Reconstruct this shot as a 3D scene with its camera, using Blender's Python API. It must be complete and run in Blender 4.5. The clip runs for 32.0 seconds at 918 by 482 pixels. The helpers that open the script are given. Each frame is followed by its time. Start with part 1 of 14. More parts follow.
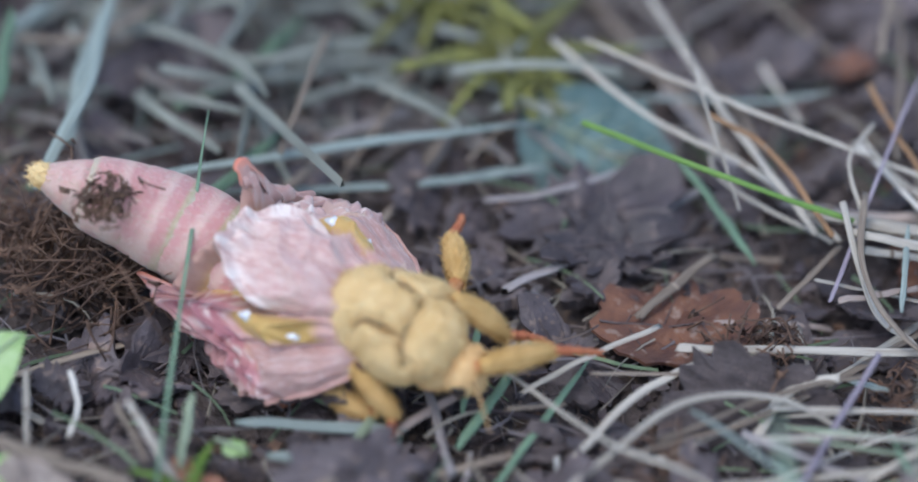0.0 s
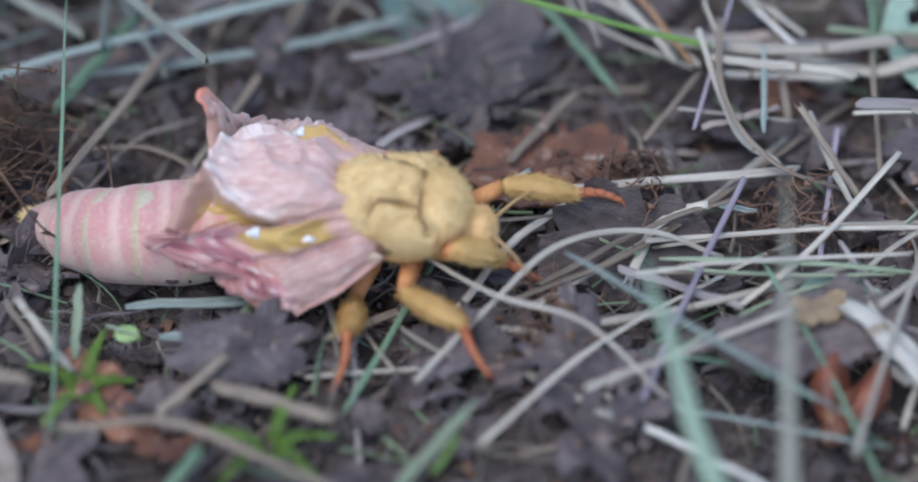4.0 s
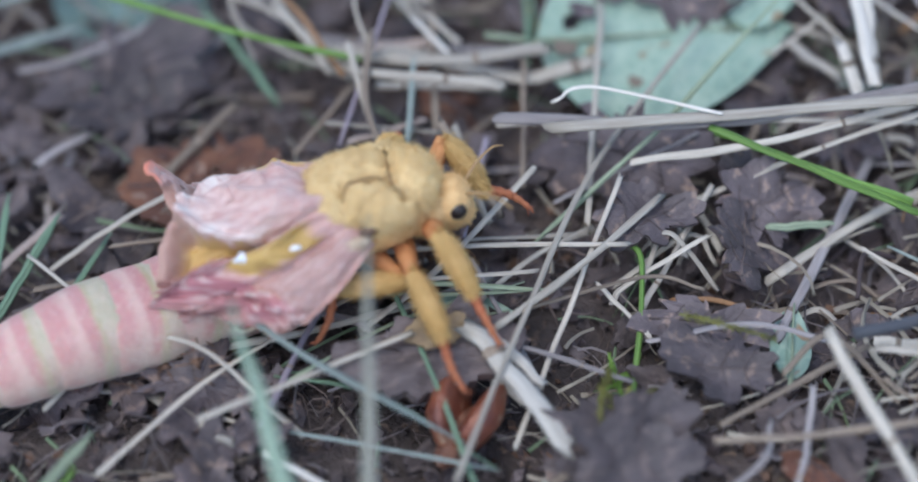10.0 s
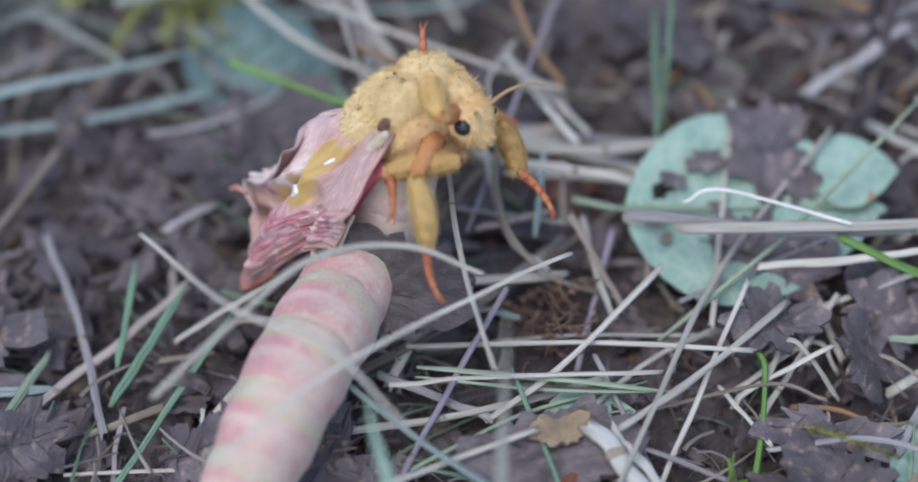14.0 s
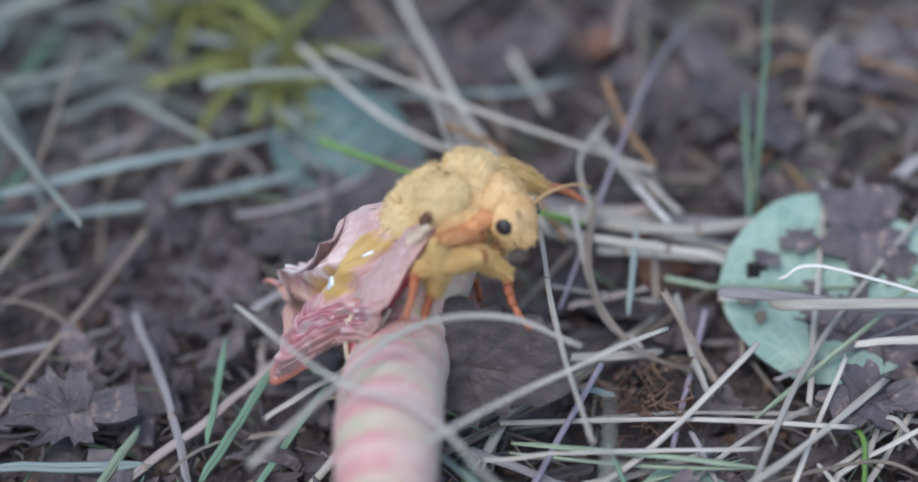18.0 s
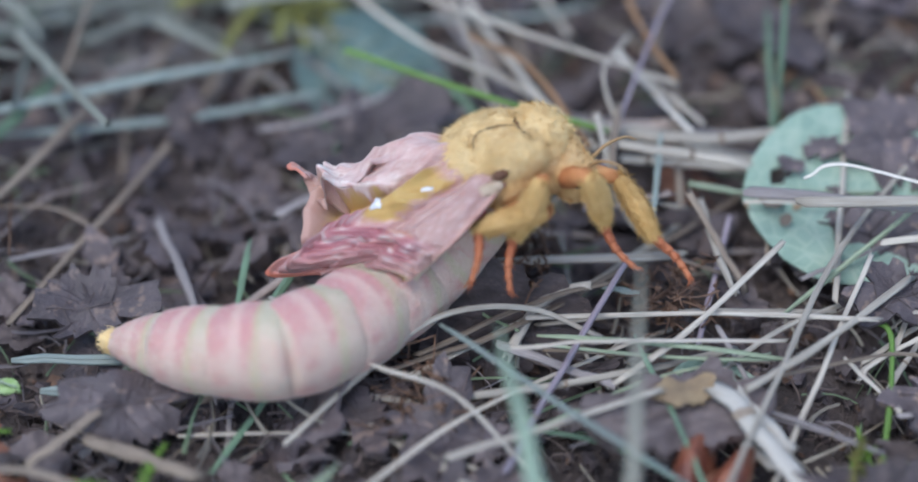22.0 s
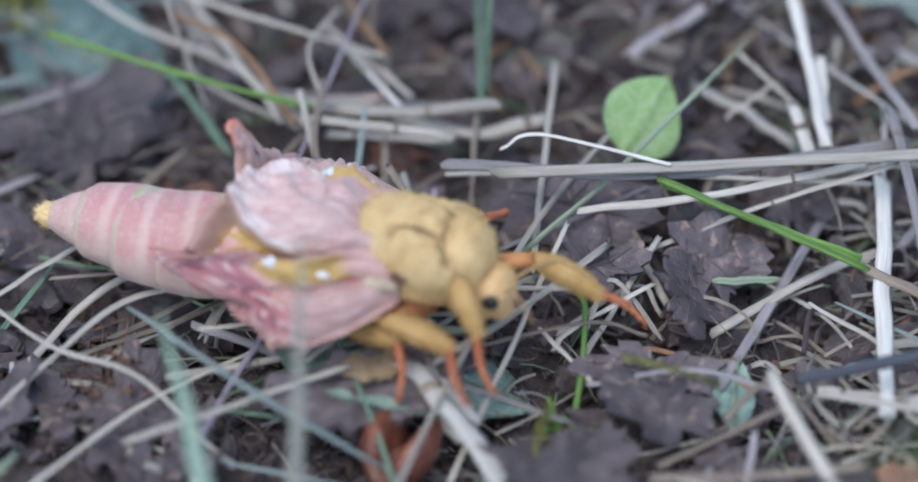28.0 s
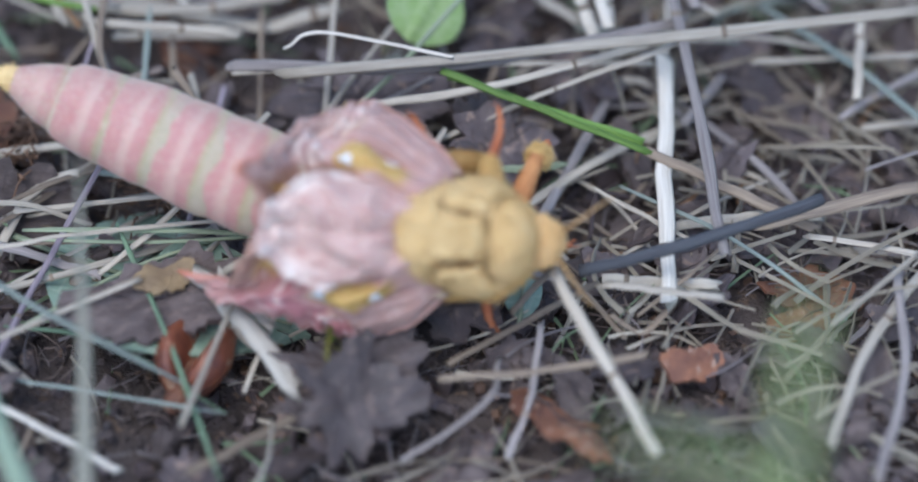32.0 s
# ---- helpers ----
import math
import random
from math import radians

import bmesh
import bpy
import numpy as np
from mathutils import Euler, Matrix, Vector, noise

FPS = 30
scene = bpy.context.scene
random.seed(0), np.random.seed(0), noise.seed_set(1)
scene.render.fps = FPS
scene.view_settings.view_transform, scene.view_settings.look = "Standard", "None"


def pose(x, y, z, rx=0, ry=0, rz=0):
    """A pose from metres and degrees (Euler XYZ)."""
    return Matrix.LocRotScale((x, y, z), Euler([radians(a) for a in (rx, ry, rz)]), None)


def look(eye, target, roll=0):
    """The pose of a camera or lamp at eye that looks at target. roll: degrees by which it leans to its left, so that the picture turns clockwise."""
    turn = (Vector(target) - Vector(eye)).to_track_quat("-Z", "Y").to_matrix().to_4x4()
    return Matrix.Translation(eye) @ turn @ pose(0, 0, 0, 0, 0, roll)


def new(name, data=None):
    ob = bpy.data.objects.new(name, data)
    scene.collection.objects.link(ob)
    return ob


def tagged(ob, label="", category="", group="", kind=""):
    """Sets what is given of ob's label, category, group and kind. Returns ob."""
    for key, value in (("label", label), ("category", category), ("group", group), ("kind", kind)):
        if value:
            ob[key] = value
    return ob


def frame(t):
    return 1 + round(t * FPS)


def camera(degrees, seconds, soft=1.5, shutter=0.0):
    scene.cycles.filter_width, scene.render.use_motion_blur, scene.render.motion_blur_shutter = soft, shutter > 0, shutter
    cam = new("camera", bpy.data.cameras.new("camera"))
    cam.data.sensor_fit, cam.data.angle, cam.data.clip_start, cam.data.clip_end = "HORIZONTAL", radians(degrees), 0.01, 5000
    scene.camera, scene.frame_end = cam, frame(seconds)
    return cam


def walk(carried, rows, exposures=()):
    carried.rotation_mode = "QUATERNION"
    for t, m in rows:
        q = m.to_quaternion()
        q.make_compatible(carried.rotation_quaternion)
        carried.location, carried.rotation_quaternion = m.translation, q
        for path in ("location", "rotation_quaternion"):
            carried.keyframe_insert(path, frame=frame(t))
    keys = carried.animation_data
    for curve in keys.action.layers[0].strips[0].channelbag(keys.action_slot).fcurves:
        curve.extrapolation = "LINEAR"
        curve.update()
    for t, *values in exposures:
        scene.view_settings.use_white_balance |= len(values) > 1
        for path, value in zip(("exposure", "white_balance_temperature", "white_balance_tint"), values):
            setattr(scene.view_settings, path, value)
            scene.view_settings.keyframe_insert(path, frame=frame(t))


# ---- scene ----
MM = 0.001
SKY, SUN = 0.122, 0.9
cam = camera(22, 32.0, soft=1.9)
cam.data.dof.use_dof, cam.data.dof.focus_distance, cam.data.dof.aperture_fstop = True, 0.174, 9.2
walk(cam, [
    (0, pose(0.00366, -0.13562, 0.12114, 48.80, -2.43, 4.10)),
    (0.5, pose(0.00256, -0.13407, 0.12109, 46.82, -2.01, 4.89)),
    (1, pose(0.00535, -0.13373, 0.12214, 46.11, -1.79, 4.87)),
    (1.5, pose(0.00536, -0.13269, 0.12460, 46.25, -2.02, 4.36)),
    (2, pose(0.00397, -0.13353, 0.12303, 46.25, -2.39, 4.02)),
    (2.5, pose(0.00329, -0.13820, 0.12641, 44.44, -1.12, 0.17)),
    (4.5, pose(0.00762, -0.13180, 0.12893, 42.83, 0.32, -1.28)),
    (5, pose(0.00880, -0.12969, 0.13142, 40.64, 0.49, -1.52)),
    (5.5, pose(0.01114, -0.12862, 0.13271, 40.38, 1.05, -2.25)),
    (6, pose(0.01230, -0.13062, 0.13547, 40.48, 1.04, -1.91)),
    (6.5, pose(0.01348, -0.13092, 0.12881, 41.44, 1.53, -1.43)),
    (7, pose(0.01579, -0.14190, 0.13137, 42.82, 1.52, -2.25)),
    (7.5, pose(0.02014, -0.13994, 0.13024, 43.02, 1.50, -2.09)),
    (8, pose(0.02370, -0.14115, 0.13395, 43.13, 1.37, -2.19)),
    (8.5, pose(0.02615, -0.13959, 0.13396, 41.64, 1.25, -1.68)),
    (9, pose(0.03201, -0.12995, 0.13309, 41.13, 1.31, -2.36)),
    (9.5, pose(0.03469, -0.13147, 0.13931, 40.98, 1.44, -2.10)),
    (10, pose(0.03555, -0.12713, 0.13924, 39.55, 1.38, -1.72)),
    (10.5, pose(0.03936, -0.12289, 0.14137, 39.33, 1.12, -0.52)),
    (11, pose(0.04316, -0.11865, 0.14058, 38.83, 0.90, 0.64)),
    (11.5, pose(0.04228, -0.11979, 0.14410, 38.35, 0.91, 0.09)),
    (12, pose(0.03865, -0.12218, 0.14413, 38.47, 0.67, -0.26)),
    (12.5, pose(0.03656, -0.12117, 0.14464, 39.54, 0.55, -1.09)),
    (13, pose(0.03294, -0.12413, 0.14257, 40.09, -0.03, 0.15)),
    (13.5, pose(0.02948, -0.12813, 0.14598, 39.70, -0.27, 1.14)),
    (14, pose(0.02750, -0.12116, 0.14547, 39.06, -0.28, 1.03)),
    (14.5, pose(0.02440, -0.12059, 0.14469, 39.00, -0.07, 0.63)),
    (16.5, pose(0.02260, -0.12042, 0.14491, 39.72, -0.01, 0.97)),
    (17, pose(0.02172, -0.12394, 0.14107, 42.13, -0.03, 0.92)),
    (17.5, pose(0.02166, -0.12372, 0.14129, 41.79, 0.29, 1.75)),
    (18, pose(0.02293, -0.12496, 0.14037, 42.87, 0.17, 1.68)),
    (18.5, pose(0.02130, -0.12542, 0.14076, 43.78, -0.18, 0.76)),
    (19, pose(0.02220, -0.12886, 0.13888, 44.08, -0.09, 1.44)),
    (19.5, pose(0.01984, -0.12909, 0.13939, 43.48, -0.39, 1.47)),
    (20, pose(0.02108, -0.13074, 0.13753, 44.15, -0.55, 1.23)),
    (20.5, pose(0.01830, -0.13051, 0.13636, 42.98, -0.38, 1.16)),
    (21, pose(0.01441, -0.13580, 0.13489, 42.43, -0.48, 1.63)),
    (21.5, pose(0.01662, -0.13755, 0.13667, 43.28, -0.39, 2.03)),
    (22, pose(0.02048, -0.13780, 0.12781, 46.17, -0.26, 1.69)),
    (22.5, pose(0.02274, -0.13848, 0.12529, 47.86, -0.88, 1.26)),
    (23, pose(0.02190, -0.13974, 0.12567, 47.38, -0.74, 1.45)),
    (23.5, pose(0.02340, -0.13872, 0.12548, 47.78, -0.56, 0.42)),
    (24, pose(0.02717, -0.14228, 0.12406, 49.08, -0.43, 0.49)),
    (24.5, pose(0.02774, -0.14128, 0.12237, 49.10, 0.07, 0.37)),
    (25, pose(0.02969, -0.13914, 0.12254, 48.83, 0.22, 0.30)),
    (25.5, pose(0.03352, -0.13789, 0.12656, 48.41, 0.08, 0.17)),
    (26, pose(0.03937, -0.13217, 0.13346, 46.52, 0.27, -0.41)),
    (26.5, pose(0.03965, -0.13686, 0.13157, 45.99, 0.27, -0.37)),
    (28.5, pose(0.03928, -0.13679, 0.12769, 44.79, 0.06, -0.39)),
    (29, pose(0.03792, -0.13487, 0.12753, 44.07, 0.13, -1.65)),
    (29.5, pose(0.04330, -0.13553, 0.12847, 43.91, -0.18, -2.38)),
    (30, pose(0.04257, -0.13555, 0.12807, 43.35, -0.15, -3.61)),
    (30.5, pose(0.03966, -0.13517, 0.12742, 42.80, 0.05, -2.75)),
    (31, pose(0.04679, -0.13476, 0.13032, 41.88, 0.18, -3.88)),
    (31.5, pose(0.04790, -0.13280, 0.13426, 40.77, 0.12, -4.53)),
    (32, pose(0.04691, -0.13068, 0.13713, 39.33, -0.01, -4.28)),
], exposures=[(0.0, 1.1, 6140, 7), (32.0, 1.1, 6140, 7)])

# ---- world, sun, light ----
world = bpy.data.worlds.new("world")
scene.world = world
world.use_nodes = True
wn = world.node_tree
sky = wn.nodes.new("ShaderNodeTexSky")
sky.sky_type, sky.sun_disc = "NISHITA", False
sky.sun_elevation, sky.sun_rotation = radians(55), radians(200)
wn.nodes["Background"].inputs["Strength"].default_value = SKY
wn.links.new(sky.outputs[0], wn.nodes["Background"].inputs["Color"])
sun = new("sun", bpy.data.lights.new("sun", "SUN"))
sun.data.energy, sun.data.angle, sun.data.color = SUN, radians(35), (1.0, 0.97, 0.93)
sun.matrix_world = look((-0.3, -0.1, 1.0), (0, 0, 0))

# ---- materials ----


def nodes_of(name):
    m = bpy.data.materials.new(name)
    m.use_nodes = True
    t = m.node_tree
    return m, t, t.nodes["Principled BSDF"]


def mixed(t, fac, a, b, how="MIX"):
    n = t.nodes.new("ShaderNodeMix")
    n.data_type, n.blend_type = "RGBA", how
    for sock, v in ((n.inputs[0], fac), (n.inputs[6], a), (n.inputs[7], b)):
        if isinstance(v, bpy.types.NodeSocket):
            t.links.new(v, sock)
        else:
            sock.default_value = v if isinstance(v, float) else (*v, 1)
    return n.outputs[2]


def ramp(t, src, lo, hi):
    n = t.nodes.new("ShaderNodeMapRange")
    n.inputs[1].default_value, n.inputs[2].default_value = lo, hi
    t.links.new(src, n.inputs[0])
    return n.outputs[0]


def coords(t, stretch=(1, 1, 1), kind="Object"):
    c = t.nodes.new("ShaderNodeTexCoord")
    m = t.nodes.new("ShaderNodeMapping")
    m.inputs["Scale"].default_value = stretch
    t.links.new(c.outputs[kind], m.inputs[0])
    return m.outputs[0]


def noise_of(t, co, scale, detail=4.0, rough=0.6):
    n = t.nodes.new("ShaderNodeTexNoise")
    n.inputs["Scale"].default_value, n.inputs["Detail"].default_value, n.inputs["Roughness"].default_value = scale, detail, rough
    t.links.new(co, n.inputs["Vector"])
    return n.outputs["Fac"]


def bumped(t, bsdf, height, strength, dist):
    b = t.nodes.new("ShaderNodeBump")
    b.inputs["Strength"].default_value, b.inputs["Distance"].default_value = strength, dist
    t.links.new(height, b.inputs["Height"])
    t.links.new(b.outputs[0], bsdf.inputs["Normal"])


def varied(t, col, amount=0.25):
    """Each object a little lighter, darker or greyer than the next."""
    o = t.nodes.new("ShaderNodeObjectInfo")
    h = t.nodes.new("ShaderNodeHueSaturation")
    v = t.nodes.new("ShaderNodeMapRange")
    v.inputs[3].default_value, v.inputs[4].default_value = 1 - amount, 1 + amount
    t.links.new(o.outputs["Random"], v.inputs[0])
    t.links.new(v.outputs[0], h.inputs["Value"])
    t.links.new(col, h.inputs["Color"])
    return h.outputs[0]


def matter(name, light, dark, scale=600, stretch=(1, 1, 1), rough=0.75, bump=0.4, dist=0.0002, fleck=None, spec=0.25, vary=0.25, kind="Object"):
    """Grain at two scales between two tones, with flecks of a third."""
    m, t, b = nodes_of(name)
    co = coords(t, stretch, kind)
    big, fine = noise_of(t, co, scale), noise_of(t, co, scale * (6 if kind == "Object" else 3), 3.0)
    col = mixed(t, ramp(t, big, 0.35, 0.65), dark, light)
    col = mixed(t, ramp(t, fine, 0.3, 0.75), mixed(t, 0.45, col, dark), col)
    if fleck:
        col = mixed(t, ramp(t, noise_of(t, co, scale * 2.3, 2.0), 0.6, 0.68), col, fleck)
    t.links.new(varied(t, col, vary), b.inputs["Base Color"])
    b.inputs["Roughness"].default_value, b.inputs["Specular IOR Level"].default_value = rough, spec
    bumped(t, b, fine, bump, dist)
    return m


MAT = {
    "soil": matter("soil", (0.115, 0.09, 0.084), (0.055, 0.044, 0.042), 260, bump=0.9, dist=0.0006, fleck=(0.15, 0.105, 0.08)),
    "bark": matter("bark", (0.18, 0.144, 0.14), (0.075, 0.058, 0.057), 420, (1, 2.5, 1), bump=0.7, dist=0.0003, fleck=(0.17, 0.13, 0.12)),
    "deadleaf": matter("dead_leaf", (0.155, 0.121, 0.124), (0.07, 0.054, 0.056), 380, bump=0.6, dist=0.0003, fleck=(0.24, 0.17, 0.14), rough=0.5, spec=0.4),
    # the dead leaf again in a darker, slightly glossier tone
    "darkleaf": matter("darker_dead_leaf", (0.095, 0.074, 0.076), (0.045, 0.034, 0.036), 380, bump=0.6, dist=0.0003, fleck=(0.15, 0.11, 0.1), rough=0.45, spec=0.4),
    "rust": matter("rust_leaf", (0.3, 0.135, 0.075), (0.13, 0.06, 0.045), 420, bump=0.5, rough=0.6, fleck=(0.33, 0.22, 0.17)),
    "pale": matter("pale_straw", (0.59, 0.54, 0.46), (0.33, 0.28, 0.23), 1.1, (0.14, 5, 1), 0.5, 0.35, 0.00008, spec=0.35, kind="UV"),
    "white": matter("bleached_straw", (0.75, 0.71, 0.65), (0.48, 0.43, 0.37), 1.1, (0.14, 5, 1), 0.45, 0.35, 0.00008, spec=0.4, kind="UV"),
    "palepink": matter("pinkish_straw", (0.52, 0.43, 0.38), (0.29, 0.22, 0.19), 1.1, (0.14, 5, 1), 0.5, 0.35, 0.00008, kind="UV"),
    "tan": matter("tan_straw", (0.36, 0.29, 0.22), (0.16, 0.12, 0.095), 1.1, (0.14, 5, 1), 0.6, 0.4, 0.0001, kind="UV"),
    "lavender": matter("violet_stem", (0.42, 0.37, 0.42), (0.25, 0.2, 0.24), 1.1, (0.14, 5, 1), 0.5, 0.3, 0.00008, kind="UV"),
    "lavgrey": matter("grey_straw", (0.4, 0.36, 0.35), (0.21, 0.18, 0.175), 1.1, (0.14, 5, 1), 0.55, 0.35, 0.0001, kind="UV"),
    "greyblue": matter("grey_green_blade", (0.34, 0.39, 0.36), (0.19, 0.22, 0.2), 1.1, (0.14, 5, 1), 0.5, 0.3, 0.00008, kind="UV"),
    "palegreen": matter("pale_green_blade", (0.36, 0.41, 0.29), (0.2, 0.24, 0.16), 1.1, (0.14, 5, 1), 0.5, 0.3, 0.00008, kind="UV"),
    "blade": matter("green_blade", (0.2, 0.3, 0.19), (0.11, 0.17, 0.115), 1.1, (0.14, 5, 1), 0.5, 0.3, 0.00008, kind="UV"),
    "bright": matter("bright_stem", (0.22, 0.36, 0.09), (0.12, 0.22, 0.05), 1.1, (0.14, 5, 1), 0.45, 0.25, 0.00008, kind="UV"),
    "orange": matter("orange_straw", (0.42, 0.25, 0.13), (0.24, 0.13, 0.07), 1.1, (0.14, 5, 1), 0.55, 0.4, 0.0001, kind="UV"),
    "dark": matter("dark_twig", (0.11, 0.085, 0.085), (0.045, 0.033, 0.035), 1.1, (0.14, 5, 1), 0.7, 0.6, 0.0002, kind="UV"),
    "slate": matter("slate_twig", (0.14, 0.15, 0.17), (0.07, 0.07, 0.085), 1.1, (0.14, 5, 1), 0.6, 0.5, 0.0002, kind="UV"),
    "fibre": matter("root_fibre", (0.2, 0.155, 0.135), (0.075, 0.055, 0.052), 300, bump=0.2, vary=0.3),
    "tangled": matter("tangled_roots", (0.24, 0.14, 0.09), (0.08, 0.05, 0.04), 300, bump=0.2),
    "shreds": matter("grey_shreds", (0.3, 0.26, 0.26), (0.13, 0.11, 0.11), 60, bump=0.2),
    "paleshreds": matter("pale_shreds", (0.5, 0.45, 0.37), (0.22, 0.18, 0.14), 60, bump=0.2),
    "greenshreds": matter("green_shreds", (0.26, 0.33, 0.19), (0.12, 0.17, 0.11), 60, bump=0.2),
    "backgrass": matter("back_grass", (0.42, 0.43, 0.37), (0.24, 0.25, 0.22), 60, bump=0.2),
    "backlitter": matter("back_litter", (0.3, 0.265, 0.24), (0.14, 0.12, 0.11), 60, bump=0.2),
    "limeblade": matter("lime_blade", (0.34, 0.41, 0.2), (0.24, 0.31, 0.14), 1.1, (0.14, 5, 1), 0.5, 0.3, 0.00008, kind="UV"),
    "moss": matter("moss", (0.3, 0.29, 0.085), (0.15, 0.15, 0.05), 500, bump=0.3, rough=0.6),
    "sprig": matter("sprig", (0.2, 0.33, 0.06), (0.1, 0.18, 0.03), 500, bump=0.3, rough=0.55),
    "husk": matter("husk", (0.36, 0.11, 0.045), (0.12, 0.04, 0.03), 350, bump=0.5, rough=0.35, fleck=(0.45, 0.3, 0.2), spec=0.5),
    "pebble": matter("pebble", (0.42, 0.4, 0.4), (0.22, 0.2, 0.21), 500, bump=0.3),
    "eye": matter("eye", (0.035, 0.025, 0.022), (0.015, 0.01, 0.01), 900, bump=0.1, rough=0.3, spec=0.5),
    "silver": matter("silver", (0.9, 0.9, 0.92), (0.7, 0.7, 0.74), 900, bump=0.1, rough=0.25, spec=0.6, vary=0.03),
    "fur": matter("yellow_fur", (0.86, 0.67, 0.375), (0.75, 0.535, 0.255), 500, bump=0.6, dist=0.0003, rough=0.85, spec=0.1, vary=0.06),
    "face": matter("orange_fur", (0.8, 0.56, 0.29), (0.66, 0.41, 0.18), 500, bump=0.6, dist=0.0003, rough=0.85, spec=0.1, vary=0.06),
    "shin": matter("ochre_fur", (0.76, 0.52, 0.23), (0.58, 0.36, 0.13), 500, bump=0.6, dist=0.0003, rough=0.8, spec=0.1, vary=0.06),
    "thigh": matter("orange_leg", (0.66, 0.33, 0.14), (0.5, 0.2, 0.08), 500, bump=0.4, dist=0.0002, rough=0.7, vary=0.06),
    "foot": matter("red_foot", (0.5, 0.19, 0.09), (0.38, 0.115, 0.055), 500, bump=0.4, dist=0.0002, rough=0.6, vary=0.06),
    "pinkwing": matter("red_wing", (0.7, 0.2, 0.22), (0.5, 0.11, 0.13), 350, bump=0.5, dist=0.0003, rough=0.7, fleck=(0.75, 0.5, 0.48), vary=0.05),
    "freshblade": matter("fresh_blade", (0.34, 0.43, 0.33), (0.24, 0.32, 0.24), 1.1, (0.14, 5, 1), 0.5, 0.3, 0.00008, kind="UV"),
    "greyfresh": matter("grey_blade", (0.33, 0.33, 0.27), (0.22, 0.21, 0.18), 1.1, (0.14, 5, 1), 0.5, 0.3, 0.00008, kind="UV"),
    "lichen": matter("lichen", (0.42, 0.3, 0.17), (0.24, 0.17, 0.11), 600, bump=0.8, dist=0.0003),
    "driftleaf": matter("tan_leaf", (0.34, 0.275, 0.23), (0.17, 0.135, 0.115), 380, bump=0.6, dist=0.0003, fleck=(0.4, 0.34, 0.29)),
    # stands for shade in the back's furrows; also colours the rust-red wing joints
    "seam": matter("seam_shade_and_joint", (0.2, 0.1, 0.06), (0.09, 0.045, 0.03), 900, bump=0.2, vary=0.05),
    "cream": matter("cream_membrane", (0.68, 0.55, 0.42), (0.5, 0.38, 0.27), 900, bump=0.4, rough=0.6, vary=0.05),
    "rib": matter("wing_rib", (0.58, 0.36, 0.31), (0.44, 0.24, 0.2), 900, bump=0.4, rough=0.6, vary=0.05),
    "antenna": matter("antenna", (0.5, 0.33, 0.16), (0.33, 0.2, 0.1), 500, bump=0.2, vary=0.05),
}


def maths(t, how, a, b=0.0):
    n = t.nodes.new("ShaderNodeMath")
    n.operation, n.use_clamp = how, how != "ADD"
    for sock, v in ((n.inputs[0], a), (n.inputs[1], b)):
        if isinstance(v, bpy.types.NodeSocket):
            t.links.new(v, sock)
        else:
            sock.default_value = v
    return n.outputs[0]


def between(t, src, a, b, c, d):
    """Rises from a to b and falls again from c to d."""
    return maths(t, "MULTIPLY", ramp(t, src, a, b), ramp(t, src, d, c))


def raw(t, how, a, b=0.0):
    n = t.nodes.new("ShaderNodeMath")
    n.operation = how
    for sock, v in ((n.inputs[0], a), (n.inputs[1], b)):
        if isinstance(v, bpy.types.NodeSocket):
            t.links.new(v, sock)
        else:
            sock.default_value = v
    return n.outputs[0]


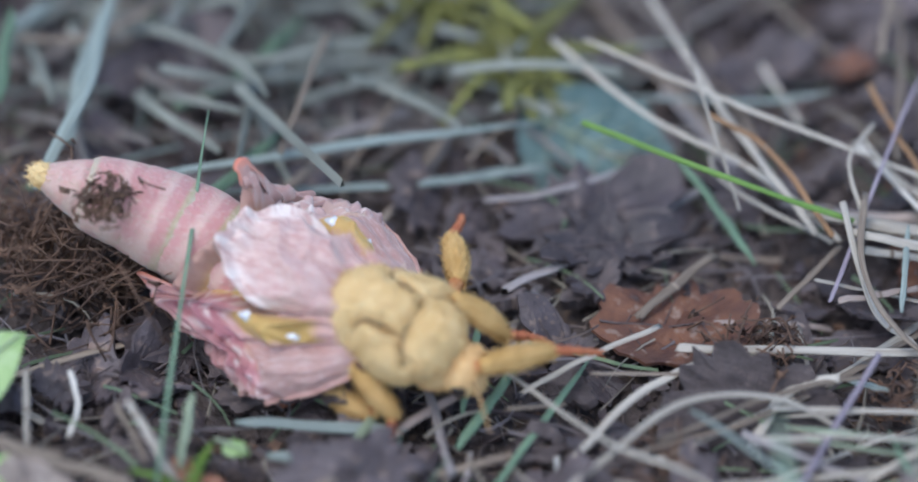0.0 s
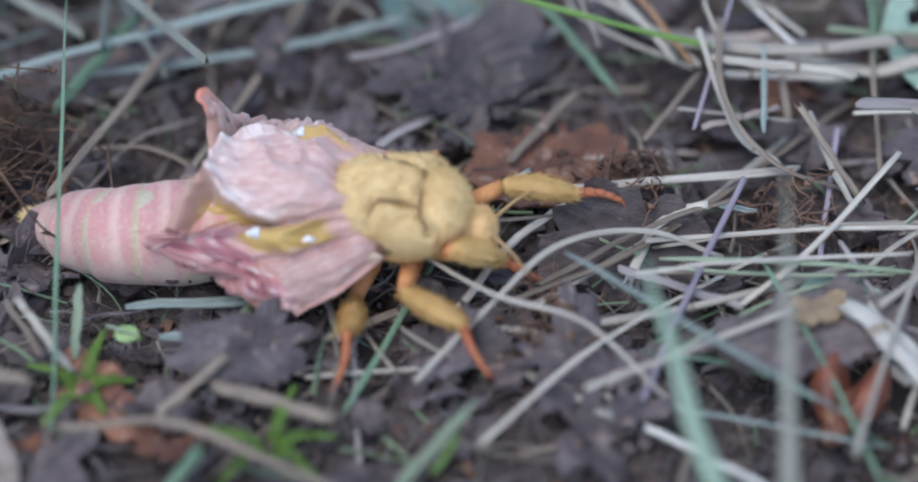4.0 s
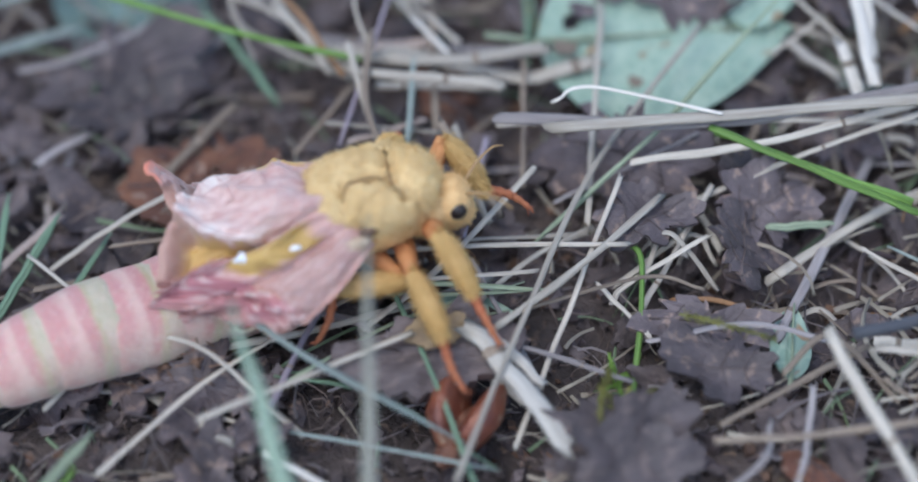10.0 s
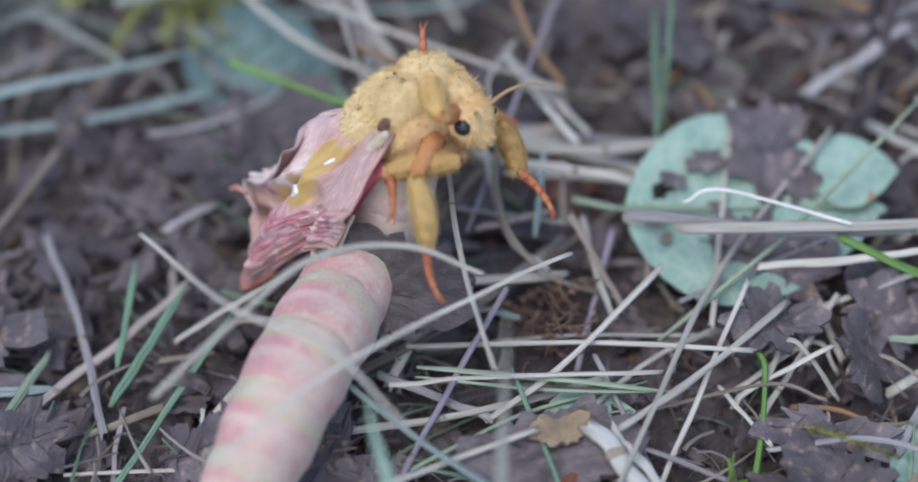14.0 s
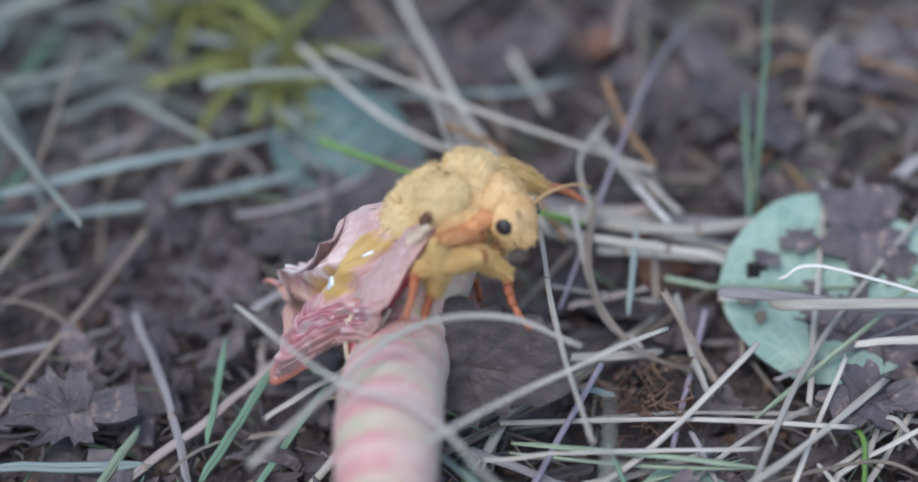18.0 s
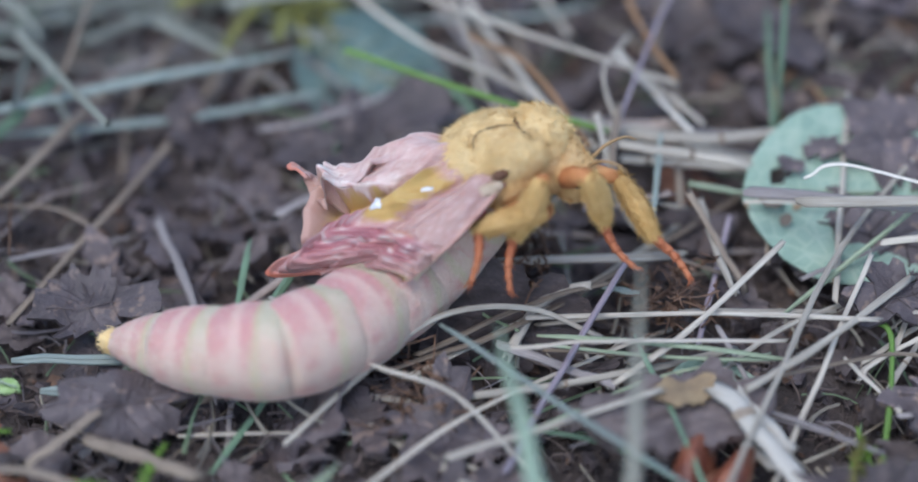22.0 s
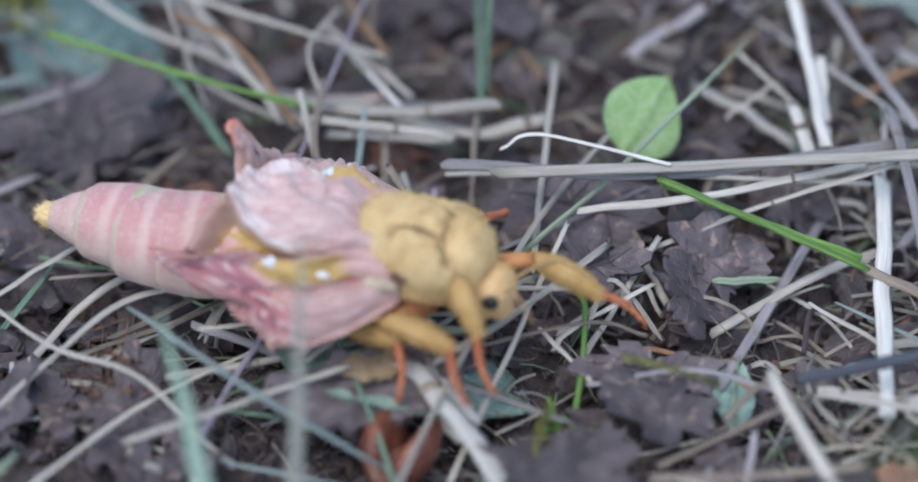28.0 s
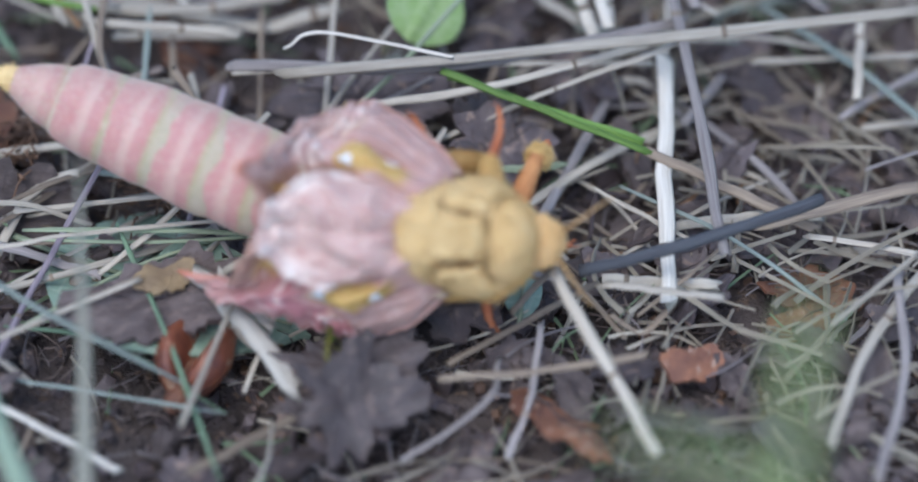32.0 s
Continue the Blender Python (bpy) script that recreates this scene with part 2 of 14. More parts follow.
def wing_matter(name, bead_light, bead_dark):
    """Scaled pink wing: pale inner panel with a white rim, a brown hollow behind it, an ochre band, a rose eave browned
    for shade and a beaded end.
    """
    m, t, b = nodes_of(name)
    sep = t.nodes.new("ShaderNodeSeparateXYZ")
    uv = coords(t, (1, 1, 1), "UV")
    t.links.new(uv, sep.inputs[0])
    co = coords(t)
    soft, fine = noise_of(t, co, 230, 3.0), noise_of(t, co, 2200, 4.0)
    warp = raw(t, "MULTIPLY", raw(t, "SUBTRACT", noise_of(t, uv, 9.0, 5.0), 0.5), 0.13)
    warp2 = raw(t, "MULTIPLY", raw(t, "SUBTRACT", noise_of(t, uv, 14.0, 5.0), 0.5), 0.13)
    u, v = raw(t, "ADD", sep.outputs[0], warp), raw(t, "ADD", sep.outputs[1], warp2)
    streak = noise_of(t, coords(t, (4, 26, 1), "UV"), 3.0, 5.0)
    cross = noise_of(t, coords(t, (4, 9, 1), "UV"), 2.0, 3.0)
    # distance past the rim of the inner panel
    past = raw(t, "SUBTRACT", u, raw(t, "SUBTRACT", 0.98, raw(t, "ADD", raw(t, "MULTIPLY", v, 0.35), raw(t, "MULTIPLY", raw(t, "MULTIPLY", v, v), 1.6))))
    inner = ramp(t, v, 0.53, 0.48)
    # rose, dusted with pale scales; the pale streaks also paint in a whitish sheen
    pink = mixed(t, ramp(t, soft, 0.3, 0.7), (0.47, 0.255, 0.225), (0.54, 0.335, 0.295))
    pink = mixed(t, maths(t, "MULTIPLY", inner, maths(t, "MULTIPLY", ramp(t, cross, 0.4, 0.7), 0.7)), pink, (0.71, 0.55, 0.5))
    # eave: dull mauve brown, with the shade of its steep side mixed in
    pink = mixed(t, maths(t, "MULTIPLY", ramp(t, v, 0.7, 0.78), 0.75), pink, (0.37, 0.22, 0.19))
    pink = mixed(t, maths(t, "MULTIPLY", ramp(t, streak, 0.48, 0.68), 0.5), pink, (0.68, 0.55, 0.53))
    pink = mixed(t, ramp(t, fine, 0.3, 0.55), mixed(t, 0.2, pink, (0.47, 0.2, 0.2)), pink)
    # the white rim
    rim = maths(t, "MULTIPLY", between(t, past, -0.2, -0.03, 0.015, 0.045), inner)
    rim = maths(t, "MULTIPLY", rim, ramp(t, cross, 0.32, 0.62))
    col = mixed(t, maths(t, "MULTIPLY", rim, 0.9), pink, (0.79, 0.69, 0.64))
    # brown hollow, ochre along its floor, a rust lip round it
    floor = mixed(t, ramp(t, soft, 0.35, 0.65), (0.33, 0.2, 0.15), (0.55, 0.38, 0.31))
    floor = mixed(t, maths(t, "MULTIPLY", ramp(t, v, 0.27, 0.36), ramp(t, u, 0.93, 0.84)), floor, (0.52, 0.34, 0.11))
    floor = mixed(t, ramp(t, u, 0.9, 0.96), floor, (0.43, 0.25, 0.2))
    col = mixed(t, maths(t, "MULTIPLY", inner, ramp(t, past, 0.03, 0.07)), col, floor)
    # ochre band round the silver spots, patches behind it
    gold = mixed(t, ramp(t, soft, 0.35, 0.65), (0.46, 0.28, 0.08), (0.58, 0.38, 0.13))
    band = maths(t, "MULTIPLY", between(t, v, 0.52, 0.55, 0.69, 0.72), between(t, u, 0.14, 0.2, 0.5, 0.55))
    late = maths(t, "MULTIPLY", between(t, v, 0.72, 0.75, 0.83, 0.86), between(t, u, 0.55, 0.6, 0.72, 0.76))
    col = mixed(t, maths(t, "MAXIMUM", band, late), col, gold)
    corner = maths(t, "MULTIPLY", ramp(t, v, 0.88, 0.92), between(t, u, 0.86, 0.9, 1.1, 1.2))
    col = mixed(t, corner, col, (0.3, 0.2, 0.08))
    # beaded end, browner along the tail, rust-red at its point
    bead = t.nodes.new("ShaderNodeTexVoronoi")
    bead.inputs["Scale"].default_value = 26.0
    t.links.new(coords(t, (1, 0.75, 1), "UV"), bead.inputs["Vector"])
    end = maths(t, "MULTIPLY", maths(t, "MULTIPLY", ramp(t, u, 0.54, 0.6), ramp(t, v, 0.45, 0.5)), ramp(t, v, 0.97, 0.9))
    beads = mixed(t, ramp(t, bead.outputs["Distance"], 0.22, 0.55), bead_light, bead_dark)
    beads = mixed(t, maths(t, "MULTIPLY", ramp(t, u, 0.74, 0.84), 0.6), beads, (0.36, 0.2, 0.17))
    col = mixed(t, maths(t, "MULTIPLY", end, 0.9), col, beads)
    col = mixed(t, maths(t, "MULTIPLY", ramp(t, u, 0.94, 1.0), between(t, v, 0.5, 0.55, 0.7, 0.75)), col, (0.58, 0.19, 0.12))
    t.links.new(col, b.inputs["Base Color"])
    b.inputs["Roughness"].default_value = 0.55
    b.inputs["Sheen Weight"].default_value, b.inputs["Sheen Roughness"].default_value = 0.2, 0.4
    b.inputs["Subsurface Weight"].default_value = 0.15
    b.inputs["Subsurface Radius"].default_value = (0.0008, 0.0004, 0.0004)
    bumped(t, b, mixed(t, 0.35, mixed(t, 0.5, streak, cross), fine), 0.42, 0.0003)
    return m


def abdomen_matter():
    """Rose rings with a cream band between two olive lines at each joint, fading to blotchy buff below."""
    m, t, b = nodes_of("banded_abdomen")
    sep, where = t.nodes.new("ShaderNodeSeparateXYZ"), t.nodes.new("ShaderNodeSeparateXYZ")
    t.links.new(coords(t, (1, 1, 1), "UV"), sep.inputs[0])
    co = coords(t)
    t.links.new(co, where.inputs[0])
    soft, fine, blot = noise_of(t, co, 300, 3.0), noise_of(t, co, 2600, 3.0), noise_of(t, co, 420, 5.0)
    s = raw(t, "ADD", sep.outputs[0], raw(t, "MULTIPLY", raw(t, "SUBTRACT", soft, 0.5), 0.1))
    pink = mixed(t, ramp(t, soft, 0.3, 0.7), (0.56, 0.29, 0.27), (0.52, 0.23, 0.22))
    pink = mixed(t, between(t, s, 0.5, 0.56, 0.6, 0.7), pink, (0.62, 0.4, 0.35))
    cream = mixed(t, ramp(t, blot, 0.4, 0.6), (0.47, 0.41, 0.29), (0.55, 0.46, 0.35))
    col = mixed(t, maths(t, "MAXIMUM", ramp(t, s, 0.38, 0.32), ramp(t, s, 0.9, 0.95)), pink, cream)
    col = mixed(t, maths(t, "MULTIPLY", between(t, s, 0.29, 0.33, 0.35, 0.39), 0.6), col, (0.42, 0.36, 0.19))
    # the belly is paler, its bands break up into blotches
    belly = maths(t, "MULTIPLY", ramp(t, where.outputs[2], 0.0028, 0.0002), 0.85)
    under = mixed(t, ramp(t, blot, 0.42, 0.62), (0.58, 0.43, 0.35), (0.54, 0.3, 0.26))
    under = mixed(t, between(t, s, 0.3, 0.36, 0.41, 0.46), under, (0.52, 0.45, 0.3))
    col = mixed(t, belly, col, under)
    col = mixed(t, ramp(t, fine, 0.5, 1.0), col, (0.68, 0.53, 0.46))
    t.links.new(col, b.inputs["Base Color"])
    b.inputs["Roughness"].default_value = 0.65
    b.inputs["Sheen Weight"].default_value, b.inputs["Sheen Roughness"].default_value = 0.15, 0.4
    b.inputs["Subsurface Weight"].default_value = 0.2
    b.inputs["Subsurface Radius"].default_value = (0.0012, 0.0005, 0.0004)
    bumped(t, b, fine, 0.5, 0.0003)
    return m


def leaf_matter(name, light, dark, vein, spots=None):
    m, t, b = nodes_of(name)
    co = coords(t)
    big, fine = noise_of(t, co, 230, 4.0), noise_of(t, co, 1500, 3.0)
    vor = t.nodes.new("ShaderNodeTexVoronoi")
    vor.feature = "DISTANCE_TO_EDGE"
    vor.inputs["Scale"].default_value = 700
    t.links.new(co, vor.inputs["Vector"])
    col = mixed(t, ramp(t, big, 0.3, 0.7), dark, light)
    col = mixed(t, ramp(t, vor.outputs["Distance"], 0.0, 0.12), mixed(t, 0.35, col, vein), col)
    if spots:
        col = mixed(t, ramp(t, noise_of(t, co, 330, 1.5), 0.66, 0.7), col, spots)
    t.links.new(col, b.inputs["Base Color"])
    b.inputs["Roughness"].default_value, b.inputs["Specular IOR Level"].default_value = 0.62, 0.3
    bumped(t, b, fine, 0.4, 0.0002)
    return m


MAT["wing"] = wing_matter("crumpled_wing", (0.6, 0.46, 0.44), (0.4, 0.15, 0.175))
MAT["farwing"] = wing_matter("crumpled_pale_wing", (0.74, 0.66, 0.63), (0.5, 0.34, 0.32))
MAT["abdomen"] = abdomen_matter()
MAT["mottled"] = leaf_matter("mottled_leaf", (0.32, 0.42, 0.34), (0.21, 0.31, 0.24), (0.5, 0.56, 0.44), (0.3, 0.2, 0.12))
MAT["limeleaf"] = leaf_matter("lime_leaf", (0.34, 0.46, 0.2), (0.24, 0.37, 0.13), (0.5, 0.58, 0.36))
MAT["teal"] = leaf_matter("teal_leaf", (0.13, 0.2, 0.19), (0.06, 0.11, 0.105), (0.22, 0.27, 0.25))

# ---- mesh helpers (lengths in millimetres) ----


def finish(name, bm, material, smooth=True):
    bmesh.ops.recalc_face_normals(bm, faces=bm.faces)
    for f in bm.faces:
        f.smooth = smooth
    bmesh.ops.scale(bm, vec=(MM, MM, MM), verts=bm.verts)
    me = bpy.data.meshes.new(name)
    bm.to_mesh(me)
    bm.free()
    me.materials.append(MAT[material])
    return me


def part(name, bm, material, parent, label=""):
    ob = new(name, finish(name, bm, material))
    ob.parent = parent
    return tagged(ob, label)


def thing(name, bm, material, label, category, group="", kind="", at=None):
    ob = new(name, finish(name, bm, material))
    if at is not None:
        ob.matrix_basis = at
    return tagged(ob, label, category, group, kind)


def spline(points, n):
    """Points along a smooth line through the given ones."""
    p = [Vector(q) for q in points]
    p = [p[0] * 2 - p[1], *p, p[-1] * 2 - p[-2]]
    out = []
    spans = len(p) - 3
    for i in range(n + 1):
        s = i / n * spans
        j = min(int(s), spans - 1)
        s -= j
        a, b, c, d = p[j : j + 4]
        out.append(0.5 * (2 * b + (c - a) * s + (2 * a - 5 * b + 4 * c - d) * s * s + (3 * b - a - 3 * c + d) * s ** 3))
    return out


def tube(bm, pts, radii, sides=6, flat=1.0, up=Vector((0, 0, 1))):
    """A tube along pts; flat presses it to a blade across the way `up`."""
    rings, along = [], [0.0]
    layer = bm.loops.layers.uv.verify()
    for p, q in zip(pts, pts[1:]):
        along.append(along[-1] + (q - p).length)
    for i, p in enumerate(pts):
        d = (pts[min(i + 1, len(pts) - 1)] - pts[max(i - 1, 0)]).normalized()
        side = d.cross(up)
        side = side.normalized() if side.length > 1e-4 else Vector((1, 0, 0))
        top = side.cross(d)
        ring = []
        for k in range(sides):
            a = 2 * math.pi * k / sides
            ring.append(bm.verts.new(p + radii[i] * (side * math.cos(a) + top * (flat * math.sin(a)))))
        rings.append(ring)
    for i, (r, s) in enumerate(zip(rings, rings[1:])):
        for k in range(sides):
            f = bm.faces.new((r[k], r[(k + 1) % sides], s[(k + 1) % sides], s[k]))
            w = 6.3 * radii[i] / sides
            for l, (a, c) in zip(f.loops, ((0, 0), (0, 1), (1, 1), (1, 0))):
                l[layer].uv = (along[i + a], (k + c) * w)
    bm.faces.new(rings[0][::-1])
    bm.faces.new(rings[-1])
    return rings


STALK_LABEL = {
    "pale": "dry pale straw lying across the litter",
    "white": "broad bleached straw lying on the litter",
    "palepink": "dry pinkish straw lying on the litter",
    "tan": "weathered tan straw lying on the litter",
    "lavender": "thin dry stem with a violet tinge",
    "lavgrey": "weathered grey straw lying on the litter",
    "greyblue": "wilted grey-green grass blade over the litter",
    "palegreen": "pale green drying grass blade",
    "greyfresh": "broad withered grey-green grass blade rising from the soil",
    "freshblade": "broad soft green grass blade rising from the soil",
    "blade": "slender green grass blade rising from the litter",
    "bright": "fresh bright green grass stem",
    "limeblade": "broad lime-green grass blade near the ground",
    "orange": "short orange-brown dry straw",
    "dark": "dark brown dead twig on the soil",
    "slate": "slate-grey dead twig on the litter",
}
rng = random.Random(7)


def stalk(name, look_of, width, *points, base=None):
    """A straw, blade or twig through the given points, of that width at its thickest."""
    n = 7 * (len(points) - 1) + 3
    pts = spline(points, n)
    o = pts[0].copy()
    woody, green = look_of in ("dark", "slate"), look_of in ("blade", "bright", "greyblue", "palegreen", "limeblade", "freshblade", "greyfresh")
    radii, wob = [], rng.uniform(0, 50)
    for i in range(len(pts)):
        s = i / n
        w = width / 2 * (0.88 + 0.22 * noise.noise((wob, s * 4, 0)))
        if green and look_of != "bright":
            w *= min(1, 0.25 + 4 * (1 - s), 0.5 + 4 * s) if look_of not in ("freshblade", "greyfresh") else min(1, 0.06 + 1.5 * (1 - s), 0.5 + 4 * s)
        radii.append(max(w, 0.05))
        pts[i] = pts[i] - o + Vector((noise.noise((s * 5, wob, 1)), noise.noise((s * 5, wob, 2)), noise.noise((s * 5, wob, 3)))) * width * 0.22
    bm = bmesh.new()
    flat = 0.85 if woody else 0.55 if look_of in ("bright", "lavender") else 0.3
    lean = Vector((rng.uniform(-0.35, 0.35), rng.uniform(-0.8, 0.1), 1)).normalized()
    rings = tube(bm, pts, radii, 8, flat, lean)
    if not woody and not green:
        # split, uneven ends
        for ring, e, q in ((rings[0], 0, 1), (rings[-1], -1, -2)):
            d = (pts[e] - pts[q]).normalized()
            for v in ring:
                v.co += d * width * rng.uniform(-0.2, 0.9)
    cat = "twig" if woody else "grass" if green else "straw"
    ob = thing(name, bm, look_of, STALK_LABEL[look_of], cat, at=pose(*(o * MM)))
    if green and width > 0.45:
        bm = bmesh.new()
        tube(bm, [p + lean * radii[i] * (flat + 0.04) for i, p in enumerate(pts)], [max(0.04, r * 0.16) for r in radii], 5)
        part("midrib", bm, look_of, ob)
    elif not green and width > 0.4 and rng.random() < 0.6:
        k = rng.randrange(2, len(pts) - 2)
        bm = bmesh.new()
        d = (pts[k + 1] - pts[k]).normalized() * width * 0.22
        tube(bm, [pts[k] - d, pts[k] - d * 0.4, pts[k] + d * 0.4, pts[k] + d], [radii[k] * q for q in (0.98, 1.14, 1.16, 0.98)], 8, flat * 1.05, lean)
        part("node", bm, "tan" if not woody else look_of, ob, "swollen joint of the straw" if not woody else "knot on the twig")
    return ob


def plate(bm, outline, thick, curl, ripple, seed, rings=3):
    """A curled plate with an uneven edge: outline gives the radius for an angle."""
    sides = 46
    layers = []
    for z in (thick / 2, -thick / 2):
        grid = [[bm.verts.new((0, 0, z))]]
        for r in range(1, rings + 1):
            row = []
            for k in range(sides):
                a = 2 * math.pi * k / sides
                q = outline(a) * r / rings
                x, y = q * math.cos(a), q * math.sin(a)
                h = curl * (x * x * 0.6 + y * y) + ripple * noise.noise((x * 0.35, y * 0.35, seed))
                row.append(bm.verts.new((x, y, h + z)))
            grid.append(row)
        for k in range(sides):
            bm.faces.new((grid[0][0], grid[1][k], grid[1][(k + 1) % sides]))
            for r in range(1, rings):
                a, b = grid[r], grid[r + 1]
                bm.faces.new((a[k], b[k], b[(k + 1) % sides], a[(k + 1) % sides]))
        layers.append(grid[-1])
    for k in range(sides):
        bm.faces.new((layers[0][k], layers[1][k], layers[1][(k + 1) % sides], layers[0][(k + 1) % sides]))


def chip_mesh(name, material, length, width, seed, thick, curl, ragged):
    bm = bmesh.new()

    def outline(a):
        c, s = math.cos(a), math.sin(a)
        r = 1 / math.sqrt((c / length) ** 2 + (s / width) ** 2) / 2
        return r * (1 + ragged * noise.noise((c * 1.7, s * 1.7, seed)) + ragged * 0.4 * noise.noise((c * 4, s * 4, seed + 9)) + ragged * 0.5 * noise.noise((c * 9, s * 9, seed + 5)) + ragged * 0.3 * noise.noise((c * 21, s * 21, seed + 2)))

    plate(bm, outline, thick, curl, 0.9, seed)
    return finish(name, bm, material, False)


def vein_mesh(length, width, seed, thick, curl):
    """The midrib of a dead leaf scrap and its side veins."""
    bm = bmesh.new()

    def on(x, y):
        return Vector((x, y, curl * (x * x * 0.6 + y * y) + 0.9 * noise.noise((x * 0.35, y * 0.35, seed)) + thick / 2 + 0.04))

    tube(bm, [on(length * (k / 9 - 0.5) * 0.86, 0.1 * math.sin(k)) for k in range(10)], [0.1 - 0.006 * k for k in range(10)], 5)
    for k in range(3):
        for sg in (-1, 1):
            x = length * (-0.28 + 0.22 * k)
            tube(bm, [on(x + 0.1 * length * q / 4, sg * width * 0.34 * q / 4) for q in range(5)], [0.06, 0.055, 0.05, 0.04, 0.03], 4)
    return finish("vein", bm, "bark")

# ---- the ground ----


def ground_height(x, y):
    rise = 7.0 / (1 + math.exp((38 - x) / 7)) / (1 + math.exp((9 - y) / 5)) if abs(x) < 2000 and abs(y) < 2000 else 7.0 * (x > 0 and y > 0)
    return rise - 2.2 + 1.5 * noise.noise((x * 0.05, y * 0.05, 3)) + 0.8 * noise.noise((x * 0.22, y * 0.22, 5))


def axis(lo, hi, step):
    a = list(np.arange(lo, hi + step / 2, step))
    far = [step * 2 ** (i * 1.6) for i in range(1, 15)]
    return [lo - q for q in far[::-1]] + a + [hi + q for q in far]


def build_ground():
    xs, ys = axis(-90, 150, 1.6), axis(-80, 90, 1.6)
    bm = bmesh.new()
    rows = []
    for y in ys:
        row = []
        for x in xs:
            row.append(bm.verts.new((x, y, ground_height(x, y) + (0.5 * noise.noise((x * 0.9, y * 0.9, 8)) if abs(x) < 200 and abs(y) < 200 else 0))))
        rows.append(row)
    for a, b in zip(rows, rows[1:]):
        for i in range(len(xs) - 1):
            bm.faces.new((a[i], a[i + 1], b[i + 1], b[i]))
    return thing("ground", bm, "soil", "dark damp soil under leaf litter", "ground", kind="structure")


build_ground()

# ---- straws, blades and twigs in their places ----
stalk("grass", "blade", 0.35, (-19.6, -31.2, 0.9), (-19.9, -15.4, 6.7), (-20.3, 2.1, 11.7))
stalk("dry_straw", "pale", 0.78, (16.0, -10.3, 3.0), (33.9, -8.9, 3.0))
stalk("grass", "bright", 0.51, (7.7, 7.0, 9.4), (18.3, 3.2, 8.4), (28.5, 1.4, 6.4))
stalk("dry_straw", "pale", 0.94, (28.7, -0.0, 6.4), (39.3, -0.9, 5.4))
stalk("dry_straw", "pale", 0.78, (29.9, 0.5, 4.4), (39.0, 0.8, 3.4))
stalk("grass", "greyblue", 0.86, (5.1, 10.8, 1.4), (-6.7, 7.4, 1.4), (-21.3, 4.6, 1.4))
stalk("dry_straw", "pale", 0.43, (29.5, 9.0, 8.4), (35.2, 5.1, 3.4))
stalk("dry_straw", "lavender", 0.35, (37.5, 25.3, 6.5), (33.0, 12.8, 9.2), (26.8, -5.5, 4.4))
stalk("grass", "blade", 0.51, (42.1, 4.1, 3.0), (42.5, 10.3, 10.4), (43.6, 22.0, 13.4))
stalk("dry_straw", "tan", 0.94, (8.0, 35.0, 1.4), (19.6, 14.9, 1.4))
stalk("dry_straw", "tan", 0.70, (-16.1, -15.5, 0.9), (-3.6, 13.5, 0.9), (-2.4, 35.7, 0.9))
stalk("grass", "blade", 0.86, (0.4, -20.4, 1.0), (5.4, -10.3, 3.0))
stalk("grass", "blade", 0.62, (0.5, -16.8, 0.9), (1.2, -7.4, 2.3))
stalk("grass", "greyblue", 0.94, (-15.4, -19.5, 1.0), (-3.3, -18.9, 1.0))
stalk("dry_straw", "pale", 0.95, (61.4, -27.6, 7.0), (63.8, -33.8, 6.0), (66.8, -41.6, 5.0))
stalk("dry_straw", "pale", 0.8, (65.1, -27.5, 5.0), (73.0, -29.2, 5.0))
stalk("dry_straw", "tan", 0.55, (53.1, -34.2, 4.0), (60.3, -34.0, 4.0), (67.2, -33.1, 4.0))
lifted_straw_a = stalk("dry_straw", "pale", 0.5, (5.6, -27.7, 13.0), (10.7, -22.9, 15.0), (15.9, -17.9, 16.0), (22.7, -15.9, 15.0), (28.0, -16.7, 13.0))
lifted_straw_b = stalk("dry_straw", "pale", 0.38, (3.4, -14.4, 14.0), (10.7, -22.4, 16.0), (17.2, -25.4, 16.0), (22.9, -29.9, 13.0))
stalk("dry_straw", "pale", 0.66, (13.9, -21.0, 1.8), (26.4, -11.7, 1.8), (34.1, -3.4, 0.9))
lifted_straw_c = stalk("dry_straw", "pale", 0.5, (25.1, -3.9, 11.0), (26.4, -13.7, 11.0), (28.9, -22.0, 9.0))
lifted_straw_d = stalk("dry_straw", "pale", 0.55, (10.0, -34.2, 14.0), (17.9, -26.0, 14.0), (28.3, -17.3, 12.0), (34.4, -11.5, 9.0))
stalk("dry_straw", "white", 0.5, (29.6, 11.3, 6.0), (35.2, 3.1, 5.0))
stalk("dry_straw", "pale", 0.6, (35.6, -4.1, 4.5), (36.8, -9.8, 4.0), (37.9, -13.0, 3.5))
stalk("dry_straw", "pale", 0.5, (21.5, -20.8, 5.0), (29.2, -19.9, 5.0), (41.1, -18.5, 4.0))
stalk("dry_straw", "tan", 0.70, (34.7, -5.6, 6.4), (38.7, -11.3, 2.4))
stalk("dry_straw", "tan", 0.43, (23.8, -18.5, 2.4), (40.2, -19.2, 2.4))
stalk("dry_straw", "lavender", 0.55, (29.8, -12.0, 5.4), (25.4, -20.5, 3.4), (21.2, -30.1, 2.4))
stalk("dry_straw", "tan", 0.66, (12.6, -20.7, 2.2), (23.6, -14.6, 2.2), (39.6, 0.5, 0.9))
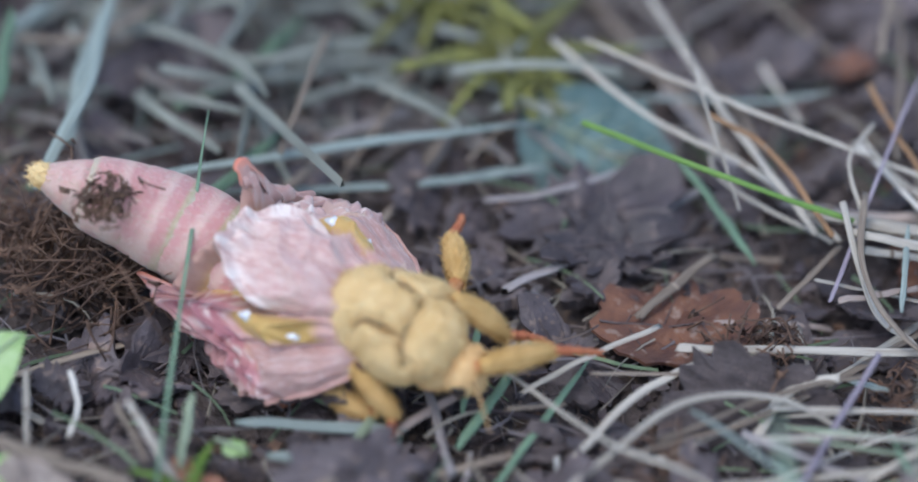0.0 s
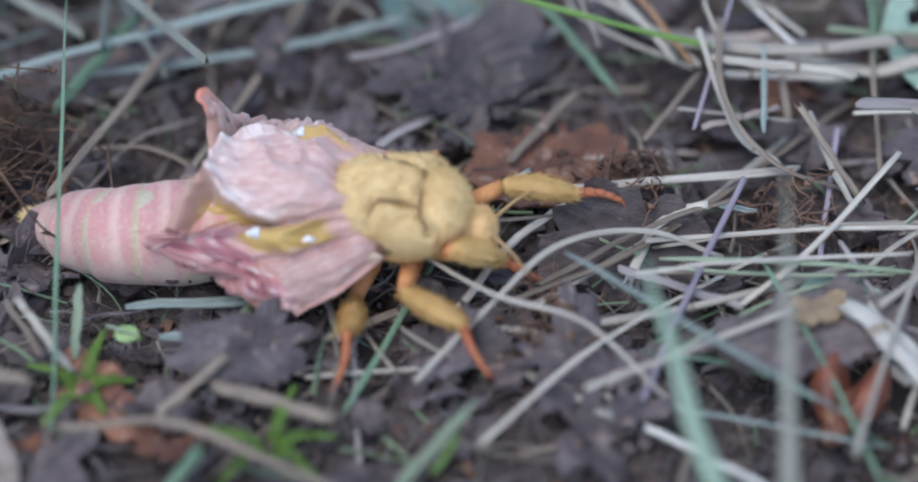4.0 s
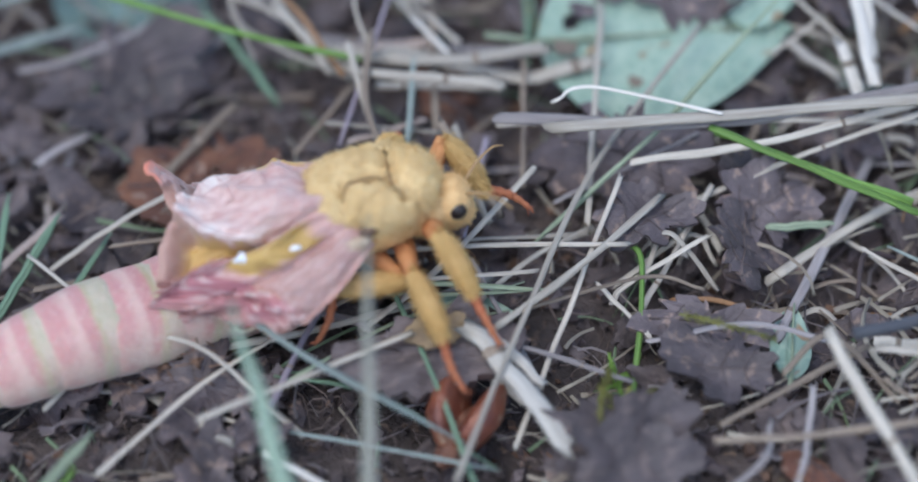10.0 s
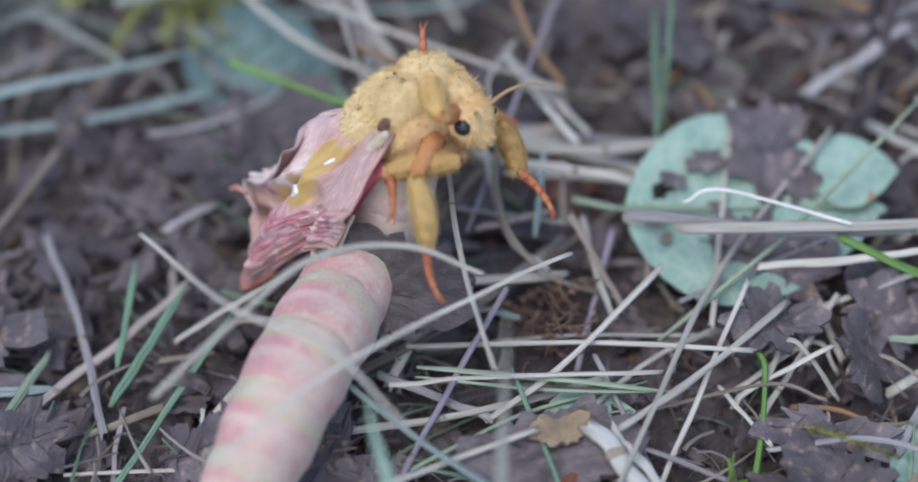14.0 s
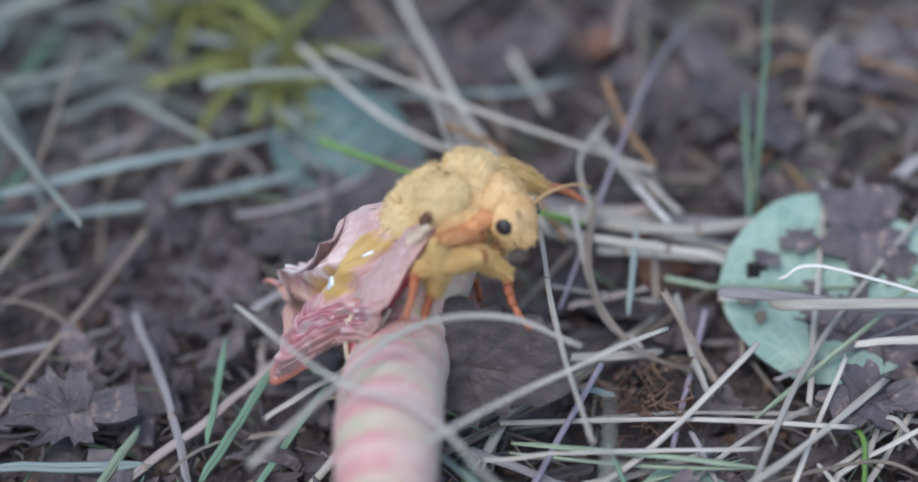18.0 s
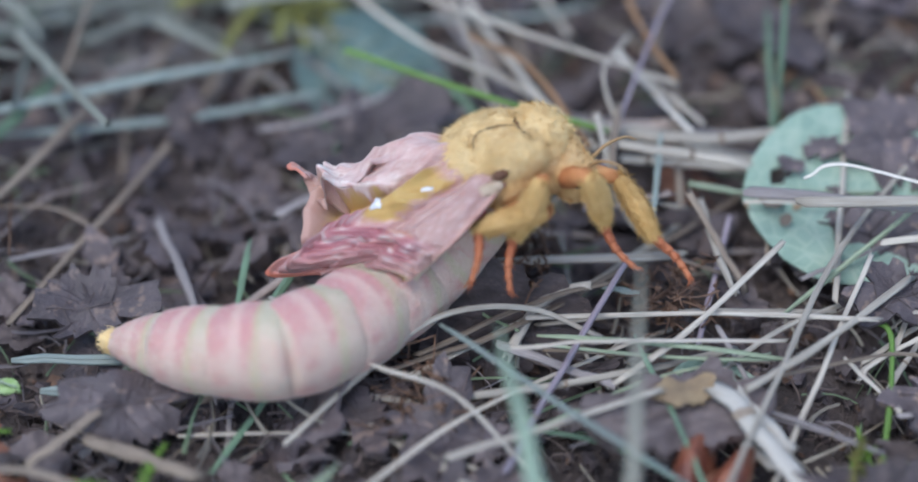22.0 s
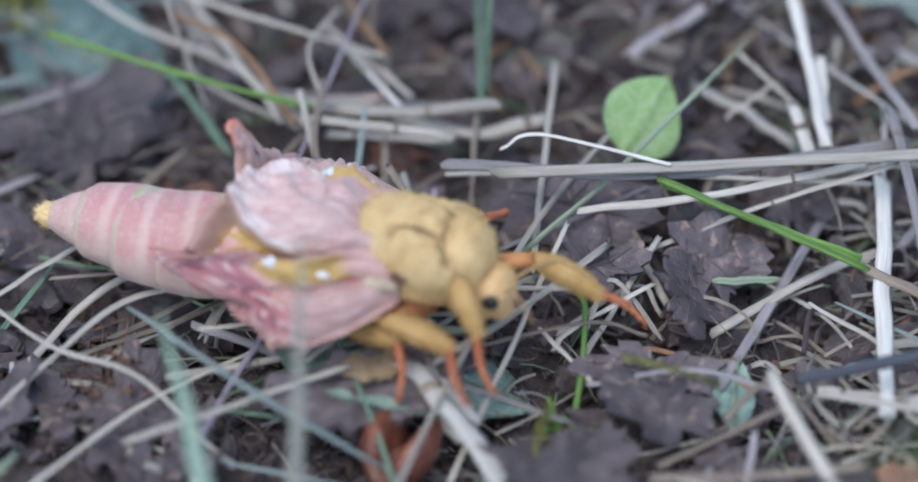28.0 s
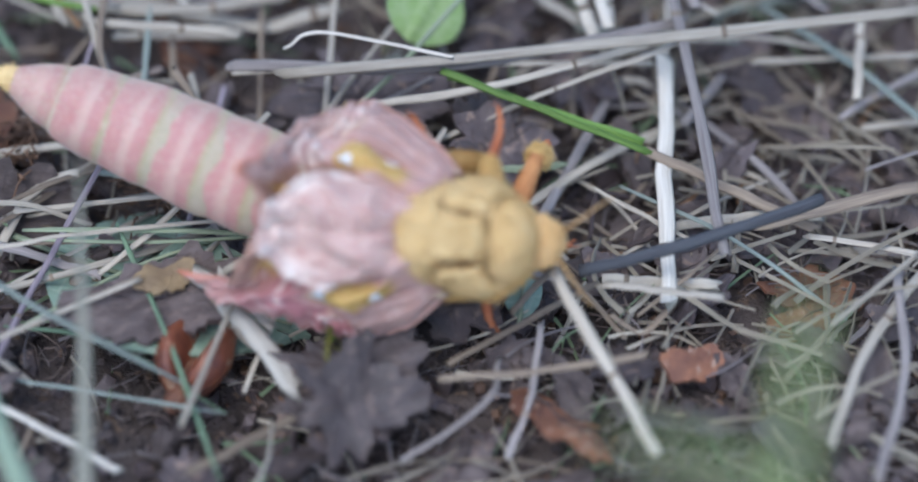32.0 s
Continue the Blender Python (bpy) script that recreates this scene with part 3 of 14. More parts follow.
stalk("dry_straw", "pale", 0.39, (-2.1, -26.5, 1.0), (11.3, -25.9, 1.0), (20.1, -29.3, 1.0))
stalk("dry_straw", "pale", 0.94, (34.3, -22.1, 2.4), (39.9, -28.5, 1.4))
stalk("grass", "blade", 0.59, (0.4, -29.9, 0.9), (9.4, -10.9, 1.8))
stalk("dry_straw", "tan", 0.39, (9.6, -13.6, 2.9), (20.1, -11.6, 1.9))
stalk("dry_straw", "lavender", 0.47, (38.1, -3.9, 2.4), (35.2, -16.4, 1.4))
stalk("grass", "greyblue", 0.94, (-12.8, -22.6, 1.0), (-2.1, -22.8, 1.0))
stalk("dry_straw", "pale", 0.51, (54.0, -16.2, 4.4), (48.1, -18.7, 2.4), (46.8, -19.6, 1.4))
stalk("dry_straw", "tan", 0.86, (13.4, 26.7, 1.4), (20.4, 14.7, 1.4))
stalk("dry_straw", "tan", 1.17, (-8.3, -28.3, 2.4), (-0.5, -31.3, 2.4))
stalk("dry_straw", "white", 1.05, (66.1, 16.5, 11.1), (68.0, -2.9, 6.4))
stalk("dry_straw", "lavgrey", 1.09, (39.5, -6.4, 7.4), (55.8, -7.5, 7.4), (73.2, -4.3, 7.4))
stalk("dry_straw", "pale", 0.59, (50.6, -12.4, 2.4), (61.4, -9.6, 5.4), (72.9, -6.5, 7.4))
stalk("grass", "bright", 0.70, (55.3, -7.6, 6.4), (69.6, -13.7, 4.4))
stalk("dry_straw", "lavgrey", 1.25, (53.8, 7.4, 6.7), (61.7, 12.8, 8.5))
stalk("twig", "dark", 1.09, (57.0, 1.7, 3.0), (59.0, 12.2, 6.3), (62.9, 31.6, 7.5))
stalk("twig", "dark", 1.2, (59.9, 10.7, 7.5), (60.5, 14.1, 10.0), (61.5, 20.4, 12.0))
stalk("twig", "dark", 0.62, (57.2, 5.2, 6.1), (64.9, 11.6, 8.4))
stalk("dry_straw", "orange", 0.59, (51.8, 19.4, 7.7), (59.0, 15.8, 7.9))
stalk("dry_straw", "lavgrey", 0.86, (17.9, 10.0, 1.4), (10.0, 2.5, 1.4), (2.9, -3.9, 1.4))
stalk("dry_straw", "pale", 0.59, (4.7, -14.1, 0.9), (9.1, -12.1, 2.9), (14.0, -9.5, 3.9))
stalk("dry_straw", "tan", 0.55, (14.6, -19.2, 2.4), (23.8, -14.2, 3.4), (29.1, -12.2, 3.4))
stalk("dry_straw", "pale", 0.70, (48.7, -6.0, 2.4), (52.8, -9.7, 2.4), (55.3, -15.1, 1.4))
stalk("dry_straw", "pale", 0.51, (49.2, -18.5, 2.4), (51.7, -12.1, 2.4), (52.5, -15.4, 1.4))
stalk("dry_straw", "pale", 0.43, (62.2, 6.2, 7.5), (66.4, 2.6, 5.3))
stalk("dry_straw", "pale", 0.39, (61.1, 2.5, 4.2), (64.8, 4.4, 5.9))
stalk("dry_straw", "tan", 0.62, (32.9, 31.6, 7.6), (33.7, 25.4, 6.8), (32.7, 11.0, 5.0))
stalk("dry_straw", "tan", 0.70, (18.0, 28.9, 1.4), (22.4, 15.7, 1.4))
stalk("dry_straw", "white", 1.48, (72.2, -5.6, 4.4), (69.7, -27.7, 3.4))
stalk("dry_straw", "lavgrey", 1.05, (73.0, -1.8, 8.4), (73.6, -12.6, 7.4), (74.0, -25.2, 5.4))
stalk("dry_straw", "pale", 1.02, (42.9, -8.4, 8.4), (65.8, -7.2, 8.4), (92.2, -5.3, 8.4))
stalk("dry_straw", "pale", 0.70, (49.2, -9.9, 6.0), (58.9, -9.4, 7.0), (70.5, -6.1, 7.0))
stalk("dry_straw", "white", 0.31, (43.2, -6.0, 8.7), (46.0, -5.6, 9.7), (55.5, -7.8, 8.7))
stalk("grass", "bright", 0.74, (54.8, -8.0, 7.4), (62.3, -11.8, 6.4), (70.1, -14.8, 4.4))
stalk("dry_straw", "tan", 0.94, (70.1, -14.8, 4.4), (75.8, -18.0, 3.4), (81.3, -21.3, 2.4))
stalk("twig", "slate", 1.02, (63.4, -26.4, 5.4), (72.4, -25.0, 6.4), (81.6, -21.9, 6.4))
stalk("dry_straw", "tan", 1.33, (77.9, -21.4, 3.4), (89.7, -18.8, 3.4))
stalk("dry_straw", "tan", 0.55, (53.6, -31.7, 2.4), (64.9, -25.3, 2.4))
stalk("dry_straw", "lavgrey", 0.59, (60.4, -29.0, 2.7), (59.2, -34.4, 1.7), (57.3, -38.7, 0.9))
stalk("dry_straw", "white", 1.17, (66.1, 0.7, 6.4), (67.1, -2.0, 4.4))
stalk("dry_straw", "tan", 0.62, (65.8, -28.4, 2.4), (67.7, -29.3, 1.4), (69.5, -28.4, 2.4))
stalk("grass", "blade", 0.43, (30.2, -18.7, 4.5), (34.0, -29.2, 3.5), (37.4, -40.0, 1.5))
stalk("dry_straw", "pale", 0.86, (21.2, -17.9, 1.3), (23.7, -13.2, 2.3), (26.7, -12.8, 3.3))
stalk("dry_straw", "tan", 0.78, (35.4, -38.8, 1.4), (43.2, -34.5, 1.4))
stalk("dry_straw", "lavgrey", 0.55, (50.0, -39.0, 1.4), (56.0, -35.1, 2.4), (57.2, -30.9, 1.4))
stalk("dry_straw", "tan", 0.35, (67.7, -27.7, 1.4), (71.2, -26.1, 3.4), (74.1, -23.5, 3.4))
stalk("dry_straw", "pale", 0.78, (88.2, -2.5, 4.4), (86.8, -9.3, 3.4))
stalk("dry_straw", "pale", 0.47, (92.7, -4.4, 2.4), (79.8, -4.1, 2.4))
stalk("dry_straw", "pale", 1.41, (30.6, 5.1, 3.4), (40.8, 1.7, 3.4), (46.7, 2.2, 4.4))
stalk("grass", "blade", 0.39, (21.5, -25.1, 1.4), (29.3, -28.0, 2.4), (37.7, -34.1, 1.4))
stalk("grass", "greyblue", 0.35, (21.8, -29.8, 1.4), (37.9, -34.2, 1.4))
stalk("dry_straw", "pale", 1.17, (25.9, 4.4, 4.4), (34.0, 2.0, 5.4), (42.8, 2.8, 5.4))
stalk("dry_straw", "tan", 0.59, (29.4, 3.5, 7.3), (29.0, -4.1, 6.3), (32.4, -9.2, 4.3), (38.8, -9.9, 1.3))
stalk("dry_straw", "pale", 0.47, (26.0, -3.4, 4.4), (34.6, -3.9, 3.4))
stalk("dry_straw", "pale", 0.43, (22.7, -15.8, 3.0), (36.1, -15.9, 4.0), (48.0, -17.1, 5.0))
stalk("grass", "palegreen", 0.55, (23.2, -18.0, 3.4), (31.4, -19.4, 4.4), (42.2, -19.8, 3.4))
stalk("grass", "palegreen", 0.31, (23.1, -18.9, 3.4), (33.6, -19.9, 3.4), (42.2, -19.8, 3.4))
stalk("dry_straw", "lavgrey", 0.78, (20.8, -18.2, 2.4), (28.7, -21.8, 2.4))
stalk("dry_straw", "pale", 0.55, (28.7, -21.8, 2.4), (34.1, -18.2, 4.4), (41.4, -9.8, 5.4))
stalk("grass", "greyblue", 0.62, (16.2, -20.0, 6.4), (24.7, -27.3, 6.4), (35.9, -32.8, 2.4))
stalk("dry_straw", "pale", 0.86, (11.7, -25.6, 1.4), (18.8, -30.8, 1.4))
stalk("dry_straw", "white", 0.59, (21.4, -32.1, 1.4), (25.9, -35.1, 1.4), (30.3, -38.4, 1.4))
stalk("dry_straw", "pale", 0.47, (39.1, -31.8, 0.9), (43.1, -22.4, 2.9), (47.9, -11.4, 5.9))
stalk("dry_straw", "tan", 0.78, (-12.1, -30.6, 2.4), (-7.9, -26.7, 3.4))
stalk("dry_straw", "tan", 0.70, (-18.4, -32.6, 3.4), (-10.5, -33.3, 4.4), (0.9, -38.8, 3.4))
stalk("grass", "palegreen", 0.86, (3.8, -37.9, 2.4), (6.5, -35.1, 3.4), (9.5, -31.7, 4.4))
stalk("grass", "bright", 0.51, (6.6, -36.4, 2.4), (8.3, -34.0, 3.4))
stalk("grass", "blade", 0.86, (-11.3, -37.5, 2.4), (-8.7, -35.2, 4.4))
stalk("grass", "blade", 1.17, (-22.1, -1.6, 3.4), (-16.1, 10.3, 3.4))
stalk("dry_straw", "tan", 0.86, (-21.0, -11.1, 4.4), (-11.7, 11.2, 2.4))
stalk("dry_straw", "tan", 0.86, (12.9, -5.5, 1.4), (18.2, 0.6, 2.4))
stalk("grass", "greyblue", 0.55, (27.9, -11.7, 2.4), (31.3, -12.5, 2.4))
stalk("dry_straw", "pale", 0.62, (38.2, -24.1, 4.9), (43.9, -19.4, 4.9), (50.8, -12.6, 4.9))
stalk("dry_straw", "pale", 0.51, (34.8, -36.1, 3.4), (40.3, -23.0, 4.9), (45.8, -9.9, 4.9), (55.1, 3.1, 6.9))
stalk("dry_straw", "pale", 0.66, (17.2, -31.1, 4.9), (22.3, -28.9, 4.9), (31.9, -24.5, 4.9))
stalk("grass", "bright", 0.55, (47.6, -15.2, 3.4), (49.1, -18.2, 3.4), (47.6, -29.1, 0.4))
stalk("dry_straw", "pale", 0.47, (49.0, -15.2, 1.4), (51.3, -15.7, 4.4), (54.6, -18.7, 1.4))
stalk("dry_straw", "pale", 0.55, (45.3, -13.5, 3.4), (47.6, 5.8, 6.8))
stalk("dry_straw", "tan", 0.47, (40.7, -8.7, 2.4), (41.4, 3.6, 4.9))
stalk("dry_straw", "lavgrey", 1.09, (24.5, 7.6, 2.4), (40.2, 4.3, 3.5))
stalk("dry_straw", "pale", 0.39, (45.7, -18.6, 2.4), (49.2, -23.7, 2.4))
stalk("dry_straw", "lavgrey", 0.43, (36.1, -23.2, 3.4), (47.5, -27.6, 2.4))
stalk("dry_straw", "lavgrey", 0.55, (49.2, -24.2, 2.4), (56.4, -23.7, 3.4), (62.3, -24.9, 2.4))
stalk("dry_straw", "pale", 0.39, (39.0, -4.7, 4.9), (54.7, -4.9, 4.9), (71.1, -6.1, 4.9))
stalk("dry_straw", "lavgrey", 0.43, (43.1, -11.4, 3.4), (54.1, -6.4, 4.9))
stalk("dry_straw", "white", 1.17, (68.3, 5.1, 7.7), (68.3, -1.3, 4.9))
stalk("dry_straw", "tan", 0.70, (34.2, 9.4, 5.0), (34.2, -3.7, 3.4))
stalk("dry_straw", "tan", 0.35, (39.5, -21.8, 3.4), (49.2, -19.0, 3.4), (53.3, -20.3, 3.4))
stalk("dry_straw", "tan", 0.5, (58.6, -27.3, 2.4), (62.2, -25.1, 3.4), (66.4, -29.5, 1.4))
stalk("dry_straw", "lavgrey", 0.86, (14.9, 22.0, 1.4), (20.3, 12.9, 1.4))
stalk("dry_straw", "pale", 0.62, (16.7, -23.1, 1.7), (28.7, -21.2, 2.7), (37.8, -17.2, 1.7))
stalk("grass", "palegreen", 0.35, (21.9, -27.2, 2.4), (30.9, -21.5, 2.4), (40.4, -18.2, 2.4))
stalk("dry_straw", "lavgrey", 0.47, (36.5, -16.8, 3.4), (40.7, -26.0, 1.4))
stalk("dry_straw", "pale", 0.51, (47.2, -18.0, 1.4), (52.9, -14.3, 2.4), (54.8, -16.3, 1.4))
stalk("dry_straw", "pale", 0.51, (49.1, -20.2, 1.4), (54.7, -11.4, 4.4))
stalk("dry_straw", "pale", 0.39, (23.3, -15.0, 1.4), (34.3, -14.1, 2.4), (45.4, -13.8, 2.4))
stalk("dry_straw", "pale", 0.55, (29.6, 12.6, 4.9), (36.2, 4.4, 4.9))
stalk("grass", "blade", 0.47, (41.6, 14.5, 8.4), (41.7, 1.7, 4.4))
stalk("grass", "greyblue", 0.78, (-4.9, 7.5, 1.4), (0.2, 9.5, 1.4), (5.6, 11.2, 1.4))
stalk("dry_straw", "tan", 0.47, (-26.8, -25.2, 2.4), (-30.1, -25.0, 2.4))
stalk("dry_straw", "pale", 0.47, (-30.0, -19.8, 4.4), (-29.3, -23.9, 1.4))
stalk("dry_straw", "white", 0.43, (-27.2, -18.4, 3.4), (-26.3, -20.6, 2.4), (-26.7, -22.4, 1.4))
stalk("dry_straw", "pale", 0.70, (-22.2, -22.1, 4.4), (-20.4, -24.3, 3.4), (-18.6, -26.1, 1.4))
stalk("dry_straw", "tan", 0.55, (-23.4, -21.2, 3.4), (-20.8, -25.0, 2.4))
stalk("grass", "palegreen", 0.86, (-18.2, -20.5, 4.4), (-18.6, -25.0, 1.4))
stalk("dry_straw", "palepink", 0.86, (5.2, -9.5, 1.9), (-0.0, -14.9, 0.9), (-7.6, -23.0, 0.9))
stalk("grass", "palegreen", 0.78, (-4.7, -15.1, 0.9), (-6.7, -20.7, 1.3), (-8.7, -24.9, 1.3))
stalk("dry_straw", "pale", 0.51, (5.0, 20.1, 7.4), (12.6, 12.6, 6.4), (21.6, 8.9, 4.4), (27.9, 2.7, 3.4))
stalk("dry_straw", "pale", 0.39, (7.6, 17.7, 9.4), (20.7, 11.5, 8.4), (33.9, 7.6, 6.4))
stalk("dry_straw", "pale", 0.70, (12.8, 27.3, 7.4), (18.7, 14.2, 6.4), (25.9, 2.3, 4.4))
stalk("dry_straw", "pale", 0.47, (18.6, 13.9, 5.4), (18.7, 7.8, 4.4), (27.4, 2.3, 3.4))
stalk("dry_straw", "palepink", 1.02, (25.7, 5.2, 3.4), (34.3, 5.9, 3.4))
stalk("dry_straw", "orange", 0.55, (30.3, 15.3, 8.8), (31.8, 10.5, 8.4), (34.1, 8.1, 6.4))
stalk("dry_straw", "pale", 0.62, (27.7, 1.8, 7.4), (29.9, -5.8, 4.4), (32.9, -8.5, 3.4))
stalk("dry_straw", "lavgrey", 0.78, (-12.5, 12.8, 1.4), (-6.7, 16.6, 1.4))
stalk("dry_straw", "tan", 0.55, (-5.2, 27.2, 3.4), (-6.9, 19.2, 2.4), (-10.3, 9.3, 1.4))
stalk("dry_straw", "tan", 0.62, (3.8, -16.4, 1.4), (7.5, -15.5, 1.4))
stalk("grass", "greyblue", 0.62, (10.4, 18.5, 3.4), (22.0, 19.2, 3.4), (28.3, 19.6, 4.8))
stalk("dry_straw", "pale", 0.55, (22.6, 24.1, 3.4), (25.7, 18.2, 2.4))
stalk("grass", "blade", 0.70, (15.6, 9.6, 4.4), (19.0, 5.9, 2.4), (21.8, 1.2, 1.4))
stalk("dry_straw", "white", 0.39, (7.4, -20.9, 1.4), (7.4, -23.2, 1.4))
stalk("dry_straw", "tan", 1.09, (-30.7, -25.4, 3.4), (-26.0, -27.1, 3.4), (-21.4, -28.2, 3.4))
stalk("grass", "greyblue", 1.33, (-32.0, 5.9, 4.4), (-32.6, 14.3, 5.4), (-31.7, 25.1, 5.4))
stalk("dry_straw", "tan", 0.86, (-38.4, 18.9, 4.4), (-32.4, 18.4, 5.4), (-28.4, 23.0, 5.4))
stalk("grass", "blade", 1.17, (-25.1, 13.8, 2.4), (-20.1, 19.1, 2.4), (-16.3, 27.9, 2.4))
stalk("grass", "limeblade", 1.30, (73.0, -92.0, -1.0), (67.0, -80.0, 32.0), (66.8, -70.5, 49.0), (67.8, -66.0, 53.0))
stalk("grass", "limeblade", 0.95, (75.0, -90.0, -1.0), (70.0, -80.0, 36.0), (64.5, -72.5, 47.0), (57.5, -70.2, 49.0))
stalk("dry_straw", "pale", 0.86, (88.0, -27.3, 3.4), (83.1, -33.3, 3.4), (79.5, -40.4, 2.4))
stalk("dry_straw", "lavgrey", 0.78, (86.2, -27.4, 4.4), (85.4, -35.5, 3.4), (81.9, -44.3, 3.4))
stalk("dry_straw", "pale", 0.47, (80.8, -31.8, 4.4), (87.8, -26.7, 5.4))
stalk("dry_straw", "pale", 0.27, (15.4, 13.3, 12.4), (17.7, 7.5, 9.4), (20.1, 2.9, 5.4))
stalk("dry_straw", "orange", 0.51, (17.6, 9.1, 9.4), (22.3, 7.9, 7.4), (27.1, 0.8, 5.4))
stalk("grass", "greyblue", 1.02, (-40.0, 19.6, 4.4), (-37.1, 24.1, 4.4))
stalk("grass", "greyblue", 1.17, (-33.5, -0.1, 4.4), (-30.8, 8.3, 8.4), (-31.1, 20.3, 9.4))
stalk("grass", "blade", 1.09, (-37.8, 7.8, 6.4), (-38.8, 17.4, 8.4))
stalk("dry_straw", "tan", 0.55, (-15.4, 5.6, 5.4), (-14.2, 11.0, 7.4), (-13.3, 18.9, 7.4))
stalk("dry_straw", "tan", 0.62, (-0.9, 8.8, 3.4), (2.0, 14.4, 3.4), (3.7, 18.5, 3.4))
stalk("dry_straw", "lavgrey", 0.55, (0.7, 6.3, 1.4), (6.6, 7.3, 2.4), (14.4, 12.6, 2.4))
stalk("dry_straw", "tan", 0.55, (24.1, 31.3, 4.4), (28.1, 24.8, 4.9))
stalk("dry_straw", "tan", 0.70, (31.1, 18.2, 9.9), (32.4, 26.5, 10.4))
stalk("dry_straw", "pale", 0.39, (29.2, 2.5, 6.4), (28.2, 6.2, 8.4), (30.3, 10.8, 8.4))
stalk("grass", "greyblue", 0.55, (32.0, -6.2, 4.4), (32.7, 1.5, 6.4))
stalk("dry_straw", "palepink", 0.62, (27.6, -5.4, 4.4), (33.4, -3.4, 4.4))
stalk("dry_straw", "tan", 0.51, (23.3, -4.7, 2.7), (27.8, 1.3, 3.7))
stalk("dry_straw", "white", 1.72, (36.4, -24.2, 4.4), (40.0, -29.0, 3.6), (42.6, -33.0, 2.6))
stalk("dry_straw", "white", 0.9, (37.6, -23.6, 3.8), (41.0, -27.8, 3.0))
stalk("dry_straw", "lavgrey", 0.78, (-6.3, -4.4, 0.9), (-2.9, -12.4, 0.9), (0.2, -22.8, 0.9))
stalk("grass", "palegreen", 0.47, (41.3, -14.5, 2.4), (51.2, -6.9, 6.4), (62.5, 4.4, 10.4))
stalk("dry_straw", "pale", 0.47, (31.5, -26.1, 2.4), (39.8, -17.0, 2.4), (45.7, -13.2, 2.4))
stalk("dry_straw", "pale", 0.70, (8.0, -21.7, 1.2), (13.0, -14.6, 2.2), (18.5, -10.3, 2.2))
stalk("dry_straw", "pale", 0.59, (8.1, -22.6, 1.6), (16.5, -23.3, 0.9), (23.8, -30.0, 0.9))
stalk("dry_straw", "pale", 0.94, (65.5, -25.0, 2.4), (73.2, -26.1, 2.4))
stalk("grass", "palegreen", 0.70, (58.7, -13.9, 2.4), (64.0, -13.7, 2.4))
stalk("grass", "greyblue", 0.86, (-30.0, 1.4, 3.4), (-16.1, 6.1, 4.4), (4.8, 13.2, 4.4))
stalk("grass", "blade", 0.47, (-6.6, -28.6, 0.9), (-4.9, -24.2, 1.0), (-3.6, -20.6, 2.0))
stalk("grass", "freshblade", 2.50, (32.0, -70.0, -1.5), (26.6, -50.3, 4.0), (25.0, -44.9, 7.6), (22.3, -35.9, 13.2), (20.5, -30.4, 17.0))
stalk("grass", "greyfresh", 1.90, (29.5, -70.0, -1.0), (29.0, -50.4, 3.9), (29.1, -45.1, 7.5), (29.3, -34.5, 14.7), (29.5, -26.5, 20.8))

# ---- leaves ----


def leaf_blade(bm, length, width, hole=None, cup=0.004, seed=1, serrate=0.0, x0=0.0, x1=1.0, n=36, m=24):
    """An ovate blade from stalk (x = 0) to tip, with veins pressed in and eaten holes left open."""
    rows = []
    for i in range(n + 1):
        s = x0 + (x1 - x0) * i / n
        half = width / 2 * (math.sin(math.pi * min(1, s * 1.02) ** 0.8) ** 0.75 if 0 < s < 0.98 else 0.02)
        half *= 1 + serrate * (((s * 16) % 1) - 0.5)
        row = []
        for j in range(m + 1):
            v = j / m * 2 - 1
            x, y = s * length, v * half
            vein = abs(((s + abs(v) * 0.22) * 7) % 1 - 0.5)
            z = cup * y * y + 0.8 * noise.noise((x * 0.12, y * 0.12, seed)) - 0.18 * max(0, 0.14 - vein) / 0.14 - (0.25 if abs(v) < 0.05 else 0)
            row.append((x, y, z))
        rows.append(row)
    for off in (0.0, -0.16):
        vs = [[bm.verts.new((p[0], p[1], p[2] + off)) for p in row] for row in rows]
        for i in range(n):
            for j in range(m):
                c = [(rows[i + a][j + b][0], rows[i + a][j + b][1]) for a in (0, 1) for b in (0, 1)]
                cx, cy = sum(q[0] for q in c) / 4, sum(q[1] for q in c) / 4
                if hole and hole(cx, cy):
                    continue
                bm.faces.new((vs[i][j], vs[i + 1][j], vs[i + 1][j + 1], vs[i][j + 1]))
    bmesh.ops.delete(bm, geom=[v for v in bm.verts if not v.link_faces], context="VERTS")


def ragged(cx, cy, rx, ry, seed):
    def inside(x, y):
        a = math.atan2(y - cy, x - cx)
        return math.hypot((x - cx) / rx, (y - cy) / ry) < 1 + 0.35 * noise.noise((math.cos(a) * 2, math.sin(a) * 2, seed))
    return inside


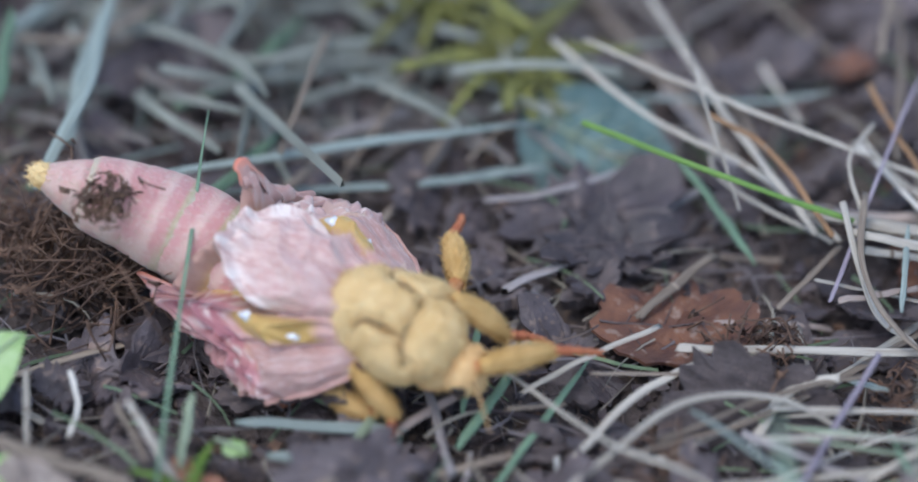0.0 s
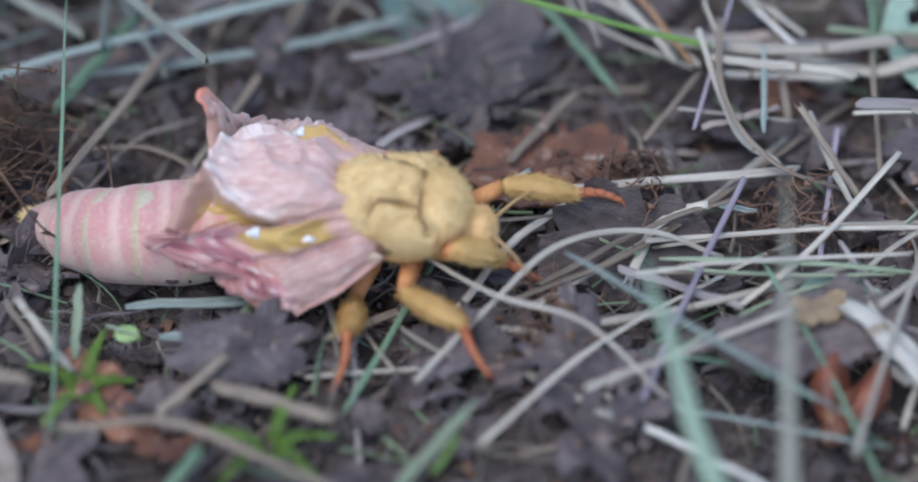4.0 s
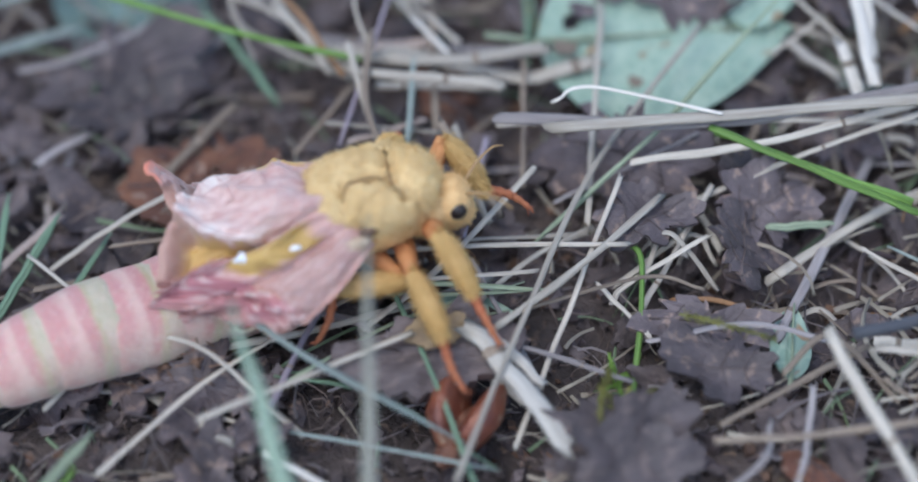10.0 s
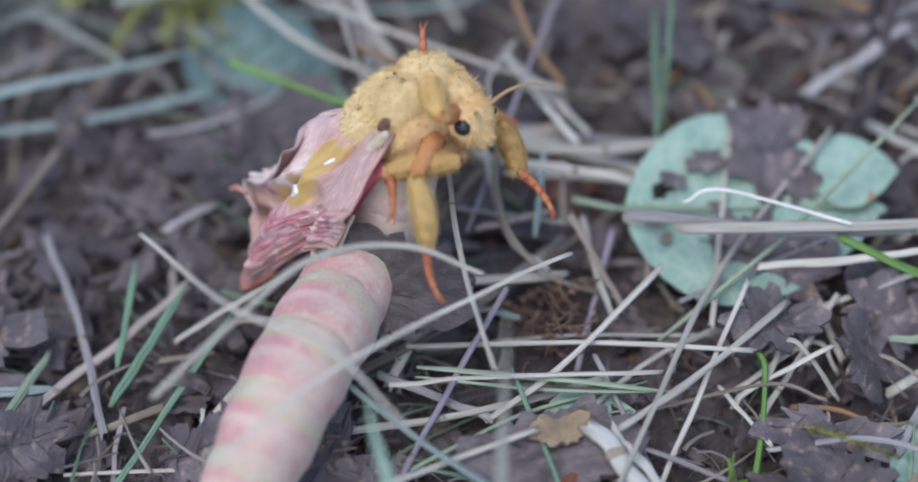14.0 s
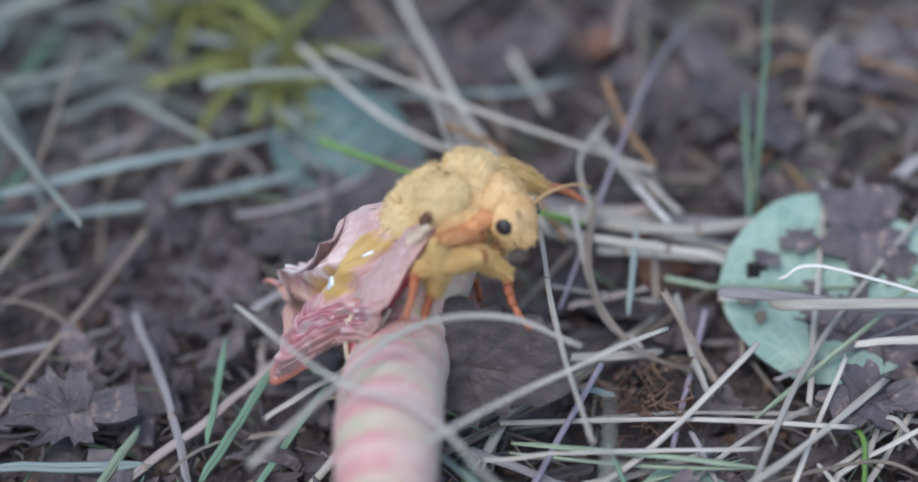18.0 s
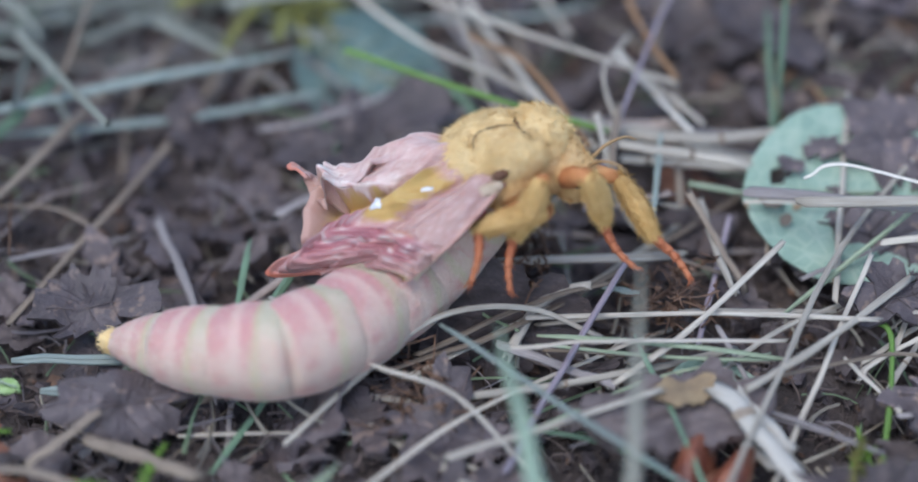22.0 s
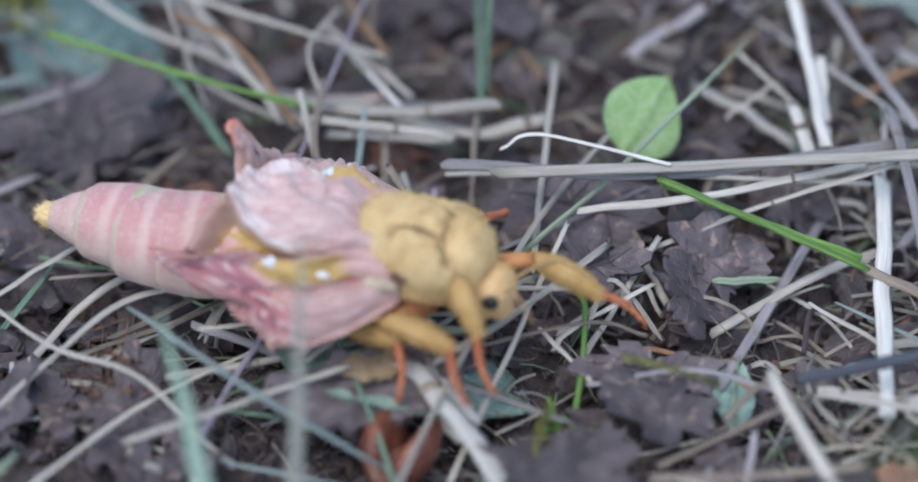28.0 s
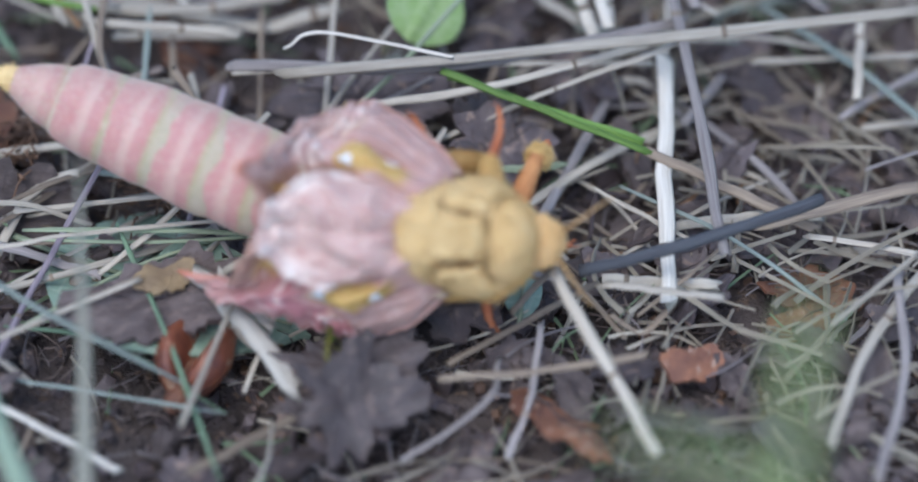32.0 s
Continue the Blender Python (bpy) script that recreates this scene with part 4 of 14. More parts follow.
def build_mottled_leaf():
    small = ragged(2.9, 1.6, 0.8, 0.7, 3)
    leaf = tagged(new("mottled_leaf"), "grey-green mottled leaf with eaten holes lying on litter", "leaf")
    bm = bmesh.new()
    leaf_blade(bm, 20.5, 16.5, small, seed=4)
    part("blade", bm, "mottled", leaf)
    bm = bmesh.new()
    leaf_blade(bm, 7.2, 6.8, seed=6, n=18, m=14)
    bmesh.ops.translate(bm, vec=(0, 3.0, 0.5), verts=bm.verts)
    flap = part("flap", bm, "mottled", leaf, "loose rounded lobe of the leaf, lime green below")
    flap.data.materials.append(MAT["limeleaf"])
    for f in list(flap.data.polygons)[len(flap.data.polygons) // 2 :]:
        f.material_index = 1
    flap.matrix_basis = pose(14.4 * MM, 0, 0)
    bm = bmesh.new()
    tube(bm, spline([(-4, 1.2, -0.4), (-1.5, 0.3, 0.2), (0.5, 0, 0.2), (9, 0, 0.1), (19, 0, 0.3)], 14), [0.32] * 6 + [0.24] * 4 + [0.15] * 5, 6, 0.7)
    part("stalk", bm, "palegreen", leaf, "pale green midrib and stalk")
    for x, y, l, w, seed in ((11.3, 4.6, 6.4, 9.0, 31), (13.2, 1.6, 3.4, 2.6, 32), (6.3, 3.9, 2.8, 1.9, 33), (4.0, 2.2, 1.9, 1.3, 34)):
        ob = new("withered_patch", chip_mesh("withered_patch", "deadleaf", l, w, seed, 0.2, 0.0, 0.6))
        ob.parent = leaf
        ob.matrix_basis = pose(x * MM, y * MM, 0.75 * MM)
        tagged(ob, "dark withered patch stuck to the leaf")
    for x, y, r in ((2.2, -0.9, 0.9), (3.1, -2.6, 0.5), (7.5, -4.2, 0.6)):
        bm = bmesh.new()
        bm2 = chip_mesh("brown_spot", "tan", 2 * r, 1.7 * r, x, 0.1, 0.0, 0.3)
        bm.free()
        ob = new("brown_spot", bm2)
        ob.parent = leaf
        ob.matrix_basis = pose(x * MM, y * MM, 0.35 * MM)
        tagged(ob, "brown withered spot")
    return leaf, flap


mottled_leaf, leaf_flap = build_mottled_leaf()
mottled_leaf.matrix_basis = pose(0.0389, -0.0034, 0.0045, 14, 0, 2)


def build_teal_leaf():
    bm = bmesh.new()
    leaf_blade(bm, 15, 11, seed=8, serrate=0.22)
    ob = thing("toothed_leaf", bm, "teal", "dark blue-green toothed leaf half hidden in litter", "leaf")
    bm = bmesh.new()
    tube(bm, spline([(-2, 0.4, 0), (0.5, 0, 0.15), (8, 0, 0.1), (14.4, 0, 0.3)], 14), [0.3] * 5 + [0.2] * 5 + [0.1] * 5, 6, 0.7)
    part("midrib", bm, "palegreen", ob, "pale midrib and stalk")
    for k in range(5):
        for sg in (-1, 1):
            bm = bmesh.new()
            x = 2.2 + 2.2 * k
            tube(bm, [Vector((x + 0.5 * q, sg * 0.8 * q, 0.12 + 0.004 * (0.8 * q) ** 2)) for q in range(5)], [0.12, 0.11, 0.09, 0.07, 0.05], 5)
            part("side_vein", bm, "palegreen", ob)
    return ob


build_teal_leaf().matrix_basis = pose(0.0030, 0.0163, 0.0030, 30, 10, -24)


def build_green_leaf(at, length, width, seed, look_of="limeleaf", label="fresh green leaf low in the litter"):
    bm = bmesh.new()
    leaf_blade(bm, length, width, seed=seed, n=18, m=12)
    ob = thing("green_leaf" if look_of == "limeleaf" else "grey_leaf", bm, look_of, label, "leaf", at=at)
    bm = bmesh.new()
    tube(bm, spline([(-1, 0.2, -0.2), (0.3, 0, 0.2), (length * 0.5, 0, 0.15), (length * 0.95, 0, 0.3)], 9), [0.16] * 5 + [0.1] * 5, 5, 0.7)
    part("midrib", bm, "palegreen", ob, "pale midrib")
    return ob


def build_sprig(name, material, label, at, size, fronds, seed):
    """A soft little plant: thin stems set with rows of small pointed leaflets."""
    r = random.Random(seed)
    root = tagged(new(name), label, "moss")
    root.matrix_basis = at
    for i in range(fronds):
        a = 2 * math.pi * (i + r.random() * 0.6) / fronds
        reach = size * r.uniform(0.7, 1.2)
        pts = spline([(0, 0, 0), (math.cos(a) * reach * 0.4, math.sin(a) * reach * 0.4, reach * 0.45), (math.cos(a) * reach, math.sin(a) * reach, reach * r.uniform(0.15, 0.6))], 12)
        bm = bmesh.new()
        tube(bm, pts, [size * 0.03] * 13, 5)
        for k in range(2, 13):
            d = (pts[k] - pts[k - 1]).normalized()
            side = d.cross(Vector((0, 0, 1))).normalized()
            for sg in (-1, 1):
                w = side * sg + d * 0.7 + Vector((0, 0, r.uniform(-0.2, 0.5)))
                w = w.normalized() * size * 0.21 * (1.15 - k / 16)
                mid = pts[k] + w * 0.5 + d.cross(w) * 0.12
                up = w.cross(d).normalized() * size * 0.012
                q = d * w.length * 0.28
                vs = [bm.verts.new(p) for p in (pts[k], mid - q + up, pts[k] + w, mid + q + up, mid - up * 2)]
                for f in ((0, 1, 4), (1, 2, 4), (2, 3, 4), (3, 0, 4), (0, 3, 2, 1)):
                    bm.faces.new([vs[z] for z in f])
        tagged(part("frond", bm, material, root), kind="stuff")
    return root


def build_shoot(name, label, start, middle, end, seed):
    """One lying moss stem, thick with short pointed leaflets all round."""
    r = random.Random(seed)
    root = tagged(new(name), label, "moss")
    root.matrix_basis = pose(start[0] * MM, start[1] * MM, start[2] * MM)
    pts = spline([(0, 0, 0)] + [tuple(q[k] - start[k] for k in range(3)) for q in (middle, end)], 26)
    stem, leaves = bmesh.new(), bmesh.new()
    tube(stem, pts, [0.11 - 0.002 * k for k in range(27)], 5)
    for k in range(1, 27):
        d = (pts[k] - pts[k - 1]).normalized()
        for _ in range(5):
            w = (Vector((r.gauss(0, 1), r.gauss(0, 1), r.gauss(0.2, 1))).normalized() + d * 0.9).normalized() * r.uniform(0.4, 0.8)
            q = w.cross(d).normalized() * 0.11
            vs = [leaves.verts.new(p) for p in (pts[k], pts[k] + w * 0.45 - q, pts[k] + w, pts[k] + w * 0.45 + q, pts[k] + w * 0.45 + q.cross(w) * 0.5)]
            for f in ((0, 1, 4), (1, 2, 4), (2, 3, 4), (3, 0, 4), (0, 3, 2, 1)):
                leaves.faces.new([vs[z] for z in f])
    part("stem", stem, "moss", root)
    tagged(part("leaflets", leaves, "moss", root), kind="stuff")
    return root


build_green_leaf(pose(-0.0369, -0.0229, 0.0030, 20, -20, 40), 9, 6, 3)
build_green_leaf(pose(-0.0323, -0.0286, 0.0020, 10, -10, 20), 5, 3.5, 5)
build_green_leaf(pose(-0.0158, -0.0226, 0.0020, 10, -10, -30), 2.2, 1.5, 6)
build_green_leaf(pose(0.0326, -0.0218, 0.0020, 14, 0, 10), 7, 5, 7, "mottled", "pale grey-green leaf pressed under the straws")
build_green_leaf(pose(0.0591, -0.0273, 0.0015, 20, 0, 82), 7, 3.2, 8, "mottled", "narrow grey-green leaf scrap between straws")
build_sprig("moss_tuft", "moss", "soft yellow-green moss tuft out among the litter", pose(0.0018, 0.0211, 0.0010, 0, 0, 0), 9.0, 14, 1)
build_sprig("moss_tuft", "moss", "soft yellow-green moss tuft out among the litter", pose(-0.0047, 0.0302, 0.0010, 0, 0, 0), 9.0, 14, 2)
build_sprig("green_sprig", "sprig", "small bright green feathery sprig beside a straw", pose(-0.0044, -0.0330, 0.0000, 0, 0, 0), 4.5, 5, 3)
build_sprig("green_sprig", "sprig", "small bright green feathery sprig beside a straw", pose(-0.0177, -0.0272, 0.0000, 0, 0, 0), 4.5, 5, 4)
build_sprig("moss_tuft", "moss", "tiny yellow-green moss tuft in the litter", pose(0.0467, -0.0295, 0.0010, 0, 0, 0), 2.6, 6, 5)
build_shoot("moss_shoot", "feathery yellow-green moss shoot lying on dead leaf", (51.3, -23.4, 4.5), (54.4, -24.9, 5.0), (57.7, -25.9, 4.5), 6)
build_shoot("moss_shoot", "short yellow-green moss shoot standing between dead leaves", (45.1, -32.7, 2.6), (45.2, -30.2, 3.9), (45.9, -28.1, 4.0), 9)
build_sprig("green_sprig", "sprig", "small green seedling between bark chips", pose(0.0465, -0.0263, 0.0000, 0, 0, 0), 2.5, 4, 7)

# ---- single pieces of litter ----


def piece(name, material, label, category, length, width, at, seed, thick=0.5, curl=0.02, rough=0.35):
    ob = new(name, chip_mesh(name, material, length, width, seed, thick, curl, rough))
    ob.matrix_basis = at
    if "leaf" in name:
        child = new("vein", vein_mesh(length, width, seed, thick, curl))
        child.parent = ob
    return tagged(ob, label, category)


def build_husk(at):
    """Two shiny shells of a split seed husk, gaping."""
    root = tagged(new("seed_husk"), "split shiny red-brown seed husk", "seed husk")
    root.matrix_basis = at
    for side in (1, -1):
        bm = bmesh.new()
        shell(bm, (0, 0, 0), (3.1, 1.9, 2.5), 40 + side, 0.12, 18, 12, lambda p: Vector((p.x, p.y if p.y * side > 0 else p.y * 0.25, p.z)))
        half = part("half_shell", bm, "husk", root)
        half.matrix_basis = pose(0, side * 0.7 * MM, 2.0 * MM, side * -22, 6 * side, side * 9)
    bm = bmesh.new()
    shell(bm, (-1.5, 0, 1.0), (2.6, 1.2, 1.5), 44, 0.2)
    part("kernel", bm, "rust", root, "dull orange-brown kernel rest")


piece("bark_slab", "bark", "grey bark slab with a buff lichen patch", "bark", 14, 6, pose(0.0338, -0.0251, 0.0030, 14, 0, 14), 1, thick=1.2)
piece("lichen_patch", "lichen", "crusty buff lichen patch on a bark slab", "lichen", 4.5, 2.6, pose(0.0337, -0.0239, 0.0042, 14, 0, 14), 2, thick=0.25)
piece("rusty_leaf", "rust", "broad orange-brown dead leaf on the soil", "dead leaf", 13, 9, pose(0.0156, -0.0057, 0.0006, 0, 0, 5), 3, thick=0.3)
piece("dead_leaf", "darkleaf", "large ragged purplish-brown dead leaf", "dead leaf", 13, 9, pose(0.0081, 0.0055, 0.0012, 10, -8, 30), 4, thick=0.3, rough=0.75)
bridging_leaf = piece("dead_leaf", "bark", "dry grey dead leaf bridging the straws", "dead leaf", 14, 8, pose(0.0205, -0.0144, 0.0080, 42, 8, -4), 5, thick=0.3, rough=0.5)
piece("dead_leaf", "deadleaf", "large curled grey-brown dead leaf on its edge", "dead leaf", 13, 8, pose(0.0491, -0.0074, 0.0040, 30, 0, -20), 14, thick=0.3, curl=-0.05, rough=0.7)
piece("dead_leaf", "driftleaf", "tan curled strip of dead leaf in the litter", "dead leaf", 13, 4, pose(-0.0261, -0.0310, 0.0030, 20, 10, -50), 15, thick=0.4, curl=-0.06)
piece("dead_leaf", "deadleaf", "long slate-brown strip of dead leaf", "dead leaf", 10, 3.4, pose(0.0536, -0.0225, 0.0020, 15, 0, -6), 16, thick=0.6, rough=0.85)
piece("dead_leaf", "deadleaf", "ragged purplish leaf scrap on its edge", "dead leaf", 8, 6, pose(0.0589, -0.0119, 0.0030, 35, 0, 30), 17, thick=0.3, rough=0.65)
piece("dead_leaf", "deadleaf", "flat ragged slate-brown dead leaf over straws", "dead leaf", 7, 5.5, pose(0.0500, -0.0140, 0.0042, 8, -6, 25), 52, thick=0.3, rough=0.7)
piece("dead_leaf", "deadleaf", "ragged purplish dead leaf beneath a moss shoot", "dead leaf", 7.5, 5, pose(0.0545, -0.0268, 0.0024, 4, 2, -10), 53, thick=0.3, rough=0.7)
piece("dead_leaf", "deadleaf", "dark curled dead leaf near a blade", "dead leaf", 10, 6, pose(-0.0060, -0.0254, 0.0030, 30, 0, 25), 18, thick=0.3, curl=-0.06, rough=0.65)
piece("dead_leaf", "darkleaf", "dark ragged dead leaf on the soil", "dead leaf", 8, 5, pose(0.0106, 0.0018, 0.0018, 20, 0, 35), 19, thick=0.3, rough=0.65)
piece("dead_leaf", "deadleaf", "ragged purplish leaf scrap standing up", "dead leaf", 7, 6, pose(0.0567, -0.0160, 0.0030, 45, 0, 80), 21, thick=0.3, rough=0.65)
piece("dead_leaf", "darkleaf", "broad ragged dark leaf scrap", "dead leaf", 9, 6, pose(0.0462, -0.0352, 0.0030, 30, 0, 20), 22, thick=0.3, rough=0.7)
piece("dead_leaf", "deadleaf", "dark ragged scrap of leaf under a leg", "dead leaf", 7, 5, pose(0.0583, -0.0105, 0.0025, 30, 0, 80), 23, thick=0.3, rough=0.65)
piece("dead_leaf", "darkleaf", "broad purplish dead leaf behind straws", "dead leaf", 9, 5, pose(0.0103, 0.0016, 0.0020, 10, 0, 20), 24, thick=0.3, rough=0.65)
piece("dead_leaf", "deadleaf", "purplish-brown dead leaf on the soil", "dead leaf", 8, 6, pose(-0.0099, -0.0148, 0.0020, 10, 0, 10), 25, thick=0.3, rough=0.65)
piece("orange_flake", "rust", "small bright orange-brown bark flake", "bark", 4.5, 2.6, pose(0.0711, -0.0321, 0.0012, 20, 0, 10), 7, thick=0.5)
piece("dead_leaf", "driftleaf", "curled brown dead leaf on its edge", "dead leaf", 10, 6, pose(0.0089, -0.0415, 0.0030, 20, 0, -15), 10, thick=0.4, curl=-0.08)
piece("dead_leaf", "deadleaf", "cluster of ragged dark leaf scraps", "dead leaf", 9, 8, pose(0.0462, -0.0329, 0.0020, 15, 0, 10), 11, thick=0.3, rough=0.7)
piece("dead_leaf", "darkleaf", "ragged purplish leaf scrap on the soil", "dead leaf", 9, 7, pose(0.0470, -0.0328, 0.0020, 15, 0, 10), 12, thick=0.3, rough=0.85)
piece("dead_leaf", "deadleaf", "ragged purplish leaf scrap on the soil", "dead leaf", 9, 6, pose(0.0167, -0.0257, 0.0020, 15, 0, 40), 13, thick=0.3, rough=0.85)

# ---- strewn litter ----


def on_ground(x, y, lift=0.3):
    return ground_height(x, y) + lift


def strew():
    r = random.Random(21)
    kinds, veins = [], {}
    for i in range(7):
        kinds.append(("bark_chip", chip_mesh("bark_chip", "bark", r.uniform(3, 7), r.uniform(1.8, 3.4), i * 3.1, r.uniform(0.5, 1.1), r.uniform(-0.02, 0.05), 0.45), "dark grey-brown bark chip lying in the litter", "bark"))
    for i in range(8):
        l, w, c = r.uniform(4, 9), r.uniform(2.5, 5.5), r.uniform(-0.05, 0.07)
        veins[len(kinds)] = vein_mesh(l, w, 40 + i * 2.3, 0.28, c)
        kinds.append(("dead_leaf", chip_mesh("dead_leaf", "deadleaf", l, w, 40 + i * 2.3, 0.28, c, 0.75), "crumbling purplish-brown dead leaf fragment", "dead leaf"))
    for i in range(3):
        l, w, c = r.uniform(4, 8), r.uniform(3, 5), r.uniform(-0.04, 0.06)
        veins[len(kinds)] = vein_mesh(l, w, 80 + i * 2.3, 0.28, c)
        kinds.append(("rusty_leaf", chip_mesh("rusty_leaf", "rust", l, w, 80 + i * 2.3, 0.28, c, 0.65), "rust-brown dead leaf fragment on the soil", "dead leaf"))
    counts = {"bark_chip": 0, "dead_leaf": 0, "rusty_leaf": 0}
    for i in range(660):
        pick = r.choices(range(18), [6.5] * 7 + [5] * 8 + [1.4] * 3)[0]
        name, me, label, cat = kinds[pick]
        x, y = r.uniform(-48, 108), r.uniform(-52, 58)
        ob = new(name, me)
        s = r.uniform(0.65, 1.25)
        ob.matrix_basis = pose(x * MM, y * MM, on_ground(x, y, r.uniform(0.6, 2.9)) * MM, r.gauss(0, 19), r.gauss(0, 19), r.uniform(0, 360)) @ Matrix.Diagonal((s, s, s, 1))
        if pick in veins:
            new("vein", veins[pick]).parent = ob
        tagged(ob, label, cat, {"bark_chip": "bark chips in the litter", "dead_leaf": "dead leaf fragments", "rusty_leaf": "rusty leaf fragments"}[name])
    # loose straws between the placed ones
    for i in range(110):
        x, y = r.uniform(-46, 106), r.uniform(-50, 56)
        a, l = r.gauss(0.2, 0.9), r.uniform(5, 20)
        dx, dy = math.cos(a) * l, math.sin(a) * l
        z = on_ground(x, y, r.uniform(1.2, 3.0))
        mid = (x + dx / 2 + r.gauss(0, 0.08) * l, y + dy / 2 + r.gauss(0, 0.08) * l, z + r.uniform(-0.2, 0.8))
        look_of = r.choices(["pale", "tan", "lavgrey", "greyblue", "palepink", "dark"], [4, 5, 5, 2, 2, 1])[0]
        stalk("dry_straw" if look_of not in ("dark", "greyblue") else "twig" if look_of == "dark" else "grass_blade", look_of, r.choice([0.25, 0.35, 0.5, 0.7]), (x, y, z), mid, (x + dx, y + dy, on_ground(x + dx, y + dy, r.uniform(0.8, 2.2))))


def strands(name, material, label, number, length, width, lift, box, seed, curl):
    """Fine rootlets, shreds and blades of grass felted over the soil."""
    r = random.Random(seed)
    verts, faces = [], []
    x0, x1, y0, y1 = box
    for i in range(number):
        x, y = r.uniform(x0, x1), r.uniform(y0, y1)
        z = on_ground(x, y, r.uniform(*lift))
        a, l, w = r.gauss(0.2, 1.0), r.uniform(*length), r.uniform(*width)
        turn = r.gauss(0, curl)
        rise = r.gauss(0, 0.22)
        p = Vector((x, y, z))
        n = 5
        base = len(verts)
        for k in range(n + 1):
            d = Vector((math.cos(a), math.sin(a), rise))
            s = Vector((-math.sin(a), math.cos(a), 0)) * w * (1 - 0.6 * k / n)
            verts += [tuple((p + s) * MM), tuple((p - s) * MM), tuple((p + Vector((0, 0, w * 1.3))) * MM)]
            p = p + d * l / n
            a += turn + r.gauss(0, curl * 0.5)
            rise -= 0.05
        for k in range(n):
            b = base + 3 * k
            for q in range(3):
                faces.append((b + q, b + (q + 1) % 3, b + 3 + (q + 1) % 3, b + 3 + q))
    me = bpy.data.meshes.new(name)
    me.from_pydata(verts, [], faces)
    me.materials.append(MAT[material])
    return tagged(new(name, me), label, "litter", kind="stuff")


def fibres():
    near, east = (-46, 106, -50, 56), (38, 106, -45, 50)
    strands("root_fibres", "fibre", "felt of fine brown rootlets and shreds", 3400, (1.0, 5.5), (0.05, 0.13), (0.3, 2.4), near, 5, 0.5)
    strands("grey_shreds", "shreds", "fine grey shreds of dry grass", 1700, (1.5, 7), (0.06, 0.17), (0.5, 2.6), near, 6, 0.15)
    strands("pale_shreds", "paleshreds", "fine pale shreds of dry grass", 480, (2, 8), (0.07, 0.2), (0.8, 3.0), near, 7, 0.12)
    strands("straw_thatch", "paleshreds", "thatch of short pale dry grass", 240, (2, 10), (0.08, 0.24), (0.8, 3.4), east, 8, 0.1)
    strands("back_grass", "backgrass", "loose pale grey-green grass behind the litter", 150, (8, 20), (0.25, 0.6), (2, 8), (-50, 2, 14, 50), 11, 0.06)
    strands("back_litter", "backlitter", "pale grey-brown shreds behind the litter", 900, (3, 11), (0.2, 0.5), (0.6, 3.5), (-62, 14, 12, 62), 13, 0.1)
    strands("side_thatch", "paleshreds", "thatch of short pale dry grass", 450, (3, 11), (0.1, 0.3), (1.2, 4.0), (66, 108, -40, 45), 12, 0.08)
    strands("green_shreds", "greenshreds", "thin wisps of green grass", 420, (3, 9), (0.08, 0.2), (0.8, 3.0), near, 9, 0.1)


def tangle(name, label, at, size, number, seed, material="tangled"):
    """A loose ball of brown rootlets with crumbs caught in it."""
    r = random.Random(seed)
    bm = bmesh.new()
    for i in range(number):
        d = Vector((r.gauss(0, 1), r.gauss(0, 1), r.gauss(0, 0.6)))
        p = d * size * 0.42
        w = Vector((r.gauss(0, 1), r.gauss(0, 1), r.gauss(0, 0.5))).normalized() * size * r.uniform(0.2, 0.5)
        b = Vector((r.gauss(0, 1), r.gauss(0, 1), r.gauss(0, 1))) * size * 0.15
        tube(bm, spline([p - w, p + b, p + w], 5), [r.uniform(0.05, 0.11)] * 6, 4)
        c, s = p + b + w * 0.3, r.uniform(0.25, 0.7)
        ring = [bm.verts.new(c + Vector((r.uniform(-1, 1), r.uniform(-1, 1), r.uniform(-0.6, 0.6))) * s) for _ in range(4)]
        for f in ((0, 1, 2), (0, 2, 3), (0, 3, 1), (1, 3, 2)):
            bm.faces.new([ring[q] for q in f])
    ob = thing(name, bm, material, label, "roots", kind="stuff")
    ob.matrix_basis = at
    return ob


tangle("root_tangle", "reddish-brown tangle of rootlets and crumbs", pose(-0.0269, -0.0051, 0.0020, 0, 0, 0), 7.5, 260, 1)
tangle("root_tangle", "reddish-brown tangle of rootlets and crumbs", pose(-0.0332, -0.0025, 0.0020, 0, 0, 0), 5.5, 160, 2)
tangle("root_tangle", "small dark tangle of roots on a thin stem", pose(-0.0262, -0.0081, 0.0110, 0, 0, 0), 2.2, 60, 3)
tangle("root_tangle", "thin brown tangle of rootlets on the litter", pose(0.0217, -0.0082, 0.0020, 0, 0, 0), 4.0, 70, 4)
tangle("root_tangle", "thin brown tangle of rootlets on the litter", pose(0.0333, -0.0125, 0.0020, 0, 0, 0), 4.0, 60, 5)
tangle("root_tangle", "thin brown tangle of rootlets on the litter", pose(0.0149, -0.0229, 0.0020, 0, 0, 0), 4.0, 60, 6)


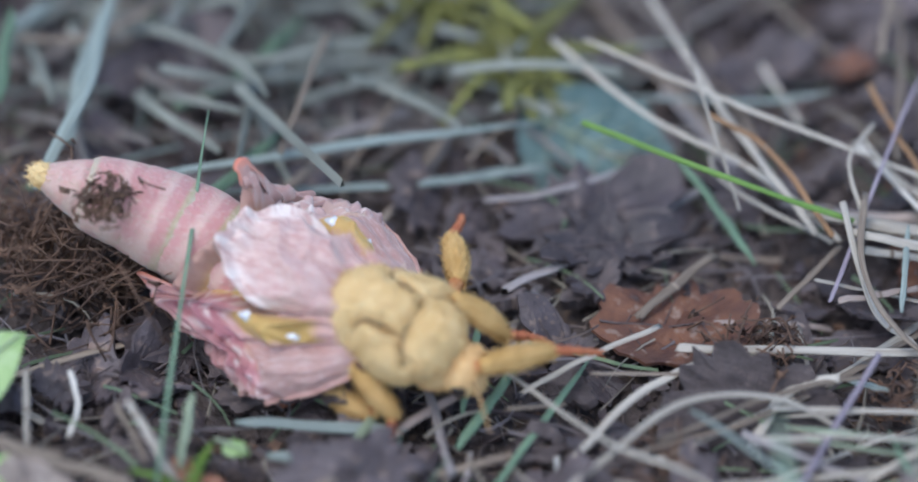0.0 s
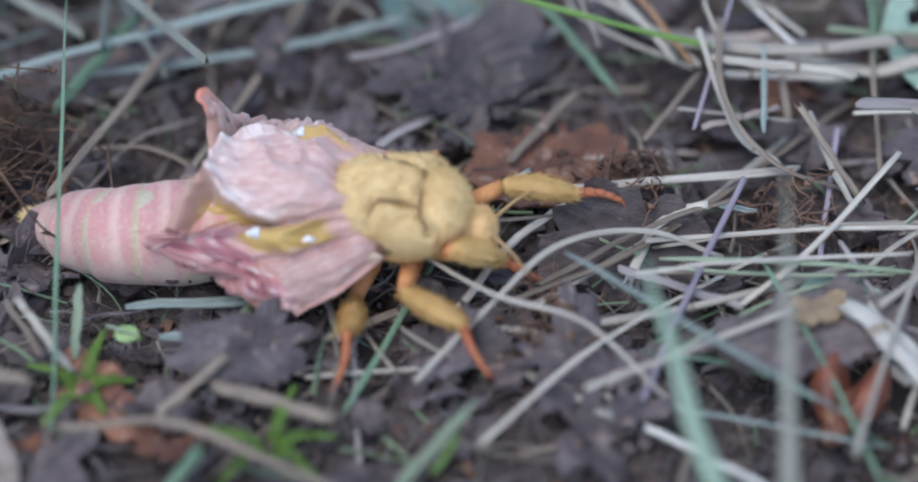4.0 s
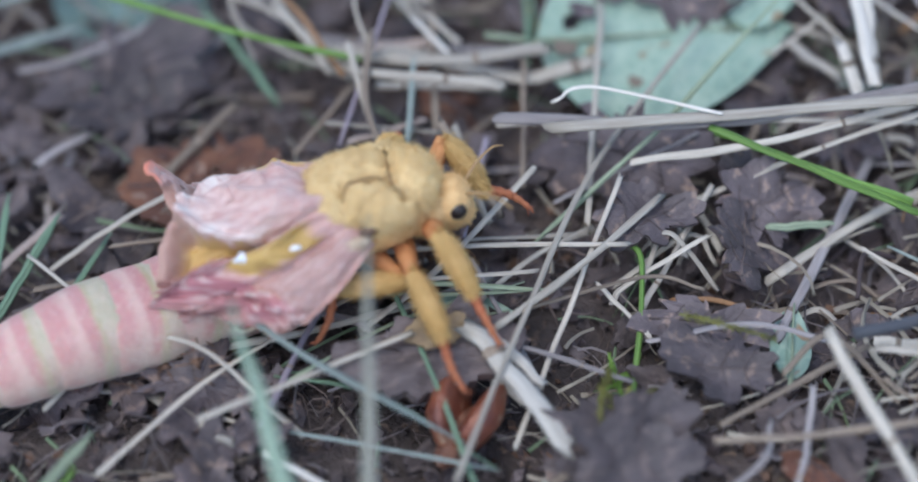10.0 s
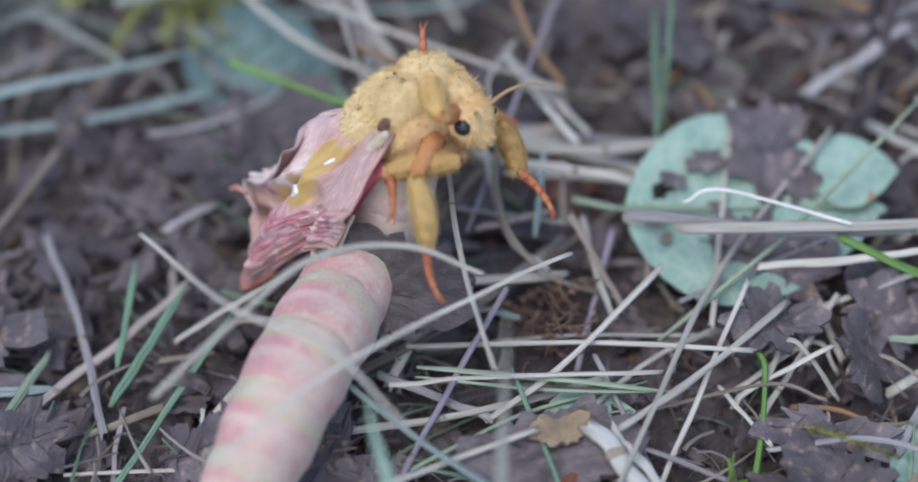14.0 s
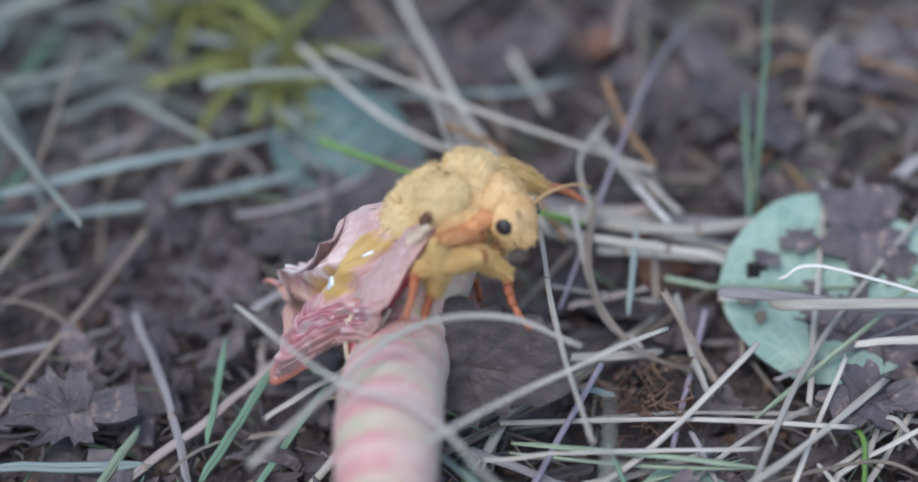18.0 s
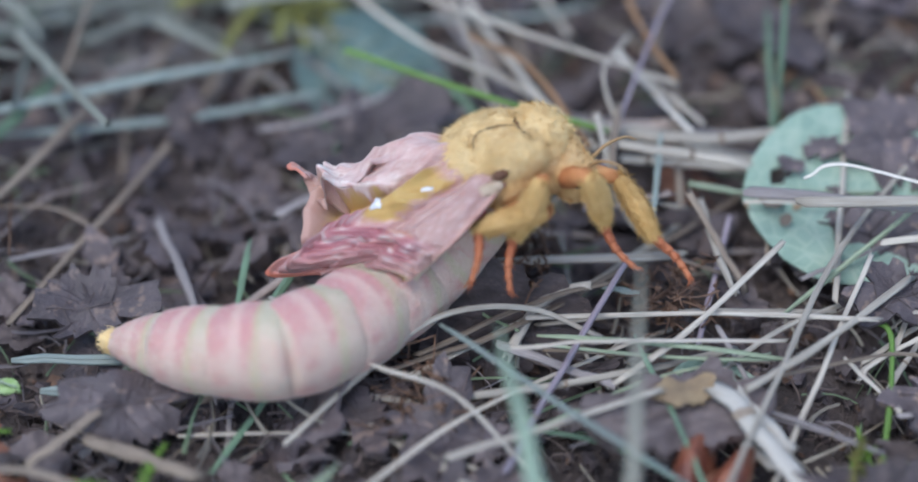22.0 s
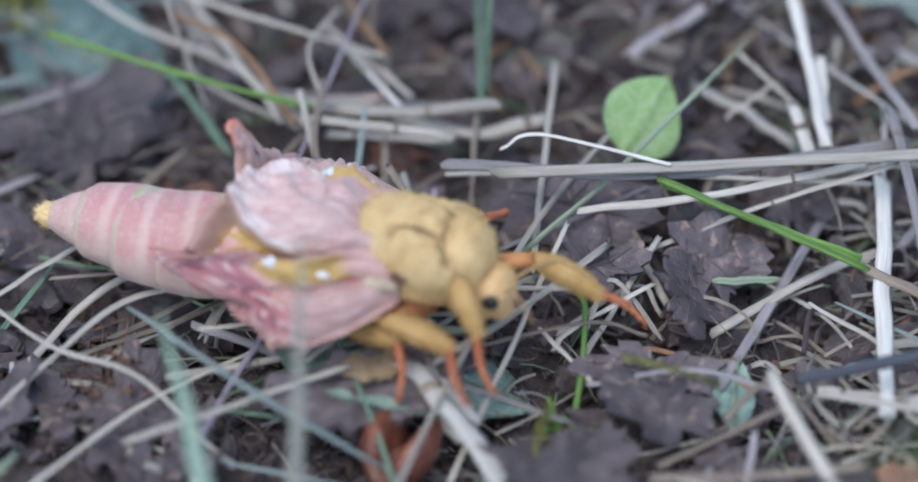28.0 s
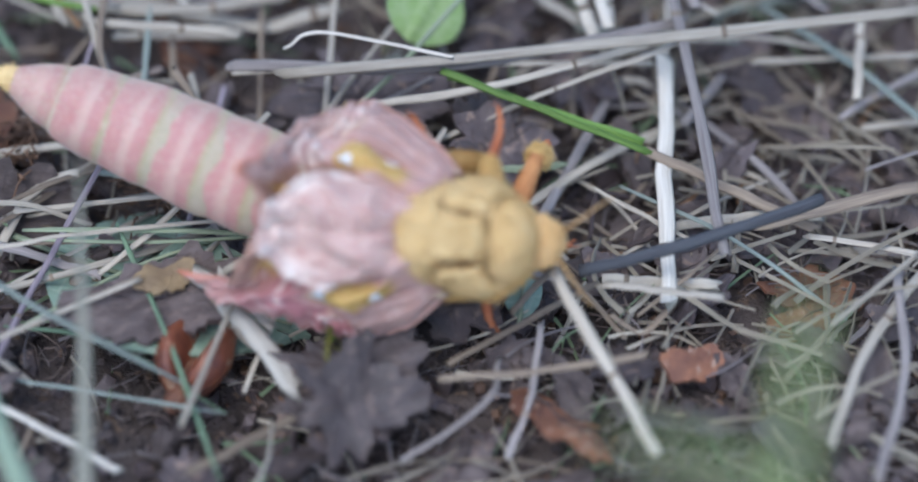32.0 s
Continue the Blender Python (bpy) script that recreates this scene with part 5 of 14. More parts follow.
def bleached_straws():
    """Wider bleached straws heaped to the east."""
    r = random.Random(33)
    for i in range(60):
        x, y = r.uniform(58, 100), r.uniform(-24, 46)
        a, l = r.gauss(0.15, 0.7), r.uniform(8, 24)
        z = on_ground(x, y, r.uniform(2.0, 5.0))
        stalk("dry_straw" if i % 4 else "grass", r.choice(["pale", "white", "lavgrey", "pale"]) if i % 4 else "greyblue", r.choice([0.4, 0.6, 0.9]), (x, y, z), (x + math.cos(a) * l / 2, y + math.sin(a) * l / 2, z + r.uniform(-0.4, 1.0)), (x + math.cos(a) * l, y + math.sin(a) * l, z - r.uniform(0, 2.0)))


def tangle():
    """Short broken stems, rootlets and bark shreds matted in the east."""
    r = random.Random(57)
    for number, x0, x1, y0, y1 in ((95, 42, 78, 7, 27), (80, 58, 90, -21, 5)):
        for i in range(number):
            x, y = r.uniform(x0, x1), r.uniform(y0, y1)
            a, l = r.uniform(0, 6.28), r.uniform(3, 8)
            z = on_ground(x, y, r.uniform(0.8, 2.6))
            dx, dy = math.cos(a) * l, math.sin(a) * l
            look_of = r.choices(["tan", "orange", "dark", "pale", "lavgrey"], [6, 2, 5, 3, 1])[0]
            stalk("twig" if look_of == "dark" else "dry_straw", look_of, r.choice([0.2, 0.3, 0.45, 0.6]), (x, y, z), (x + dx / 2 + r.gauss(0, 0.12) * l, y + dy / 2 + r.gauss(0, 0.12) * l, z + r.uniform(0, 1.6)), (x + dx, y + dy, on_ground(x + dx, y + dy, r.uniform(0.5, 2.6))))


def crumbs():
    """Soil crumbs and bark dust."""
    r = random.Random(9)
    for name, material, number, lo, hi, label in (("soil_crumbs", "soil", 4200, 0.2, 0.7, "dark crumbs of soil strewn over the ground"), ("bark_crumbs", "bark", 3200, 0.25, 1.1, "small grey-brown bark crumbs over the soil"), ("rust_crumbs", "tangled", 900, 0.3, 1.2, "reddish-brown crumbs of rotten bark"), ("leaf_crumbs", "deadleaf", 2600, 0.4, 2.0, "small flakes of purplish dead leaf")):
        verts, faces = [], []
        for i in range(number):
            x, y = r.uniform(-46, 106), r.uniform(-50, 56)
            z, s = on_ground(x, y, r.uniform(0.1, 0.9)), r.uniform(lo, hi)
            m = Euler((r.uniform(0, 6), r.uniform(0, 6), r.uniform(0, 6))).to_matrix()
            b = len(verts)
            for q in ((-1, -1, -0.5), (1, -0.8, -0.4), (0.9, 1, -0.5), (-0.8, 0.9, -0.3), (-0.7, -0.6, 0.5), (0.6, -0.7, 0.4), (0.7, 0.6, 0.6), (-0.5, 0.7, 0.4)):
                v = m @ Vector([c * s * 0.5 * r.uniform(0.7, 1.3) for c in q])
                verts.append(((x + v.x) * MM, (y + v.y) * MM, (z + v.z) * MM))
            for q in ((0, 1, 2, 3), (4, 7, 6, 5), (0, 4, 5, 1), (1, 5, 6, 2), (2, 6, 7, 3), (3, 7, 4, 0)):
                faces.append([b + k for k in q])
        me = bpy.data.meshes.new(name)
        me.from_pydata(verts, [], faces)
        me.materials.append(MAT[material])
        tagged(new(name, me), label, "litter", kind="stuff")


# ---- the moth (its own space: x ahead, y to its left, z to its back) ----


def shell(bm, c, rad, seed, lump=0.08, n=20, m=14, warp=None):
    """A lumpy rounded body."""
    c = Vector(c)
    rows = []
    for i in range(m + 1):
        th = math.pi * i / m
        row = []
        for k in range(n):
            ph = 2 * math.pi * k / n
            d = Vector((math.cos(th), math.sin(th) * math.cos(ph), math.sin(th) * math.sin(ph)))
            q = 1 + lump * noise.noise(d * 2.2 + Vector((seed, 0, 0))) + lump * 0.5 * noise.noise(d * 6 + Vector((seed, 3, 0)))
            p = c + Vector((d.x * rad[0], d.y * rad[1], d.z * rad[2])) * q
            row.append(warp(p) if warp else p)
        rows.append(row)
    vs = [[bm.verts.new(p) for p in row] if 0 < i < m else [bm.verts.new(row[0])] for i, row in enumerate(rows)]
    for k in range(n):
        j = (k + 1) % n
        bm.faces.new((vs[0][0], vs[1][k], vs[1][j]))
        bm.faces.new((vs[m][0], vs[m - 1][j], vs[m - 1][k]))
        for i in range(1, m - 1):
            bm.faces.new((vs[i][k], vs[i + 1][k], vs[i + 1][j], vs[i][j]))


def hair(bm, number, seed, length, lay, spread=0.35, width=0.05, keep=None):
    """Short hairs rooted over the faces that are there, combed the way `lay`."""
    r = random.Random(seed)
    bm.faces.ensure_lookup_table()
    bmesh.ops.recalc_face_normals(bm, faces=bm.faces)
    faces = list(bm.faces)
    areas = [f.calc_area() for f in faces]
    lay = Vector(lay)
    for f in r.choices(faces, areas, k=number):
        a, b = r.random(), r.random()
        c = [v.co for v in f.verts]
        if len(c) == 4:
            p = (c[0] * (1 - a) + c[1] * a) * (1 - b) + (c[3] * (1 - a) + c[2] * a) * b
        else:
            if a + b > 1:
                a, b = 1 - a, 1 - b
            p = c[0] + (c[1] - c[0]) * a + (c[2] - c[0]) * b
        n = f.normal
        if keep and not keep(p):
            continue
        d = (n * r.uniform(0.25, 0.6) + lay - n * lay.dot(n) * 0.8 + Vector((r.gauss(0, spread), r.gauss(0, spread), r.gauss(0, spread)))).normalized()
        s = d.cross(n)
        if s.length < 1e-3:
            continue
        s = s.normalized() * width
        l = length * r.uniform(0.6, 1.25)
        k = p + d * l * 0.55
        e = p + (d - n * 0.25).normalized() * l
        vs = [bm.verts.new(q) for q in (p - s - n * 0.05, p + s - n * 0.05, k + s * 0.7, k - s * 0.7, e)]
        bm.faces.new((vs[0], vs[1], vs[2], vs[3]))
        bm.faces.new((vs[3], vs[2], vs[4]))


def bump_at(x, centre, width):
    return math.exp(-(((x - centre) / width) ** 2))


def rising(x, a, b):
    """0 at a, 1 at b, smooth between; a may lie above b."""
    q = max(0.0, min(1.0, (x - a) / (b - a)))
    return q * q * (3 - 2 * q)


def profile(x, knots):
    for (a, p), (b, q) in zip(knots, knots[1:]):
        if x <= b:
            return p + (q - p) * rising(x, a, b)
    return knots[-1][1]


NEAR_END = ((0, -13.8), (0.2, -14.6), (0.38, -15.6), (0.5, -16.2), (0.61, -19.8), (0.72, -15.6), (0.84, -12.6), (1, -9.6))
FAR_END = ((0, -13.8), (0.2, -14.4), (0.38, -15.0), (0.5, -15.4), (0.61, -16.6), (0.72, -15.0), (0.84, -12.6), (1, -10.2))


def wing_point(u, v, side, seed):
    """A soft, half-filled wing folded roof-like over the back: u from root to tip, v from the ridge down to the eave."""
    near = side < 0
    wave, wave2 = noise.noise((u * 3, v * 4, seed)), noise.noise((u * 5, v * 3, seed + 17))
    front = -3.2 + 2.6 * rising(v, 0.15, 0.95)
    x = front + (profile(v, NEAR_END if near else FAR_END) - front) * u
    eave = 4.2 + (4.4 if near else 4.0) * math.sin(math.pi * min(1, u * 0.72))
    p = Vector((x, side * ((-0.3 if near else 0.0) + eave * v ** 0.92), (4.0 if near else 3.8) - 0.8 * u - (4.6 + 2.0 * u) * v ** 1.6 - 1.8 * rising(u, 0.28, 0.0) * rising(v, 0.42, 0.12)))
    slope = radians(8 + 58 * v)
    out = Vector((0, side * math.sin(slope), math.cos(slope)))
    rim = 0.98 - 0.35 * v - 1.6 * v * v + 0.035 * wave
    inner, grow = rising(v, 0.55, 0.46), rising(u, 0.0, 0.3)
    # the inner panel swells up to its raised rim, drops into a hollow and rises again in a lip
    h = inner * 0.55 * math.sin(math.pi * min(1, v / 0.5)) ** 0.7 * math.sin(math.pi * min(1, u / max(rim, 0.3))) ** 0.6
    h += inner * (0.9 * bump_at(u, rim, 0.04) - 1.9 * rising(u, rim + 0.01, rim + 0.12))
    h += inner * rising(v, 0.04, 0.2) * 2.3 * rising(u, 0.84, 0.97)
    # furrow, swollen ochre band, furrow, streaked eave
    h += grow * (-0.75 * bump_at(v, 0.5 + 0.03 * wave, 0.028) * rising(u, 0.95, 0.6) + 0.5 * bump_at(v, 0.61, 0.07) * rising(u, 0.6, 0.45) - 0.5 * bump_at(v, 0.73 + 0.04 * wave2, 0.024) + 0.55 * bump_at(v, 0.87, 0.08))
    h += rising(v, 0.72, 0.8) * (0.07 * math.sin(v * 75 + 4 * wave) + 0.3 * wave2) * grow
    # folds and sharp creases
    fold = 1 - 2.8 * abs(noise.noise((u * 3.2, v * 3.0, seed + 21)))
    crease = 1 - 3.2 * abs(noise.noise((u * 6 + 2 * v, v * 9, seed + 5)))
    pucker = 1 - 3.0 * abs(noise.noise((u * 15, v * 13, seed + 9)))
    h += grow * (1 - 0.7 * rising(v, 0.72, 0.8)) * (0.6 * fold + (0.3 * crease + 0.05 * pucker) * (1 - 0.65 * inner))
    # beaded, unfilled end
    end = rising(u, 0.52, 0.64) * rising(v, 0.44, 0.52)
    row = u * 66 + 2.2 * noise.noise((u * 5, v * 6, seed + 2))
    bead = abs(math.sin(row)) * (0.3 + 0.7 * abs(math.sin(v * 46 + math.floor(row / math.pi) * 1.57 + wave)))
    ruck = 1 - 3.0 * abs(noise.noise((u * 8, v * 7, seed + 31)))
    h += end * rising(u, 1.0, 0.95) * (0.5 * bead - 0.3 + 0.55 * ruck)
    p += out * h
    loose = end * rising(u, 0.6, 1.0)
    p += loose * Vector((0.5 * wave, side * 1.1 * wave2, 0.9 * noise.noise((u * 6, v * 6, seed + 13))))
    # the point of the end: the near one twists down and out in a scroll, the far one stands up
    c = rising(u, 0.72, 1.0) * math.exp(-(((v - 0.61) / (0.16 if near else 0.2)) ** 2))
    if near:
        p += Vector((-0.3 * c, side * (0.4 * c + 0.7 * math.sin(3.4 * c)), -1.6 * c + 1.0 * c * c * c))
    else:
        p += Vector((1.0 * c, -side * 0.8 * c, 5.0 * c + 0.7 * c * wave))
    return p


def build_wing(moth, side, seed):
    bm = bmesh.new()
    layer = bm.loops.layers.uv.new("UVMap")
    n, m = 116, 108
    pts = [[wing_point(i / n, j / m, side, seed) for j in range(m + 1)] for i in range(n + 1)]
    for off in (0.0, 0.14):
        vs = [[bm.verts.new(p - Vector((0, p.y * 0.5, 3)).normalized() * off) for p in row] for row in pts]
        for i in range(n):
            for j in range(m):
                f = bm.faces.new((vs[i][j], vs[i + 1][j], vs[i + 1][j + 1], vs[i][j + 1]))
                for l, (a, b) in zip(f.loops, ((0, 0), (1, 0), (1, 1), (0, 1))):
                    l[layer].uv = ((i + a) / n, (j + b) / m)
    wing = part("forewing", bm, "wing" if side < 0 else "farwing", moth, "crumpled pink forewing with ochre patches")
    for u, v, s in ((0.27, 0.665, 0.4), (0.46, 0.575, 0.46)):
        p, q, w = (wing_point(a, b, side, seed) for a, b in ((u, v), (u + 0.03, v), (u, v + 0.03)))
        nrm = (q - p).cross(w - p).normalized()
        if nrm.dot(Vector((0, p.y, p.z + 1))) < 0:
            nrm = -nrm
        e = (q - p).normalized()
        h = nrm.cross(e)
        bm = bmesh.new()
        ring = [p + nrm * 0.12 + (e * math.cos(a) * s * (1.15 + 0.3 * math.cos(3 * a)) + h * math.sin(a) * s * (0.8 + 0.3 * math.cos(3 * a))) for a in [k * math.pi / 5 for k in range(10)]]
        lo, hi = [bm.verts.new(r - nrm * 0.25) for r in ring], [bm.verts.new(r) for r in ring]
        bm.faces.new(hi)
        for k in range(10):
            bm.faces.new((lo[k], lo[(k + 1) % 10], hi[(k + 1) % 10], hi[k]))
        part("silver_spot", bm, "silver", wing, "silvery white spot")
    # the leading edge, a rounded pale rib from the joint along the eave
    bm = bmesh.new()
    tube(bm, [wing_point(k / 14 * 0.95, 1.0, side, seed) for k in range(15)], [0.2 - 0.009 * k for k in range(15)], 7)
    part("leading_edge", bm, "rib", wing, "rounded dull pink leading edge")
    bm = bmesh.new()
    pts = []
    for i in range(21):
        u = i / 20
        half = (0.9 + 0.75 * u) * math.sqrt(max(0.02, 1 - max(0, (u - 0.75) / 0.25) ** 2))
        mid = Vector((-2.6 - 9.6 * u, side * (3.7 + 0.9 * math.sin(u * 3)), -1.5 - 3.0 * u * u))
        pts.append([mid + Vector((0.25 * (j / 6 - 1) * half, side * (0.35 * math.cos(j * 1.55) * u + 0.3 * noise.noise((u * 5, j * 0.4, seed))), (j / 6 - 1) * half)) for j in range(13)])
    for off in (0.0, 0.22):
        vs = [[bm.verts.new(p + Vector((0, -side * off, 0))) for p in row] for row in pts]
        for i in range(20):
            for j in range(12):
                bm.faces.new((vs[i][j], vs[i + 1][j], vs[i + 1][j + 1], vs[i][j + 1]))
    hind = part("hindwing", bm, "pinkwing", moth, "small crumpled red-pink hindwing")
    bm = bmesh.new()
    tube(bm, [r[0] for r in pts[8:]] + pts[-1] + [r[-1] for r in pts[:12:-1]], [0.2] * 34, 6)
    part("fringe", bm, "cream", hind, "pale crumpled edge")
    return wing


def build_segment(moth, i):
    """One ring of the abdomen about the x axis, with a buff-green band at its front."""
    r0 = (2.7, 3.15, 3.5, 3.7, 3.75, 3.65, 3.35, 2.75)[i]
    r1 = (3.15, 3.5, 3.7, 3.75, 3.65, 3.35, 2.8, 1.4)[i]
    bm = bmesh.new()
    layer = bm.loops.layers.uv.new("UVMap")
    n, m, half = 28, 12, 3.1
    rows = []
    for k in range(m + 1):
        s = k / m
        x = half - 2 * half * s
        r = r0 + (r1 - r0) * s + 0.34 * math.sin(math.pi * s) - 0.1
        if k in (0, m):
            r *= 0.9
        if i == 7:
            r *= math.sqrt(max(0.05, 1 - max(0, s - 0.35) ** 2 * 1.5))
        row = []
        for q in range(n):
            a = 2 * math.pi * q / n
            w = 1 + 0.03 * noise.noise((math.cos(a) * 2, math.sin(a) * 2, s * 2 + i * 3)) + 0.012 * noise.noise((math.cos(a) * 9, math.sin(a) * 9, s * 9 + i))
            row.append(bm.verts.new((x, r * w * math.cos(a), r * w * 0.95 * math.sin(a))))
        rows.append(row)
    for k in range(m):
        for q in range(n):
            f = bm.faces.new((rows[k][q], rows[k + 1][q], rows[k + 1][(q + 1) % n], rows[k][(q + 1) % n]))
            for l, (a, b) in zip(f.loops, ((0, 0), (1, 0), (1, 1), (0, 1))):
                l[layer].uv = ((k + a) / m, (q + b) / n)
    for ring in (rows[0], rows[-1]):
        bm.faces.new(ring)
    hair(bm, 700, 60 + i, 0.4, (-0.9, 0, 0), 0.25, 0.025)
    seg = part("abdomen_segment", bm, "abdomen", moth)
    if i == 7:
        bm = bmesh.new()
        shell(bm, (-2.7, 0, 0), (1.2, 1.0, 1.0), 4)
        hair(bm, 300, 8, 0.5, (-1, 0, 0))
        part("tail_tuft", bm, "fur", seg, "buff yellow tail tuft")
    return seg


LEG = ("front_left", "front_right", "middle_left", "middle_right", "hind_left", "hind_right")


def limb(bm, length, radii, bend=0.0, sides=9):
    n = len(radii) - 1
    tube(bm, [Vector((length * k / n, 0, bend * math.sin(math.pi * k / n))) for k in range(n + 1)], radii, sides)


PLATES = (((-1.2, 0, 0.75), (4.7, 3.65, 3.1)), ((1.0, 2.55, 0.5), (2.4, 1.6, 1.9)), ((1.0, -2.55, 0.5), (2.4, 1.6, 1.9)), ((2.75, 0, 0.4), (2.2, 3.0, 2.6)))


def back_height(x, y):
    best = 0.0
    for c, r in PLATES:
        q = 1 - ((x - c[0]) / r[0]) ** 2 - ((y - c[1]) / r[1]) ** 2
        if q > 0:
            best = max(best, c[2] + r[2] * math.sqrt(q))
    return best


FURROWS = []
for side in (1, -1):
    FURROWS.append(spline([(1.75, side * 1.7, 0), (0.2, side * 1.75, 0), (-1.2, side * 1.95, 0), (-1.75, side * 2.9, 0)], 16))
    FURROWS.append(spline([(1.75, side * 0.1, 0), (1.75, side * 1.3, 0), (2.0, side * 2.3, 0), (2.6, side * 3.1, 0)], 16))


def dent(p):
    """Sinks the furrows between the plates into the back."""
    if p.z < 0.3:
        return p
    q = Vector((p.x + 0.3 * noise.noise((p.x * 0.9, p.y * 0.9, 1)), p.y + 0.3 * noise.noise((p.x * 0.9, p.y * 0.9, 6)), 0))
    deep = 0.22 + 1.15 * max(0, 0.45 + noise.noise((p.x * 0.8, p.y * 0.8, 3)))
    d = min((q - o).length for line in FURROWS for o in line)
    swell = 0.12 * math.exp(-((d - 0.75) / 0.4) ** 2)
    return Vector((p.x, p.y, p.z - deep * math.exp(-(d / 0.34) ** 2) + swell * deep))


def build_seam_shade(moth, line, seed):
    """A dark strip with ragged edges, painting the shade in a furrow between two plates of the back."""
    bm = bmesh.new()
    path = [Vector((q.x + 0.22 * noise.noise((k * 0.9, seed, 0)), q.y + 0.22 * noise.noise((k * 0.9, seed, 4)), 0)) for k, q in enumerate(line)]
    path = [Vector((q.x, q.y, back_height(q.x, q.y) - 0.27)) for q in path]
    tube(bm, path, [0.02 + 0.11 * math.sin(math.pi * k / 16) * (0.6 + 0.6 * abs(noise.noise((k * 0.7, seed, 9)))) for k in range(17)], 6, 0.6)
    part("seam", bm, "seam", moth, "dark strip standing for shade in the furrow between furry plates")


def build_moth():
    moth = tagged(new("moth"), "freshly hatched pink and yellow moth with crumpled wings, crawling over litter", "moth")
    back = (-0.95, 0, 0)
    bm = bmesh.new()
    shell(bm, (0, 0, -0.5), (4.5, 3.75, 3.4), 1, 0.08, 48, 36, dent)
    shell(bm, (3.2, 0, -1.7), (2.2, 2.6, 2.4), 21)
    hair(bm, 5200, 1, 0.6, back, 0.3, 0.035)
    part("thorax", bm, "face", moth, "orange-yellow furry underside of the thorax")
    bm = bmesh.new()
    shell(bm, *PLATES[0], 2, 0.045, 64, 48, lambda p: dent(Vector((p.x, p.y * (1 + 0.03 * p.x), p.z))))
    hair(bm, 12000, 2, 0.62, back, 0.34, 0.032)
    part("shield", bm, "fur", moth, "yellow furry back plate")
    for side in (1, -1):
        bm = bmesh.new()
        shell(bm, *PLATES[1 if side > 0 else 2], 5 + side, 0.05, 40, 30, dent)
        hair(bm, 5000, 4 + side, 0.58, (-0.9, side * 0.1, -0.1), 0.34, 0.03)
        part("shoulder_tuft", bm, "fur", moth)
        bm = bmesh.new()
        shell(bm, (-0.6, side * 3.9, 0.1), (0.7, 0.35, 0.4), 15 + side, 0.12, 12, 8)
        part("wing_joint", bm, "seam", moth, "dark rust-red wing joint")
        bm = bmesh.new()
        shell(bm, (-1.9, side * 4.2, -0.5), (1.2, 0.45, 0.5), 18 + side, 0.15, 12, 8)
        hair(bm, 260, 44 + side, 0.5, (-0.9, 0, 0), 0.3, 0.035)
        part("membrane", bm, "cream", moth, "pale cream membrane at the wing root")
    for k, line in enumerate(FURROWS):
        build_seam_shade(moth, line, 3 + k)
    bm = bmesh.new()
    shell(bm, *PLATES[3], 9, 0.06, 48, 36, dent)
    hair(bm, 6200, 9, 0.6, (-0.7, 0, 0.1), 0.36, 0.03)
    part("collar", bm, "fur", moth)
    bm = bmesh.new()
    shell(bm, (1.5, 0, -0.2), (1.6, 2.0, 1.95), 11, 0.06)
    shell(bm, (2.5, 0, -1.0), (0.9, 0.9, 1.1), 12, 0.1)
    hair(bm, 2400, 11, 0.45, (0.3, 0, -0.6), 0.3, 0.035, lambda p: abs(p.y) < 1.5 or p.z > 0.6)
    head = part("head", bm, "face", moth, "orange-yellow furry head")
    for side in (1, -1):
        bm = bmesh.new()
        shell(bm, (1.95, side * 1.62, 0.0), (0.68, 0.52, 0.68), 13, 0.01, 16, 12)
        part("eye", bm, "eye", head, "dark brown compound eye")
        bm = bmesh.new()
        pts = spline([(2.6, side * 0.8, 0.9), (3.5, side * 1.9, 1.8), (4.7, side * 3.2, 2.2), (5.6, side * 3.9, 1.9)], 12)
        tube(bm, pts, [0.17 - 0.009 * k for k in range(13)], 6)
        part("antenna", bm, "antenna", head, "short pale brown antenna")
    head.matrix_basis = pose(4.4 * MM, 0, -0.3 * MM)
    wings = {side: build_wing(moth, side, 3.7 if side > 0 else 8.2) for side in (1, -1)}
    segments = [build_segment(moth, i) for i in range(8)]
    legs = {}
    for leg in LEG:
        bm = bmesh.new()
        limb(bm, 4.3, (0.75, 0.8, 0.72, 0.62, 0.5))
        hair(bm, 700, 31, 0.32, (0.95, 0, 0), 0.22, 0.03)
        a = part("femur", bm, "thigh", moth, "orange furry thigh")
        bm = bmesh.new()
        limb(bm, 5.2, (0.5, 0.72, 0.84, 0.86, 0.8, 0.68, 0.45), 0.2)
        hair(bm, 2600, 32, 0.7, (0.95, 0, 0), 0.3, 0.026)
        b = part("tibia", bm, "shin", moth, "ochre furry shin")
        bm = bmesh.new()
        joints = 5
        for k in range(joints):
            x0, x1 = 4.0 * k / joints - 0.08, 4.0 * (k + 1) / joints
            w = 0.4 - 0.045 * k
            sag = [Vector((x0 + (x1 - x0) * q / 4, 0, 0.35 * math.sin(math.pi * (x0 + (x1 - x0) * q / 4) / 4.0))) for q in range(5)]
            tube(bm, sag, [w * q for q in (0.8, 0.86, 0.92, 1.0, 0.88)], 9)
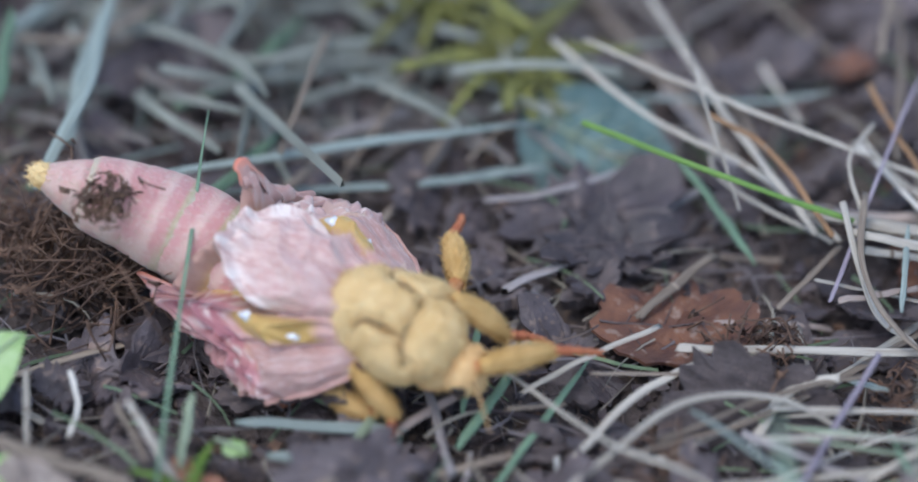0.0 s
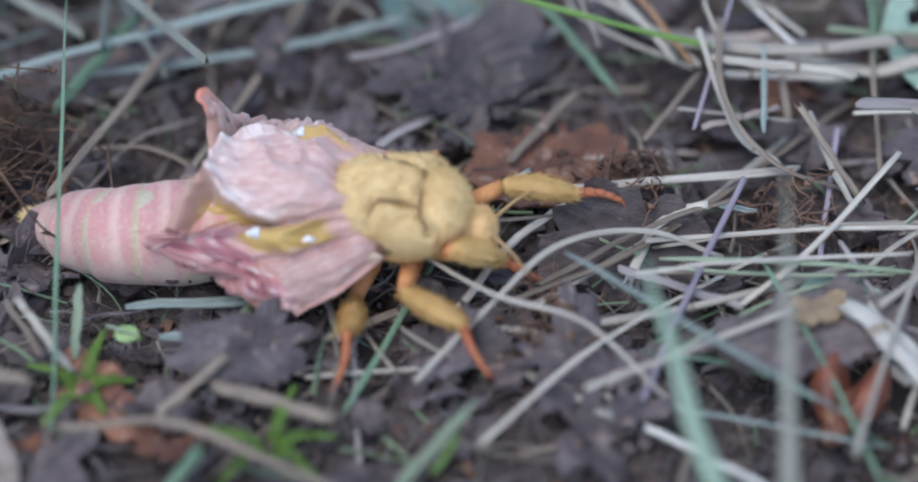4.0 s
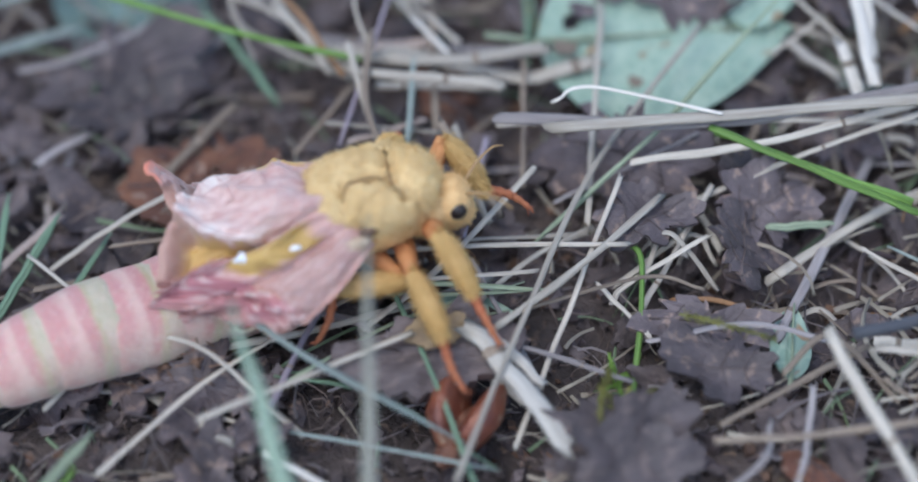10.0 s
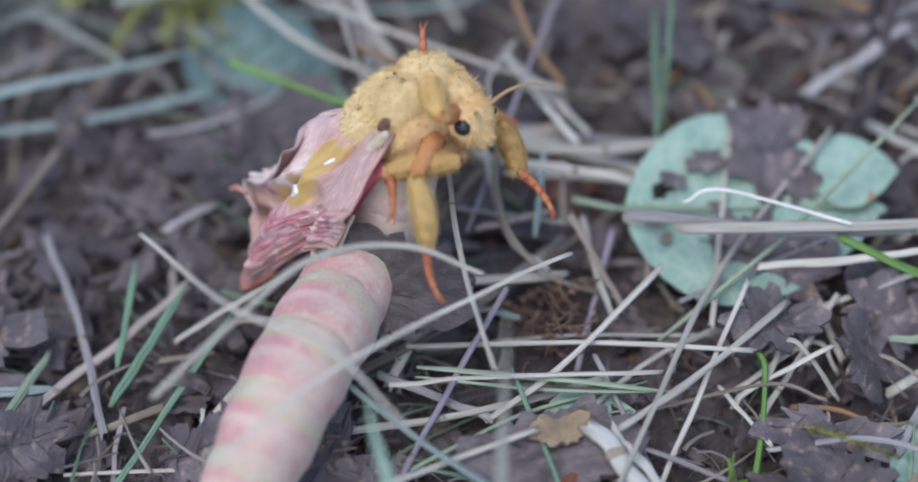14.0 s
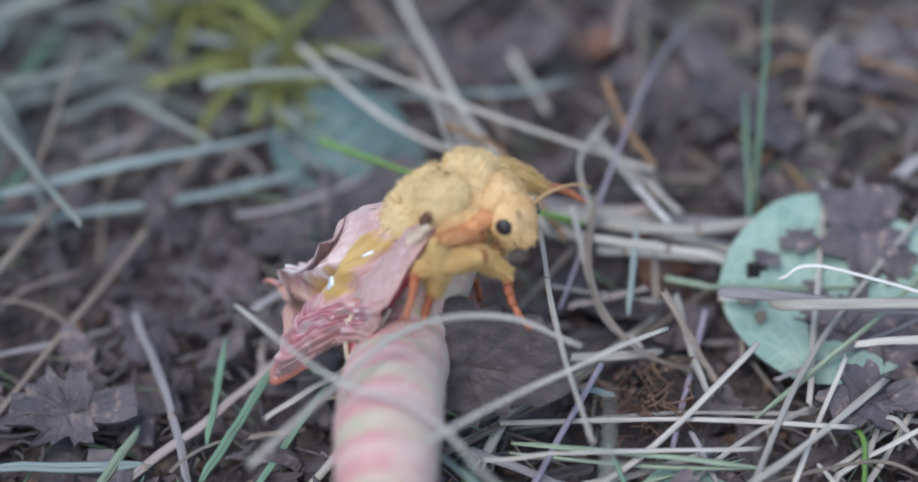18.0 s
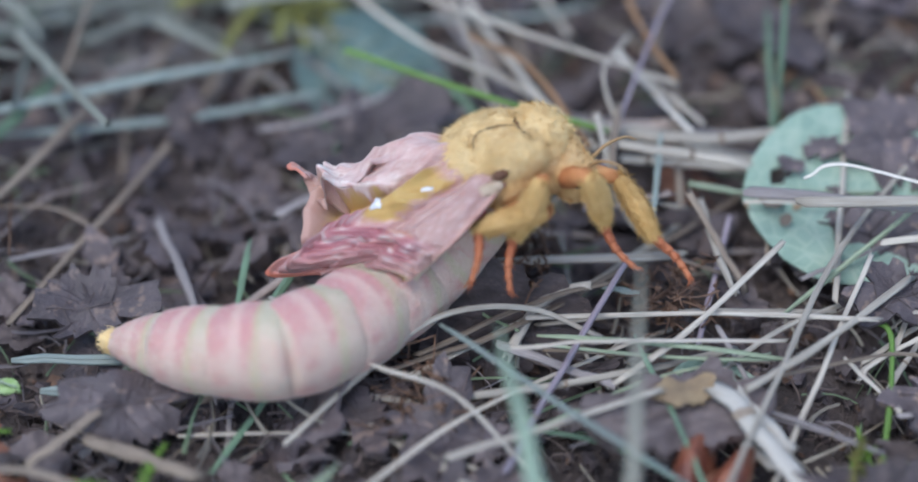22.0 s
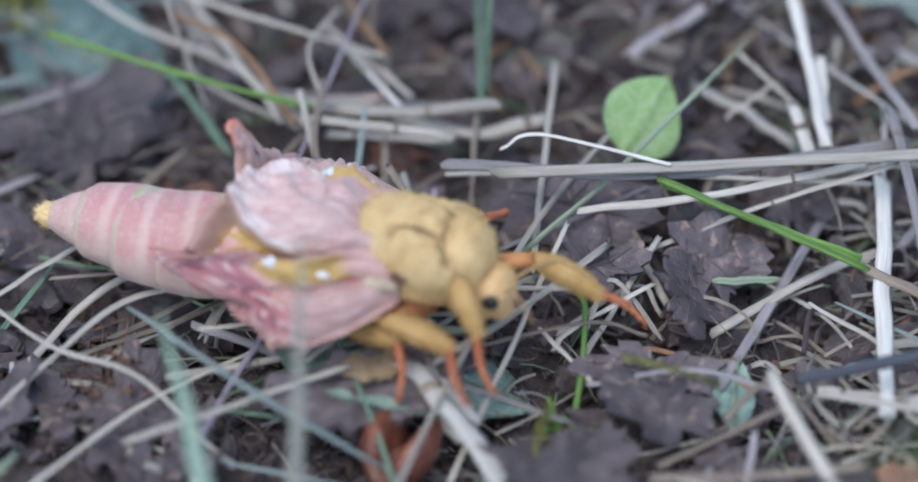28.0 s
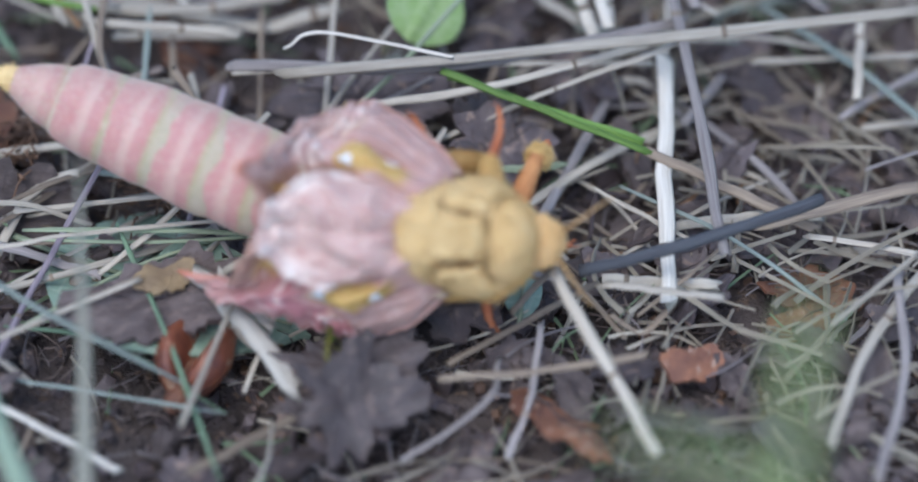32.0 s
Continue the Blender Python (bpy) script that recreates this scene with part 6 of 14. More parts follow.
        tube(bm, [Vector((3.8, 0, 0)), Vector((4.2, 0.22, -0.1)), Vector((4.35, 0.3, -0.4))], [0.1, 0.07, 0.03], 5)
        tube(bm, [Vector((3.8, 0, 0)), Vector((4.2, -0.22, -0.1)), Vector((4.35, -0.3, -0.4))], [0.1, 0.07, 0.03], 5)
        hair(bm, 420, 33, 0.3, (0.95, 0, 0), 0.25, 0.026)
        c = part("tarsus", bm, "foot", moth, "red-orange jointed foot")
        legs[leg] = (a, b, c)
    return moth, head, segments, legs, wings


moth, moth_head, segments, legs, wings = build_moth()
build_husk(pose(0.0356, -0.0293, -0.0005, 0, 0, 65))
strew()
fibres()
bleached_straws()
tangle()
crumbs()


def mm(x, y, z, rx, ry, rz):
    """A pose in millimetres and degrees."""
    return pose(x * MM, y * MM, z * MM, rx, ry, rz)


def lift(ob, deep=11):
    """Pressed into the litter, raised while the moth clings to it, and sinking again."""
    low = Matrix.Translation((0, 0, -deep * MM)) @ ob.matrix_basis
    high = ob.matrix_basis.copy()
    walk(ob, [(0, low), (12.0, low), (13.5, high), (20.5, high), (22.0, low), (32.0, low)])


def fold(side, turn, drop, tip):
    """A forewing drawn in towards the body about its root, and tipped with its fellow about the back."""
    root, back = pose(-1.0 * MM, side * 3.4 * MM, 2.0 * MM), pose(0, 0, -1.5 * MM)
    return back @ pose(0, 0, 0, tip) @ back.inverted() @ root @ pose(0, 0, 0, -side * drop, 0, side * turn) @ root.inverted()


def motions():
    for side, wing in wings.items():
        walk(wing, [(t, fold(side, turn, drop, tip)) for t, turn, drop, tip in ((0, 0, 0, 0), (8.5, 0, 0, 0), (10, 4, 3, 6), (12, 7, 4, 13), (13, 13, 10, 2), (19, 14, 10, 0), (22, 11, 6, 0), (23.5, 6, 3, 16), (24, 4, 0, 24), (26.5, 3, 0, 26), (28.5, 1, 0, 12), (30, 0, 0, 7), (31, 0, 0, 16), (31.5, 0, 0, 18), (32, 0, 0, 4))])
    walk(moth, [
        (0, mm(-4.5, -13.8, 6.0, 18, -0, -27)),
        (0.5, mm(-2.9, -10.5, 6.3, 18, -0, -18)),
        (1, mm(-2.5, -9.6, 5.4, 12, -0, -5)),
        (1.5, mm(2.1, -14.1, 6.0, 8, -1, -10)),
        (2, mm(5.8, -14.8, 5.7, 5, -1, -12)),
        (2.5, mm(5.6, -14.1, 6.7, 2, -1, -15)),
        (4.5, mm(4.6, -16.7, 6.1, 12, -2, -10)),
        (5, mm(9.5, -22.2, 6.4, 20, -2, -10)),
        (5.5, mm(11.9, -23.4, 7.3, 20, -2, -12)),
        (6, mm(12.2, -21.0, 7.1, 20, -3, -10)),
        (6.5, mm(11.5, -22.0, 8.2, 20, -3, -11)),
        (7, mm(18.4, -21.8, 7.4, 22, -3, 2)),
        (7.5, mm(21.5, -18.5, 7.7, 20, -5, 4)),
        (8, mm(22.7, -19.1, 7.6, 20, -8, -6)),
        (8.5, mm(26.3, -18.4, 8.6, 14, -10, 12)),
        (9, mm(26.7, -17.3, 9.6, 10, -14, 12)),
        (9.5, mm(28.7, -17.9, 9.6, 0, -8, 3)),
        (10, mm(29.7, -16.2, 10.3, -13, -13, 6)),
        (10.5, mm(31.8, -10.0, 10.8, -18, -20, 14)),
        (11, mm(33.6, -12.8, 11.8, -22, -24, 20)),
        (11.5, mm(34.2, -11.1, 12.5, -26, -30, 24)),
        (12, mm(33.6, -9.3, 13.4, -28, -36, 29)),
        (12.5, mm(30.7, -5.3, 14.5, -32, -39, 28)),
        (13, mm(26.5, -5.5, 15.0, -41, -40, 27)),
        (13.5, mm(21.2, -5.1, 15.8, -57, -47, 31)),
        (14, mm(22.3, -3.9, 15.8, -57, -42, 24)),
        (14.5, mm(20.5, -5.3, 15.9, -59, -42, 24)),
        (16.5, mm(19.0, -4.7, 15.8, -61, -41, 22)),
        (17, mm(20.3, -6.7, 15.8, -60, -39, 17)),
        (17.5, mm(17.9, -5.2, 15.9, -59, -39, 21)),
        (18, mm(18.4, -6.0, 15.4, -57, -39, 23)),
        (18.5, mm(18.8, -6.2, 15.1, -56, -38, 24)),
        (19, mm(18.1, -8.1, 15.5, -54, -37, 24)),
        (19.5, mm(22.7, -9.1, 15.1, -50, -29, 19)),
        (20, mm(22.2, -9.0, 15.1, -41, -23, 16)),
        (20.5, mm(21.7, -6.6, 14.5, -35, -19, 10)),
        (21, mm(22.1, -8.4, 13.9, -29, -14, 2)),
        (21.5, mm(21.2, -10.2, 14.7, -30, -17, 8)),
        (22, mm(20.8, -9.0, 12.6, -29, -22, 13)),
        (22.5, mm(22.1, -9.9, 13.0, -28, -20, 12)),
        (23, mm(20.7, -9.1, 12.6, -24, -17, 10)),
        (23.5, mm(21.7, -10.2, 12.5, -20, -12, 6)),
        (24, mm(23.9, -14.1, 11.5, -14, -6, 1)),
        (24.5, mm(26.0, -10.1, 10.0, -14, -8, 5)),
        (25, mm(27.4, -8.9, 9.6, -14, -4, 4)),
        (25.5, mm(32.5, -8.2, 8.7, -14, -3, 1)),
        (26, mm(34.9, -7.1, 8.6, -16, 5, -8)),
        (26.5, mm(32.2, -12.5, 9.4, -16, 4, -8)),
        (28.5, mm(38.4, -18.9, 10.6, -4, -2, -19)),
        (29, mm(38.2, -19.5, 11.2, 4, -2, -14)),
        (29.5, mm(40.2, -15.7, 9.6, 2, -1, -8)),
        (30, mm(41.8, -19.6, 9.4, 16, -1, -15)),
        (30.5, mm(44.6, -26.2, 9.5, 18, -1, -22)),
        (31, mm(49.7, -18.8, 9.4, -2, -1, -7)),
        (31.5, mm(52.1, -11.3, 10.7, -26, -0, 10)),
        (32, mm(55.1, -26.7, 10.5, 44, -0, -11)),
    ])
    walk(moth_head, [
        (0, mm(3.8, 0.0, -1.2, 0, 18, 0)),
        (4.5, mm(3.8, 0.0, -1.2, 0, 18, 0)),
        (9, mm(3.8, 0.0, -1.2, 0, 18, 0)),
        (11, mm(3.5, 0.0, -1.4, 0, 25, 0)),
        (12, mm(3.3, 0.0, -1.6, 0, 38, 0)),
        (13, mm(3.0, -0.3, -2.1, 0, 52, -21)),
        (16, mm(2.9, -0.5, -2.3, 0, 52, -32)),
        (19, mm(2.9, -0.5, -2.3, 0, 52, -32)),
        (20, mm(2.7, 0.0, -2.1, 0, 40, -17)),
        (22, mm(2.7, 0.0, -2.0, 0, 32, -9)),
        (24, mm(3.6, 0.0, -1.4, 0, 18, -8)),
        (28, mm(3.7, 0.0, -1.3, 0, 16, -6)),
        (32, mm(3.8, 0.0, -1.2, 0, 14, -4)),
    ])
    walk(segments[0], [
        (0, mm(-4.2, 0.0, -2.6, -0, -16, -0)),
        (0.5, mm(-4.3, 0.0, -2.7, -0, -15, -0)),
        (1, mm(-4.4, 0.2, -2.7, 6, -15, 0)),
        (1.5, mm(-4.4, 0.3, -2.7, 8, -15, 1)),
        (2, mm(-4.5, 0.5, -2.7, 9, -14, -4)),
        (2.5, mm(-4.4, 0.4, -2.7, 6, -14, -6)),
        (4.5, mm(-4.1, 0.4, -2.5, 6, -10, -5)),
        (5, mm(-4.1, -0.0, -2.4, 0, -9, 0)),
        (5.5, mm(-4.3, -0.0, -2.6, 0, -15, 0)),
        (6, mm(-4.2, 0.1, -2.6, -0, -15, -2)),
        (6.5, mm(-4.1, -0.0, -2.5, 0, -11, 0)),
        (7, mm(-4.5, 0.0, -2.7, -0, -16, -1)),
        (7.5, mm(-4.7, 0.1, -2.8, -0, -16, -3)),
        (8, mm(-4.5, 0.2, -2.8, -0, -16, -6)),
        (8.5, mm(-4.8, 0.2, -2.8, -0, -16, -5)),
        (9, mm(-4.4, 0.2, -3.0, -0, -23, -6)),
        (9.5, mm(-4.3, 0.5, -3.1, 6, -26, -9)),
        (10, mm(-4.3, 1.0, -3.1, 15, -31, -13)),
        (10.5, mm(-4.5, 1.3, -3.3, 16, -30, -20)),
        (11, mm(-4.4, 1.0, -3.3, 15, -33, -15)),
        (11.5, mm(-4.5, 1.0, -3.5, 14, -34, -14)),
        (12, mm(-4.8, 1.0, -3.6, 12, -35, -14)),
        (12.5, mm(-4.5, 0.6, -3.5, 7, -34, -13)),
        (13, mm(-4.7, 0.4, -3.4, -0, -30, -11)),
        (13.5, mm(-4.9, 0.5, -3.3, -0, -25, -12)),
        (14, mm(-4.7, 0.4, -3.1, -0, -23, -10)),
        (14.5, mm(-4.6, 0.3, -3.0, -0, -22, -9)),
        (16.5, mm(-4.4, 0.2, -2.9, -0, -20, -6)),
        (17, mm(-4.6, 0.4, -2.9, -0, -20, -10)),
        (17.5, mm(-4.6, 0.4, -2.9, -0, -18, -10)),
        (18, mm(-4.6, 0.4, -2.9, -0, -20, -11)),
        (18.5, mm(-4.6, 0.4, -3.0, -0, -21, -11)),
        (19, mm(-4.5, 0.4, -3.0, -0, -22, -11)),
        (19.5, mm(-4.5, 0.4, -3.0, -0, -22, -12)),
        (20, mm(-4.5, 0.4, -3.0, -0, -22, -12)),
        (20.5, mm(-4.5, 0.4, -2.9, -0, -20, -13)),
        (21, mm(-4.8, 0.5, -3.2, -0, -24, -12)),
        (21.5, mm(-4.4, 0.4, -3.0, -0, -23, -12)),
        (22, mm(-4.5, 0.3, -3.2, -0, -29, -9)),
        (22.5, mm(-4.3, 0.4, -3.2, 7, -29, -8)),
        (23, mm(-4.3, 0.7, -3.1, 10, -30, -13)),
        (23.5, mm(-4.4, 0.8, -2.6, 21, -16, -0)),
        (24, mm(-4.1, 1.4, -2.1, 33, -8, -10)),
        (24.5, mm(-4.2, 1.6, -2.2, 30, -11, -13)),
        (25, mm(-4.3, 1.4, -2.3, 26, -10, -12)),
        (25.5, mm(-4.4, 1.1, -2.3, 19, -10, -12)),
        (26, mm(-4.5, 0.9, -2.4, 13, -4, -14)),
        (26.5, mm(-4.2, 0.8, -2.2, 17, -5, -7)),
        (28.5, mm(-4.1, 1.0, -2.4, 20, -12, -6)),
        (29, mm(-4.2, 0.4, -2.3, 14, -5, 5)),
        (29.5, mm(-4.2, 0.6, -2.3, 16, -6, 3)),
        (30, mm(-4.1, -0.0, -2.5, 4, -11, 5)),
        (30.5, mm(-4.1, -0.1, -2.6, 2, -14, 6)),
        (31, mm(-4.3, 1.0, -2.5, 22, -16, -4)),
        (31.5, mm(-4.4, 2.4, -1.1, 65, -6, -10)),
        (32, mm(-4.5, 0.2, -2.5, 10, -10, 3)),
    ])
    walk(segments[1], [
        (0, mm(-7.4, 0.0, -3.0, 0, 3, 0)),
        (0.5, mm(-7.8, -0.0, -3.0, 0, 5, 1)),
        (1, mm(-8.1, 0.3, -3.1, 6, 3, -3)),
        (1.5, mm(-8.2, 0.4, -3.1, 8, 4, -4)),
        (2, mm(-8.3, 0.5, -3.1, 9, 2, 3)),
        (2.5, mm(-8.1, 0.3, -3.1, 6, 2, 6)),
        (4.5, mm(-7.2, 0.3, -2.9, 6, -7, 5)),
        (5, mm(-7.2, -0.0, -2.9, -0, -8, -0)),
        (5.5, mm(-7.6, -0.0, -3.0, -0, 1, -0)),
        (6, mm(-7.3, 0.0, -3.0, 0, 2, 3)),
        (6.5, mm(-7.3, -0.0, -2.9, -0, -5, -1)),
        (7, mm(-8.3, -0.0, -3.1, 0, 4, 2)),
        (7.5, mm(-9.1, 0.0, -3.3, 0, 5, 5)),
        (8, mm(-8.3, 0.1, -3.2, 0, 4, 9)),
        (8.5, mm(-9.3, 0.0, -3.3, 0, 5, 9)),
        (9, mm(-8.0, 0.1, -3.7, 0, 2, 10)),
        (9.5, mm(-7.9, 0.5, -4.2, 5, -8, 8)),
        (10, mm(-8.0, 1.2, -4.6, 13, -12, 4)),
        (10.5, mm(-8.6, 1.4, -5.0, 14, -11, 14)),
        (11, mm(-8.3, 1.2, -4.9, 13, -8, 6)),
        (11.5, mm(-8.7, 1.1, -5.1, 12, -6, 8)),
        (12, mm(-9.4, 1.1, -5.4, 10, -3, 10)),
        (12.5, mm(-8.4, 0.6, -5.0, 6, -6, 14)),
        (13, mm(-9.0, 0.1, -5.2, 0, -12, 17)),
        (13.5, mm(-9.3, 0.2, -5.2, 0, -20, 21)),
        (14, mm(-8.8, 0.1, -5.0, 0, -25, 18)),
        (14.5, mm(-8.3, 0.1, -4.7, 0, -27, 16)),
        (16.5, mm(-7.8, 0.0, -4.5, 0, -30, 13)),
        (17, mm(-8.1, -0.1, -4.7, 0, -30, 28)),
        (17.5, mm(-8.0, 0.0, -4.6, 0, -34, 26)),
        (18, mm(-8.1, -0.0, -4.6, 0, -30, 27)),
        (18.5, mm(-8.0, -0.1, -4.7, 0, -29, 30)),
        (19, mm(-8.1, 0.0, -4.6, 0, -26, 26)),
        (19.5, mm(-8.0, 0.1, -4.6, 0, -25, 24)),
        (20, mm(-8.0, 0.1, -4.6, 0, -25, 24)),
        (20.5, mm(-8.0, 0.2, -4.6, 0, -29, 23)),
        (21, mm(-8.9, 0.2, -5.0, 0, -23, 18)),
        (21.5, mm(-8.0, 0.2, -4.6, 0, -24, 19)),
        (22, mm(-8.3, 0.1, -4.8, 0, -16, 15)),
        (22.5, mm(-7.7, 0.6, -4.6, 6, -15, 5)),
        (23, mm(-7.9, 0.8, -4.6, 9, -15, 8)),
        (23.5, mm(-8.0, 1.3, -3.6, 21, -14, -15)),
        (24, mm(-7.2, 1.6, -2.4, 33, -5, 5)),
        (24.5, mm(-7.4, 1.6, -2.5, 30, -1, 11)),
        (25, mm(-7.7, 1.4, -2.7, 26, -5, 11)),
        (25.5, mm(-8.0, 1.1, -2.9, 19, -5, 12)),
        (26, mm(-8.2, 0.9, -2.9, 13, -14, 18)),
        (26.5, mm(-7.3, 0.8, -2.8, 17, -14, 6)),
        (28.5, mm(-7.2, 1.0, -2.8, 20, -1, 3)),
        (29, mm(-7.2, 0.6, -2.8, 14, -12, -14)),
        (29.5, mm(-7.3, 0.8, -2.8, 16, -11, -10)),
        (30, mm(-7.2, 0.1, -2.9, 4, -4, -9)),
        (30.5, mm(-7.3, 0.0, -3.0, 2, 1, -9)),
        (31, mm(-7.8, 1.1, -2.9, 22, 3, -0)),
        (31.5, mm(-7.9, 2.7, -1.3, 64, 0, -3)),
        (32, mm(-8.4, 0.4, -3.1, 10, -6, -9)),
    ])
    walk(segments[2], [
        (0, mm(-10.7, 0.0, -2.4, -0, 16, -1)),
        (0.5, mm(-11.1, -0.1, -2.1, 0, 25, 2)),
        (1, mm(-11.8, 0.5, -2.5, 6, 16, -3)),
        (1.5, mm(-11.8, 0.8, -2.3, 8, 20, -9)),
        (2, mm(-12.2, 0.1, -2.6, 9, 14, 10)),
        (2.5, mm(-11.8, -0.4, -2.5, 6, 15, 18)),
        (4.5, mm(-10.3, -0.2, -3.1, 6, -3, 14)),
        (5, mm(-10.3, -0.0, -3.3, 0, -6, 0)),
        (5.5, mm(-11.0, 0.0, -2.6, -0, 13, -0)),
        (6, mm(-10.5, -0.2, -2.6, 0, 11, 6)),
        (6.5, mm(-10.4, 0.0, -3.0, -0, 0, -0)),
        (7, mm(-12.0, -0.3, -2.4, 0, 18, 7)),
        (7.5, mm(-13.3, -0.6, -2.4, 0, 18, 13)),
        (8, mm(-12.0, -0.9, -2.4, 0, 17, 19)),
        (8.5, mm(-13.5, -1.1, -2.3, 0, 19, 21)),
        (9, mm(-11.5, -1.0, -2.9, 0, 21, 25)),
        (9.5, mm(-11.4, -0.6, -4.1, 5, 10, 26)),
        (10, mm(-11.8, 0.4, -4.8, 13, 10, 21)),
        (10.5, mm(-12.5, -0.6, -4.9, 11, 11, 42)),
        (11, mm(-12.2, 0.1, -4.3, 13, 21, 26)),
        (11.5, mm(-12.8, -0.3, -4.3, 12, 25, 30)),
        (12, mm(-13.7, -0.7, -4.1, 10, 32, 34)),
        (12.5, mm(-12.1, -1.2, -4.2, 6, 25, 41)),
        (13, mm(-12.8, -2.3, -5.0, 0, 15, 48)),
        (13.5, mm(-12.6, -3.0, -6.4, 0, -6, 63)),
        (14, mm(-11.8, -2.5, -6.6, 0, -16, 63)),
        (14.5, mm(-10.9, -2.2, -6.5, 0, -24, 65)),
        (16.5, mm(-10.0, -1.8, -6.6, 0, -36, 67)),
        (17, mm(-9.6, -2.9, -6.4, 0, -20, 89)),
        (17.5, mm(-9.6, -2.5, -6.8, 0, -31, 86)),
        (18, mm(-9.7, -2.7, -6.5, 0, -22, 85)),
        (18.5, mm(-9.5, -3.0, -6.2, 0, -16, 89)),
        (19, mm(-10.1, -2.8, -5.9, 0, -12, 78)),
        (19.5, mm(-10.3, -2.6, -5.9, 0, -12, 72)),
        (20, mm(-10.3, -2.6, -5.9, 0, -12, 70)),
        (20.5, mm(-10.2, -2.2, -6.4, 0, -26, 68)),
        (21, mm(-12.4, -2.3, -6.5, 0, -13, 51)),
        (21.5, mm(-10.8, -1.9, -6.0, 0, -16, 54)),
        (22, mm(-11.6, -2.0, -5.4, 0, 1, 48)),
        (22.5, mm(-11.2, -0.3, -4.5, 6, 16, 22)),
        (23, mm(-11.4, -0.5, -5.1, 7, 2, 34)),
        (23.5, mm(-11.3, 2.5, -4.5, 20, -14, -27)),
        (24, mm(-10.3, 1.0, -2.7, 32, -3, 17)),
        (24.5, mm(-10.6, 0.5, -2.5, 28, 3, 25)),
        (25, mm(-11.0, 0.5, -2.9, 24, -2, 24)),
        (25.5, mm(-11.5, -0.1, -3.1, 17, -2, 25)),
        (26, mm(-11.5, -1.0, -3.9, 11, -17, 36)),
        (26.5, mm(-10.2, 0.2, -3.7, 16, -20, 22)),
        (28.5, mm(-10.4, 0.8, -2.7, 20, 4, 6)),
        (29, mm(-10.1, 1.6, -3.5, 14, -13, -26)),
        (29.5, mm(-10.3, 1.5, -3.4, 16, -14, -18)),
        (30, mm(-10.3, 0.9, -3.0, 4, 1, -18)),
        (30.5, mm(-10.4, 0.7, -2.7, 2, 10, -16)),
        (31, mm(-11.3, 1.0, -2.3, 22, 16, 3)),
        (31.5, mm(-11.5, 2.7, -1.2, 64, 3, 3)),
        (32, mm(-12.2, 1.3, -3.3, 10, -3, -16)),
    ])
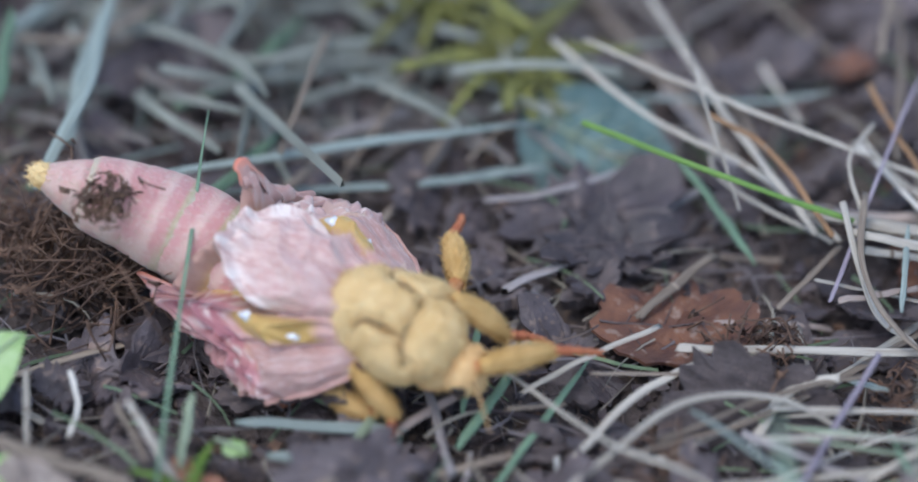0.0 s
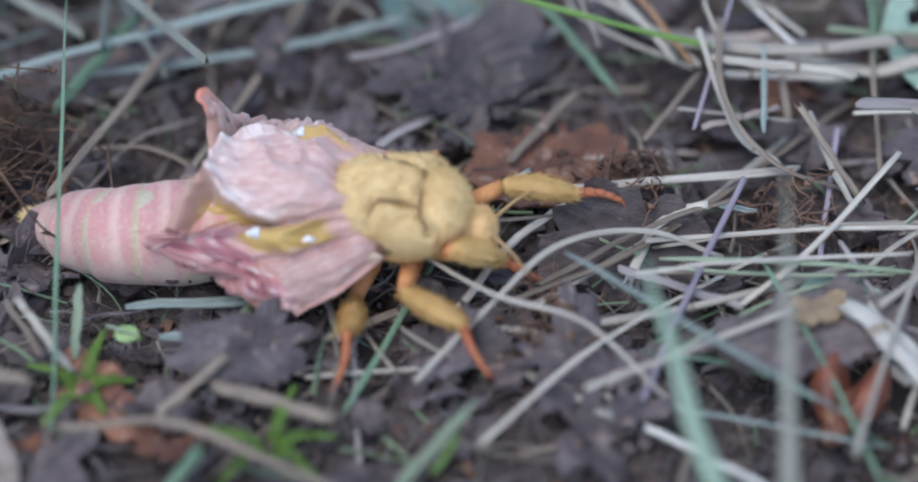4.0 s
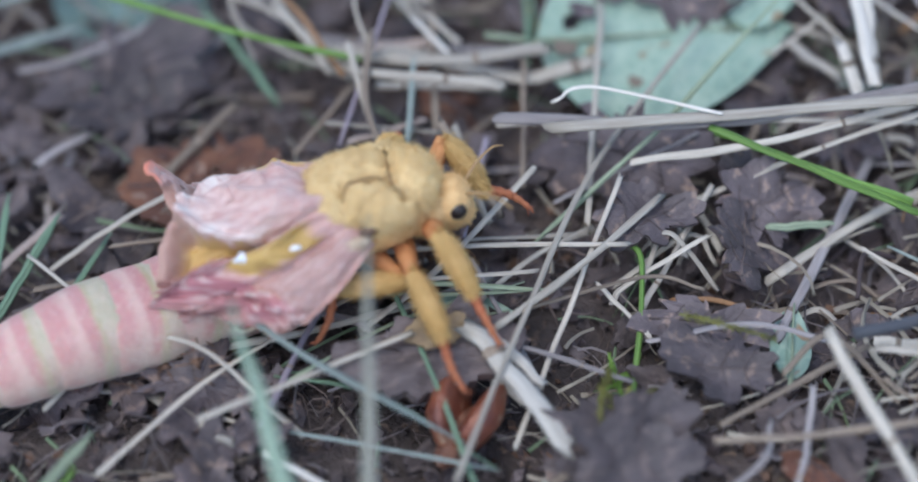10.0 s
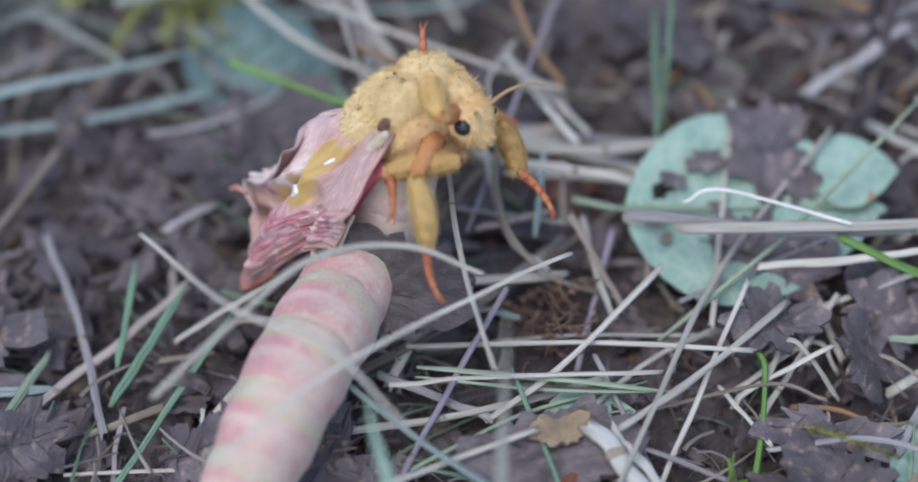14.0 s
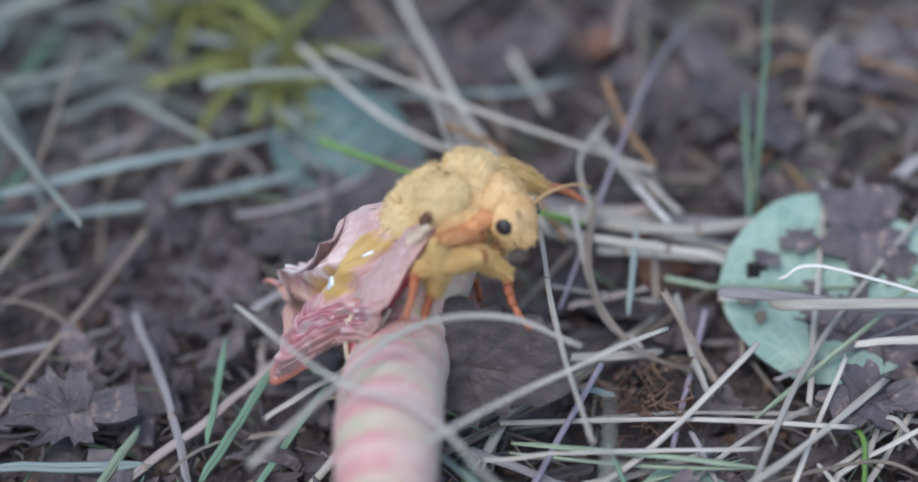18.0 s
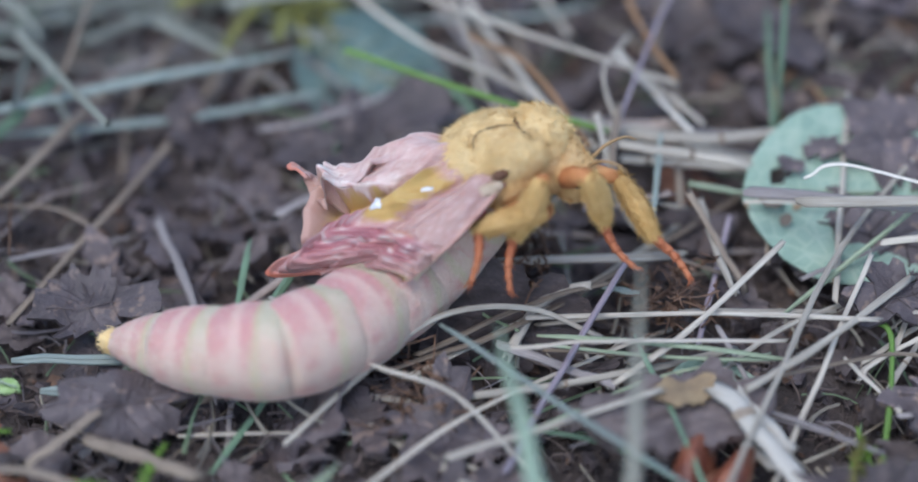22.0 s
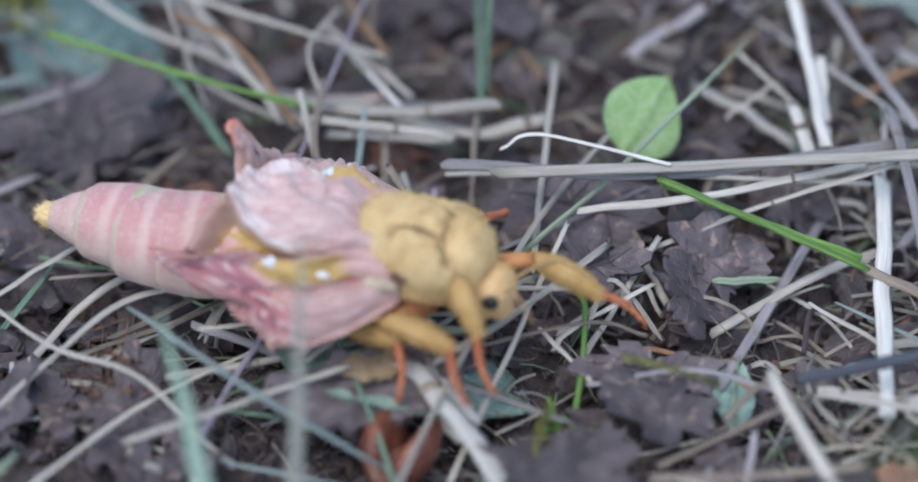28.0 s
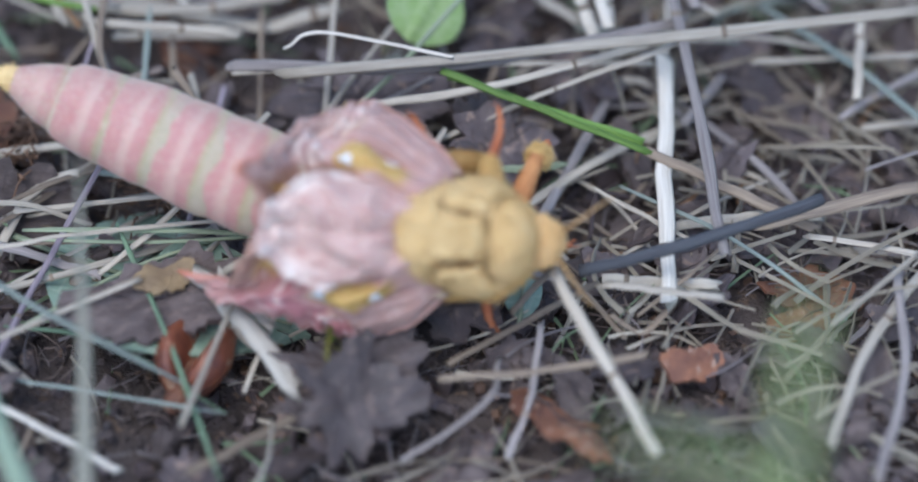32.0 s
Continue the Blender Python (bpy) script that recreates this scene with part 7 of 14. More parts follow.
    walk(segments[3], [
        (0, mm(-13.8, 0.1, -1.4, -0, 19, -0)),
        (0.5, mm(-14.3, -0.2, -0.5, 0, 28, 2)),
        (1, mm(-15.3, 0.7, -1.2, 6, 20, -4)),
        (1.5, mm(-15.3, 1.3, -0.8, 9, 24, -10)),
        (2, mm(-15.9, -0.7, -1.6, 9, 17, 11)),
        (2.5, mm(-15.2, -1.6, -1.4, 6, 18, 19)),
        (4.5, mm(-13.4, -1.0, -3.3, 6, -4, 15)),
        (5, mm(-13.4, -0.0, -3.6, 0, -6, 0)),
        (5.5, mm(-14.3, 0.0, -1.8, -0, 15, -0)),
        (6, mm(-13.7, -0.6, -2.0, 0, 13, 7)),
        (6.5, mm(-13.5, 0.0, -3.0, -0, 1, -0)),
        (7, mm(-15.7, -0.7, -1.1, 0, 20, 7)),
        (7.5, mm(-17.4, -1.6, -0.9, 0, 21, 14)),
        (8, mm(-15.6, -2.1, -1.2, 0, 20, 21)),
        (8.5, mm(-17.5, -2.7, -0.7, 0, 22, 23)),
        (9, mm(-14.7, -2.6, -1.4, 0, 24, 27)),
        (9.5, mm(-14.7, -2.4, -3.3, 5, 14, 29)),
        (10, mm(-15.5, -1.2, -3.7, 13, 15, 24)),
        (10.5, mm(-15.8, -3.9, -3.9, 10, 14, 46)),
        (11, mm(-15.8, -1.8, -2.5, 13, 27, 31)),
        (11.5, mm(-16.3, -2.4, -2.0, 12, 31, 35)),
        (12, mm(-17.3, -3.2, -1.1, 11, 37, 38)),
        (12.5, mm(-15.2, -3.9, -2.1, 5, 29, 45)),
        (13, mm(-15.8, -5.9, -3.6, 0, 18, 53)),
        (13.5, mm(-14.8, -7.6, -6.8, 0, -3, 67)),
        (14, mm(-13.7, -6.6, -7.9, 0, -16, 66)),
        (14.5, mm(-12.5, -5.8, -8.2, 0, -23, 66)),
        (16.5, mm(-11.3, -4.6, -9.0, 0, -39, 64)),
        (17, mm(-9.5, -6.9, -7.9, 0, -22, 92)),
        (17.5, mm(-9.7, -6.2, -9.0, 0, -30, 91)),
        (18, mm(-10.0, -6.7, -8.1, 0, -23, 89)),
        (18.5, mm(-9.5, -7.1, -7.4, 0, -17, 92)),
        (19, mm(-10.8, -6.9, -6.8, 0, -13, 82)),
        (19.5, mm(-11.4, -6.6, -6.8, 0, -12, 77)),
        (20, mm(-11.5, -6.5, -6.8, 0, -12, 77)),
        (20.5, mm(-11.5, -5.7, -8.2, 0, -25, 74)),
        (21, mm(-15.2, -6.1, -7.5, 0, -11, 57)),
        (21.5, mm(-13.0, -5.2, -7.0, 0, -15, 59)),
        (22, mm(-14.5, -5.2, -5.1, 0, 6, 50)),
        (22.5, mm(-14.5, -1.9, -3.4, 6, 16, 29)),
        (23, mm(-14.6, -2.9, -4.7, 7, 6, 38)),
        (23.5, mm(-14.6, 4.3, -5.5, 20, -13, -29)),
        (24, mm(-13.3, 0.1, -2.8, 31, -3, 18)),
        (24.5, mm(-13.6, -0.9, -2.2, 28, 5, 27)),
        (25, mm(-14.1, -1.2, -3.0, 24, -2, 27)),
        (25.5, mm(-14.9, -1.8, -3.2, 17, -1, 28)),
        (26, mm(-14.5, -3.2, -5.1, 10, -17, 40)),
        (26.5, mm(-13.0, -0.9, -4.7, 16, -22, 22)),
        (28.5, mm(-13.5, 0.4, -2.4, 20, 5, 8)),
        (29, mm(-12.8, 3.1, -4.2, 13, -14, -29)),
        (29.5, mm(-13.2, 2.5, -4.1, 16, -15, -20)),
        (30, mm(-13.3, 1.9, -2.9, 4, 2, -20)),
        (30.5, mm(-13.4, 1.7, -2.0, 2, 12, -18)),
        (31, mm(-14.7, 0.8, -1.2, 24, 19, 3)),
        (31.5, mm(-15.1, 2.6, -0.9, 64, 5, 3)),
        (32, mm(-16.0, 2.4, -3.6, 10, -3, -17)),
    ])
    walk(segments[4], [
        (0, mm(-16.9, 0.0, -0.3, 0, 21, 2)),
        (0.5, mm(-17.5, -0.2, 1.0, 0, 23, 0)),
        (1, mm(-18.9, 1.1, 0.0, 6, 20, -7)),
        (1.5, mm(-18.8, 1.9, 0.6, 8, 21, -8)),
        (2, mm(-19.6, -1.2, -0.5, 9, 16, 9)),
        (2.5, mm(-18.7, -2.7, -0.2, 6, 19, 15)),
        (4.5, mm(-16.4, -1.6, -3.6, 6, -4, 14)),
        (5, mm(-16.5, -0.0, -3.9, -0, -7, -0)),
        (5.5, mm(-17.6, 0.1, -0.9, -0, 15, -1)),
        (6, mm(-16.8, -1.0, -1.2, 0, 13, 6)),
        (6.5, mm(-16.7, 0.1, -3.0, -0, -0, -2)),
        (7, mm(-19.3, -1.0, 0.2, 0, 20, 3)),
        (7.5, mm(-21.5, -2.5, 0.7, 0, 21, 11)),
        (8, mm(-19.1, -3.5, 0.2, 0, 20, 21)),
        (8.5, mm(-21.5, -4.2, 1.0, 0, 21, 19)),
        (9, mm(-17.9, -4.1, 0.2, 0, 24, 24)),
        (9.5, mm(-18.1, -4.1, -2.5, 5, 13, 26)),
        (10, mm(-19.1, -2.9, -2.8, 13, 15, 24)),
        (10.5, mm(-19.0, -7.2, -2.8, 10, 15, 46)),
        (11, mm(-19.2, -3.9, -0.5, 13, 26, 31)),
        (11.5, mm(-19.8, -4.8, 0.4, 12, 30, 34)),
        (12, mm(-20.8, -6.0, 2.1, 11, 36, 37)),
        (12.5, mm(-18.1, -6.7, 0.1, 6, 28, 43)),
        (13, mm(-18.8, -9.5, -2.2, 0, 16, 48)),
        (13.5, mm(-17.2, -12.2, -7.1, 0, -4, 59)),
        (14, mm(-16.0, -10.4, -9.4, 0, -21, 51)),
        (14.5, mm(-14.6, -9.0, -10.0, 0, -25, 47)),
        (16.5, mm(-13.0, -6.9, -11.6, 0, -43, 43)),
        (17, mm(-9.8, -10.7, -9.9, 0, -34, 79)),
        (17.5, mm(-9.9, -9.7, -11.3, 0, -36, 81)),
        (18, mm(-10.3, -10.4, -10.1, 0, -32, 79)),
        (18.5, mm(-9.7, -11.1, -9.0, 0, -27, 81)),
        (19, mm(-11.6, -10.8, -8.2, 0, -25, 74)),
        (19.5, mm(-12.4, -10.4, -8.0, 0, -22, 73)),
        (20, mm(-12.5, -10.4, -7.9, 0, -21, 75)),
        (20.5, mm(-12.7, -9.3, -9.9, 0, -25, 68)),
        (21, mm(-17.6, -10.0, -8.6, 0, -16, 60)),
        (21.5, mm(-15.1, -8.5, -8.1, 0, -16, 57)),
        (22, mm(-17.6, -8.0, -4.4, 0, 12, 33)),
        (22.5, mm(-17.7, -3.8, -2.9, 5, -2, 36)),
        (23, mm(-17.8, -5.1, -4.2, 8, 10, 29)),
        (23.5, mm(-17.7, 6.1, -6.3, 19, -13, -31)),
        (24, mm(-16.3, -0.7, -3.1, 32, -4, 15)),
        (24.5, mm(-16.6, -2.5, -2.0, 28, 5, 26)),
        (25, mm(-17.3, -2.8, -3.1, 24, -2, 27)),
        (25.5, mm(-18.2, -3.5, -3.3, 17, -1, 28)),
        (26, mm(-17.4, -5.8, -6.3, 10, -17, 40)),
        (26.5, mm(-15.8, -1.8, -6.0, 17, -22, 13)),
        (28.5, mm(-16.6, -0.1, -2.1, 20, 5, 9)),
        (29, mm(-15.5, 4.7, -5.0, 13, -15, -30)),
        (29.5, mm(-16.0, 3.6, -5.1, 16, -17, -21)),
        (30, mm(-16.3, 3.0, -2.8, 4, 1, -22)),
        (30.5, mm(-16.4, 2.7, -1.4, 2, 13, -19)),
        (31, mm(-18.1, 0.7, 0.0, 24, 20, 1)),
        (31.5, mm(-18.6, 2.3, -0.6, 64, 7, 2)),
        (32, mm(-19.7, 3.5, -3.8, 10, -3, -18)),
    ])
    walk(segments[5], [
        (0, mm(-20.0, -0.3, 1.0, 0, 23, 9)),
        (0.5, mm(-20.9, -0.2, 2.2, -0, 18, -2)),
        (1, mm(-22.4, 1.7, 1.3, 6, 19, -13)),
        (1.5, mm(-22.4, 2.4, 1.8, 8, 17, -6)),
        (2, mm(-23.4, -1.5, 0.6, 9, 13, 0)),
        (2.5, mm(-22.2, -3.2, 1.1, 6, 17, 2)),
        (4.5, mm(-19.5, -2.2, -4.0, 6, -11, 7)),
        (5, mm(-19.5, 0.0, -4.4, -0, -11, -2)),
        (5.5, mm(-20.9, 0.2, -0.1, -0, 12, -5)),
        (6, mm(-20.0, -1.3, -0.5, 0, 12, 5)),
        (6.5, mm(-19.8, 0.3, -3.2, -0, -5, -6)),
        (7, mm(-22.9, -0.7, 1.3, -0, 14, -12)),
        (7.5, mm(-25.7, -2.8, 2.1, -0, 16, -2)),
        (8, mm(-22.7, -4.7, 1.4, 0, 16, 17)),
        (8.5, mm(-25.8, -4.9, 2.4, -0, 13, -1)),
        (9, mm(-21.3, -5.1, 1.5, 0, 17, 8)),
        (9.5, mm(-21.6, -5.4, -1.8, 5, 6, 13)),
        (10, mm(-22.8, -4.4, -1.8, 13, 8, 21)),
        (10.5, mm(-22.3, -10.5, -1.6, 12, 14, 42)),
        (11, mm(-22.8, -5.9, 1.1, 13, 17, 27)),
        (11.5, mm(-23.5, -6.9, 2.5, 12, 22, 26)),
        (12, mm(-24.6, -8.5, 5.0, 10, 28, 29)),
        (12.5, mm(-21.4, -9.4, 2.0, 6, 21, 34)),
        (13, mm(-22.4, -12.7, -1.2, 0, 8, 36)),
        (13.5, mm(-20.4, -16.1, -7.6, 0, -7, 40)),
        (14, mm(-19.1, -13.4, -11.3, 0, -25, 38)),
        (14.5, mm(-17.5, -11.5, -11.8, 0, -25, 35)),
        (16.5, mm(-15.2, -8.7, -14.3, 0, -44, 36)),
        (17, mm(-10.8, -13.9, -12.6, 0, -43, 67)),
        (17.5, mm(-10.9, -12.8, -14.0, 0, -43, 63)),
        (18, mm(-11.3, -13.7, -12.6, 0, -42, 66)),
        (18.5, mm(-10.6, -14.6, -11.2, 0, -36, 69)),
        (19, mm(-12.9, -14.1, -10.4, 0, -37, 63)),
        (19.5, mm(-13.7, -13.9, -10.1, 0, -36, 66)),
        (20, mm(-13.6, -13.9, -9.9, 0, -35, 71)),
        (20.5, mm(-14.8, -12.2, -11.7, 0, -25, 42)),
        (21, mm(-19.8, -13.8, -10.5, 0, -31, 61)),
        (21.5, mm(-17.4, -11.5, -9.4, 0, -21, 46)),
        (22, mm(-21.3, -8.8, -3.3, -0, 18, -9)),
        (22.5, mm(-20.6, -6.2, -3.5, 5, -14, 41)),
        (23, mm(-21.4, -5.8, -3.3, 9, 15, -7)),
        (23.5, mm(-20.8, 8.1, -7.0, 19, -11, -34)),
        (24, mm(-19.4, -1.2, -3.4, 33, -5, 1)),
        (24.5, mm(-19.6, -3.9, -1.7, 28, 5, 23)),
        (25, mm(-20.4, -4.2, -3.3, 24, -2, 22)),
        (25.5, mm(-21.5, -5.2, -3.3, 17, -2, 27)),
        (26, mm(-20.3, -8.1, -7.5, 11, -18, 37)),
        (26.5, mm(-18.7, -1.9, -7.1, 18, -18, -13)),
        (28.5, mm(-19.7, -0.5, -1.9, 20, 5, 9)),
        (29, mm(-18.1, 6.1, -6.0, 14, -20, -30)),
        (29.5, mm(-18.8, 4.6, -6.1, 17, -22, -23)),
        (30, mm(-19.2, 4.3, -2.8, 4, -0, -23)),
        (30.5, mm(-19.3, 3.6, -0.7, 2, 14, -20)),
        (31, mm(-21.4, 1.0, 1.4, 23, 22, -9)),
        (31.5, mm(-22.2, 2.4, -0.2, 64, 9, -3)),
        (32, mm(-23.5, 4.8, -3.9, 10, -2, -18)),
    ])
    walk(segments[6], [
        (0, mm(-22.9, -1.0, 2.3, 0, 26, 19)),
        (0.5, mm(-24.3, -0.1, 3.3, -0, 16, -3)),
        (1, mm(-25.7, 2.9, 2.5, 6, 18, -23)),
        (1.5, mm(-26.0, 2.6, 2.9, 8, 16, -5)),
        (2, mm(-27.2, -1.2, 1.3, 9, 11, -8)),
        (2.5, mm(-25.8, -2.8, 2.1, 6, 16, -14)),
        (4.5, mm(-22.4, -2.1, -4.9, 7, -24, -10)),
        (5, mm(-22.4, 0.4, -5.4, -0, -27, -11)),
        (5.5, mm(-24.3, 0.6, 0.5, -0, 8, -10)),
        (6, mm(-23.2, -1.4, 0.1, -0, 8, -2)),
        (6.5, mm(-22.8, 0.9, -3.8, -0, -16, -16)),
        (7, mm(-26.1, 1.0, 1.8, -0, 1, -44)),
        (7.5, mm(-29.7, -1.6, 2.8, -0, 1, -32)),
        (8, mm(-26.4, -5.5, 2.2, 0, 7, 7)),
        (8.5, mm(-29.7, -3.4, 2.7, -0, -6, -41)),
        (9, mm(-24.9, -4.7, 2.1, -0, 1, -20)),
        (9.5, mm(-25.4, -5.8, -1.6, 5, 0, -1)),
        (10, mm(-26.7, -5.7, -1.5, 13, 1, 16)),
        (10.5, mm(-26.1, -13.1, -0.6, 12, 9, 27)),
        (11, mm(-26.7, -7.7, 2.0, 13, 7, 22)),
        (11.5, mm(-27.7, -8.5, 3.9, 12, 12, 17)),
        (12, mm(-29.1, -10.6, 7.1, 10, 17, 20)),
        (12.5, mm(-25.3, -11.4, 3.3, 6, 12, 22)),
        (13, mm(-26.5, -15.4, -0.8, 0, 3, 29)),
        (13.5, mm(-24.6, -19.0, -8.2, 0, -7, 30)),
        (14, mm(-22.5, -15.9, -13.3, 0, -26, 34)),
        (14.5, mm(-20.7, -13.6, -13.6, 0, -25, 31)),
        (16.5, mm(-17.5, -10.3, -17.0, 0, -44, 34)),
        (17, mm(-12.1, -16.7, -15.6, 0, -45, 63)),
        (17.5, mm(-12.5, -15.4, -17.0, 0, -45, 55)),
        (18, mm(-12.7, -16.4, -15.6, 0, -45, 60)),
        (18.5, mm(-12.0, -17.8, -13.9, 0, -39, 64)),
        (19, mm(-14.5, -17.0, -13.1, 0, -41, 60)),
        (19.5, mm(-15.1, -16.8, -12.7, 0, -42, 63)),
        (20, mm(-14.7, -17.0, -12.5, 0, -42, 71)),
        (20.5, mm(-18.1, -13.9, -13.1, 0, -18, 13)),
        (21, mm(-21.4, -17.2, -13.5, 0, -45, 67)),
        (21.5, mm(-20.4, -13.8, -11.1, 0, -27, 29)),
        (22, mm(-25.2, -7.6, -1.9, -0, 19, -25)),
        (22.5, mm(-23.4, -8.7, -4.5, 4, -17, 44)),
        (23, mm(-24.9, -4.4, -2.3, 7, 16, -35)),
        (23.5, mm(-23.8, 10.3, -7.7, 17, -8, -38)),
        (24, mm(-22.4, -0.7, -3.8, 32, -9, -23)),
        (24.5, mm(-22.8, -4.6, -1.3, 30, 4, 5)),
        (25, mm(-23.8, -5.0, -3.4, 26, -4, 3)),
        (25.5, mm(-25.0, -6.7, -3.5, 17, -5, 21)),
        (26, mm(-23.6, -9.8, -8.7, 13, -19, 18)),
        (26.5, mm(-21.5, -0.6, -7.9, 15, -13, -33)),
        (28.5, mm(-22.8, -0.9, -1.6, 20, 3, 8)),
        (29, mm(-20.4, 7.5, -7.5, 15, -35, -32)),
        (29.5, mm(-21.3, 5.8, -7.5, 18, -32, -26)),
        (30, mm(-22.0, 5.6, -2.9, 4, -4, -28)),
        (30.5, mm(-22.2, 4.8, 0.2, 2, 17, -24)),
        (31, mm(-24.4, 2.0, 2.8, 19, 24, -30)),
        (31.5, mm(-25.5, 3.2, 0.7, 57, 17, -25)),
        (32, mm(-27.2, 5.9, -3.9, 10, 3, -18)),
    ])
    walk(segments[7], [
        (0, mm(-25.7, -2.0, 3.8, 0, 26, 20)),
        (0.5, mm(-27.7, 0.1, 4.3, -0, 16, -3)),
        (1, mm(-29.0, 4.3, 3.7, 6, 18, -26)),
        (1.5, mm(-29.7, 3.0, 4.0, 8, 16, -5)),
        (2, mm(-31.0, -0.6, 2.1, 9, 11, -10)),
        (2.5, mm(-29.4, -1.8, 3.1, 6, 15, -18)),
        (4.5, mm(-25.2, -1.6, -6.3, 7, -28, -16)),
        (5, mm(-24.9, 1.0, -7.0, -0, -38, -19)),
        (5.5, mm(-27.6, 1.3, 1.0, -0, 8, -11)),
        (6, mm(-26.4, -1.0, 0.4, -0, 5, -9)),
        (6.5, mm(-25.6, 1.8, -4.7, -0, -20, -20)),
        (7, mm(-28.7, 3.9, 1.8, -0, -3, -52)),
        (7.5, mm(-33.2, 1.1, 2.7, -0, -4, -43)),
        (8, mm(-30.4, -5.8, 2.5, 0, 0, 1)),
        (8.5, mm(-32.9, -0.2, 2.1, -0, -9, -48)),
        (9, mm(-28.4, -3.1, 2.1, -0, -3, -27)),
        (9.5, mm(-29.3, -5.6, -1.6, 5, -1, -4)),
        (10, mm(-30.7, -6.8, -1.6, 13, -0, 16)),
        (10.5, mm(-30.5, -14.6, -0.0, 14, 5, 11)),
        (11, mm(-30.9, -9.3, 2.4, 13, 5, 21)),
        (11.5, mm(-32.2, -9.8, 4.9, 12, 11, 14)),
        (12, mm(-34.0, -12.3, 8.5, 10, 14, 18)),
        (12.5, mm(-29.5, -13.1, 4.1, 6, 10, 20)),
        (13, mm(-30.8, -17.8, -0.5, 0, 3, 29)),
        (13.5, mm(-29.0, -21.6, -8.9, 0, -7, 30)),
        (14, mm(-26.0, -18.3, -15.4, 0, -26, 34)),
        (14.5, mm(-24.1, -15.6, -15.4, 0, -25, 32)),
        (16.5, mm(-19.9, -11.9, -19.7, 0, -44, 35)),
        (17, mm(-13.5, -19.4, -18.7, 0, -45, 64)),
        (17.5, mm(-14.2, -17.9, -20.0, 0, -45, 56)),
        (18, mm(-14.2, -19.1, -18.6, 0, -45, 61)),
        (18.5, mm(-13.5, -20.8, -16.6, 0, -39, 65)),
        (19, mm(-16.1, -19.8, -15.8, 0, -40, 60)),
        (19.5, mm(-16.5, -19.6, -15.5, 0, -41, 64)),
        (20, mm(-15.7, -20.0, -15.3, 0, -41, 71)),
        (20.5, mm(-21.9, -14.7, -14.4, 0, -17, 9)),
        (21, mm(-22.7, -20.3, -16.9, 0, -46, 68)),
        (21.5, mm(-23.6, -15.4, -12.9, 0, -28, 26)),
        (22, mm(-28.9, -5.9, -0.5, -0, 19, -24)),
        (22.5, mm(-26.1, -11.2, -5.6, 5, -17, 43)),
        (23, mm(-28.0, -2.2, -1.1, 7, 17, -36)),
        (23.5, mm(-26.7, 12.6, -8.3, 17, -8, -40)),
        (24, mm(-25.2, 0.7, -4.2, 31, -10, -29)),
        (24.5, mm(-26.0, -4.2, -1.1, 28, 2, -24)),
        (25, mm(-27.1, -4.4, -3.7, 25, -5, -21)),
        (25.5, mm(-28.5, -7.7, -3.9, 19, -10, 9)),
        (26, mm(-27.1, -9.7, -9.9, 13, -16, -19)),
        (26.5, mm(-24.1, 1.1, -8.6, 15, -13, -35)),
        (28.5, mm(-25.9, -1.4, -1.6, 20, -2, 9)),
        (29, mm(-22.5, 9.0, -9.4, 18, -42, -35)),
        (29.5, mm(-23.7, 7.1, -9.2, 18, -35, -28)),
        (30, mm(-24.8, 7.1, -3.1, 3, -6, -30)),
        (30.5, mm(-24.9, 6.3, 1.2, 2, 22, -31)),
        (31, mm(-27.2, 3.8, 4.2, 17, 25, -37)),
        (31.5, mm(-28.2, 5.1, 1.9, 46, 23, -43)),
        (32, mm(-30.9, 7.1, -3.5, 10, 8, -18)),
    ])
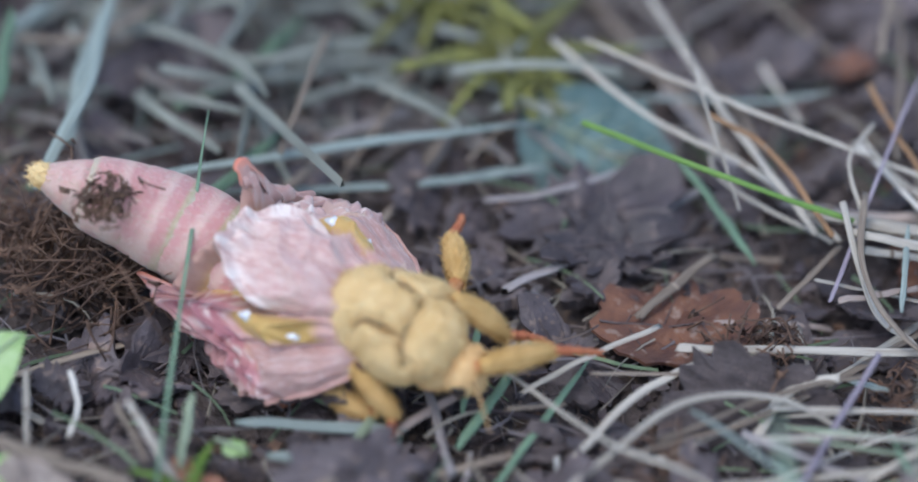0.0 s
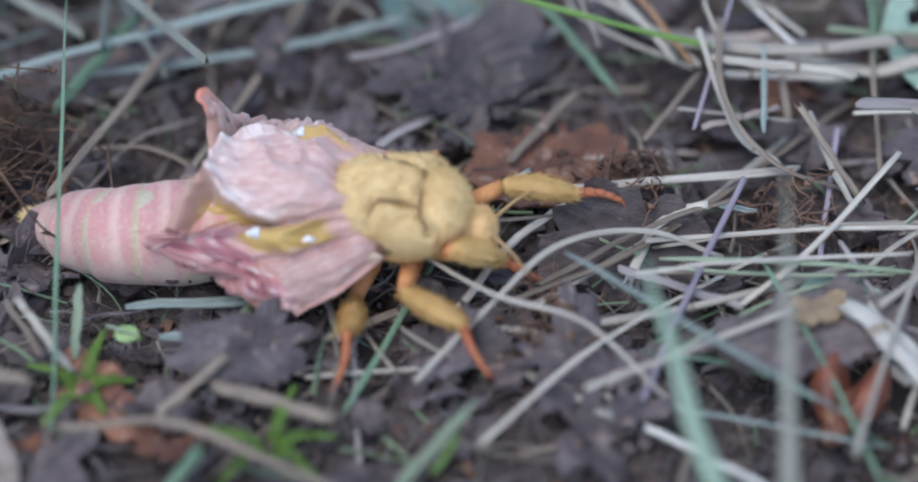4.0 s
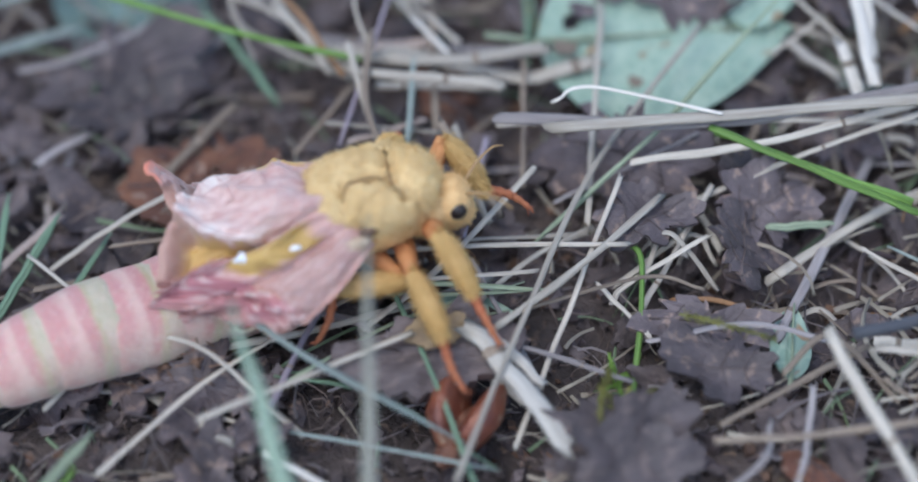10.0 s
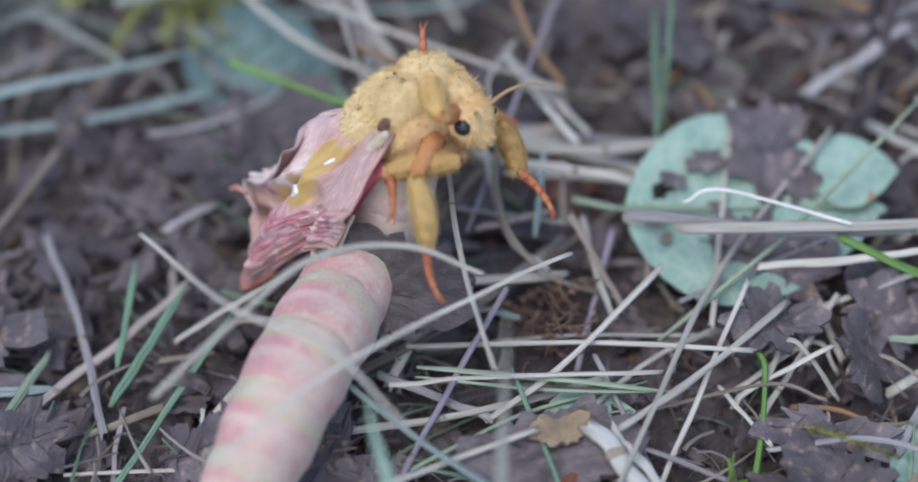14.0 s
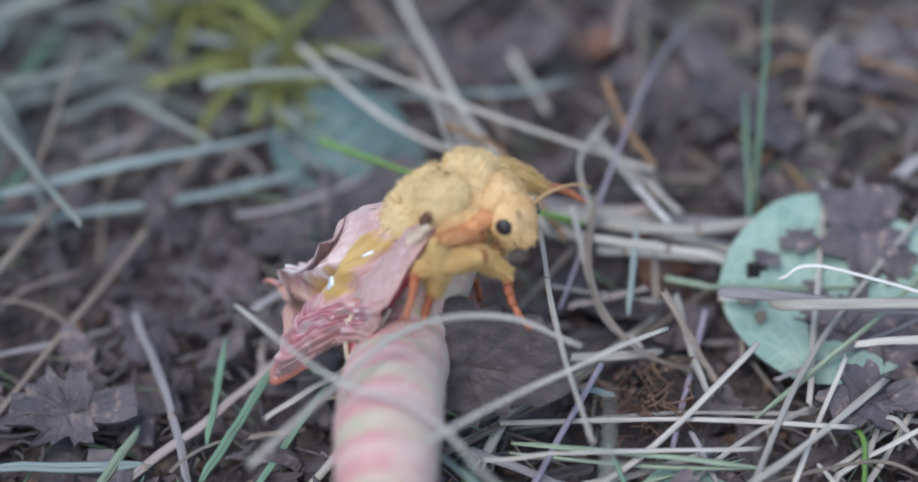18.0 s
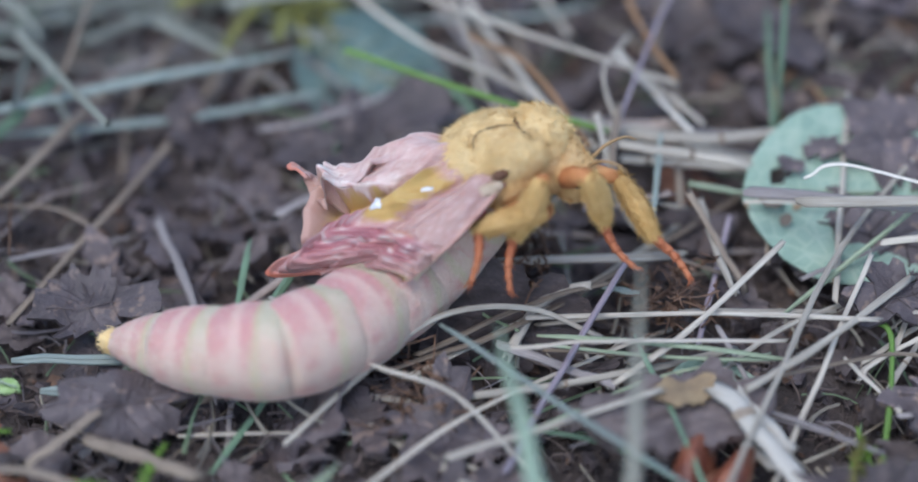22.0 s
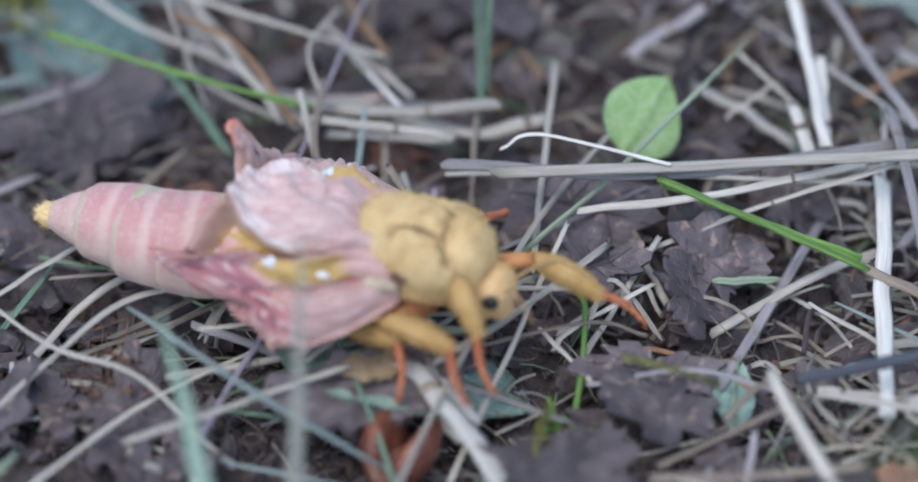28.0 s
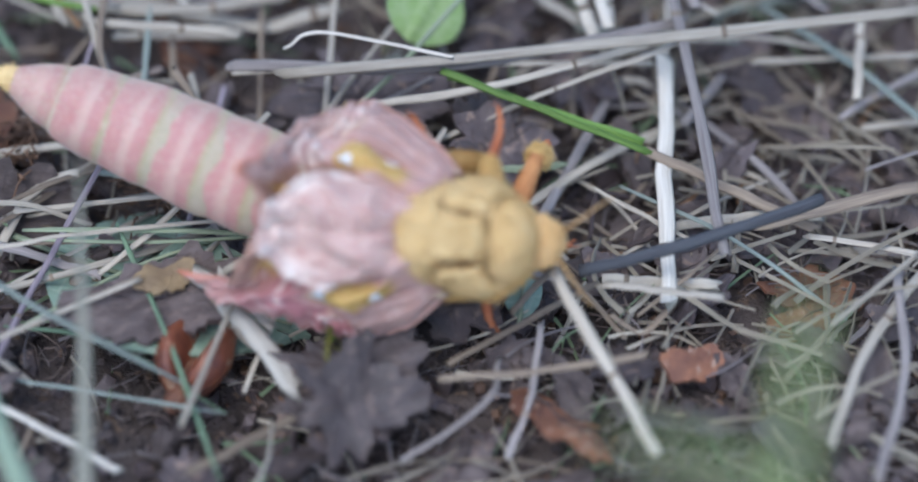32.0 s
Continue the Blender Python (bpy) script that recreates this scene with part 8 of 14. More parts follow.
    walk(legs["front_left"][0], [
        (0, mm(3.2, 1.6, -2.6, -66, -68, 103)),
        (0.25, mm(3.2, 1.6, -2.6, -37, -56, 71)),
        (0.5, mm(3.2, 1.6, -2.6, -16, -29, 36)),
        (0.75, mm(3.2, 1.7, -2.5, -8, -13, 11)),
        (1, mm(3.2, 1.9, -2.4, -4, -13, 4)),
        (1.25, mm(3.2, 1.9, -2.4, -4, -11, 12)),
        (1.5, mm(3.2, 1.9, -2.4, -7, -10, 30)),
        (1.75, mm(3.2, 2.0, -2.3, -14, -22, 50)),
        (2, mm(3.2, 2.0, -2.3, -18, -31, 59)),
        (2.25, mm(3.2, 1.9, -2.4, -24, -57, 67)),
        (2.5, mm(3.2, 1.9, -2.4, -134, -76, -177)),
        (2.75, mm(3.2, 1.9, -2.4, -86, -79, 134)),
        (3, mm(3.2, 1.9, -2.4, -31, -67, 78)),
        (3.25, mm(3.2, 1.9, -2.4, -15, -50, 58)),
        (3.5, mm(3.2, 1.9, -2.4, -6, -33, 43)),
        (3.75, mm(3.2, 1.9, -2.4, -3, -18, 29)),
        (4, mm(3.2, 1.9, -2.4, -0, -23, 25)),
        (4.25, mm(3.2, 1.9, -2.4, 1, -25, 21)),
        (4.5, mm(3.2, 1.9, -2.4, 2, -27, 19)),
        (4.75, mm(3.2, 1.7, -2.5, -5, -11, 38)),
        (5, mm(3.2, 1.6, -2.6, -19, -26, 64)),
        (5.25, mm(3.2, 1.6, -2.6, -19, -29, 64)),
        (5.5, mm(3.2, 1.6, -2.6, -19, -36, 65)),
        (5.75, mm(3.2, 1.6, -2.6, -20, -43, 66)),
        (6, mm(3.2, 1.6, -2.6, -20, -46, 67)),
        (6.25, mm(3.2, 1.6, -2.6, -18, -41, 64)),
        (6.5, mm(3.2, 1.6, -2.6, -16, -30, 59)),
        (6.75, mm(3.2, 1.6, -2.6, -14, -19, 55)),
        (7, mm(3.2, 1.6, -2.6, -13, -12, 52)),
        (7.25, mm(3.2, 1.6, -2.6, -8, -35, 45)),
        (7.5, mm(3.2, 1.6, -2.6, -23, -59, 63)),
        (7.75, mm(3.2, 1.6, -2.6, -17, -45, 55)),
        (8, mm(3.2, 1.6, -2.6, -20, -33, 62)),
        (8.25, mm(3.2, 1.6, -2.6, -16, -36, 54)),
        (8.5, mm(3.2, 1.6, -2.6, -9, -35, 42)),
        (8.75, mm(3.2, 1.6, -2.6, -9, -33, 42)),
        (9, mm(3.2, 1.6, -2.6, -8, -31, 41)),
        (9.25, mm(3.2, 1.7, -2.5, -4, -25, 34)),
        (9.5, mm(3.2, 1.8, -2.5, 1, -14, 27)),
        (9.75, mm(3.2, 2.0, -2.3, 2, -33, 29)),
        (10, mm(3.2, 2.1, -2.2, 5, -49, 28)),
        (10.25, mm(3.2, 2.1, -2.2, 4, -43, 29)),
        (10.5, mm(3.2, 2.1, -2.2, 3, -31, 32)),
        (10.75, mm(3.2, 2.1, -2.2, 1, -19, 39)),
        (11, mm(3.2, 2.1, -2.2, -0, -13, 40)),
        (11.25, mm(3.2, 2.1, -2.2, -0, -12, 41)),
        (11.5, mm(3.2, 2.1, -2.2, -1, -9, 41)),
        (11.75, mm(3.2, 2.1, -2.2, -1, -3, 40)),
        (12, mm(3.2, 2.1, -2.3, -2, -0, 37)),
        (12.25, mm(3.2, 1.9, -2.4, -4, 5, 43)),
        (12.5, mm(3.2, 1.9, -2.4, -3, 12, 52)),
        (12.75, mm(3.2, 1.7, -2.5, -2, 20, 59)),
        (13, mm(3.2, 1.6, -2.6, -2, 25, 62)),
        (13.25, mm(3.2, 1.6, -2.6, -0, 26, 67)),
        (13.5, mm(3.2, 1.6, -2.6, 4, 26, 78)),
        (13.75, mm(3.2, 1.6, -2.6, 9, 25, 87)),
        (14, mm(3.2, 1.6, -2.6, 10, 25, 91)),
        (14.25, mm(3.2, 1.6, -2.6, 9, 5, 88)),
        (14.5, mm(3.2, 1.6, -2.6, 9, -15, 86)),
        (14.75, mm(3.2, 1.6, -2.6, 9, -15, 86)),
        (15, mm(3.2, 1.6, -2.6, 10, -15, 85)),
        (15.25, mm(3.2, 1.6, -2.6, 10, -15, 84)),
        (15.5, mm(3.2, 1.6, -2.6, 10, -15, 82)),
        (15.75, mm(3.2, 1.6, -2.6, 11, -15, 81)),
        (16, mm(3.2, 1.6, -2.6, 11, -15, 80)),
        (16.25, mm(3.2, 1.6, -2.6, 11, -15, 80)),
        (16.5, mm(3.2, 1.6, -2.6, 11, -15, 79)),
        (16.75, mm(3.2, 1.6, -2.6, 12, 9, 90)),
        (17, mm(3.2, 1.6, -2.6, 25, 26, 118)),
        (17.25, mm(3.2, 1.6, -2.6, 20, 16, 100)),
        (17.5, mm(3.2, 1.6, -2.6, 22, -16, 84)),
        (17.75, mm(3.2, 1.6, -2.6, 22, -49, 79)),
        (18, mm(3.2, 1.6, -2.6, 20, -64, 80)),
        (18.25, mm(3.2, 1.6, -2.6, 19, -50, 80)),
        (18.5, mm(3.2, 1.6, -2.6, 12, -19, 96)),
        (18.75, mm(3.2, 1.6, -2.6, 13, 0, 130)),
        (19, mm(3.2, 1.6, -2.6, 13, -2, 154)),
        (19.125, mm(3.2, 1.6, -2.6, 13, 4, 150)),
        (19.25, mm(3.2, 1.6, -2.6, 7, 19, 133)),
        (19.375, mm(3.2, 1.6, -2.6, -11, 31, 99)),
        (19.5, mm(3.2, 1.6, -2.6, -27, 26, 67)),
        (19.625, mm(3.2, 1.6, -2.6, -33, 15, 51)),
        (19.75, mm(3.2, 1.6, -2.6, -34, 5, 43)),
        (19.875, mm(3.2, 1.6, -2.6, -34, -1, 39)),
        (20, mm(3.2, 1.6, -2.6, -34, -4, 38)),
        (20.25, mm(3.2, 1.6, -2.6, -34, -14, 41)),
        (20.5, mm(3.2, 1.6, -2.6, -35, -32, 47)),
        (20.75, mm(3.2, 1.6, -2.6, -42, -48, 57)),
        (21, mm(3.2, 1.6, -2.6, -49, -56, 67)),
        (21.25, mm(3.2, 1.6, -2.6, -34, -39, 47)),
        (21.5, mm(3.2, 1.6, -2.6, -25, -4, 22)),
        (21.75, mm(3.2, 1.6, -2.6, -35, 28, -6)),
        (22, mm(3.2, 1.6, -2.6, -40, 31, -16)),
        (22.25, mm(3.2, 1.7, -2.5, -34, 28, -8)),
        (22.5, mm(3.2, 1.9, -2.4, -27, 20, 3)),
        (22.75, mm(3.2, 2.0, -2.4, -24, -1, 14)),
        (23, mm(3.2, 2.0, -2.3, -23, -12, 19)),
        (23.25, mm(3.2, 2.2, -2.2, -19, -17, 22)),
        (23.5, mm(3.2, 2.4, -1.9, -18, -29, 32)),
        (23.75, mm(3.2, 2.6, -1.6, -17, -44, 37)),
        (24, mm(3.2, 2.8, -1.3, -12, -53, 34)),
        (24.25, mm(3.2, 2.7, -1.4, -10, -48, 31)),
        (24.5, mm(3.2, 2.7, -1.4, -7, -39, 22)),
        (24.75, mm(3.2, 2.6, -1.5, -2, -32, 11)),
        (25, mm(3.2, 2.6, -1.6, -2, -30, 6)),
        (25.25, mm(3.2, 2.5, -1.8, -6, -35, 7)),
        (25.5, mm(3.2, 2.4, -1.9, -10, -46, 12)),
        (25.75, mm(3.2, 2.3, -2.1, -18, -57, 19)),
        (26, mm(3.2, 2.1, -2.2, -26, -60, 27)),
        (26.25, mm(3.2, 2.2, -2.1, -6, -51, 3)),
        (26.5, mm(3.2, 2.3, -2.0, 10, -41, -18)),
        (26.75, mm(3.2, 2.3, -2.0, 10, -39, -18)),
        (27, mm(3.2, 2.3, -1.9, 8, -35, -15)),
        (27.25, mm(3.2, 2.3, -1.9, 6, -27, -10)),
        (27.5, mm(3.2, 2.3, -1.9, 6, -18, -6)),
        (27.75, mm(3.2, 2.3, -2.0, 4, -16, 0)),
        (28, mm(3.2, 2.3, -2.0, 2, -17, 6)),
        (28.25, mm(3.2, 2.4, -2.0, 2, -17, 10)),
        (28.5, mm(3.2, 2.4, -1.9, 2, -18, 11)),
        (28.75, mm(3.2, 2.3, -2.0, -9, -24, 30)),
        (29, mm(3.2, 2.2, -2.2, -25, -43, 52)),
        (29.25, mm(3.2, 2.2, -2.0, -20, -41, 46)),
        (29.5, mm(3.2, 2.2, -2.0, -12, -31, 32)),
        (29.75, mm(3.2, 2.0, -2.3, -13, -20, 21)),
        (30, mm(3.2, 1.8, -2.5, -18, -21, 19)),
        (30.25, mm(3.2, 1.7, -2.5, -19, -18, 19)),
        (30.5, mm(3.2, 1.7, -2.5, -23, -27, 27)),
        (30.75, mm(3.2, 2.1, -2.2, -17, -40, 29)),
        (31, mm(3.2, 2.5, -1.8, -5, -47, 22)),
        (31.25, mm(3.2, 3.0, -0.8, 17, -43, 9)),
        (31.5, mm(3.2, 3.1, 0.3, 29, -36, 21)),
        (31.75, mm(3.2, 2.8, -1.1, -2, -6, 60)),
        (32, mm(3.2, 2.0, -2.3, -10, 26, 72)),
    ])
    walk(legs["front_left"][1], [
        (0, mm(2.8, 3.2, 1.4, -32, 49, 14)),
        (0.25, mm(4.0, 3.9, 1.0, -37, 49, 6)),
        (0.5, mm(6.3, 3.8, -0.5, -42, 37, -1)),
        (0.75, mm(7.3, 2.6, -1.6, -42, 23, -7)),
        (1, mm(7.4, 2.2, -1.4, -42, 23, -13)),
        (1.25, mm(7.3, 2.8, -1.5, -37, 26, -4)),
        (1.5, mm(6.9, 4.1, -1.6, -27, 30, 17)),
        (1.75, mm(5.8, 5.1, -0.8, -14, 39, 36)),
        (2, mm(5.1, 5.2, -0.1, -7, 44, 47)),
        (2.25, mm(4.1, 4.1, 1.2, -16, 61, 38)),
        (2.5, mm(2.1, 1.8, 1.7, -19, 54, 35)),
        (2.75, mm(2.6, 2.4, 1.8, -23, 58, 30)),
        (3, mm(3.6, 3.6, 1.6, -30, 61, 22)),
        (3.25, mm(4.7, 4.2, 0.8, -33, 55, 18)),
        (3.5, mm(5.8, 4.3, -0.0, -33, 38, 18)),
        (3.75, mm(6.7, 3.9, -1.1, -31, 19, 16)),
        (4, mm(6.8, 3.5, -0.7, -33, 13, 10)),
        (4.25, mm(6.8, 3.3, -0.6, -34, 8, 6)),
        (4.5, mm(6.8, 3.2, -0.5, -34, 8, 5)),
        (4.75, mm(6.5, 4.3, -1.8, -29, 28, 23)),
        (5, mm(4.9, 5.1, -0.7, -19, 67, 31)),
        (5.25, mm(4.8, 5.0, -0.5, -24, 69, 25)),
        (5.5, mm(4.7, 4.8, -0.1, -39, 72, 10)),
        (5.75, mm(4.5, 4.5, 0.3, -53, 73, -5)),
        (6, mm(4.3, 4.3, 0.5, -58, 73, -11)),
        (6.25, mm(4.6, 4.5, 0.2, -49, 71, -0)),
        (6.5, mm(5.1, 4.8, -0.4, -31, 62, 19)),
        (6.75, mm(5.5, 4.9, -1.2, -21, 48, 31)),
        (7, mm(5.8, 4.9, -1.7, -18, 39, 35)),
        (7.25, mm(5.7, 4.1, -0.2, -70, 60, -23)),
        (7.5, mm(4.2, 3.6, 1.1, -102, 56, -60)),
        (7.75, mm(4.9, 4.1, 0.5, -56, 51, -3)),
        (8, mm(4.9, 4.8, -0.2, -31, 13, 49)),
        (8.25, mm(5.2, 4.4, -0.1, -48, 45, 17)),
        (8.5, mm(5.8, 4.0, -0.1, -92, 62, -38)),
        (8.75, mm(5.9, 4.0, -0.2, -96, 63, -42)),
        (9, mm(6.0, 4.0, -0.4, -99, 64, -46)),
        (9.25, mm(6.4, 3.9, -0.7, -68, 54, -12)),
        (9.5, mm(6.9, 3.6, -1.4, -50, 32, 7)),
        (9.75, mm(6.4, 3.7, 0.1, -57, 54, -10)),
        (10, mm(5.7, 3.4, 1.0, -72, 69, -30)),
        (10.25, mm(6.0, 3.7, 0.8, -63, 68, -20)),
        (10.5, mm(6.3, 4.2, 0.1, -43, 66, 1)),
        (10.75, mm(6.4, 4.7, -0.7, -28, 58, 18)),
        (11, mm(6.4, 4.9, -1.2, -23, 53, 27)),
        (11.25, mm(6.4, 4.9, -1.3, -30, 66, 17)),
        (11.5, mm(6.4, 4.9, -1.5, -126, 79, -82)),
        (11.75, mm(6.5, 4.8, -2.0, -165, 55, -124)),
        (12, mm(6.6, 4.7, -2.3, -169, 44, -130)),
        (12.25, mm(6.4, 4.9, -2.7, -164, 43, -125)),
        (12.5, mm(5.8, 5.2, -3.4, -157, 45, -116)),
        (12.75, mm(5.2, 5.2, -4.0, -151, 47, -109)),
        (13, mm(5.0, 5.1, -4.4, -149, 47, -106)),
        (13.25, mm(4.7, 5.2, -4.5, -148, 47, -104)),
        (13.5, mm(4.0, 5.4, -4.5, -145, 48, -101)),
        (13.75, mm(3.4, 5.5, -4.4, -143, 50, -98)),
        (14, mm(3.1, 5.5, -4.4, -143, 51, -97)),
        (14.25, mm(3.3, 5.9, -3.0, -144, 58, -99)),
        (14.5, mm(3.5, 5.7, -1.5, -147, 67, -102)),
        (14.75, mm(3.5, 5.7, -1.5, -148, 67, -103)),
        (15, mm(3.6, 5.7, -1.5, -148, 68, -103)),
        (15.25, mm(3.7, 5.7, -1.5, -148, 70, -103)),
        (15.5, mm(3.7, 5.7, -1.5, -147, 71, -102)),
        (15.75, mm(3.8, 5.7, -1.5, -147, 73, -102)),
        (16, mm(3.9, 5.7, -1.5, -146, 75, -101)),
        (16.25, mm(4.0, 5.7, -1.5, -145, 76, -100)),
        (16.5, mm(4.0, 5.7, -1.5, -145, 77, -100)),
        (16.75, mm(3.2, 5.8, -3.3, -146, 58, -99)),
        (17, mm(1.4, 5.0, -4.5, -136, 46, -87)),
        (17.25, mm(2.5, 5.7, -3.8, -146, 57, -98)),
        (17.5, mm(3.6, 5.7, -1.4, 148, 87, -161)),
        (17.75, mm(3.7, 4.4, 0.7, 21, 58, 75)),
        (18, mm(3.5, 3.5, 1.3, 17, 44, 70)),
        (18.25, mm(3.7, 4.3, 0.7, 28, 58, 84)),
        (18.5, mm(2.8, 5.6, -1.2, 126, 79, -174)),
        (18.75, mm(0.4, 4.9, -2.6, -167, 61, -100)),
        (19, mm(-0.7, 3.4, -2.4, -156, 59, -87)),
        (19.125, mm(-0.5, 3.7, -2.9, -154, 57, -85)),
        (19.25, mm(0.4, 4.6, -4.0, -155, 53, -86)),
        (19.375, mm(2.6, 5.3, -4.8, -163, 54, -97)),
        (19.5, mm(4.7, 5.2, -4.5, -164, 68, -97)),
        (19.625, mm(5.8, 4.8, -3.7, -104, 77, -36)),
        (19.75, mm(6.3, 4.5, -3.0, -62, 63, 6)),
        (19.875, mm(6.5, 4.3, -2.5, -55, 49, 14)),
        (20, mm(6.6, 4.2, -2.3, -54, 43, 15)),
        (20.25, mm(6.4, 4.3, -1.6, -59, 49, 8)),
        (20.5, mm(5.7, 4.3, -0.3, -71, 57, -8)),
        (20.75, mm(4.7, 4.0, 0.6, -82, 59, -20)),
        (21, mm(4.1, 3.8, 1.0, -84, 58, -22)),
        (21.25, mm(5.5, 4.0, 0.1, -96, 62, -37)),
        (21.5, mm(7.2, 3.2, -2.3, -114, 64, -57)),
        (21.75, mm(7.0, 1.2, -4.6, -116, 61, -59)),
        (22, mm(6.7, 0.6, -4.8, -129, 61, -75)),
        (22.25, mm(6.9, 1.1, -4.5, -115, 63, -59)),
        (22.5, mm(7.3, 2.1, -3.8, -88, 59, -30)),
        (22.75, mm(7.4, 3.0, -2.2, -77, 56, -18)),
        (23, mm(7.2, 3.4, -1.4, -70, 55, -12)),
        (23.25, mm(7.0, 3.8, -0.8, -57, 58, -0)),
        (23.5, mm(6.4, 4.4, 0.3, -36, 59, 21)),
        (23.75, mm(5.7, 4.4, 1.4, -16, 57, 40)),
        (24, mm(5.4, 4.2, 2.1, -8, 50, 50)),
        (24.25, mm(5.7, 4.2, 1.7, -11, 56, 44)),
        (24.5, mm(6.3, 3.9, 1.3, -23, 66, 32)),
        (24.75, mm(6.8, 3.3, 0.7, -43, 73, 12)),
        (25, mm(6.9, 3.0, 0.5, -60, 75, -5)),
        (25.25, mm(6.7, 2.9, 0.6, -69, 69, -14)),
        (25.5, mm(6.1, 2.9, 1.1, -70, 55, -13)),
        (25.75, mm(5.4, 3.0, 1.5, -72, 43, -13)),
        (26, mm(5.1, 3.1, 1.5, -75, 35, -15)),
        (26.25, mm(5.9, 2.4, 1.2, -81, 39, -28)),
        (26.5, mm(6.3, 1.3, 0.9, -88, 41, -41)),
        (26.75, mm(6.4, 1.3, 0.8, -86, 40, -38)),
        (27, mm(6.6, 1.5, 0.5, -82, 38, -33)),
        (27.25, mm(7.0, 1.7, -0.0, -77, 34, -25)),
        (27.5, mm(7.3, 1.9, -0.6, -72, 27, -15)),
        (27.75, mm(7.3, 2.4, -0.7, -68, 24, -7)),
        (28, mm(7.3, 2.8, -0.7, -65, 22, -1)),
        (28.25, mm(7.2, 3.1, -0.6, -63, 21, 3)),
        (28.5, mm(7.2, 3.2, -0.6, -63, 22, 5)),
        (28.75, mm(6.6, 4.2, -0.3, -58, 34, 21)),
        (29, mm(5.1, 4.7, 0.8, -50, 55, 35)),
        (29.25, mm(5.5, 4.6, 0.7, -53, 49, 31)),
        (29.5, mm(6.3, 4.2, 0.2, -58, 34, 21)),
        (29.75, mm(7.0, 3.5, -0.8, -70, 17, 10)),
        (30, mm(7.0, 3.1, -0.9, -77, 14, 3)),
        (30.25, mm(7.1, 3.1, -1.1, -78, 17, 3)),
        (30.5, mm(6.6, 3.4, -0.6, -80, 32, -4)),
        (30.75, mm(6.1, 3.7, 0.6, -70, 46, -1)),
        (31, mm(5.9, 3.5, 1.3, -56, 50, 9)),
        (31.25, mm(6.3, 3.4, 2.1, -19, 48, 40)),
        (31.5, mm(6.4, 4.2, 2.8, 11, 38, 72)),
        (31.75, mm(5.3, 6.6, -0.5, 18, 69, 84)),
        (32, mm(4.4, 5.7, -4.1, -168, 83, -102)),
    ])
